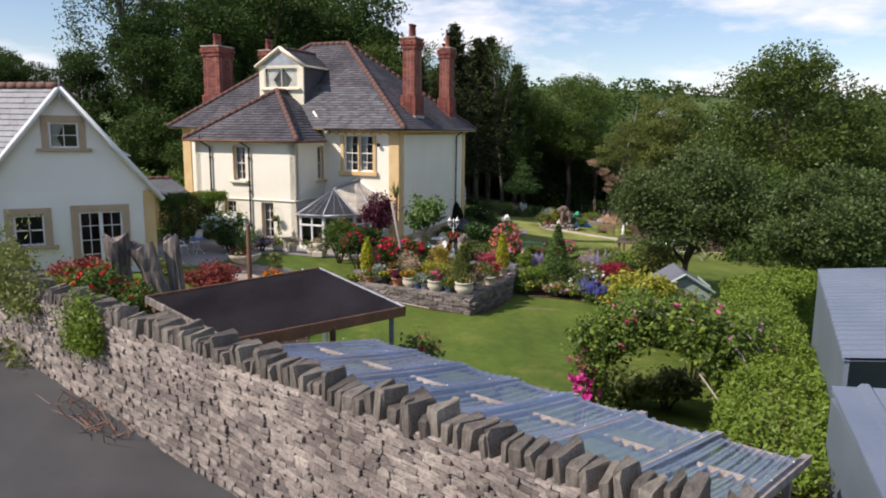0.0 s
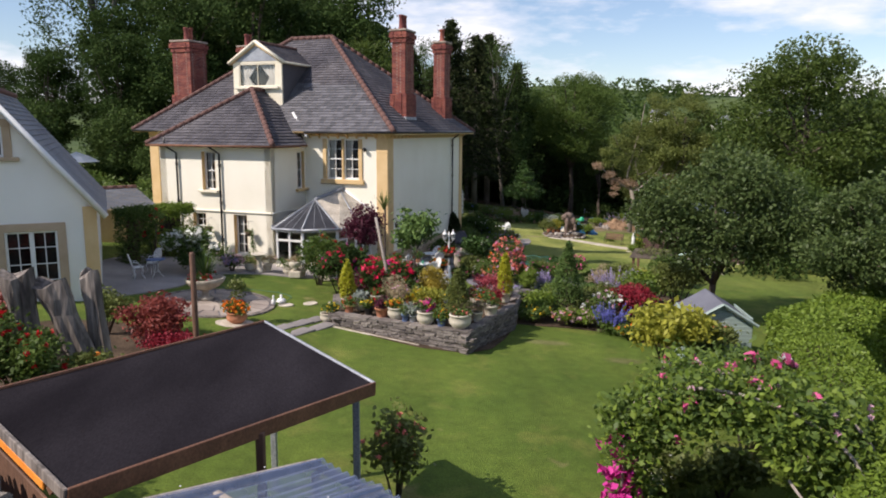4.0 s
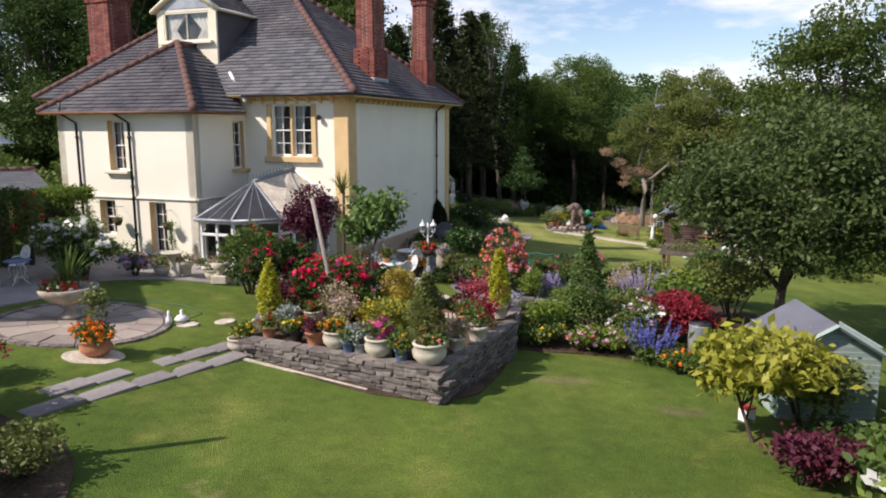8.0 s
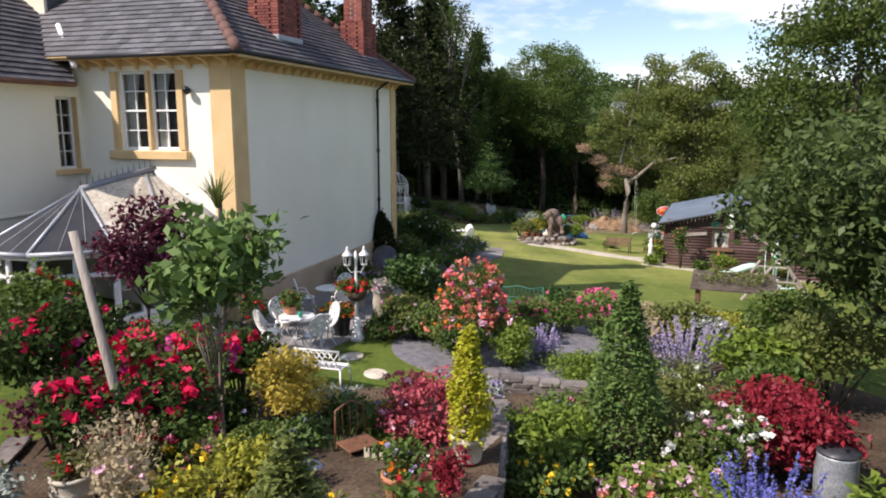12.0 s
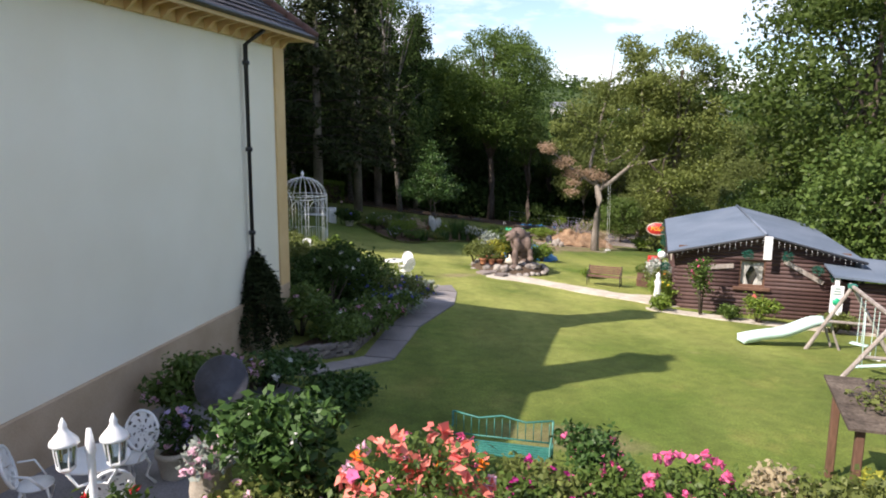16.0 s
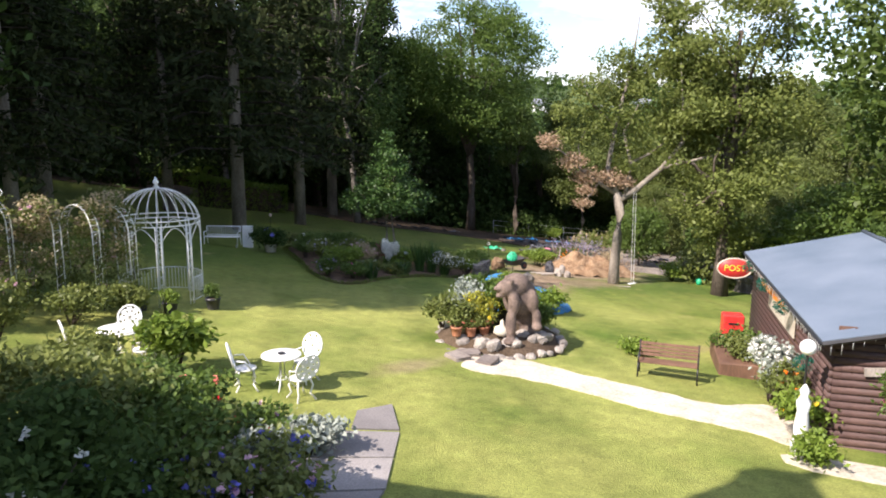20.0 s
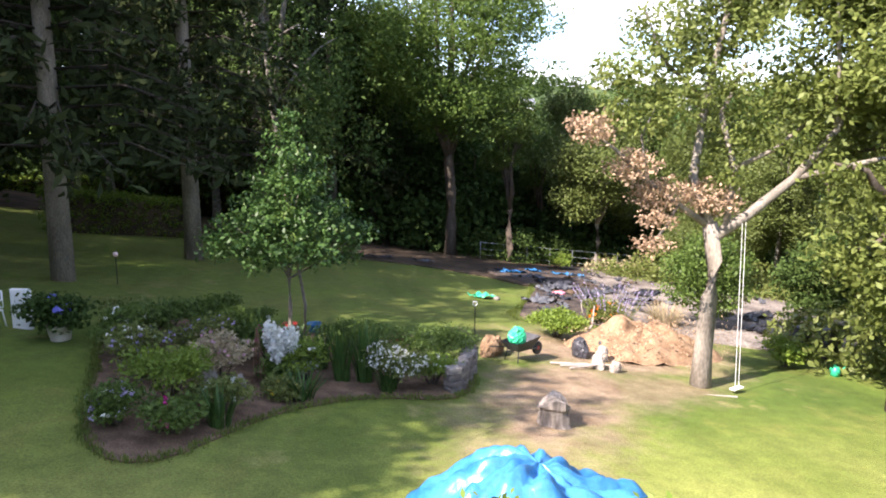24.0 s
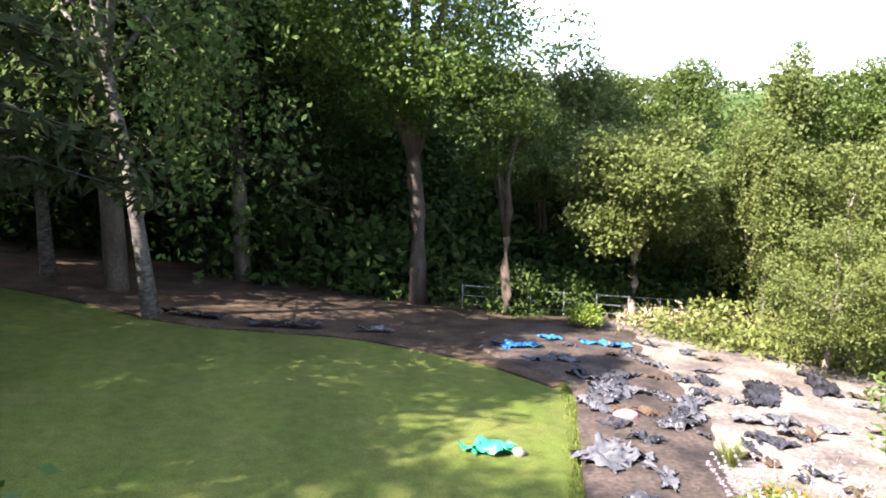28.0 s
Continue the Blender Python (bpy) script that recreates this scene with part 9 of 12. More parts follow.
bush("border_plant", 6.2, 38.6, 0.6, 0.9, L_MID, "leafy plant with small pink flowers", "plant", 433, 220, 0.1, [(F_PINK, 14, 0.08)])
bush("border_plant", 8.0, 37.4, 0.7, 0.8, L_STRAW, "tufts of dry straw-coloured grass", "plant", 434, 140, 0.12)
bush("border_plant", 5.0, 38.6, 0.6, 0.8, L_MID, "low shrub with pink blooms on the gravel", "plant", 435, 200, 0.1, [(F_MAGENTA, 12, 0.09)])
for i, (x, y, r, h, lf, bl, lb) in enumerate((
        (2.3, 37.0, 0.8, 1.0, L_MID, [(F_PALE, 6, 0.07)], "bushy green perennial beside the gravel"), (1.9, 38.3, 0.9, 1.1, L_OLIVE, [(F_CORAL, 8, 0.08), (F_PALE, 8, 0.08)], "loose shrub with apricot flowers"),
        (3.0, 38.3, 0.7, 0.9, L_DARK, [(F_RED, 4, 0.09)], "dark leafy rose by the gravel"), (4.4, 37.4, 0.6, 0.6, L_BRIGHT, [], "low bright green hebe mound"), (5.3, 39.0, 0.6, 0.8, L_OLIVE, [(F_MAGENTA, 14, 0.1), (F_RED, 6, 0.1)], "rose with magenta and red blooms"),
        (6.3, 39.7, 0.55, 1.15, L_GLOSS, [(F_PINK, 8, 0.09)], "tall leafy perennial with pink flowers"), (7.1, 38.0, 0.4, 0.4, L_CYPRESS, [], "small blue-green tufted plant"), (7.9, 38.4, 0.6, 0.6, L_MID, [], "leafy green ground cover plant"),
        (8.6, 38.6, 0.5, 0.9, L_STRAW, [], "tall dry grasses by the lawn"), (8.9, 37.9, 0.6, 0.8, L_GOLD, [], "golden feathery grass clump"), (9.6, 37.6, 0.7, 0.9, L_SILVER, [(F_WHITE, 30, 0.07)], "silvery plant with white plumes"),
        (10.2, 38.0, 0.7, 1.0, L_GOLD, [], "golden-leaved feathery shrub beside the store"), (5.1, 37.9, 0.4, 0.5, L_MID, [(F_LILAC, 16, 0.07)], "low lilac-flowered border plant"), (2.9, 35.9, 0.6, 0.8, L_MID, [(F_PINK, 5, 0.08)], "leafy green perennial with pink flowers"))):
    bush("border_plant", x, y, r, h, lf, lb, "plant", 1300 + i * 3, int(160 + 190 * r), 0.1, bl)
for i, (x, y, s_) in enumerate(((5.0, 38.2, 0.5), (5.6, 38.5, 0.42), (4.8, 37.5, 0.35), (4.6, 38.9, 0.3))):
    single("border_rock", RUB_OB[i], None, at_ground(x, y, i, dz=s_ * 0.2) @ Matrix.Diagonal((s_, s_ * 0.7, s_ * 0.9, 1)), "grey rock among the border plants", "rock", "border rocks")
# water butt, blue bowl, cold frame
butt = thing("water_butt", at_ground(7.95, 29.0), "grey plastic water butt beside the maple", "water butt")
part("barrel", lathe("barrel", [(0.24, 0), (0.28, 0.1), (0.3, 0.45), (0.28, 0.8), (0.29, 0.84), (0.26, 0.84)], M_LEAD, 20), None, butt)
part("lid", lathe("lid", [(0.29, 0.84), (0.29, 0.88), (0.05, 0.91), (0.01, 0.91)], M_BLACKPLASTIC, 20), None, butt)
for i, (x, y, mt, lb) in enumerate(((8.6, 28.6, M_TARP, "blue plastic watering bowl"), (8.9, 28.8, M_WHITE, "small white plastic jug outdoors"))):
    t = thing("plastic_bowl", at_ground(x, y), lb, "bowl")
    part("bowl", lathe("bowl", [(0.08, 0), (0.13, 0.12), (0.14, 0.16), (0.12, 0.15), (0.06, 0.02)], mt, 14), None, t)
cf = thing("cold_frame", at_ground(9.6, 27.4, 0.3), "white-framed glass cold frame", "cold frame")
for x in (-0.6, 0.6):
    for y in (-0.45, 0.45):
        part("leg", box((x, y, 0.35), (0.04, 0.04, 0.7)), M_WHITE, cf)
for y in (-0.45, 0.45):
    part("rail", box((0, y, 0.7), (1.24, 0.04, 0.04)), M_WHITE, cf)
for x in (-0.6, 0.0, 0.6):
    part("rail", box((x, 0, 0.703), (0.04, 0.86, 0.035)), M_WHITE, cf)
part("pane", box((0, 0, 0.725), (1.22, 0.92, 0.008)), M_SHEET, cf)


# vine-leaved small tree and things beneath it
tree("vine_tree", at_ground(6.9, 23.0), 440, 2.3, 0.05, blob_ball(np.random.default_rng(440), -0.15, 0, 1.55, 1.2, 0.6, 9, 0.42), L_GOLD, M_BARK, "small leaning tree with broad yellow-green leaves", "tree", 330, 8, 0.21, 0.16, lean=(-0.5, 0.3), fork=0.6)
bush("shrub", 8.2, 23.9, 0.9, 1.6, L_OLIVE, "yellow-green shrub in front of the shed", "shrub", 441, 340, 0.15)
bush("shrub", 7.6, 21.9, 0.7, 0.8, L_DARK, "dark low shrub under the vine", "shrub", 442, 220, 0.12)
gi = thing("garden_kneeler", at_ground(7.2, 24.2, 0.5, 0.6), "red and white folding garden stool", "stool")
part("seat", box((0, 0, 0.45), (0.5, 0.35, 0.05), bevel=0.01), M_RED, gi)
for x in (-0.22, 0.22):
    part("leg", box((x, 0, 0.22), (0.04, 0.32, 0.44)), M_WHITE, gi)

# white furniture, lamp post and pots on the side terrace
bistro_table(-0.82, 35.75, gz(-0.82, 35.75) + 0.03, M_WHITE, M_WHITE, "round white cast metal garden table", 0.42)
chairs_round(chair0, -0.82, 35.75, (0.5, 2.2, 3.8, 5.4), 0.66, 0.03)
bistro_table(-0.4, 39.2, gz(-0.4, 39.2) + 0.03, M_WHITE, M_WHITE, "round white garden table near the house wall", 0.42)
chairs_round(chair0, -0.4, 39.2, (1.2, 3.4, 5.2), 0.66, 0.03)
cup = thing("candle_jar", Matrix.Translation((-0.72, 35.6, gz(-0.82, 35.75) + 0.76)), "small coloured glass jar on the table", "jar")
part("jar", lathe("jar", [(0.04, 0), (0.05, 0.02), (0.05, 0.1), (0.035, 0.13)], M_GREENPLASTIC, 10), None, cup)


def lattice_bench():
    """Small cast bench with a crossed lattice back; it faces its -y."""
    t = thing("lattice_bench", at_ground(0.05, 33.15, radians(160), dz=0.02), "small white cast bench with lattice back", "bench")
    fr = part("backrest", tubes("backrest", [([(-0.48, 0.2, 0.45), (-0.48, 0.26, 0.82), (0.48, 0.26, 0.82), (0.48, 0.2, 0.45)], 0.022, True)], M_WHITE, 6), None, t)
    lat = []
    for k in range(9):
        x = -0.48 + k * 0.12
        for d in (-0.24, 0.24):
            if abs(x + d) <= 0.49:
                lat.append(([(x, 0.2, 0.46), (x + d, 0.26, 0.81)], 0.013))
    part("lattice", tubes("lattice", lat, M_WHITE, 5), None, fr)
    for k in range(6):
        part("slat", box((0, -0.2 + k * 0.075, 0.43), (0.96, 0.055, 0.022), bevel=0.006), M_WHITE, t)
    for x in (-0.47, 0.47):
        for y in (-0.2, 0.2):
            part("leg", tubes("leg", [([(x, y, 0.43), (x * 1.04, y * 1.15, 0.2), (x * 1.02, y * 1.3, 0.0)], 0.02)], M_WHITE, 6), None, t)
        part("arm", tubes("arm", [([(x, 0.24, 0.66), (x * 1.05, 0.0, 0.66), (x, -0.22, 0.44)], 0.018)], M_WHITE, 6), None, t)
    return t


lattice_bench()


def lamp_post():
    t = thing("lamp_post", at_ground(0.5, 36.6, 0.15, dz=0.0), "white cast lamp post with two lanterns", "street lamp")
    part("base", lathe("base", [(0.17, 0), (0.17, 0.1), (0.12, 0.2), (0.09, 0.5), (0.06, 0.6)], M_WHITE, 14), None, t)
    part("pole", lathe("pole", [(0.05, 0.55), (0.04, 1.2), (0.055, 1.25), (0.038, 1.3), (0.035, 2.0), (0.05, 2.05), (0.02, 2.25)], M_WHITE, 12), None, t)
    glass = M_GLASS
    for k, (x, z) in enumerate(((-0.2, 1.88), (0.2, 1.88))):
        a = part("arm", tubes("arm", [([(0, 0, 1.75), (x * 0.6, 0, 1.72), (x, 0, 1.85), (x, 0, z)], 0.015)], M_WHITE, 6), None, t)
        l = part("lantern", lathe("lantern", [(0.05, 0), (0.085, 0.03), (0.085, 0.05), (0.07, 0.05)], M_WHITE, 6, False), None, t, "", Matrix.Translation((x, 0, z)) @ Matrix.Scale(0.98, 4))
        part("glass", lathe("glass", [(0.072, 0.05), (0.098, 0.26)], glass, 6, False), None, l)
        for q in range(6):
            an = q * 1.0472
            part("bar", rod((0.076 * math.cos(an), 0.076 * math.sin(an), 0.05), (0.1 * math.cos(an), 0.1 * math.sin(an), 0.26), 0.008, 0.008, 5), M_WHITE, l)
        part("lantern_roof", lathe("lantern_roof", [(0.13, 0.26), (0.12, 0.29), (0.05, 0.37), (0.03, 0.41), (0.035, 0.43), (0.006, 0.5)], M_WHITE, 12), None, l)
    return t


lamp_post()
hb = thing("hanging_basket", at_ground(0.5, 36.6, dz=0.95), "hanging basket of red geraniums on the lamp post", "hanging basket")
part("basket", lathe("basket", [(0.05, 0.05), (0.2, 0.12), (0.27, 0.3), (0.25, 0.31)], M_SOIL, 14), None, hb)
fill(hb, 450, 0.22, 0.42, 0.42, L_MID, 120, 0.09, [(F_RED, 48, 0.12)])
for i, (x, y, r, h, mt, lf, ph, bl, lb) in enumerate((
        (0.05, 37.0, 0.3, 0.5, M_BLACK, L_DARK, 0.45, [(F_ORANGE, 36, 0.1), (F_CORAL, 16, 0.09)], "black tub of orange flowers"),
        (-1.0, 35.9, 0.15, 0.2, M_POT, L_MID, 0.3, [(F_RED, 16, 0.11)], "small pot of red geraniums"),
        (-1.4, 37.5, 0.2, 0.3, M_STONEPOT, L_BRIGHT, 0.5, [], "stone pot with a lime conifer"),
        (1.05, 38.9, 0.27, 0.85, M_URN, L_SILVER, 0.35, [(F_PALE, 30, 0.11)], "tall pinkish stone urn of pale pink flowers"),
        (1.0, 41.0, 0.3, 0.4, M_STONEPOT, L_MID, 0.5, [], "stone planter with broad green leaves"),
        (-2.0, 36.4, 0.32, 0.4, M_BLACK, L_MID, 0.6, [(F_RED, 10, 0.1)], "black tub of leafy plants"),
        (0.3, 40.2, 0.25, 0.4, M_STONEPOT, L_DARK, 0.7, [(F_LILAC, 14, 0.12), (F_PALE, 8, 0.1)], "stone planter with lilac phlox"))):
    p = plant_pot("plant_pot", at_ground(x, y, dz=0.74 if i == 1 else 0.03), r, h, mt, lb, i % 2 == 1)
    fill(p, 460 + i * 5, h * 0.85, r * 1.5, ph, lf, 90, 0.1, bl)
dish = thing("round_table_top", at_ground(1.1, 39.6, radians(-15)), "dark grey round metal disc leaning on a stand", "disc")
part("disc", lathe("disc", [(0.02, -0.02), (0.42, -0.015), (0.44, 0.0), (0.42, 0.02), (0.02, 0.03)], M_BLACKPLASTIC, 28), None, dish, "", Matrix.Translation((0, 0, 1.65)) @ Matrix.Rotation(radians(62), 4, "X") @ Matrix.Scale(0.85, 4))
part("stand", rod((0, 0.05, 0), (0, 0.05, 1.62), 0.03, 0.03), M_BLACK, dish)
gbn = thing("green_bench", at_ground(5.05, 40.45, radians(-22), 1.05), "green wrought-iron garden swing bench", "bench")
part("backrest", tubes("backrest", [([(-0.75, 0.2, 0.85), (-0.35, 0.2, 0.78), (0.0, 0.2, 0.85), (0.35, 0.2, 0.78), (0.75, 0.2, 0.85)], 0.016), ([(-0.75, 0.2, 0.5), (0.75, 0.2, 0.5)], 0.014)] + [([(-0.7 + k * 0.117, 0.2, 0.5), (-0.7 + k * 0.117, 0.2, 0.8)], 0.007) for k in range(13)], M_GREENIRON, 5), None, gbn)
for k in range(6):
    part("slat", box((0, -0.2 + k * 0.075, 0.42), (1.5, 0.05, 0.02)), M_GREENIRON, gbn)
for x in (-0.75, 0.75):
    part("end_frame", tubes("end_frame", [([(x, -0.25, 0), (x, -0.22, 0.62), (x, 0.2, 0.64), (x, 0.2, 0.85)], 0.018), ([(x, 0.28, 0), (x, 0.2, 0.5)], 0.018)], M_GREENIRON, 6), None, gbn)

# bed along the house and the curved stone path round it
drape("flower_bed", smooth_outline([HP(0.3, 8.4), (2.85, 47.0), (3.9, 50.8), (4.9, 53.6), (4.6, 55.6), (2.6, 56.6), (1.0, 56.0), HP(0.6, 13.0)], 4), M_SOIL, 0.05, 1, "dark soil bed along the house", "flower bed")
pth = [(0.8, 45.2), (1.83, 45.4), (3.15, 46.5), (3.95, 49.6), (5.2, 53.1), (5.2, 55.4)]
pth2 = [(1.0, 44.8), (2.13, 45.0), (3.85, 46.4), (4.8, 49.7), (6.35, 53.2), (6.8, 55.4)]
path_ob = thing("stone_path", Matrix(), "curved path of large grey stone slabs", "path", kind="structure")
rp = random.Random(23)
for i in range(5):
    for j in range(2):
        f0, f1 = j / 2 + 0.01, (j + 1) / 2 - 0.01
        a, b, c, d = Vector(pth[i]), Vector(pth[i + 1]), Vector(pth2[i + 1]), Vector(pth2[i])
        q = [a.lerp(b, f0), a.lerp(b, f1), d.lerp(c, f1), d.lerp(c, f0)]
        h = 0.035 + 0.012 * rp.random()
        part("paving_slab", mesh_of("paving_slab", [(p.x, p.y, gz(p.x, p.y) + h) for p in q] + [(p.x, p.y, gz(p.x, p.y) - 0.06) for p in q], [(0, 3, 2, 1), (0, 1, 5, 4), (1, 2, 6, 5), (2, 3, 7, 6), (3, 0, 4, 7)], M_PAVE), None, path_ob)
for k, q in enumerate((((5.95, 55.5), (6.8, 55.5), (6.8, 56.8), (6.1, 56.4)),)):
    part("paving_slab", mesh_of("paving_slab", [(x, y, gz(x, y) + 0.04) for x, y in q] + [(x, y, gz(x, y) - 0.06) for x, y in q], [(0, 1, 2, 3), (1, 0, 4, 5), (2, 1, 5, 6), (3, 2, 6, 7), (0, 3, 7, 4)], M_PAVE), None, path_ob)
edge = thing("bed_edging", Matrix(), "low stone edging of the house bed", "edging")
rr = random.Random(29)
eg = [(1.4, 45.8), (2.8, 46.7), (3.5, 49.0), (4.4, 51.8)]
for i in range(3):
    a, b = Vector(eg[i]), Vector(eg[i + 1])
    n = int((b - a).length / 0.32)
    for k in range(n):
        for lay in range(3):
            p = a.lerp(b, (k + 0.5 * (lay % 2) + 0.3) / n)
            part("stone", DRY_OB[rr.randrange(9)], None, edge, "", Matrix.Translation((p.x, p.y, gz(p.x, p.y) + 0.05 + lay * 0.1)) @ Matrix.Rotation(math.atan2(b.y - a.y, b.x - a.x) + rr.uniform(-0.1, 0.1), 4, "Z") @ Matrix.Diagonal((0.33, 0.24, 0.1, 1)))
cone_tree("dark_conifer", at_ground(0.8, 46.2), 0.72, 1.9, L_CONIFER, "dark bushy conifer in a pale pot", 470, (0.3, 0.4, M_STONEPOT), 2200, 0.11)
for i, (x, y, r, h, lf, bl, lb) in enumerate((
        (2.2, 50.5, 1.4, 2.0, L_DARK, [(F_WHITE, 3, 0.1)], "dense dark green shrub along the house"), (3.0, 53.3, 1.3, 1.55, L_MID, [], "dense dark green shrub"),
        (1.7, 53.8, 1.4, 1.9, L_OLIVE, [], "dense green shrub along the house"), (3.0, 55.4, 0.9, 0.9, L_MID, [(F_CORAL, 8, 0.12)], "rose bush with coral blooms"),
        (4.2, 54.6, 0.7, 0.6, L_MID, [(F_RED, 4, 0.12), (F_PALE, 10, 0.08)], "mixed perennials with pink flowers"), (4.6, 52.6, 0.9, 1.0, L_OLIVE, [(F_BLUE, 24, 0.09), (F_PALE, 14, 0.1)], "perennials with blue flowers"),
        (4.6, 53.6, 0.5, 0.6, L_SILVER, [(F_LILAC, 30, 0.07)], "lavender along the path edge"), (4.4, 51.2, 0.5, 0.6, L_SILVER, [(F_LILAC, 24, 0.07), (F_PINK, 4, 0.09)], "lavender along the path edge"), (3.9, 50.2, 0.8, 0.9, L_MID, [(F_BLUE, 16, 0.09), (F_WHITE, 6, 0.08)], "perennials with blue flowers"), (3.4, 48.5, 0.8, 0.9, L_MID, [(F_PALE, 14, 0.14), (F_MAGENTA, 6, 0.1)], "phlox plants with pink heads"),
        (2.6, 47.4, 0.7, 0.7, L_MID, [(F_WHITE, 6, 0.09)], "dark low perennials with white flowers"), (1.6, 48.2, 0.9, 1.2, L_MID, [(F_PALE, 6, 0.1)], "dark green shrub against the house"),
        (0.4, 43.6, 0.7, 0.8, L_OLIVE, [(F_PALE, 34, 0.13), (F_LILAC, 10, 0.12)], "pale pink phlox by the wall"), (1.3, 44.0, 0.8, 0.6, L_GLOSS, [(F_WHITE, 5, 0.12)], "low glossy green plant"),
        (2.4, 43.2, 0.7, 0.5, L_GLOSS, [(F_WHITE, 3, 0.1)], "low glossy green plant"), (0.0, 42.2, 0.5, 1.1, L_MID, [(F_PALE, 12, 0.12)], "dark shrub with pink flowers"),
        (5.3, 54.6, 0.4, 0.5, L_SILVER, [(F_WHITE, 10, 0.09)], "silver-leaved plant with white flowers"), (1.0, 57.3, 0.9, 0.9, L_OLIVE, [], "olive-green shrub by the lawn"))):
    bush("border_shrub", x, y, r, h, lf, lb, "shrub", 480 + i * 4, int(240 + 180 * r * r), 0.12, bl)
for i, (x, y, r, h, lf, bl, lb) in enumerate((
        (1.6, 51.4, 1.1, 1.5, L_DARK, [], "dense dark green laurel along the house"), (2.9, 51.6, 1.0, 1.1, L_DARK, [(F_BLUE, 8, 0.09)], "dense low green shrub in the house bed"), (2.7, 49.0, 0.8, 0.8, L_DARK, [(F_PALE, 9, 0.16)], "dark shrub with pale pink phlox"),
        (2.2, 55.6, 1.0, 1.2, L_MID, [], "leafy yellow-green shrub in the house bed"), (3.8, 52.4, 0.7, 0.8, L_MID, [(F_BLUE, 20, 0.08)], "blue-flowered perennials in the house bed"), (1.4, 55.0, 0.9, 1.3, L_OLIVE, [], "dense green shrub near the lawn tables"),
        (3.2, 54.0, 0.9, 0.9, L_OLIVE, [(F_RED, 3, 0.1)], "olive shrub with a few red blooms"), (3.3, 49.6, 0.6, 0.6, L_MID, [(F_WHITE, 6, 0.08), (F_PALE, 4, 0.1)], "low dark plants with white flowers"))):
    bush("border_shrub", x, y, r, h, lf, lb, "shrub", 1600 + i * 4, int(240 + 160 * r * r), 0.11, bl)
# ---- back lawn: pale path, bench, rockery, gazebo, hut, swing ----
up = [(8.9, 60.1), (9.8, 60.85), (10.6, 60.4), (11.4, 59.6), (12.4, 58.7), (13.4, 57.85), (14.2, 57.3), (15.4, 57.2)]
dn = [(15.4, 55.2), (14.4, 55.0), (13.9, 55.7), (12.8, 56.5), (11.8, 57.4), (10.9, 58.3), (9.8, 59.0), (8.85, 59.5)]
drape("garden_path", [(x + 0.12 * noise.noise((x * 2.3, y * 2.3, 3.0)), y + 0.12 * noise.noise((x * 2.3, y * 2.3, 9.0))) for x, y in smooth_outline(up + dn, 6)], M_CREAMSTONE, 0.03, 0, "pale winding crazy-paved path", "path")
for i, (x, y) in enumerate(((9.15, 60.75), (9.5, 60.1), (8.8, 60.4))):
    single("path_stone", RUB_OB[i], None, at_ground(x, y, i, dz=0.05) @ Matrix.Diagonal((0.6, 0.45, 0.14, 1)), "pale flat stone at the path's end", "stone", "path stones")
drape("hut_apron", smooth_outline([(14.2, 54.6), (17.5, 52.9), (20.8, 51.4), (20.5, 50.9), (17.0, 52.3), (13.9, 53.9)], 3), M_CREAMSTONE, 0.03, 1, "narrow pale paving along the hut", "paving")


def slat_bench():
    t = thing("garden_bench", at_ground(13.9, 59.25, radians(-30)), "brown slatted garden bench with black iron ends", "bench")
    for k in range(4):
        part("seat_slat", box((0, -0.18 + k * 0.1, 0.43), (1.45, 0.085, 0.03), bevel=0.005), M_WOODBROWN, t)
    for k in range(4):
        part("back_slat", box((0, 0.22 + k * 0.02, 0.52 + k * 0.09), (1.45, 0.025, 0.075), bevel=0.005, rx=-0.2), M_WOODBROWN, t)
    for x in (-0.7, 0.7):
        part("end_frame", tubes("end_frame", [([(x, -0.24, 0), (x, -0.22, 0.43), (x, 0.2, 0.43), (x, 0.3, 0.86)], 0.022), ([(x, 0.3, 0), (x, 0.2, 0.43)], 0.022), ([(x, -0.24, 0.43), (x, -0.22, 0.62), (x, 0.22, 0.63)], 0.018)], M_BLACK, 6), None, t)
    return t


slat_bench()


def rock_mesh(seed, mat):
    rng = random.Random(seed)
    bm = bmesh.new()
    bmesh.ops.create_icosphere(bm, subdivisions=2, radius=0.5)
    for v in bm.verts:
        v.co *= 1 + 0.28 * noise.noise(v.co * 2.2 + Vector((seed * 3.1, 0, 0)))
        v.co.z *= 0.72
    me = bpy.data.meshes.new("rock")
    bm.to_mesh(me)
    bm.free()
    me.materials.append(mat)
    return me


ROCKS = [rock_mesh(i, M_ROCK) for i in range(6)]
RX, RY = 10.35, 62.4
rk = thing("rockery", at_ground(RX, RY), "round rockery edged with rough stones", "rockery")
part("mound", lathe("mound", [(1.9, -0.1), (1.75, 0.12), (1.1, 0.4), (0.3, 0.5), (0.01, 0.5)], M_SOIL, 22), None, rk)
rr = random.Random(31)
for k in range(34):
    a = k / 34 * 6.283 + rr.uniform(-0.05, 0.05)
    s = rr.uniform(0.2, 0.42)
    q = rr.uniform(1.65, 1.95)
    part("rock", ROCKS[rr.randrange(6)], None, rk, "", Matrix.Translation((math.cos(a) * q, math.sin(a) * q, s * 0.22)) @ Matrix.Rotation(rr.random() * 6, 4, "Z") @ Matrix.Scale(s, 4))
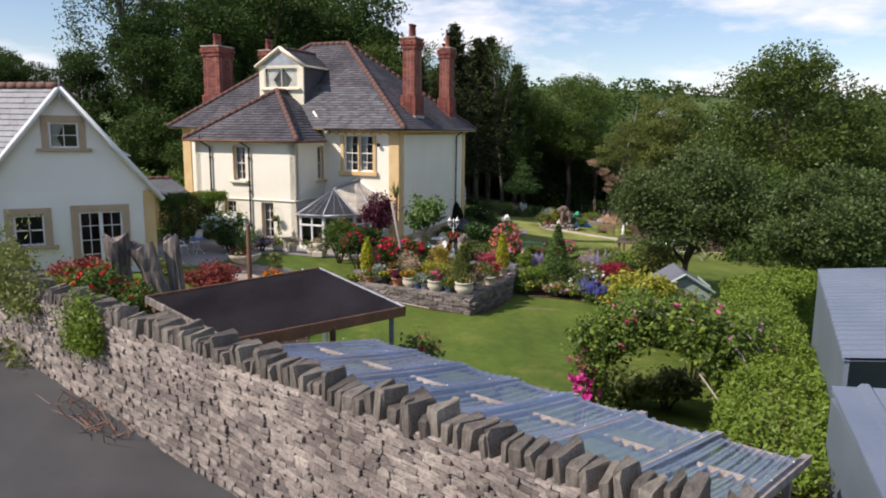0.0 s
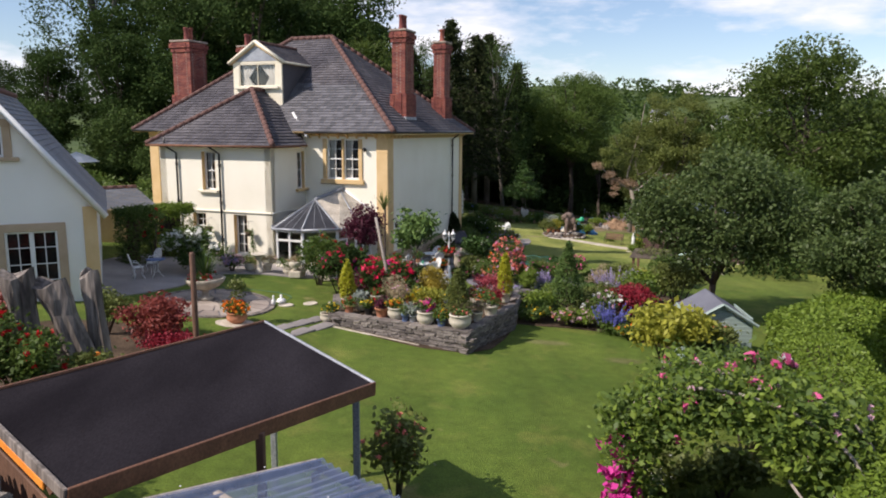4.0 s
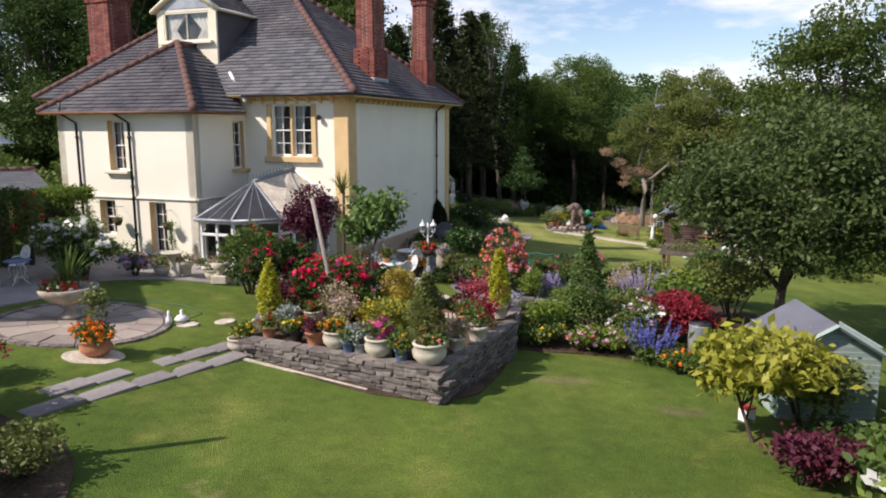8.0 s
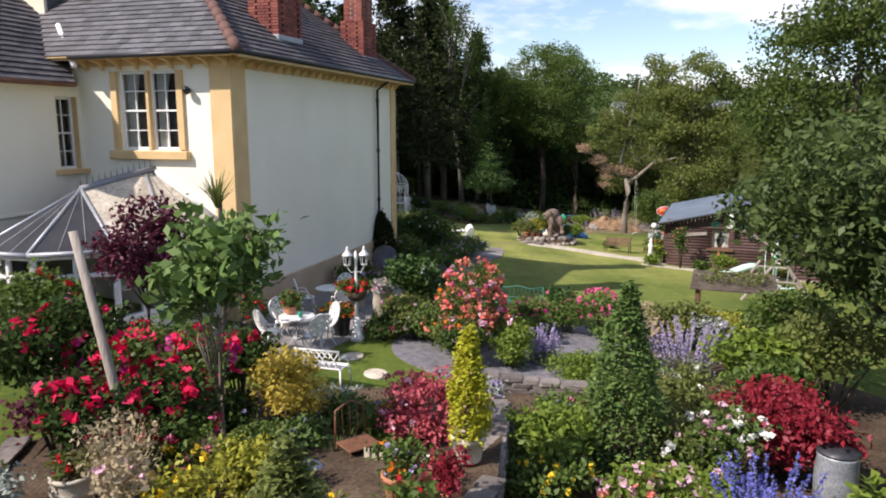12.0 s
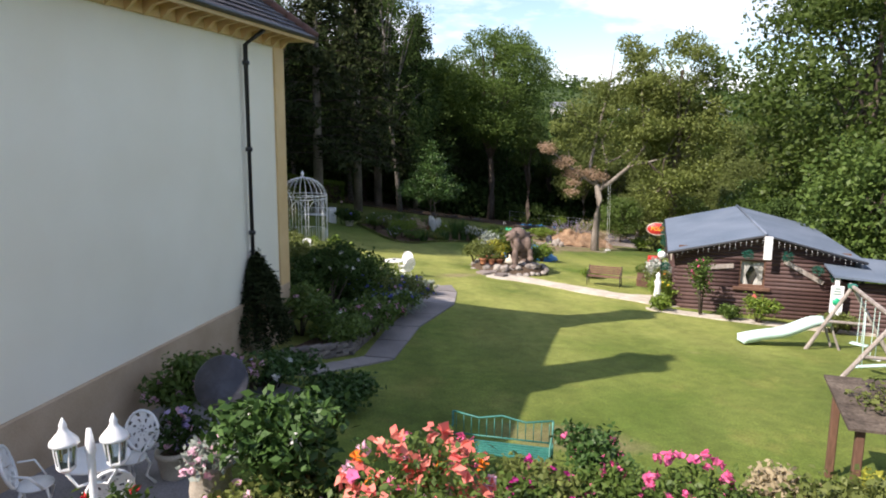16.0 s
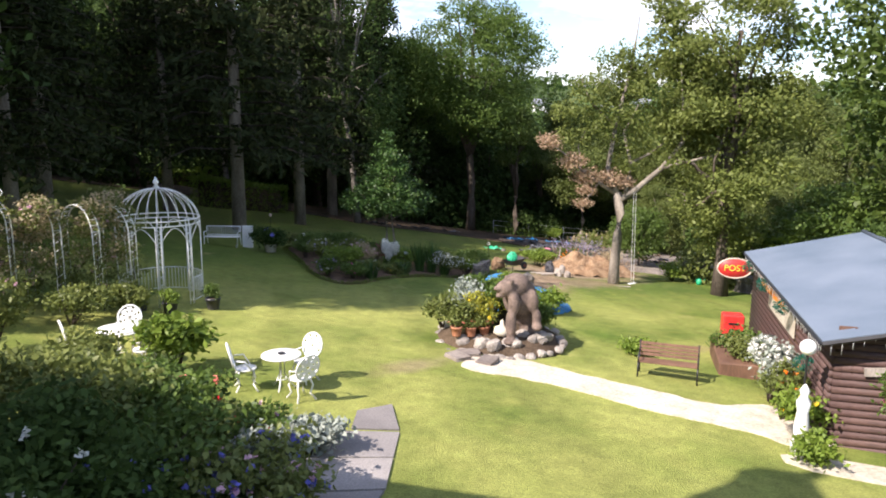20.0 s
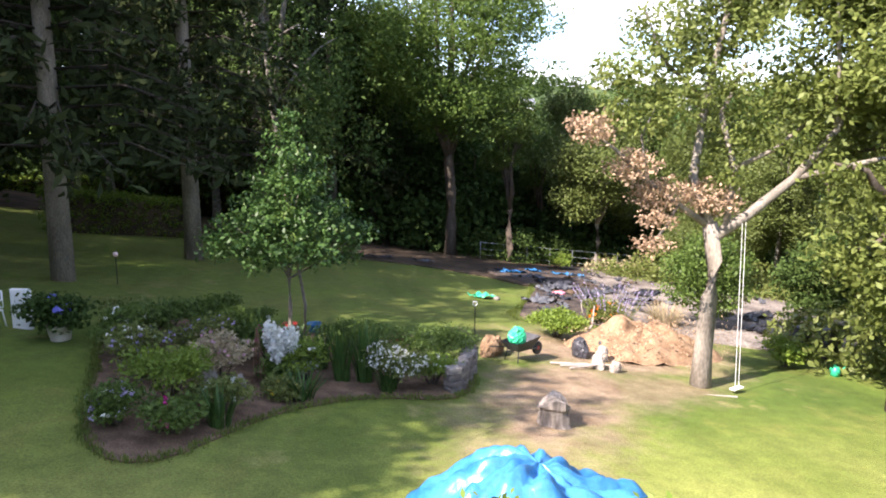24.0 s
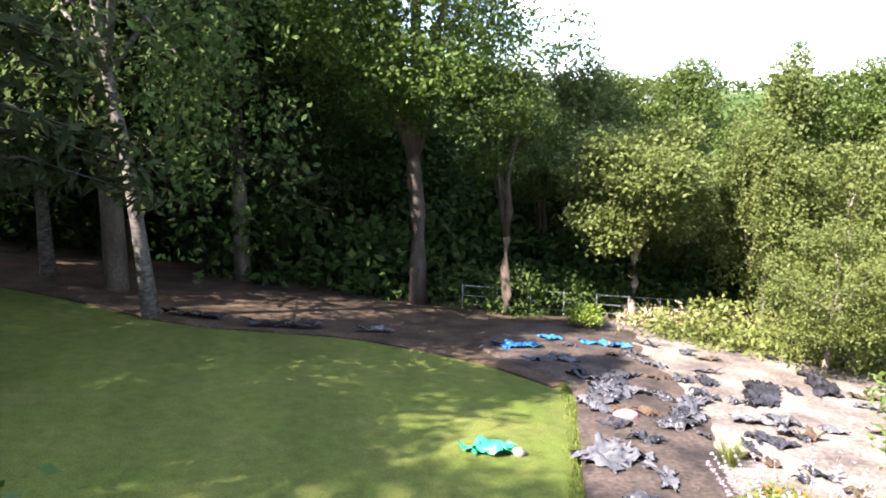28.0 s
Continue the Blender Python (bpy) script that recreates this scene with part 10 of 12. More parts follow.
for k in range(16):
    a, q, s = rr.uniform(-2.6, -0.4), rr.uniform(0.6, 1.5), rr.uniform(0.25, 0.48)
    part("rock", ROCKS[rr.randrange(6)], None, rk, "", Matrix.Translation((math.cos(a) * q, math.sin(a) * q, 0.32)) @ Matrix.Rotation(rr.random() * 6, 4, "X") @ Matrix.Scale(s, 4))
# one plain carved statue


def statue():
    bm = bmesh.new()
    for c, r, s in (((0.15, 0.1, 0.98), 0.44, (0.95, 0.95, 1.15)), ((-0.02, 0.02, 1.3), 0.34, (1.1, 0.95, 0.95)), ((0.36, 0.2, 0.6), 0.36, (0.85, 0.9, 1.2)), ((-0.36, -0.12, 1.3), 0.24, (1.1, 0.85, 0.9)),
                    ((-0.58, -0.16, 1.33), 0.12, (1.3, 0.8, 0.55)), ((-0.54, -0.15, 1.14), 0.1, (1.3, 0.8, 0.5)), ((-0.24, -0.3, 0.95), 0.17, (0.9, 0.9, 1.6)), ((-0.32, -0.32, 0.45), 0.14, (0.95, 1.0, 3.1)),
                    ((-0.36, -0.38, 0.06), 0.16, (1.2, 1.1, 0.55)), ((0.28, -0.28, 0.95), 0.17, (0.9, 0.9, 1.7)), ((0.36, -0.36, 0.55), 0.13, (0.9, 0.9, 1.9)), ((0.33, -0.44, 0.36), 0.13, (1.0, 1.2, 0.8)),
                    ((0.42, 0.1, 0.15), 0.2, (1.1, 1.2, 0.9)), ((-0.28, 0.02, 1.53), 0.07, (1, 0.6, 1)), ((-0.3, -0.3, 1.5), 0.07, (1, 0.6, 1))):
        g = bmesh.ops.create_icosphere(bm, subdivisions=3, radius=r)
        bmesh.ops.transform(bm, matrix=Matrix.Translation(c) @ Matrix.Diagonal((*s, 1)), verts=g["verts"])
    me = bpy.data.meshes.new("animal_statue")
    bm.to_mesh(me)
    bm.free()
    me.materials.append(M_STATUE)
    return me


st = single("animal_statue", statue(), None, at_ground(RX + 0.3, RY - 0.75, 0.25, 1.12, dz=0.3), "weathered brown carved animal statue on the rockery", "statue")
rm_ = st.modifiers.new("fused", "REMESH")
rm_.mode, rm_.voxel_size, rm_.use_smooth_shade = "VOXEL", 0.035, True
sm_ = st.modifiers.new("worn_smooth", "SMOOTH")
sm_.factor, sm_.iterations = 0.5, 6
sw = thing("stone_bird", at_ground(RX - 0.15, RY - 1.0, 0.5, dz=0.4), "pale stone bird ornament on the rockery", "ornament")
part("body", lathe("body", [(0.1, 0), (0.24, 0.1), (0.2, 0.24), (0.06, 0.3), (0.05, 0.42), (0.01, 0.46)], M_STONEPOT, 12), None, sw)
for i, (dx, dy, r, h, lf, bl, lb) in enumerate(((-1.3, -0.3, 0.5, 1.1, L_OLIVE, [], "yellow-green shrub on the rockery"), (-0.9, 0.4, 0.55, 1.5, L_SILVER, [], "silver-leaved shrub on the rockery"),
                                                 (-0.5, -0.2, 0.45, 1.2, L_GOLD, [(F_YELLOW, 4, 0.1)], "plant with pale yellow heads"), (0.1, 0.2, 0.55, 1.6, L_MID, [], "leafy shrub on the rockery"),
                                                 (0.9, 0.8, 0.6, 1.3, L_BRIGHT, [(F_WHITE, 4, 0.1)], "leafy perennial on the rockery"), (1.3, 0.1, 0.4, 0.9, L_MID, [], "leafy perennial on the rockery"),
                                                 (0.4, 1.2, 0.6, 1.6, L_BRIGHT, [], "leafy perennial on the rockery"), (-1.5, 0.7, 0.4, 0.8, L_OLIVE, [], "yellow-green shrub on the rockery"), (-0.2, 0.9, 0.5, 1.7, L_MID, [], "leafy shrub on the rockery"))):
    bush("rockery_plant", RX + dx, RY + dy, r, h, lf, lb, "plant", 520 + i * 3, 170, 0.11, bl, dz=0.2)
for i, (dx, dy) in enumerate(((-0.95, -0.75), (-0.55, -0.6), (-1.35, -0.8))):
    p = plant_pot("plant_pot", at_ground(RX + dx, RY + dy, dz=0.3), 0.16, 0.26, M_POT, "terracotta pot on the rockery")
    fill(p, 550 + i, 0.24, 0.24, 0.35, L_OLIVE, 50, 0.08, [(F_CORAL, 5, 0.07)])


def tarp_heap(name, cx, cy, rx, ry, h, mat, label, seed, n=30, dz=0.0, category="tarpaulin"):
    """A sheet thrown over a heap, with folds running down it."""
    vs, fs = [], []
    for i in range(n):
        for k in range(n * 2):
            f, a = i / (n - 1), k / (n * 2) * 6.283
            w = 1 + 0.16 * noise.noise((math.cos(a) * 1.5 + seed, math.sin(a) * 1.5, 0))
            x, y = cx + rx * f * w * math.cos(a), cy + ry * f * w * math.sin(a)
            lump = 0.75 + 0.5 * noise.noise((x * 0.8, y * 0.8, seed))
            fold = 0.09 * h * math.sin(a * 11 + 3 * noise.noise((f * 2, a, seed))) * math.sin(f * math.pi) + 0.14 * h * noise.noise((x * 2.1, y * 2.1, seed)) - 0.1 * h * abs(noise.noise((x * 4.3, y * 4.3, seed + 5.0)))
            z = gz(x, y) + dz + h * lump * max(0.0, 1 - f ** 2.2) + fold + 0.03
            vs.append((x, y, z))
    m = n * 2
    for i in range(n - 1):
        for k in range(m):
            fs.append((i * m + k, (i + 1) * m + k, (i + 1) * m + (k + 1) % m, i * m + (k + 1) % m))
    return single(name, mesh_of(name, vs, fs, mat, True), None, Matrix(), label, category)


tarp_heap("tarpaulin", 12.3, 67.95, 2.3, 1.5, 1.22, M_TARP, "crumpled blue tarpaulin over a heap", 3)
bush("shrub", 11.3, 66.2, 0.7, 1.2, L_BRIGHT, "yellow-green shrub in front of the tarpaulin", "shrub", 560, 200, 0.13)
bush("shrub", 13.2, 66.6, 0.5, 0.9, L_BRIGHT, "yellow-green shrub in front of the tarpaulin", "shrub", 561, 140, 0.13)

# white tables and chairs on the lawn
bistro_table(4.65, 57.6, gz(4.65, 57.6), M_WHITE, M_WHITE, "round white cast metal garden table on the lawn", 0.4)
chairs_round(chair0, 4.65, 57.6, (0.9, 3.3, 5.3), 0.7)
ash = thing("ash_tray", Matrix.Translation((4.65, 57.6, gz(4.65, 57.6) + 0.73)), "small dark bowl on the table", "bowl")
part("bowl", lathe("bowl", [(0.05, 0), (0.08, 0.03), (0.075, 0.03), (0.03, 0.01)], M_BLACK, 12), None, ash)
bistro_table(1.25, 58.9, gz(1.25, 58.9), M_WHITE, M_WHITE, "round white cast metal garden table on the lawn", 0.45)
chairs_round(chair0, 1.25, 58.9, (1.6, 3.6, 5.6), 0.75)

bush("laurel_bush", 2.45, 58.3, 0.62, 1.15, L_BRIGHT, "bright glossy green laurel bush on the lawn", "shrub", 1420, 260, 0.17)


def gazebo():
    t = thing("gazebo", at_ground(0.8, 65.1, 0.2), "white wrought-iron domed gazebo", "gazebo")
    R, H = 1.15, 2.3
    for k in range(8):
        a = k / 8 * 6.283
        p = part("post", tubes("post", [([(R * math.cos(a + o) , R * math.sin(a + o), 0), (R * math.cos(a + o), R * math.sin(a + o), H)], 0.018) for o in (-0.06, 0.06)] +
                               [([(R * math.cos(a - 0.06), R * math.sin(a - 0.06), z), (R * math.cos(a + 0.06), R * math.sin(a + 0.06), z + 0.12)], 0.009) for z in np.arange(0.1, H - 0.1, 0.24)], M_WHITE, 5), None, t)
        b = a + 6.283 / 8
        arc = []
        for j in range(9):
            f = j / 8
            an = a + 0.06 + (b - a - 0.12) * f
            arc.append((R * math.cos(an), R * math.sin(an), H - 0.45 + 0.4 * math.sin(f * math.pi)))
        part("arch", tubes("arch", [(arc, 0.014)], M_WHITE, 5), None, t)
        if k not in (5, 6):
            part("railing", tubes("railing", [([(R * math.cos(a + (b - a) * j / 6), R * math.sin(a + (b - a) * j / 6), z) for j in range(7)], 0.014) for z in (0.1, 0.75)] +
                                  [([(R * math.cos(a + (b - a) * j / 9), R * math.sin(a + (b - a) * j / 9), 0.1), (R * math.cos(a + (b - a) * j / 9), R * math.sin(a + (b - a) * j / 9), 0.75)], 0.008) for j in range(1, 9)], M_WHITE, 5), None, t)
    d = part("dome", tubes("dome", [([(R * math.cos(k * 0.196), R * math.sin(k * 0.196), z) for k in range(32)], 0.02, True) for z in (H, H + 0.14)], M_WHITE, 5), None, t)
    for k in range(24):
        a = k / 24 * 6.283
        part("rib", tubes("rib", [([(R * math.cos(q) * math.cos(a), R * math.cos(q) * math.sin(a), H + 1.0 * math.sin(q)) for q in np.linspace(0, 1.5, 9)], 0.011)], M_WHITE, 5), None, d)
    part("finial", lathe("finial", [(0.05, H + 0.98), (0.1, H + 1.03), (0.03, H + 1.08), (0.09, H + 1.16), (0.05, H + 1.24), (0.01, H + 1.32)], M_WHITE, 12), None, d)
    return t


gazebo()


def iron_arch(m, w, h, label, ornate=False):
    t = thing("rose_tunnel_arch", m, label, "arch", "rose tunnel arches")
    lines = []
    for o in (-0.1, 0.1):
        pts = [(-w / 2, o, -0.1), (-w / 2, o, h - w / 2)] + [(-w / 2 * math.cos(q), o, h - w / 2 + w / 2 * math.sin(q)) for q in np.linspace(0.2, 2.94, 13)] + [(w / 2, o, h - w / 2), (w / 2, o, -0.1)]
        lines.append((pts, 0.016))
    part("hoop", tubes("hoop", lines, M_WHITE, 5), None, t)
    rungs = []
    for q in np.linspace(0.1, 3.04, 14):
        rungs.append(([(-w / 2 * math.cos(q), -0.1, h - w / 2 + w / 2 * math.sin(q)), (-w / 2 * math.cos(q), 0.1, h - w / 2 + w / 2 * math.sin(q))], 0.009))
    for x in (-w / 2, w / 2):
        for z in np.arange(0.2, h - w / 2, 0.22):
            rungs.append(([(x, -0.1, z), (x, 0.1, z + 0.1)], 0.008))
    part("lattice", tubes("lattice", rungs, M_WHITE, 5), None, t)
    seed = int(abs(m.translation.x * 37 + m.translation.y * 11)) + 1700
    rng = np.random.default_rng(seed)
    cl = thing("climbing_rose", m, "straggly climbing rose on the white arch", "climber", "tunnel climbers")
    bl = [(sx * w / 2 + rng.normal() * 0.12, rng.normal() * 0.12, z, 0.22, 0.22, 0.3) for sx in (-1, 1) for z in np.arange(0.3, h - w / 2, 0.45)]
    bl += [(-w / 2 * math.cos(q), rng.normal() * 0.1, h - w / 2 + w / 2 * math.sin(q) + 0.05, 0.24, 0.24, 0.16) for q in np.linspace(0.3, 2.8, 6)]
    part("stem", tubes("stem", [([(sx * (w / 2 + 0.05), 0.05, -0.1), (sx * (w / 2 + 0.03), -0.05, 1.0), (sx * w / 2, 0.05, h - w / 2)], 0.012) for sx in (-1, 1)], M_BARK, 5), None, cl)
    part("foliage", crown_mesh("foliage", seed, bl, 240, 6, 0.08, 0.08, L_OLIVE, 0.3), None, cl)
    if ornate:
        for x in (-0.28, 0.28):
            part("finial", tubes("finial", [([(x, 0, h - 0.05), (x, 0, h + 0.55)], [0.03, 0.006])] + [([(x + 0.12 * math.cos(q), 0, h + 0.2 + 0.1 * math.sin(q)) for q in np.linspace(0, 6.283, 10)[:-1]], 0.012, True)], M_WHITE, 5), None, t)
        part("scrolls", tubes("scrolls", [([(s * (0.25 + 0.2 * math.cos(q)), 0.0, h + 0.02 + 0.14 * math.sin(q)) for q in np.linspace(0, 6.283, 14)[:-1]], 0.012, True) for s in (-1.6, -0.6, 0.6, 1.6)], M_WHITE, 5), None, t)
    return t


ta = math.atan2(-2.0, -3.8)
for k, (x, y) in enumerate(((-0.1, 64.1), (-0.9, 63.7), (-1.7, 63.3))):
    iron_arch(at_ground(x, y, ta + math.pi / 2 + 0.35), 1.5, 2.75, "white iron arch of the rose tunnel")
iron_arch(at_ground(-2.9, 62.6, ta + math.pi / 2 + 0.9), 1.6, 2.9, "ornate white iron entrance arch with finials", True)
iron_arch(at_ground(-3.4, 61.9, ta + math.pi / 2 + 0.9), 1.6, 2.9, "ornate white iron entrance arch with finials", True)
rngv = np.random.default_rng(77)
climb = thing("climbing_rose", at_ground(-1.6, 63.3), "straggling climbing rose over the white arches", "climber")
cb = [(x + rngv.normal() * 0.3, (x * 0.5) + rngv.normal() * 0.4, z, 0.4, 0.4, 0.35) for x in np.linspace(-1.8, 1.5, 9) for z in (0.6, 1.3, 2.0, 2.6)]
part("foliage", crown_mesh("foliage", 78, cb, 700, 6, 0.11, 0.12, L_OLIVE, 0.2), None, climb)
part("dry_growth", crown_mesh("dry_growth", 80, [q for q in cb if q[2] > 1.0], 800, 6, 0.1, 0.12, L_STRAW, 0.5), None, climb, "pale dry rose stems and leaves")
part("blossom", bloom_mesh("blossom", 79, in_blobs(rngv, cb, 40, 0.9), 0.1, F_PALE), None, climb)
for i, (x, y, r, h, lf, lb) in enumerate(((-2.2, 61.0, 0.9, 1.2, L_OLIVE, "yellow-green shrub by the arches"), (-0.6, 61.6, 0.8, 0.9, L_OLIVE, "yellow-green shrub by the arches"), (-3.6, 60.2, 1.0, 1.4, L_OLIVE, "yellow-green shrub by the arches"),
                                          (0.4, 62.8, 0.5, 0.8, L_OLIVE, "olive shrub beside the gazebo"), (-1.2, 58.8, 0.7, 1.7, L_OLIVE, "leggy rose bush with bare stems"), (-3.0, 57.5, 1.0, 0.9, L_OLIVE, "loose shrub along the house"))):
    bush("lawn_shrub", x, y, r, h, lf, lb, "shrub", 570 + i * 2, 260, 0.11, [(F_PALE, 6, 0.08)] if i % 2 == 0 else None)
for i, (x, y) in enumerate(((0.55, 63.55), (1.35, 63.45), (2.35, 64.3))):
    p = plant_pot("box_ball_pot", at_ground(x, y), 0.22, 0.34, M_BLACKPLASTIC, "clipped box ball in a dark pot")
    fill(p, 590 + i, 0.3, 0.3, 0.42, L_BRIGHT if i == 1 else L_MID, 160, 0.06)
iben = thing("iron_bench", at_ground(0.9, 77.3, radians(-12)), "white wrought-iron garden bench", "bench")
part("backrest", tubes("backrest", [([(-0.8, 0.2, 0.9), (0.8, 0.2, 0.9)], 0.02), ([(-0.8, 0.18, 0.5), (0.8, 0.18, 0.5)], 0.018)] + [([(-0.8 + 0.1 * k, 0.2, 0.5), (-0.8 + 0.1 * k, 0.2, 0.9)], 0.01) for k in range(17)], M_WHITE, 5), None, iben)
part("seat", box((0, 0, 0.44), (1.6, 0.42, 0.03), bevel=0.01), M_WHITE, iben)
for x in (-0.78, 0.78):
    part("end_frame", tubes("end_frame", [([(x, -0.25, 0), (x, -0.2, 0.45), (x, -0.22, 0.66), (x, 0.2, 0.68), (x, 0.2, 0.9)], 0.02), ([(x, 0.28, 0), (x, 0.18, 0.45)], 0.02), ([(x, -0.35 + 0.08 * math.cos(q), 0.05 + 0.06 * math.sin(q)) for q in np.linspace(0, 5, 8)], 0.014)], M_WHITE, 5), None, iben)
pan = thing("garden_screen", at_ground(2.0, 77.7, radians(-12)), "white painted post panel beside the bench", "panel")
part("panel", box((0, 0, 0.5), (0.5, 0.12, 1.05), bevel=0.02), M_WHITE, pan)


# brown boarded hut with its grey roof
def build_hut():
    m = Matrix.Translation((17.83, 53.95, 0)) @ Matrix.Rotation(math.atan2(-0.416, 0.909), 4, "Z")
    t = thing("garden_hut", m, "dark brown log-boarded garden hut with grey felt roof", "hut")
    W, D, Z0, EZ, AZ = 2.95, 9.2, -1.8, 0.7, 1.38
    lg = {}

    def log(L):
        key = round(L, 2)
        if key not in lg:
            lg[key] = mesh_of("board", *tube([(-L / 2, 0, 0), (0, 0, 0), (L / 2, 0, 0)], 0.085, 8), M_LOG, True)
        return lg[key]

    n = 17
    for k in range(n):
        z = Z0 + 0.07 + k * 0.148
        if z < -0.55 or z > 0.45:
            part("board", log(2 * W), None, t, "", Matrix.Translation((0, 0.02, z)))
        else:
            part("board", log(2.2), None, t, "", Matrix.Translation((-W + 1.1, 0.02, z)))
            part("board", log(2 * W - 3.1), None, t, "", Matrix.Translation((W - (2 * W - 3.1) / 2, 0.02, z)))
        for sx in (-W, W):
            part("board", log(D), None, t, "", Matrix.Translation((sx, D / 2, z)) @ Matrix.Rotation(radians(90), 4, "Z"))
    for k in range(4):
        z = EZ + 0.07 + k * 0.148
        L = 2 * W * (1 - (z - EZ) / (AZ - EZ))
        if L > 0.3:
            part("board", log(L), None, t, "", Matrix.Translation((0, 0.02, z)))
    part("wall_lining", pierced(2 * W - 0.1, Z0, EZ + 0.15, 0.05, [(2.2, 3.1, -0.55, 0.45)]), M_WOODBROWN, t, "", Matrix.Translation((-W + 0.05, 0.06, 0)))
    part("back_wall", box((0, D, (Z0 + EZ) / 2), (2 * W, 0.08, EZ - Z0)), M_LOG, t)
    part("floor_slab", box((0, D / 2, Z0 - 0.05), (2 * W, D, 0.2)), M_KERB, t)
    for sg in (-1, 1):
        e0, r0 = Vector((sg * (W + 0.35), -0.45, EZ - 0.02)), Vector((0, -0.45, AZ + 0.09))
        e1, r1 = Vector((sg * (W + 0.35), D + 0.2, EZ - 0.02)), Vector((0, D + 0.2, AZ + 0.09))
        dn = Vector((0, 0, -0.07))
        part("roof_panel", mesh_of("roof_panel", [e0, e1, r1, r0, e0 + dn, e1 + dn, r1 + dn, r0 + dn], [(0, 1, 2, 3), (7, 6, 5, 4), (0, 4, 5, 1), (3, 2, 6, 7), (0, 3, 7, 4), (1, 5, 6, 2)], M_HUTROOF), None, t)
        part("fascia", tubes("fascia", [([e0 + dn, r0 + dn], 0.05)], M_BLACK, 4, False), None, t)
        part("eaves_trim", tubes("eaves_trim", [([e0 + dn, e1 + dn], 0.045)], M_BLACK, 4, False), None, t)
    part("ridge_cap", tubes("ridge_cap", [([(0, -0.46, AZ + 0.11), (0, D + 0.2, AZ + 0.11)], 0.06)], M_TIN, 6), None, t)
    part("gable_board", box((0.1, -0.52, 0.98), (0.28, 0.06, 0.85), bevel=0.02), M_WHITE, t, "white board below the gable")
    w = sash(t, Matrix.Identity(4), -0.75, 0.15, -0.55, 0.45, bars=(0, 0), split=False, sill=M_WOODBROWN, deep=0.04, curtains=2, frame_mat=M_WOODBROWN)
    dr = part("door", box((-W - 0.03, 3.2, -0.7), (0.07, 0.95, 2.1), bevel=0.01), M_WOODBROWN, t)
    # icicle lights under the eaves
    rr_ = random.Random(6)
    lines = []
    for k in range(36):
        x = -W - 0.2 + k * (2 * W + 0.4) / 35
        z = EZ + 0.0 + (AZ - EZ) * (1 - abs(x) / (W + 0.3)) - 0.05
        lines.append(([(x, -0.46, z), (x, -0.46, z - rr_.uniform(0.08, 0.3))], 0.004))
    part("icicle_light_string", tubes("icicle_light_string", lines, M_WHITE, 4), None, t)
    lines = []
    for k in range(70):
        y = -0.4 + k * (D + 0.3) / 69
        lines.append(([(-W - 0.36, y, EZ - 0.08), (-W - 0.36, y, EZ - 0.08 - rr_.uniform(0.08, 0.3))], 0.004))
    part("icicle_light_string", tubes("icicle_light_string", lines, M_WHITE, 4), None, t)
    for x, y, z in ((-0.55, -0.55, 0.72), (0.75, -0.55, 0.72), (1.75, -0.55, 0.3), (2.3, -0.75, 0.12), (-3.35, 0.6, -0.1), (-3.35, 3.0, 0.45), (-3.35, 5.5, 0.45), (-3.35, 8.0, 0.45)):
        part("topiary_ball", crown_mesh("topiary_ball", 600 + int(y * 10 + x), [(0, 0, 0, 0.17, 0.17, 0.17)], 90, 5, 0.05, 0.03, leafy("artificial_leaf", (0.01, 0.09, 0.06), (0.03, 0.17, 0.12)) if "artificial_leaf" not in bpy.data.materials else bpy.data.materials["artificial_leaf"], 0.8), None, t, "hanging green topiary ball", Matrix.Translation((x, y, z)))
    part("diagonal_brace", box((-1.7, -0.1, 0.12), (1.5, 0.05, 0.16), ry=-0.12), M_WOODGREY, t)
    part("diagonal_brace", box((1.4, -0.1, 0.12), (1.5, 0.05, 0.16), ry=0.5), M_WOODGREY, t)
    part("banner", box((-W - 0.12, 4.5, 0.0), (0.03, 3.2, 0.5)), M_CREAMSTONE, t)
    part("banner", box((-W - 0.13, 5.6, 0.25), (0.03, 3.6, 0.28)), M_ORANGE, t, "orange banner along the hut wall")
    return t


build_hut()


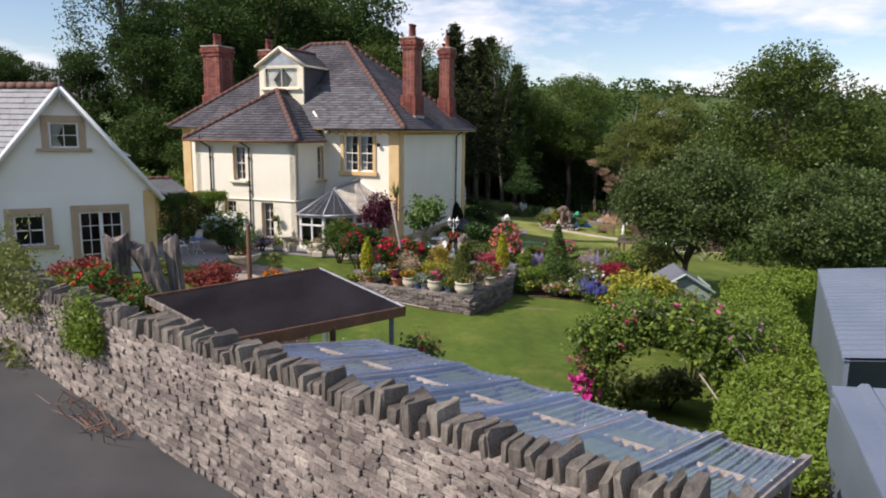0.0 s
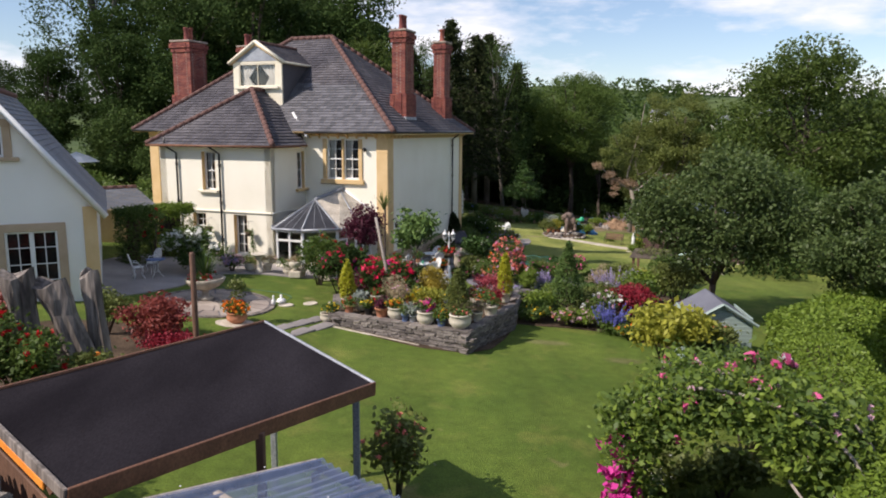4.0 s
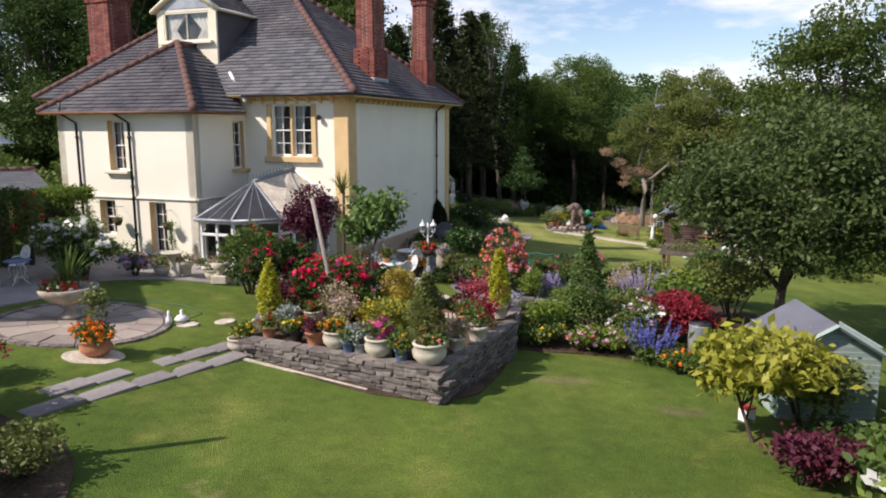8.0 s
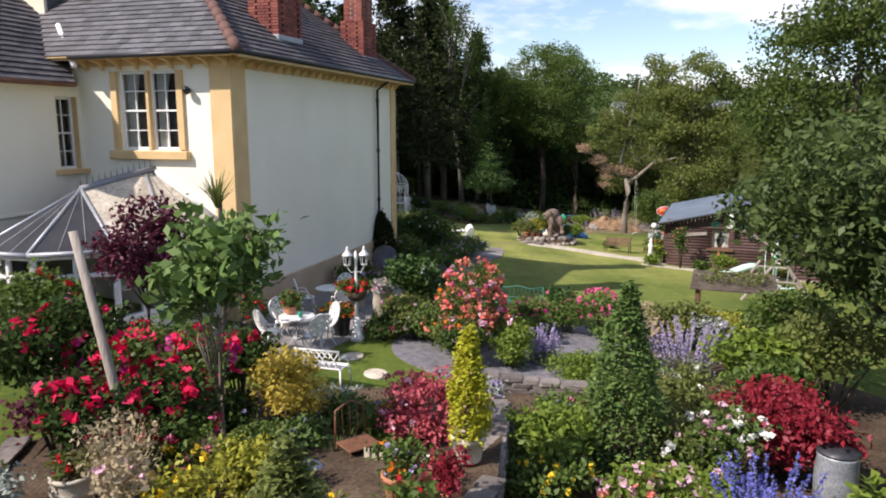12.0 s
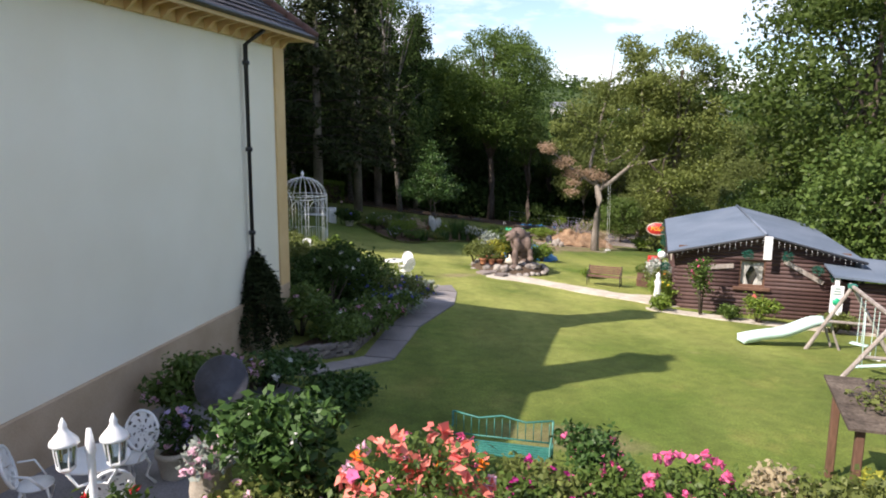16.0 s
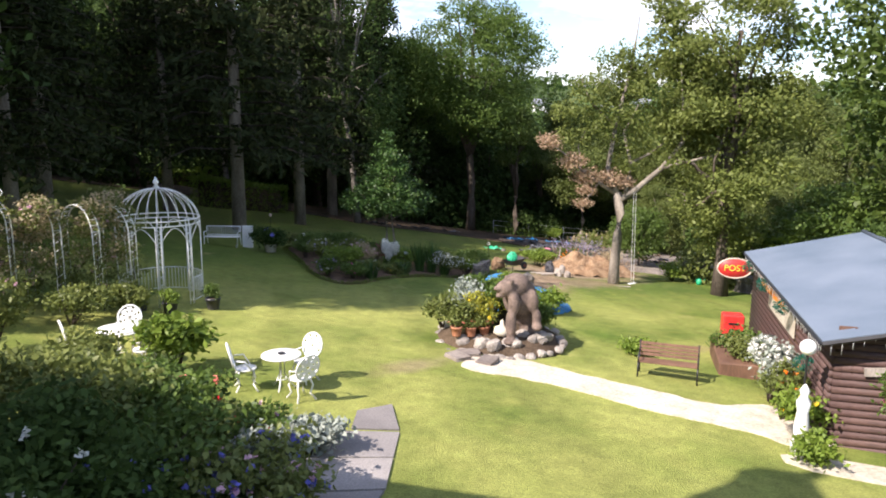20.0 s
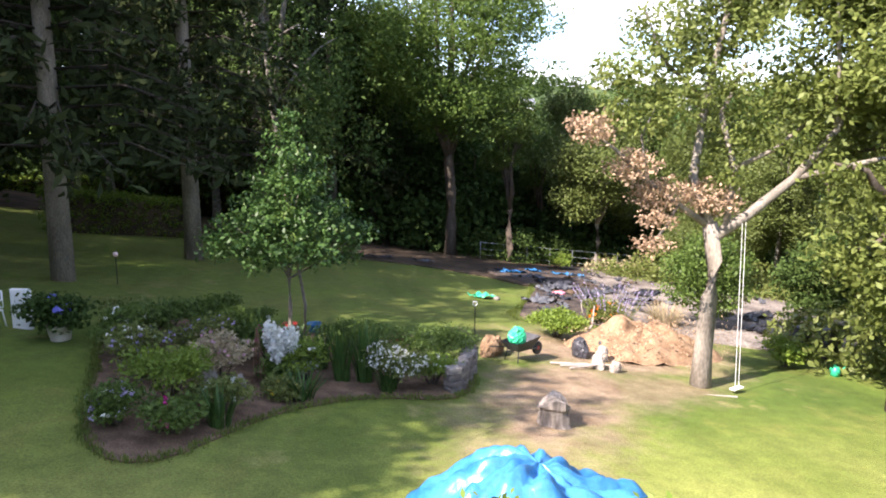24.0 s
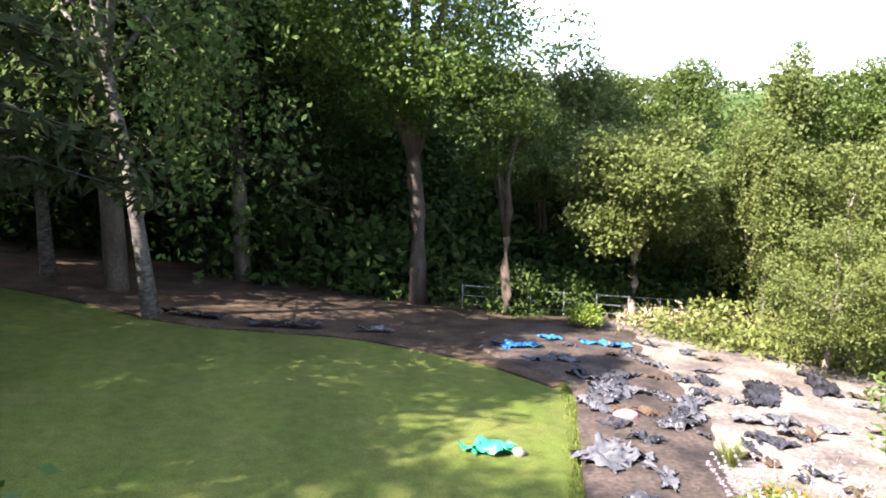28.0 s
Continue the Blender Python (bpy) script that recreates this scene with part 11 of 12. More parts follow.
def build_porch():
    """Side store with its own small roof and signboard."""
    m = Matrix.Translation((20.2, 51.6, 0)) @ Matrix.Rotation(math.atan2(-0.416, 0.909), 4, "Z")
    t = thing("side_store", m, "brown boarded side store with a grey lean-to roof", "hut")
    for k in range(13):
        z = -1.8 + k * 0.148
        part("board", mesh_of("board", *tube([(-0.6, 0, z), (1.2, 0, z), (2.6, 0, z)], 0.085, 8), M_LOG, True), None, t)
        part("board", mesh_of("board", *tube([(-0.6, 0, z), (-0.6, 1.2, z), (-0.6, 2.4, z)], 0.085, 8), M_LOG, True), None, t)
    part("roof_panel", mesh_of("roof_panel", [(-1.1, -0.5, 0.35), (3.0, -0.5, 0.1), (3.0, 2.6, 0.35), (-1.1, 2.6, 0.6), (-1.1, -0.5, 0.28), (3.0, -0.5, 0.03), (3.0, 2.6, 0.28), (-1.1, 2.6, 0.53)],
                               [(0, 1, 2, 3), (7, 6, 5, 4), (0, 4, 5, 1), (1, 5, 6, 2), (2, 6, 7, 3), (3, 7, 4, 0)], M_HUTROOF), None, t)
    part("post", box((-0.95, -0.35, -0.75), (0.14, 0.14, 2.1), bevel=0.02), M_WHITE, t)
    sg = part("signboard", box((-0.95, -0.46, -0.55), (0.4, 0.03, 1.1), bevel=0.008), M_WHITE, t, "white signboard with green emblem")
    part("emblem", lathe("emblem", [(0.13, 0), (0.13, 0.012), (0.01, 0.012)], M_GREENPLASTIC, 18), None, sg, "", Matrix.Translation((-0.95, -0.476, -0.55)) @ Matrix.Rotation(radians(90), 4, "X"))
    for k in range(3):
        part("text_bar", box((-0.95, -0.48, -0.28 + k * 0.09), (0.26 - 0.05 * k, 0.006, 0.03)), M_GREENIRON, sg)
    return t


build_porch()
# oval sign on its bracket
sg = thing("oval_sign", Matrix.Translation((18.2, 63.5, -0.12)) @ Matrix.Rotation(radians(-22), 4, "Z"), "red oval sign with yellow lettering on a bracket", "sign")
part("bracket", rod((0, 0.08, 0.35), (1.7, 0.3, 0.35), 0.025, 0.025), M_BLACK, sg)
part("board", lathe("board", [(0.02, -0.04), (0.5, -0.035), (0.53, 0.0), (0.5, 0.035), (0.02, 0.04)], M_RED, 32), None, sg, "", Matrix.Translation((0, 0, 0.35)) @ Matrix.Rotation(radians(90), 4, "X") @ Matrix.Diagonal((1, 0.62, 1, 1)))
part("rim", tubes("rim", [([(0.51 * math.cos(k / 32 * 6.283), -0.03, 0.35 + 0.31 * math.sin(k / 32 * 6.283)) for k in range(32)], 0.025, True)], M_CREAMSTONE, 6), None, sg)
fc = bpy.data.curves.new("lettering", "FONT")
fc.body, fc.size, fc.align_x, fc.align_y, fc.extrude = "POST", 0.27, "CENTER", "CENTER", 0.006
fob = new("lettering_curve", fc)
bpy.context.view_layer.update()
fme = bpy.data.meshes.new_from_object(fob.evaluated_get(bpy.context.evaluated_depsgraph_get()))
bpy.data.objects.remove(fob)
fme.materials.clear()
fme.materials.append(M_YELLOW)
part("lettering", fme, None, sg, "yellow lettering", Matrix.Translation((0, -0.052, 0.35)) @ Matrix.Rotation(radians(90), 4, "X"))
rb = thing("post_box", Matrix.Translation((17.7, 62.6, gz(17.7, 62.6))) @ Matrix.Rotation(radians(-22), 4, "Z"), "bright red box by the hut", "post box")
part("box", box((0, 0, 0.55), (0.6, 0.5, 1.1), bevel=0.03), M_RED, rb)
part("slot", box((0, -0.256, 0.85), (0.3, 0.02, 0.05)), M_BLACK, rb)
pl = thing("raised_planter", at_ground(16.6, 60.6, radians(-25)), "dark timber planter with low conifers", "planter")
part("planter_box", box((0, 0, 0.2), (1.1, 2.4, 0.5), bevel=0.03), M_WOODBROWN, pl)
for i, (x, y, r, h, lf, bl, lb) in enumerate(((16.4, 60.0, 0.6, 0.9, L_OLIVE, [], "spreading olive conifer in the planter"), (16.9, 61.0, 0.6, 0.9, L_MID, [], "spreading conifer in the planter"),
                                              (15.6, 57.6, 0.5, 1.6, L_SILVER, [(F_WHITE, 40, 0.1)], "tall pot of white flowers by the hut"), (15.1, 56.4, 0.5, 1.2, L_OLIVE, [(F_ORANGE, 8, 0.08)], "bronze grass beside the hut"),
                                              (14.8, 55.5, 0.45, 0.9, L_BRIGHT, [(F_YELLOW, 8, 0.09)], "yellow-green plant by the hut"), (14.2, 54.2, 0.3, 0.5, L_BRIGHT, [], "small bright plant by the path"),
                                              (15.4, 53.6, 0.4, 2.1, L_MID, [(F_PINK, 10, 0.08)], "climbing rose on the hut corner"), (17.0, 52.6, 0.6, 0.9, L_BRIGHT, [(F_CORAL, 4, 0.1)], "lime green shrub under the hut window"),
                                              (16.2, 53.0, 0.3, 0.5, L_MID, [], "small plant along the hut"), (19.0, 51.4, 0.6, 0.7, L_OLIVE, [], "low shrub along the hut"), (14.1, 61.5, 0.5, 0.35, L_BRIGHT, [], "low tuft in the lawn"))):
    bush("hut_plant", x, y, r, h, lf, lb, "plant", 620 + i * 3, 190, 0.11, bl)
single("garden_statue", lathe("garden_statue", [(0.16, 0), (0.16, 0.2), (0.1, 0.25), (0.14, 0.5), (0.1, 0.8), (0.13, 1.0), (0.06, 1.12), (0.09, 1.22), (0.02, 1.34)], M_WHITE, 14), None, at_ground(14.25, 54.75), "white painted stone figure by the hut corner", "statue")
gl = thing("globe_lamp", Matrix.Translation((14.5, 55.1, 0)), "white globe lamp on a slim post", "lamp")
part("post", rod((0, 0, gz(14.5, 55.1) - 0.1), (0, 0, 0.35), 0.02, 0.02), M_BLACK, gl)
part("globe", lathe("globe", [(0.15 * math.sin(q) + 0.002, 0.5 - 0.15 * math.cos(q)) for q in np.linspace(0, 3.14, 10)], M_WHITE, 16), None, gl)


# swing set and slide
def swing_set():
    t = thing("swing_set", Matrix(), "weathered timber A-frame swing set", "swing set")
    a, b = Vector((17.44, 48.77, 0.66)), Vector((15.85, 45.2, 0.66))
    for p, feet in ((a, ((16.3, 49.14), (18.7, 48.4))), (b, ((14.5, 45.54), (17.2, 44.8)))):
        for x, y in feet:
            part("leg", rod((x, y, gz(x, y) - 0.15), p, 0.06, 0.055), M_WOODGREY, t)
        c, d = [Vector((x, y, gz(x, y))).lerp(p, 0.45) for x, y in feet]
        part("cross_brace", rod(c, d, 0.045, 0.045), M_WOODGREY, t)
        part("bracket", box(tuple(p), (0.2, 0.2, 0.14), bevel=0.02), M_GREENIRON, t)
    part("top_beam", rod(a + (a - b) * 0.06, b + (b - a) * 0.06, 0.06, 0.06), M_WOODGREY, t)
    for f, mt in ((0.3, M_MINT), (0.62, M_WHITE)):
        p = a.lerp(b, f)
        sw_ = part("swing_seat", box((p.x, p.y, -0.75), (0.45, 0.2, 0.05), rz=-1.1, bevel=0.02), mt, t)
        for o in (-0.2, 0.2):
            q = p + (b - a).normalized() * o
            part("rope", rod(q, Vector((q.x, q.y, -0.75)), 0.01, 0.01, 5), M_MINT, sw_)
    gl_ = part("glider", tubes("glider", [([a.lerp(b, 0.8) + Vector((0.5 * s, 0.1, 0)), a.lerp(b, 0.8) + Vector((0.45 * s, 0.1, -1.5))], 0.015) for s in (-1, 1)], M_MINT, 5), None, t)
    part("glider_board", box((*(a.lerp(b, 0.8)[:2]), -0.72), (1.5, 0.14, 0.05), bevel=0.02), M_MINT, gl_)
    return t


swing_set()


def slide():
    t = thing("slide", Matrix(), "pale mint plastic slide with wavy chute", "slide")
    a, b = Vector((14.5, 49.5, gz(14.5, 49.5) + 0.1)), Vector((17.15, 49.3, -0.62))
    d = (b - a)
    d2 = Vector((d.x, d.y, 0)).normalized()
    s = Vector((-d2.y, d2.x, 0))
    prof = [(-0.24, 0.16), (-0.21, 0.17), (-0.19, 0.0), (0.19, 0.0), (0.21, 0.17), (0.24, 0.16), (0.22, -0.04), (-0.22, -0.04)]
    vs, fs, n, k = [], [], 24, len(prof)
    for i in range(n + 1):
        f = i / n
        p = a + Vector((d.x, d.y, 0)) * f
        z = a.z + d.z * (0.5 - 0.5 * math.cos(math.pi * min(1, f * 1.02))) + 0.05 * math.sin(f * 9)
        for o, h in prof:
            q = p + s * o
            vs.append((q.x, q.y, z + h))
    for i in range(n):
        for j in range(k):
            fs.append((i * k + j, i * k + (j + 1) % k, (i + 1) * k + (j + 1) % k, (i + 1) * k + j))
    fs += [tuple(range(k))[::-1], tuple(n * k + j for j in range(k))]
    part("chute", mesh_of("chute", vs, fs, M_MINT, True), None, t)
    for o in (-0.2, 0.2):
        q = b + s * o
        part("support", rod((q.x + 0.3, q.y - 0.1, gz(q.x, q.y) - 0.1), q, 0.035, 0.035), M_WOODGREY, t)
    return t


slide()
# timber shelter with a rough plank roof
sh = thing("log_store", Matrix.Translation((10.4, 39.8, 0)) @ Matrix.Rotation(radians(-25), 4, "Z"), "rough timber log store with mossy plank roof", "log store")
for k in range(7):
    part("plank", box((0.95, -0.75 + k * 0.25, 0.95 + k * 0.03), (2.3, 0.24, 0.04), rx=0.12), M_BARK, sh)
for x, y in ((0, -0.7), (1.9, -0.7), (0, 0.75), (1.9, 0.75)):
    part("post", box((x, y, 0.1), (0.12, 0.12, 1.7), bevel=0.015), M_WOODBROWN, sh)
tagged(part("sedum_cover", crown_mesh("sedum_cover", 640, [(1.0, 0, 1.15, 1.0, 0.7, 0.2)], 120, 5, 0.1, 0.08, L_OLIVE, 0.4), None, sh), kind="stuff")
# ---- far lawn: island bed, oak with swing, mound, bare ground, wood edge ----
drape("woodland_floor", smooth_outline([(-34, 84), (-20, 94), (-6, 103), (3, 102), (8.7, 98.4), (12, 97.9), (15, 97.4), (18.5, 94.8), (20.4, 92.6), (23, 103), (30, 108), (36, 122), (0, 124), (-34, 118)], 3), M_FOREST, 0.05, 3, "dark leaf-littered woodland floor", "woodland floor", rise=0.06)
drape("bare_ground", smooth_outline([(21.5, 92.8), (20.3, 89.0), (19.2, 85.8), (18.6, 83.9), (19.8, 83.0), (23.0, 80.6), (28.0, 79.5), (34.0, 88.0), (35.0, 99.0), (28.0, 104.0), (23.2, 101.0), (20.8, 97.0)], 3), M_WASTE, 0.06, 3, "bare sunlit earth with torn sheeting", "bare ground", rise=0.1)
drape("torn_soil", smooth_outline([(20.3, 92.6), (19.0, 89.0), (17.6, 85.6), (17.0, 83.4), (19.4, 83.2), (21.0, 85.8), (22.4, 88.2), (24.0, 92.0), (25.5, 96.5), (27.0, 101.0), (24.0, 102.5), (21.0, 100.0), (18.9, 96.6)], 3), M_TORN, 0.09, 3, "dark churned soil along the lawn's edge", "bare ground", rise=0.1)
drape("flower_bed", smooth_outline([(5.3, 70.9), (6.6, 70.0), (8.4, 72.3), (10.2, 73.4), (12.3, 73.7), (13.1, 75.6), (12.4, 78.2), (10.3, 79.2), (7.4, 80.0), (3.8, 79.0), (4.4, 75.0)], 4), M_MULCH, 0.035, 1, "bark-mulched island flower bed", "flower bed")

fringe(smooth_outline([(5.3, 70.9), (6.6, 70.0), (8.4, 72.3), (10.2, 73.4), (12.3, 73.7), (13.1, 75.6), (12.4, 78.2), (10.3, 79.2), (7.4, 80.0), (3.8, 79.0), (4.4, 75.0)], 4), 1501, L_LAWN, "rough grass along the island bed", 1400, 0.05, 0.07)
fringe(smooth_outline([(20.5, 92.8), (19.0, 89.0), (17.4, 85.6), (16.6, 83.2), (19.2, 82.5)], 3), 1503, L_LAWN, "rough grass along the torn ground", 900, 0.08, 0.07)

isl = [
    (5.7, 71.5, 0.5, 0.6, L_MID, [(F_LILAC, 16, 0.07), (F_WHITE, 12, 0.05)], "grey-green plant with tiny lilac flowers"), (6.6, 71.2, 0.5, 0.5, L_MID, [(F_MAGENTA, 5, 0.07)], "low dark green bedding plant"),
    (6.3, 73.0, 0.8, 0.9, L_BRIGHT, [], "bright leafy green plant"), (5.6, 74.2, 0.6, 1.0, L_OLIVE, [(F_WHITE, 20, 0.05), (F_LILAC, 20, 0.06)], "silvery plant with white flowers"),
    (7.4, 72.3, 0.5, 0.5, L_OLIVE, [(F_WHITE, 10, 0.07)], "variegated low grey-green plant"), (8.5, 73.3, 0.35, 0.3, L_OLIVE, [(F_YELLOW, 6, 0.06)], "low plant with yellow flowers"), (8.75, 74.55, 0.32, 0.4, L_SILVER, [], "pale variegated hosta leaves"),
    (7.2, 74.0, 0.5, 0.9, L_STRAW, [(F_PALE, 20, 0.07)], "dry ornamental grass with pink heads"), (9.0, 74.5, 0.6, 0.7, L_BRIGHT, [(F_WHITE, 3, 0.1)], "green leafy plant in the mulched bed"),
    (10.9, 74.35, 0.7, 0.8, L_OLIVE, [(F_WHITE, 300, 0.04)], "silvery plant covered in white flowers"), (11.9, 74.6, 0.45, 0.55, L_BRIGHT, [(F_WHITE, 30, 0.06)], "white daisies over bright foliage"),
    (12.2, 76.4, 0.9, 0.8, L_MID, [], "low spreading green shrub"), (10.6, 76.6, 0.7, 0.7, L_MID, [], "low spreading green shrub"), (7.0, 76.8, 0.8, 0.9, L_MID, [], "dark green leafy border plant"),
    (5.4, 77.2, 0.8, 0.9, L_MID, [], "dark green leafy border plant"), (6.2, 78.6, 0.8, 0.8, L_MID, [], "dark green leafy border plant"), (7.5, 78.9, 0.6, 0.5, L_MID, [(F_WHITE, 3, 0.14)], "leafy plant with a white head"),
    (4.7, 76.0, 0.6, 0.9, L_MID, [(F_WHITE, 4, 0.08)], "leafy green plant in the border"), (6.6, 75.4, 0.6, 0.9, L_OLIVE, [(F_LILAC, 40, 0.05)], "grey-green lavender bush in the bed"),
    (9.9, 77.6, 0.5, 0.55, L_MID, [], "leafy green plant in the border"), (4.4, 78.2, 0.6, 0.7, L_OLIVE, [], "yellow-green low border foliage plant"), (8.0, 75.6, 0.5, 0.8, L_MID, [(F_MAGENTA, 6, 0.07)], "dark border plant with purple flowers"),
]
for i, (x, y, r, h, lf, bl, lb) in enumerate(isl):
    bush("border_plant", x, y, r * 1.2, h * 1.25, lf, lb, "plant", 700 + i * 3, int(220 + 200 * r), 0.09, bl)
for i, (x, y, n, h, s) in enumerate(((9.78, 74.67, 46, 1.4, 0.4), (7.4, 71.6, 40, 0.8, 0.4), (8.9, 73.2, 40, 0.7, 0.4), (10.8, 74.0, 40, 0.8, 0.4), (10.32, 74.68, 46, 1.4, 0.4), (10.5, 75.6, 40, 1.1, 0.4), (9.3, 75.6, 50, 1.1, 0.5), (8.7, 76.4, 50, 1.0, 0.6), (7.7, 77.4, 40, 1.0, 0.5), (5.0, 79.0, 40, 0.9, 0.6))):
    g = thing("iris_clump", at_ground(x, y), "clump of upright green iris leaves", "plant", "iris clumps")
    blades(g, 780 + i, n, h, s, L_GLOSS, 0, 0.06, 0.22)
pm = thing("astilbe", at_ground(8.4, 74.45), "white astilbe plumes over broad leaves", "plant")
for k, (dx, dy, h) in enumerate(((-0.2, 0, 1.1), (0.0, 0.1, 0.9), (0.26, 0.0, 0.95), (-0.05, -0.1, 0.8))):
    part("plume", crown_mesh("plume", 790 + k, [(dx, dy, h, 0.13, 0.13, 0.34)], 150, 5, 0.08, 0.04, F_WHITE, 0.1), None, pm)
part("foliage", crown_mesh("foliage", 795, [(0, 0, 0.3, 0.5, 0.5, 0.25)], 60, 5, 0.2, 0.1, L_MID, 0.3), None, pm)
ob = thing("plant_obelisk", at_ground(7.95, 74.08), "slim brown wooden plant obelisk", "obelisk")
for k in range(4):
    a = k * 1.571 + 0.4
    part("strut", rod((0.16 * math.cos(a), 0.16 * math.sin(a), 0), (0.02 * math.cos(a), 0.02 * math.sin(a), 1.25), 0.01, 0.01, 5), M_WOODBROWN, ob)
for z in (0.35, 0.7, 1.0):
    r = 0.16 * (1 - z / 1.35)
    part("hoop", tubes("hoop", [([(r * math.cos(q), r * math.sin(q), z) for q in np.linspace(0, 6.283, 9)[:-1]], 0.008, True)], M_WOODBROWN, 5), None, ob)
part("knob", lathe("knob", [(0.01, 1.25), (0.035, 1.28), (0.01, 1.33)], M_WOODBROWN, 8), None, ob)
for i, (x, y) in enumerate(((7.0, 73.6), (6.8, 74.4), (7.6, 73.2))):
    single("bed_rock", ROCKS[i], None, at_ground(x, y, i, dz=0.2) @ Matrix.Diagonal((0.42, 0.36, 0.95, 1)), "rough grey standing stone in the bed", "rock", "bed rocks")
wl_ = thing("bed_wall", Matrix(), "short curved dry-stone wall of the island bed", "garden wall")
rr = random.Random(41)
for k in range(9):
    f = k / 8
    x, y = 12.3 + 0.95 * math.sin(f * 1.5), 74.1 + 2.6 * f
    for lay in range(4):
        part("stone", DRY_OB[rr.randrange(9)], None, wl_, "", Matrix.Translation((x, y, gz(x, y) + 0.08 + lay * 0.16)) @ Matrix.Rotation(rr.random() * 6, 4, "Z") @ Matrix.Diagonal((0.34, 0.28, 0.15, 1)))
hyd = plant_pot("hydrangea_pot", at_ground(3.1, 76.9), 0.32, 0.4, M_STONEPOT, "stone pot with a large blue hydrangea")
fill(hyd, 800, 0.3, 0.75, 0.9, L_DARK, 260, 0.15, [(F_BLUE, 5, 0.22)])
for i, (x, y, mt, lb) in enumerate(((8.51, 79.07, M_RED, "red plastic tub on the lawn"), (9.2, 79.31, M_TARP, "small blue plastic tub"), (11.6, 78.4, M_POT, "terracotta pot lying in the bed"))):
    t = thing("plastic_tub", at_ground(x, y), lb, "tub")
    part("tub", lathe("tub", [(0.16, 0), (0.2, 0.25), (0.22, 0.3), (0.19, 0.29), (0.15, 0.05)], mt, 14), None, t)
lol = thing("garden_stake", at_ground(2.59, 84.34), "slim stake with a pink ball", "stake")
part("stick", rod((0, 0, 0), (0, 0, 1.0), 0.012, 0.012, 6), M_BLACK, lol)
part("ball", lathe("ball", [(0.09 * math.sin(q) + 0.002, 1.05 - 0.09 * math.cos(q)) for q in np.linspace(0, 3.14, 8)], material("pale_pink_paint", (0.66, 0.46, 0.44), (0.74, 0.54, 0.5), 3, 0.5), 10), None, lol)

# holly with two pale stems
def tiers(seed, z0, z1, r):
    """A pyramid of leafy sprays in uneven tiers, the spray ends turned up."""
    rng = np.random.default_rng(seed)
    out = []
    for k in range(13):
        f = k / 12
        rr = r * (1 - f) ** 0.8 * (0.85 + 0.3 * rng.random()) * (0.8 if k == 0 else 1.0)
        z = z0 + (z1 - z0) * f
        m = max(2, int(11 * (1 - f)))
        a0 = rng.random() * 6.283
        for j in range(m):
            a = a0 + j / m * 6.283 + rng.normal() * 0.12
            q = rr * (0.62 + 0.25 * rng.random())
            s = (0.2 + 0.3 * (1 - f)) * (0.8 + 0.4 * rng.random())
            out.append((0.1 + math.cos(a) * q, math.sin(a) * q, z + 0.15 * rng.normal(), s, s, s * 0.62))
        out.append((0.1, 0, z, rr * 0.45 + 0.1, rr * 0.45 + 0.1, 0.3))
    return out


hol = tree("holly_tree", at_ground(8.55, 77.7), 810, 5.9, 0.07, tiers(810, 2.7, 6.0, 2.15), L_GLOSS, M_BARKPALE,
           "bushy holly tree with two slim pale stems", "tree", 1500, 9, 0.13, 0.13, fork=0.8, shell=0.3)
part("second_stem", tubes("second_stem", [([(0.35, 0.3, -0.1), (0.42, 0.25, 1.0), (0.25, 0.2, 2.2), (0.15, 0.1, 3.5)], [0.05, 0.045, 0.04, 0.025])], M_BARKPALE, 7), None, hol)
tagged(part("young_growth", crown_mesh("young_growth", 811, [(b[0] * 1.06, b[1] * 1.06, b[2] + 0.12, b[3], b[4], b[5]) for b in tiers(810, 2.7, 6.0, 2.15)], 130, 6, 0.1, 0.07, L_MID, 0.97), None, hol), kind="stuff")


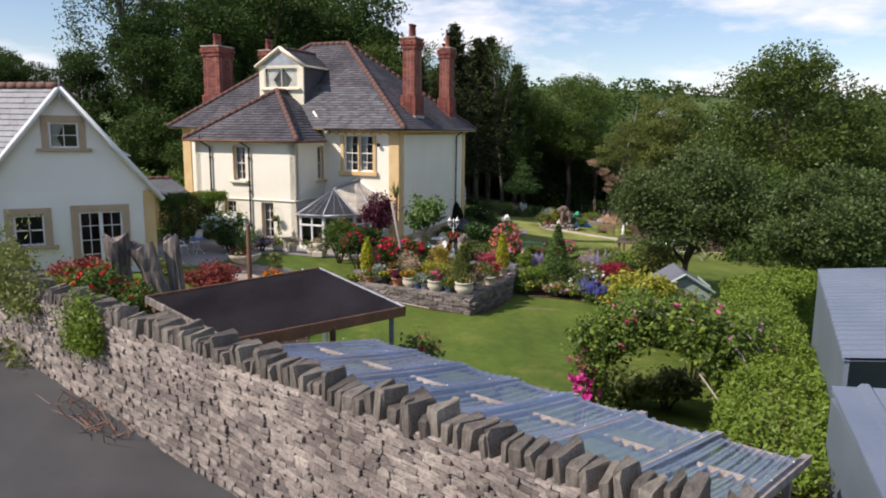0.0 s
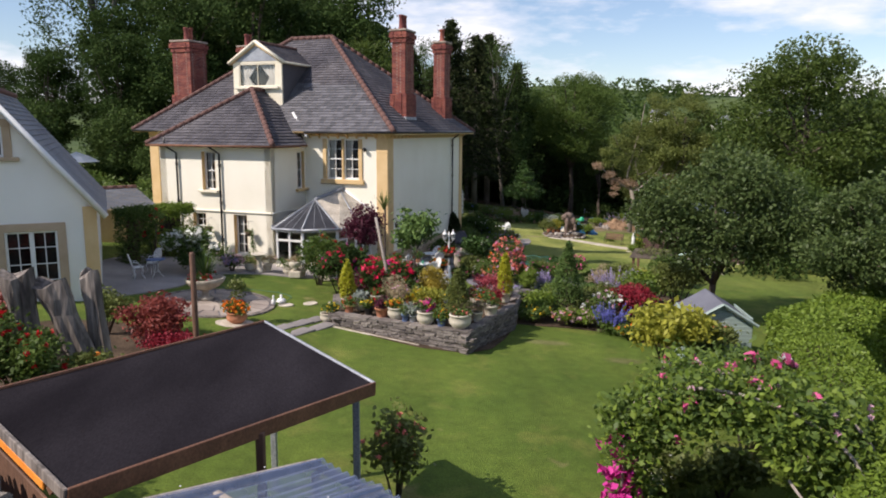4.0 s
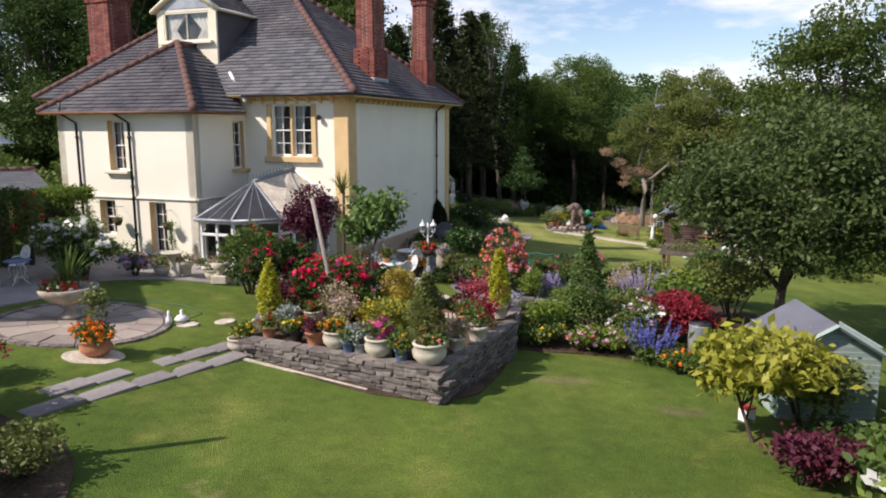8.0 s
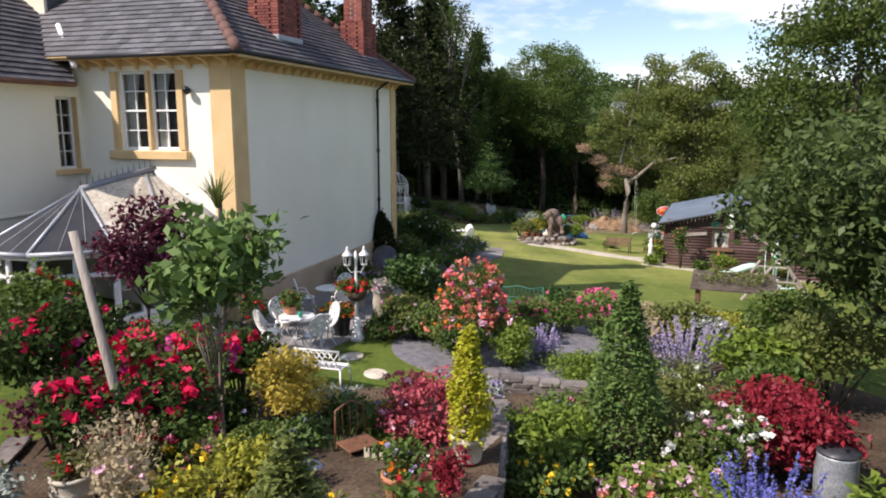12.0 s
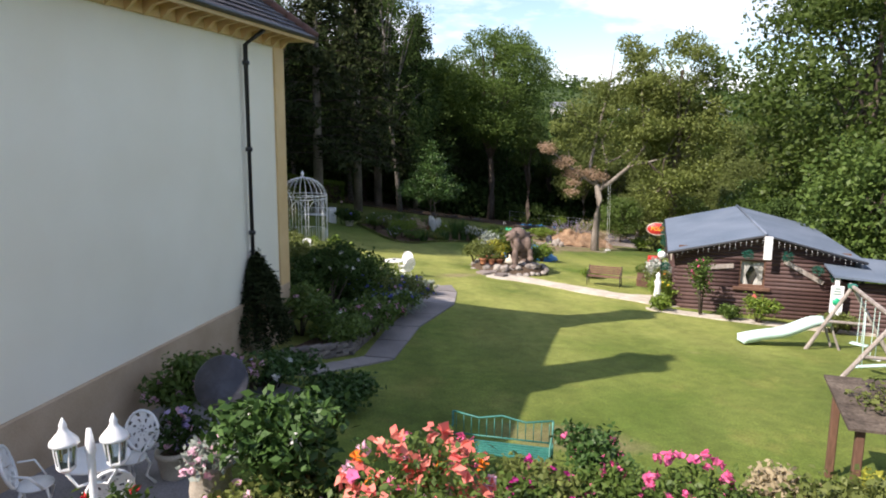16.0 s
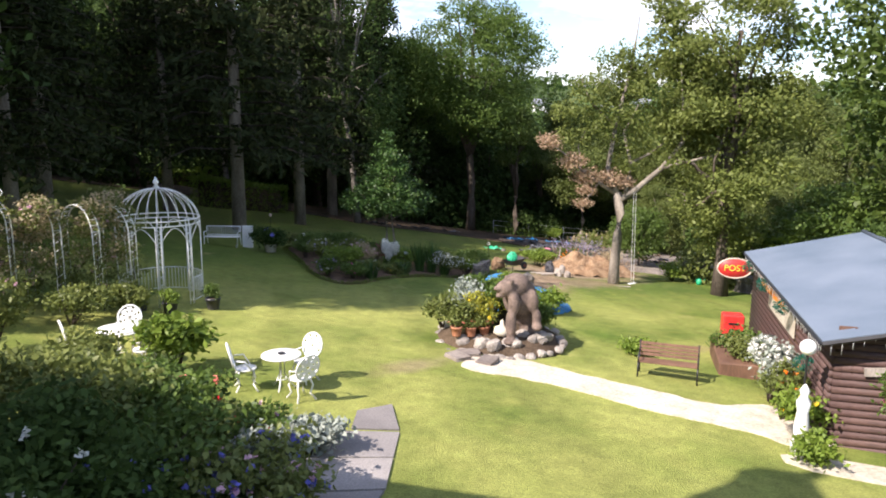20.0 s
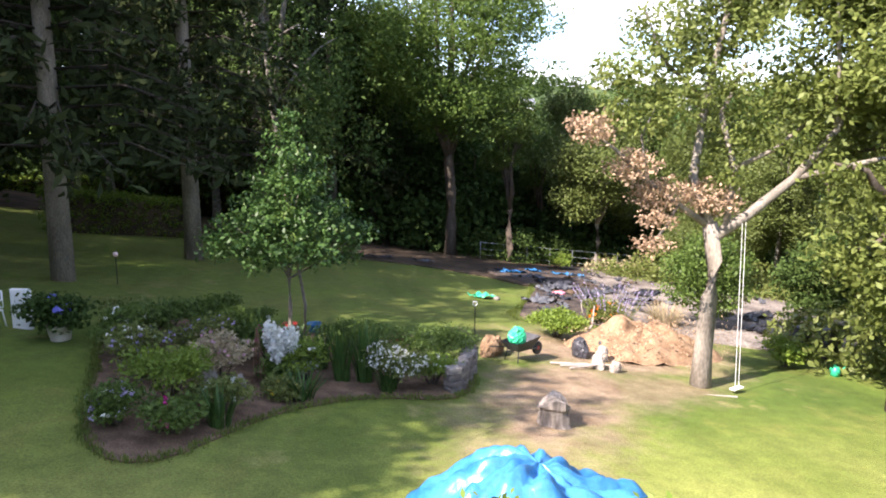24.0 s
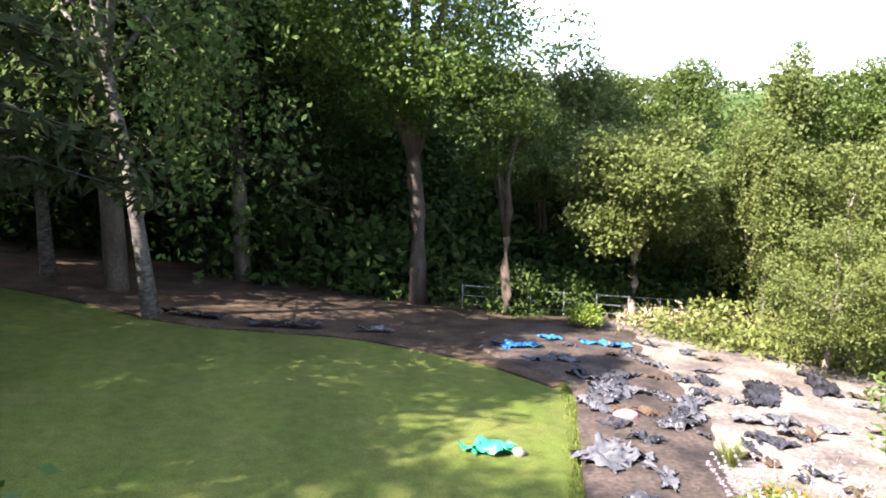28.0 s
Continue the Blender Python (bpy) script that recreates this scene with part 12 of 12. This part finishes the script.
# oak with its long limb and rope swing
def build_oak():
    t = thing("oak_tree", at_ground(19.35, 75.3), "old oak with pale bark, withered lower leaves and a long limb", "tree")
    lines = [([(0, 0, -0.3), (0.02, 0.03, 1.0), (0.14, 0.1, 2.4), (0.2, 0.1, 3.4), (0.0, 0.1, 4.4)], [0.31, 0.24, 0.215, 0.21, 0.2]),
             ([(0.1, 0.1, 4.0), (0.9, -0.1, 4.6), (1.9, -0.5, 5.6), (2.7, -0.8, 6.8), (3.6, -0.8, 8.8)], [0.16, 0.14, 0.115, 0.08, 0.03]),
             ([(0.0, 0.1, 4.3), (-0.4, 0.4, 5.6), (0.1, 0.9, 7.5), (1.0, 1.4, 10.5), (1.3, 1.4, 13.0)], [0.15, 0.12, 0.1, 0.07, 0.02]),
             ([(0.0, 0.1, 4.3), (-1.0, 0.0, 4.9), (-1.9, -0.1, 5.5), (-2.9, -0.3, 6.3), (-4.0, -0.4, 7.0)], [0.1, 0.08, 0.065, 0.045, 0.015]),
             ([(-1.0, 0.0, 4.9), (-1.5, -0.4, 4.4), (-2.0, -0.6, 4.0)], [0.045, 0.035, 0.012]),
             ([(0.4, 0.0, 4.3), (0.7, 0.3, 5.8), (0.4, 0.6, 7.2), (1.2, 0.8, 8.6)], [0.1, 0.09, 0.07, 0.02]),
             ([(0.7, 0.3, 5.8), (1.6, 0.0, 6.3), (2.6, -0.2, 7.2), (3.4, 0.0, 8.6)], [0.07, 0.06, 0.045, 0.015]),
             ([(1.9, -0.5, 5.6), (3.4, -1.4, 6.1), (5.2, -2.0, 6.4), (6.6, -1.8, 7.2)], [0.08, 0.06, 0.04, 0.015]),
             ([(0.1, 0.9, 7.5), (-1.2, 0.9, 8.6), (-1.8, 0.8, 9.8)], [0.06, 0.045, 0.015]), ([(2.7, -0.8, 6.8), (2.6, -0.8, 8.5), (2.4, -0.6, 11.0)], [0.07, 0.05, 0.015]),
             ([(-1.9, -0.1, 5.5), (-2.0, 0.2, 6.6), (-1.5, 0.3, 7.6)], [0.045, 0.03, 0.01])]
    part("trunk", tubes("trunk", lines, M_BARKPALE, 9), None, t)
    rng = np.random.default_rng(823)
    green = []
    for x, y, z, r in ((4.2, -0.6, 9.6, 2.4), (5.8, -1.8, 7.8, 1.7), (2.2, 0.4, 11.2, 1.9), (1.0, 1.6, 9.6, 1.8), (2.6, 1.2, 13.0, 1.4), (3.2, -2.0, 7.8, 1.3), (4.6, 0.4, 7.2, 1.6)):
        green += blob_ball(rng, x, y, z, r, r * 0.8, 6, 0.42)
    part("crown", crown_mesh("crown", 820, green, 2100, 9, 0.19, 0.18, L_OAK, 0.5), None, t, "green oak foliage")
    dead = [(-1.6, 0.0, 5.2, 0.7, 0.6, 0.4), (-2.4, -0.2, 5.9, 0.6, 0.6, 0.4), (-2.0, -0.6, 4.0, 0.4, 0.4, 0.25), (-0.3, 0.1, 5.1, 0.7, 0.6, 0.4), (-3.6, -0.4, 6.8, 0.5, 0.5, 0.4), (0.3, 0.2, 4.9, 0.6, 0.5, 0.3), (-1.7, -0.4, 4.6, 0.4, 0.4, 0.25)]
    part("withered_foliage", crown_mesh("withered_foliage", 821, dead, 520, 8, 0.11, 0.12, L_DEAD, 0.35), None, t, "brown withered oak leaves")
    part("sparse_foliage", crown_mesh("sparse_foliage", 822, [(-1.6, 0.2, 7.2, 1.1, 1.1, 0.7), (-0.4, 0.6, 8.0, 1.4, 1.3, 0.8), (0.6, 0.6, 6.6, 1.2, 1.2, 0.7), (1.4, 0.4, 7.8, 1.3, 1.2, 0.8), (-2.9, 0.0, 7.0, 0.8, 0.8, 0.4), (2.4, -0.4, 6.4, 0.9, 0.9, 0.5), (-1.2, 0.8, 9.2, 1.2, 1.2, 0.8), (0.2, 0.3, 5.6, 0.8, 0.8, 0.4), (3.4, -1.0, 5.6, 1.0, 1.0, 0.5), (4.8, -1.6, 6.6, 1.2, 1.1, 0.6), (1.4, -0.4, 9.4, 1.4, 1.3, 0.8), (3.0, 0.2, 8.4, 1.4, 1.3, 0.8), (-2.6, 0.4, 8.2, 0.9, 0.9, 0.5), (0.2, 1.2, 10.6, 1.3, 1.3, 0.9)], 1500, 8, 0.15, 0.15, L_OAK, 0.3), None, t, "thin yellow-green oak foliage")
    return t


build_oak()
sw = thing("rope_swing", at_ground(19.35, 75.3), "white rope swing hanging from the oak limb", "swing")
for x, y in ((0.62, -0.62), (0.8, -0.5)):
    part("rope", rod((x, y, 0.12), (x + 0.03, y + 0.3, 4.45), 0.007, 0.007, 5), M_WHITE, sw)
part("seat", box((0.71, -0.56, 0.1), (0.42, 0.16, 0.04), rz=0.4, bevel=0.01), M_WHITE, sw)
part("ground_beam", rod((-0.7, -0.6, 0.05), (0.45, -1.0, 0.05), 0.025, 0.025, 6), M_WOODGREY, sw)

# chip mound, wheelbarrow, sacks, stumps
mound = tarp_heap("wood_chip_mound", 19.6, 79.2, 2.5, 2.0, 1.15, M_CHIP, "heap of fresh brown wood chippings", 9, 26, category="mound")
scrub_strip("loose_chippings", 830, 700, ((18.0, 78.3, gz(18, 78.3) + 0.1), (21.2, 79.4, gz(21.2, 79.4) + 0.3)), L_DEAD, "loose wood chippings on the heap", 0.09, 0.8, 0.4, category="chippings", per=3)
spikes("buddleia", 20.3, 83.2, 0.9, 34, 1.5, L_OLIVE, F_LILAC, "large purple buddleia bush", 831, "shrub")
bush("shrub", 20.0, 83.2, 0.8, 0.9, L_OLIVE, "orange and green shrub by the mound", "shrub", 832, 420, 0.09, [(F_ORANGE, 10, 0.1)])
bush("shrub", 17.2, 80.6, 1.0, 1.0, L_BRIGHT, "lime green spreading conifer", "shrub", 833, 700, 0.1)
dg = thing("dry_grasses", at_ground(22.4, 83.0), "dry grasses by the bare ground", "grass")
blades(dg, 834, 420, 1.0, 0.8, L_STRAW, 0, 0.02, 0.5)
br = thing("dead_branch", at_ground(18.2, 80.0, 0.5), "bare bleached branch stuck upright", "branch")
part("branch", tubes("branch", [([(-0.6, 0, 0.1), (0, 0, 0.6), (0.2, 0.1, 1.2)], [0.05, 0.04, 0.02]), ([(0, 0, 0.6), (-0.4, 0.1, 1.1), (-0.5, 0.1, 1.4)], [0.035, 0.03, 0.012])], M_WOODGREY, 6), None, br)


def crumpled(seed, mat):
    """A slumped sack or rough lump with folds and dents."""
    bm = bmesh.new()
    bmesh.ops.create_icosphere(bm, subdivisions=4, radius=0.5)
    for v in bm.verts:
        o = Vector((seed * 2.7, 0, 0))
        v.co *= 1 + 0.35 * noise.noise(v.co * 2.0 + o) - 0.22 * abs(noise.noise(v.co * 5.0 + o)) + 0.1 * noise.noise(v.co * 11.0 + o)
        v.co.z = max(v.co.z, -0.32)
    me = bpy.data.meshes.new("sack")
    bm.to_mesh(me)
    bm.free()
    me.materials.append(mat)
    return me


def wheelbarrow():
    t = thing("wheelbarrow", at_ground(14.9, 77.3, 0.6), "black wheelbarrow with a green sack", "wheelbarrow")
    bm = bmesh.new()
    lo = [bm.verts.new(p) for p in ((-0.3, -0.2, 0.35), (0.35, -0.16, 0.3), (0.35, 0.16, 0.3), (-0.3, 0.2, 0.35))]
    hi = [bm.verts.new(p) for p in ((-0.5, -0.33, 0.62), (0.6, -0.28, 0.66), (0.6, 0.28, 0.66), (-0.5, 0.33, 0.62))]
    bm.faces.new(lo[::-1])
    for i in range(4):
        bm.faces.new((lo[i], lo[(i + 1) % 4], hi[(i + 1) % 4], hi[i]))
    part("tray", bm, M_BLACKPLASTIC, t)
    for s in (-1, 1):
        part("handle", rod((0.75, s * 0.08, 0.22), (-0.95, s * 0.3, 0.55), 0.018, 0.018, 6), M_BLACK, t)
        part("leg", rod((-0.3, s * 0.2, 0.4), (-0.4, s * 0.24, 0.0), 0.018, 0.018, 6), M_BLACK, t)
    w = part("wheel", lathe("wheel", [(0.13, -0.04), (0.19, -0.04), (0.2, 0), (0.19, 0.04), (0.13, 0.04)], M_BLACKPLASTIC, 18), None, t, "", Matrix.Translation((0.8, 0, 0.2)) @ Matrix.Rotation(radians(90), 4, "X"))
    part("hub", lathe("hub", [(0.02, -0.05), (0.13, -0.02), (0.13, 0.02), (0.02, 0.05)], M_RED, 12), None, w)
    return t


wheelbarrow()
single("green_sack", crumpled(31, M_GREENPLASTIC), None, at_ground(14.75, 77.2, dz=0.72) @ Matrix.Diagonal((0.5, 0.42, 0.6, 1)), "crumpled green sack in the wheelbarrow", "sack")
for i, (x, y, s, mt, lb, nm) in enumerate(((14.1, 77.6, 0.8, M_CHIP, "brown sack of garden waste", "garden_sack"), (14.4, 77.9, 0.7, M_CHIP, "brown sack of garden waste", "garden_sack"), (17.0, 78.0, 0.75, M_BLACKPLASTIC, "black plastic sack of rubble", "rubble_sack"),
                                           (17.5, 77.6, 0.55, M_ROCK, "grey block of stone", "stone_block"), (17.9, 78.6, 0.5, M_BLACKPLASTIC, "black plastic sack of rubble", "rubble_sack"), (17.0, 76.7, 0.55, M_ROCK, "pale sawn log piece", "log_piece"), (17.4, 76.4, 0.45, M_WOODGREY, "pale sawn log piece", "log_piece"))):
    single(nm, crumpled(40 + i, mt), None, at_ground(x, y, i, dz=s * 0.3) @ Matrix.Diagonal((s * 0.75, s * 0.55, s * 1.0, 1)), lb, "sack" if "sack" in nm else "stone")
for k in range(3):
    single("fallen_pole", rod((0, 0, 0.05), (1.6 - 0.3 * k, 0.3 * k - 0.5, 0.06), 0.03, 0.02, 6), M_WOODGREY, at_ground(15.7 + 0.2 * k, 77.0 - 0.25 * k), "pale cut branch lying on the ground", "branch", "cut branches")
stump(14.1, 72.2, 0.5, 0.26, 5, label="fresh-cut pale tree stump")
stump(26.0, 74.5, 0.7, 0.4, 6, label="old grey tree stump at the lawn's edge")
fk = thing("garden_fork", at_ground(14.3, 80.3), "garden fork standing in the lawn", "fork")
part("shaft", rod((0, 0, -0.1), (0, 0, 0.95), 0.02, 0.018, 6), M_BLACK, fk)
part("handle", tubes("handle", [([(0, 0, 0.93), (-0.07, 0, 1.02), (-0.06, 0, 1.1), (0.06, 0, 1.1), (0.07, 0, 1.02)], 0.016, True)], M_WHITE, 6), None, fk)
for i, (x, y) in enumerate(((25.6, 79.5), (26.2, 79.0))):
    b = thing("compost_bin", at_ground(x, y), "black plastic compost bin", "bin", "compost bins")
    part("bin", lathe("bin", [(0.42, 0), (0.4, 0.3), (0.34, 0.85), (0.3, 0.9)], M_BLACKPLASTIC, 18), None, b)
    part("lid", lathe("lid", [(0.32, 0.9), (0.3, 0.96), (0.05, 1.0), (0.01, 1.0)], M_BLACKPLASTIC, 18), None, b)
gc = thing("watering_can", at_ground(24.6, 76.6), "green plastic watering can", "watering can")
part("body", lathe("body", [(0.13, 0), (0.14, 0.15), (0.11, 0.28), (0.06, 0.3)], M_GREENPLASTIC, 14), None, gc)
part("spout", rod((0.1, 0, 0.08), (0.36, 0, 0.3), 0.025, 0.018, 6), M_GREENPLASTIC, gc)
part("handle", tubes("handle", [([(-0.12, 0, 0.08), (-0.2, 0, 0.25), (-0.05, 0, 0.36), (0.05, 0, 0.3)], 0.014)], M_GREENPLASTIC, 6), None, gc)
bush("shrub", 23.6, 77.6, 0.6, 0.9, L_BRIGHT, "yellow-green shrub by the bins", "shrub", 840, 180, 0.13)
bush("bamboo", 27.2, 76.6, 1.6, 3.2, L_MID, "dense green bamboo clump", "shrub", 841, 700, 0.2)
bush("bamboo", 29.0, 75.0, 1.6, 3.6, L_BRIGHT, "tall yellow-green bamboo clump", "shrub", 842, 600, 0.2)


# torn sheeting on the bare ground
def torn(name, x, y, rx, ry, mat, label, seed, rz=0.0, dz=0.10):
    bm = bmesh.new()
    n = 18
    vs = [[bm.verts.new((0, 0, 0)) for _ in range(n)] for _ in range(n)]
    for i in range(n):
        for k in range(n):
            u, v = i / (n - 1) * 2 - 1, k / (n - 1) * 2 - 1
            du = 0.4 * noise.noise((v * 1.6 + seed, u * 0.6, 1.0)) + 0.4 * noise.noise((v * 6.0 + seed, u, 4.0))
            dv = 0.7 * noise.noise((u * 1.8 + seed, v * 0.6, 7.0)) + 0.55 * noise.noise((u * 6.0 + seed, v, 9.0))
            px_, py_ = rx * (u + du * (0.4 + 0.6 * abs(u))), ry * (v + dv * (0.4 + 0.6 * abs(v)))
            X, Y = x + px_ * math.cos(rz) - py_ * math.sin(rz), y + px_ * math.sin(rz) + py_ * math.cos(rz)
            vs[i][k].co = (X, Y, gz(X, Y) + dz + 0.3 * abs(noise.noise((X * 2.2, Y * 2.2, seed))) + 0.16 * abs(noise.noise((X * 5.0, Y * 5.0, seed))) + 0.02)
    for i in range(n - 1):
        for k in range(n - 1):
            bm.faces.new((vs[i][k], vs[i + 1][k], vs[i + 1][k + 1], vs[i][k + 1]))
    return single(name, bm, mat, Matrix(), label, "sheeting", "torn sheeting", smooth=True)


for i, (x, y, rx, ry, mt, rz, lb) in enumerate((
        (18.9, 87.0, 1.0, 0.7, M_GREYSHEET, 0.6, "torn grey plastic sheet on bare earth"), (21.0, 91.4, 1.3, 0.6, M_GREYSHEET, 1.0, "torn grey plastic sheet on bare earth"), (22.0, 93.0, 1.1, 0.5, M_BLACKPLASTIC, 0.8, "torn black plastic sheet on bare earth"),
        (20.4, 97.0, 1.2, 0.5, M_TARP, 0.1, "faded blue sheet on bare earth"), (20.9, 95.2, 1.3, 0.45, M_GREYSHEET, 0.0, "torn grey plastic sheet on bare earth"), (24.2, 97.8, 1.2, 0.5, M_TARP, -0.2, "faded blue sheet on bare earth"),
        (22.3, 98.6, 0.6, 0.4, M_TARP, 0.3, "scrap of faded blue sheet"), (20.0, 89.0, 0.5, 0.35, M_BLACKPLASTIC, 0.4, "torn black plastic sheet on bare earth"), (26.0, 91.5, 2.0, 0.6, M_BLACKPLASTIC, 0.9, "torn black plastic sheet on bare earth"), (29.0, 92.5, 1.8, 0.5, M_BLACKPLASTIC, 1.0, "torn black plastic sheet on bare earth"),
        (22.8, 90.2, 1.5, 0.5, M_GREYSHEET, 0.9, "torn grey plastic sheet on bare earth"), (28.5, 86.0, 2.0, 0.6, M_BLACKPLASTIC, 0.7, "torn black plastic sheet on bare earth"), (27.0, 83.0, 1.6, 0.6, M_BLACKPLASTIC, 0.5, "torn black plastic sheet on bare earth"),
        (12.5, 98.6, 1.5, 0.4, M_BLACKPLASTIC, 0.0, "torn black plastic sheet at the wood's edge"), (9.5, 99.3, 1.1, 0.4, M_BLACKPLASTIC, -0.2, "torn black plastic sheet at the wood's edge"), (15.6, 98.6, 0.8, 0.3, M_GREYSHEET, 0.1, "torn grey sheet at the wood's edge"))):
    torn("torn_sheet", x, y, rx * 0.75, ry * 0.75, mt, lb, 50 + i, rz)
rs_ = random.Random(61)
for k in range(64):
    y = rs_.uniform(84.5, 99)
    x = 18.3 + 0.3 * (y - 84.5) + abs(rs_.gauss(0, 4.0))
    torn("torn_scrap", x, y, rs_.uniform(0.15, 0.6), rs_.uniform(0.1, 0.35), rs_.choice((M_BLACKPLASTIC, M_BLACKPLASTIC, M_GREYSHEET, M_SOIL)), "small torn scrap of plastic sheeting", 200 + k, rs_.uniform(0, 3.1))
torn("green_sheet", 16.4, 87.7, 0.55, 0.28, M_GREENPLASTIC, "bright green plastic sheet on the lawn", 70, 0.1, 0.02)
single("earth_clod", ROCKS[2], None, at_ground(17.0, 87.5, dz=0.05) @ Matrix.Scale(0.3, 4), "clod of earth on the lawn", "clod")
single("pink_bag", rock_mesh(77, material("pink_plastic", (0.5, 0.16, 0.22), (0.62, 0.25, 0.3), 3, 0.5, 0.2, 20)), None, at_ground(20.6, 89.6, dz=0.12) @ Matrix.Diagonal((0.7, 0.5, 0.45, 1)), "pink plastic bag on the bare ground", "bag")
gt = thing("grass_tuft", at_ground(21.3, 86.5), "tuft of dry grass", "grass")
blades(gt, 850, 160, 0.7, 0.4, L_OLIVE, 0, 0.02, 0.12)
bush("grass_tuft", 24.8, 101.0, 0.8, 1.1, L_BRIGHT, "bright green bush by the fence", "shrub", 851, 240, 0.14)
wf_ = thing("wire_fence", Matrix(), "low galvanised wire fence along the wood", "fence")
for k in range(9):
    x, y = 20.5 + k * 1.6, 104.6 - 0.12 * k
    part("post", rod((x, y, gz(x, y) - 0.2), (x, y, gz(x, y) + 1.25), 0.03, 0.03, 6), M_LEAD, wf_)
    if k < 8:
        x2, y2 = x + 1.6, y - 0.12
        for h in (0.35, 0.75, 1.2):
            part("rail", rod((x, y, gz(x, y) + h), (x2, y2, gz(x2, y2) + h), 0.014, 0.014, 5), M_LEAD, wf_)
scrub_strip("long_grass", 860, 480, ((28, 102.4, gz(28, 102.4) + 0.05), (35, 101.5, gz(35, 101.5) + 0.05)), L_STRAW, "dry long grass along the fence", 0.3, 0.7, 0.3, category="grass", per=6)
scrub_strip("long_grass", 861, 800, ((28, 100.5, gz(28, 100.5) + 0.05), (36, 90, gz(36, 90) + 0.05)), L_OLIVE, "rough grass and brambles", 0.3, 0.9, 0.4, category="grass", per=6)
# white houses on the far hillside
rh = random.Random(8)
for i in range(7):
    x, y = 150 + i * 17 + rh.uniform(-6, 6), 470 + rh.uniform(-30, 30)
    t = thing("far_house", Matrix.Translation((x, y, gz(x, y) + 3.0)) @ Matrix.Rotation(rh.random() * 0.6, 4, "Z"), "white house on the far hillside", "house", "far houses")
    part("wall", box((0, 0, 2.5), (9, 7, 6)), M_ANNEX, t)
    part("roof", mesh_of("roof", [(-5, -4, 5.4), (5, -4, 5.4), (5, 4, 5.4), (-5, 4, 5.4), (-5, 0, 8.6), (5, 0, 8.6)], [(0, 1, 5, 4), (2, 3, 4, 5), (1, 2, 5), (3, 0, 4), (3, 2, 1, 0)], M_SLATE2), None, t)
    for k in range(3):
        part("window", box((-2.8 + k * 2.8, -3.52, 3.6), (1.1, 0.08, 1.3)), M_BLACK, t)
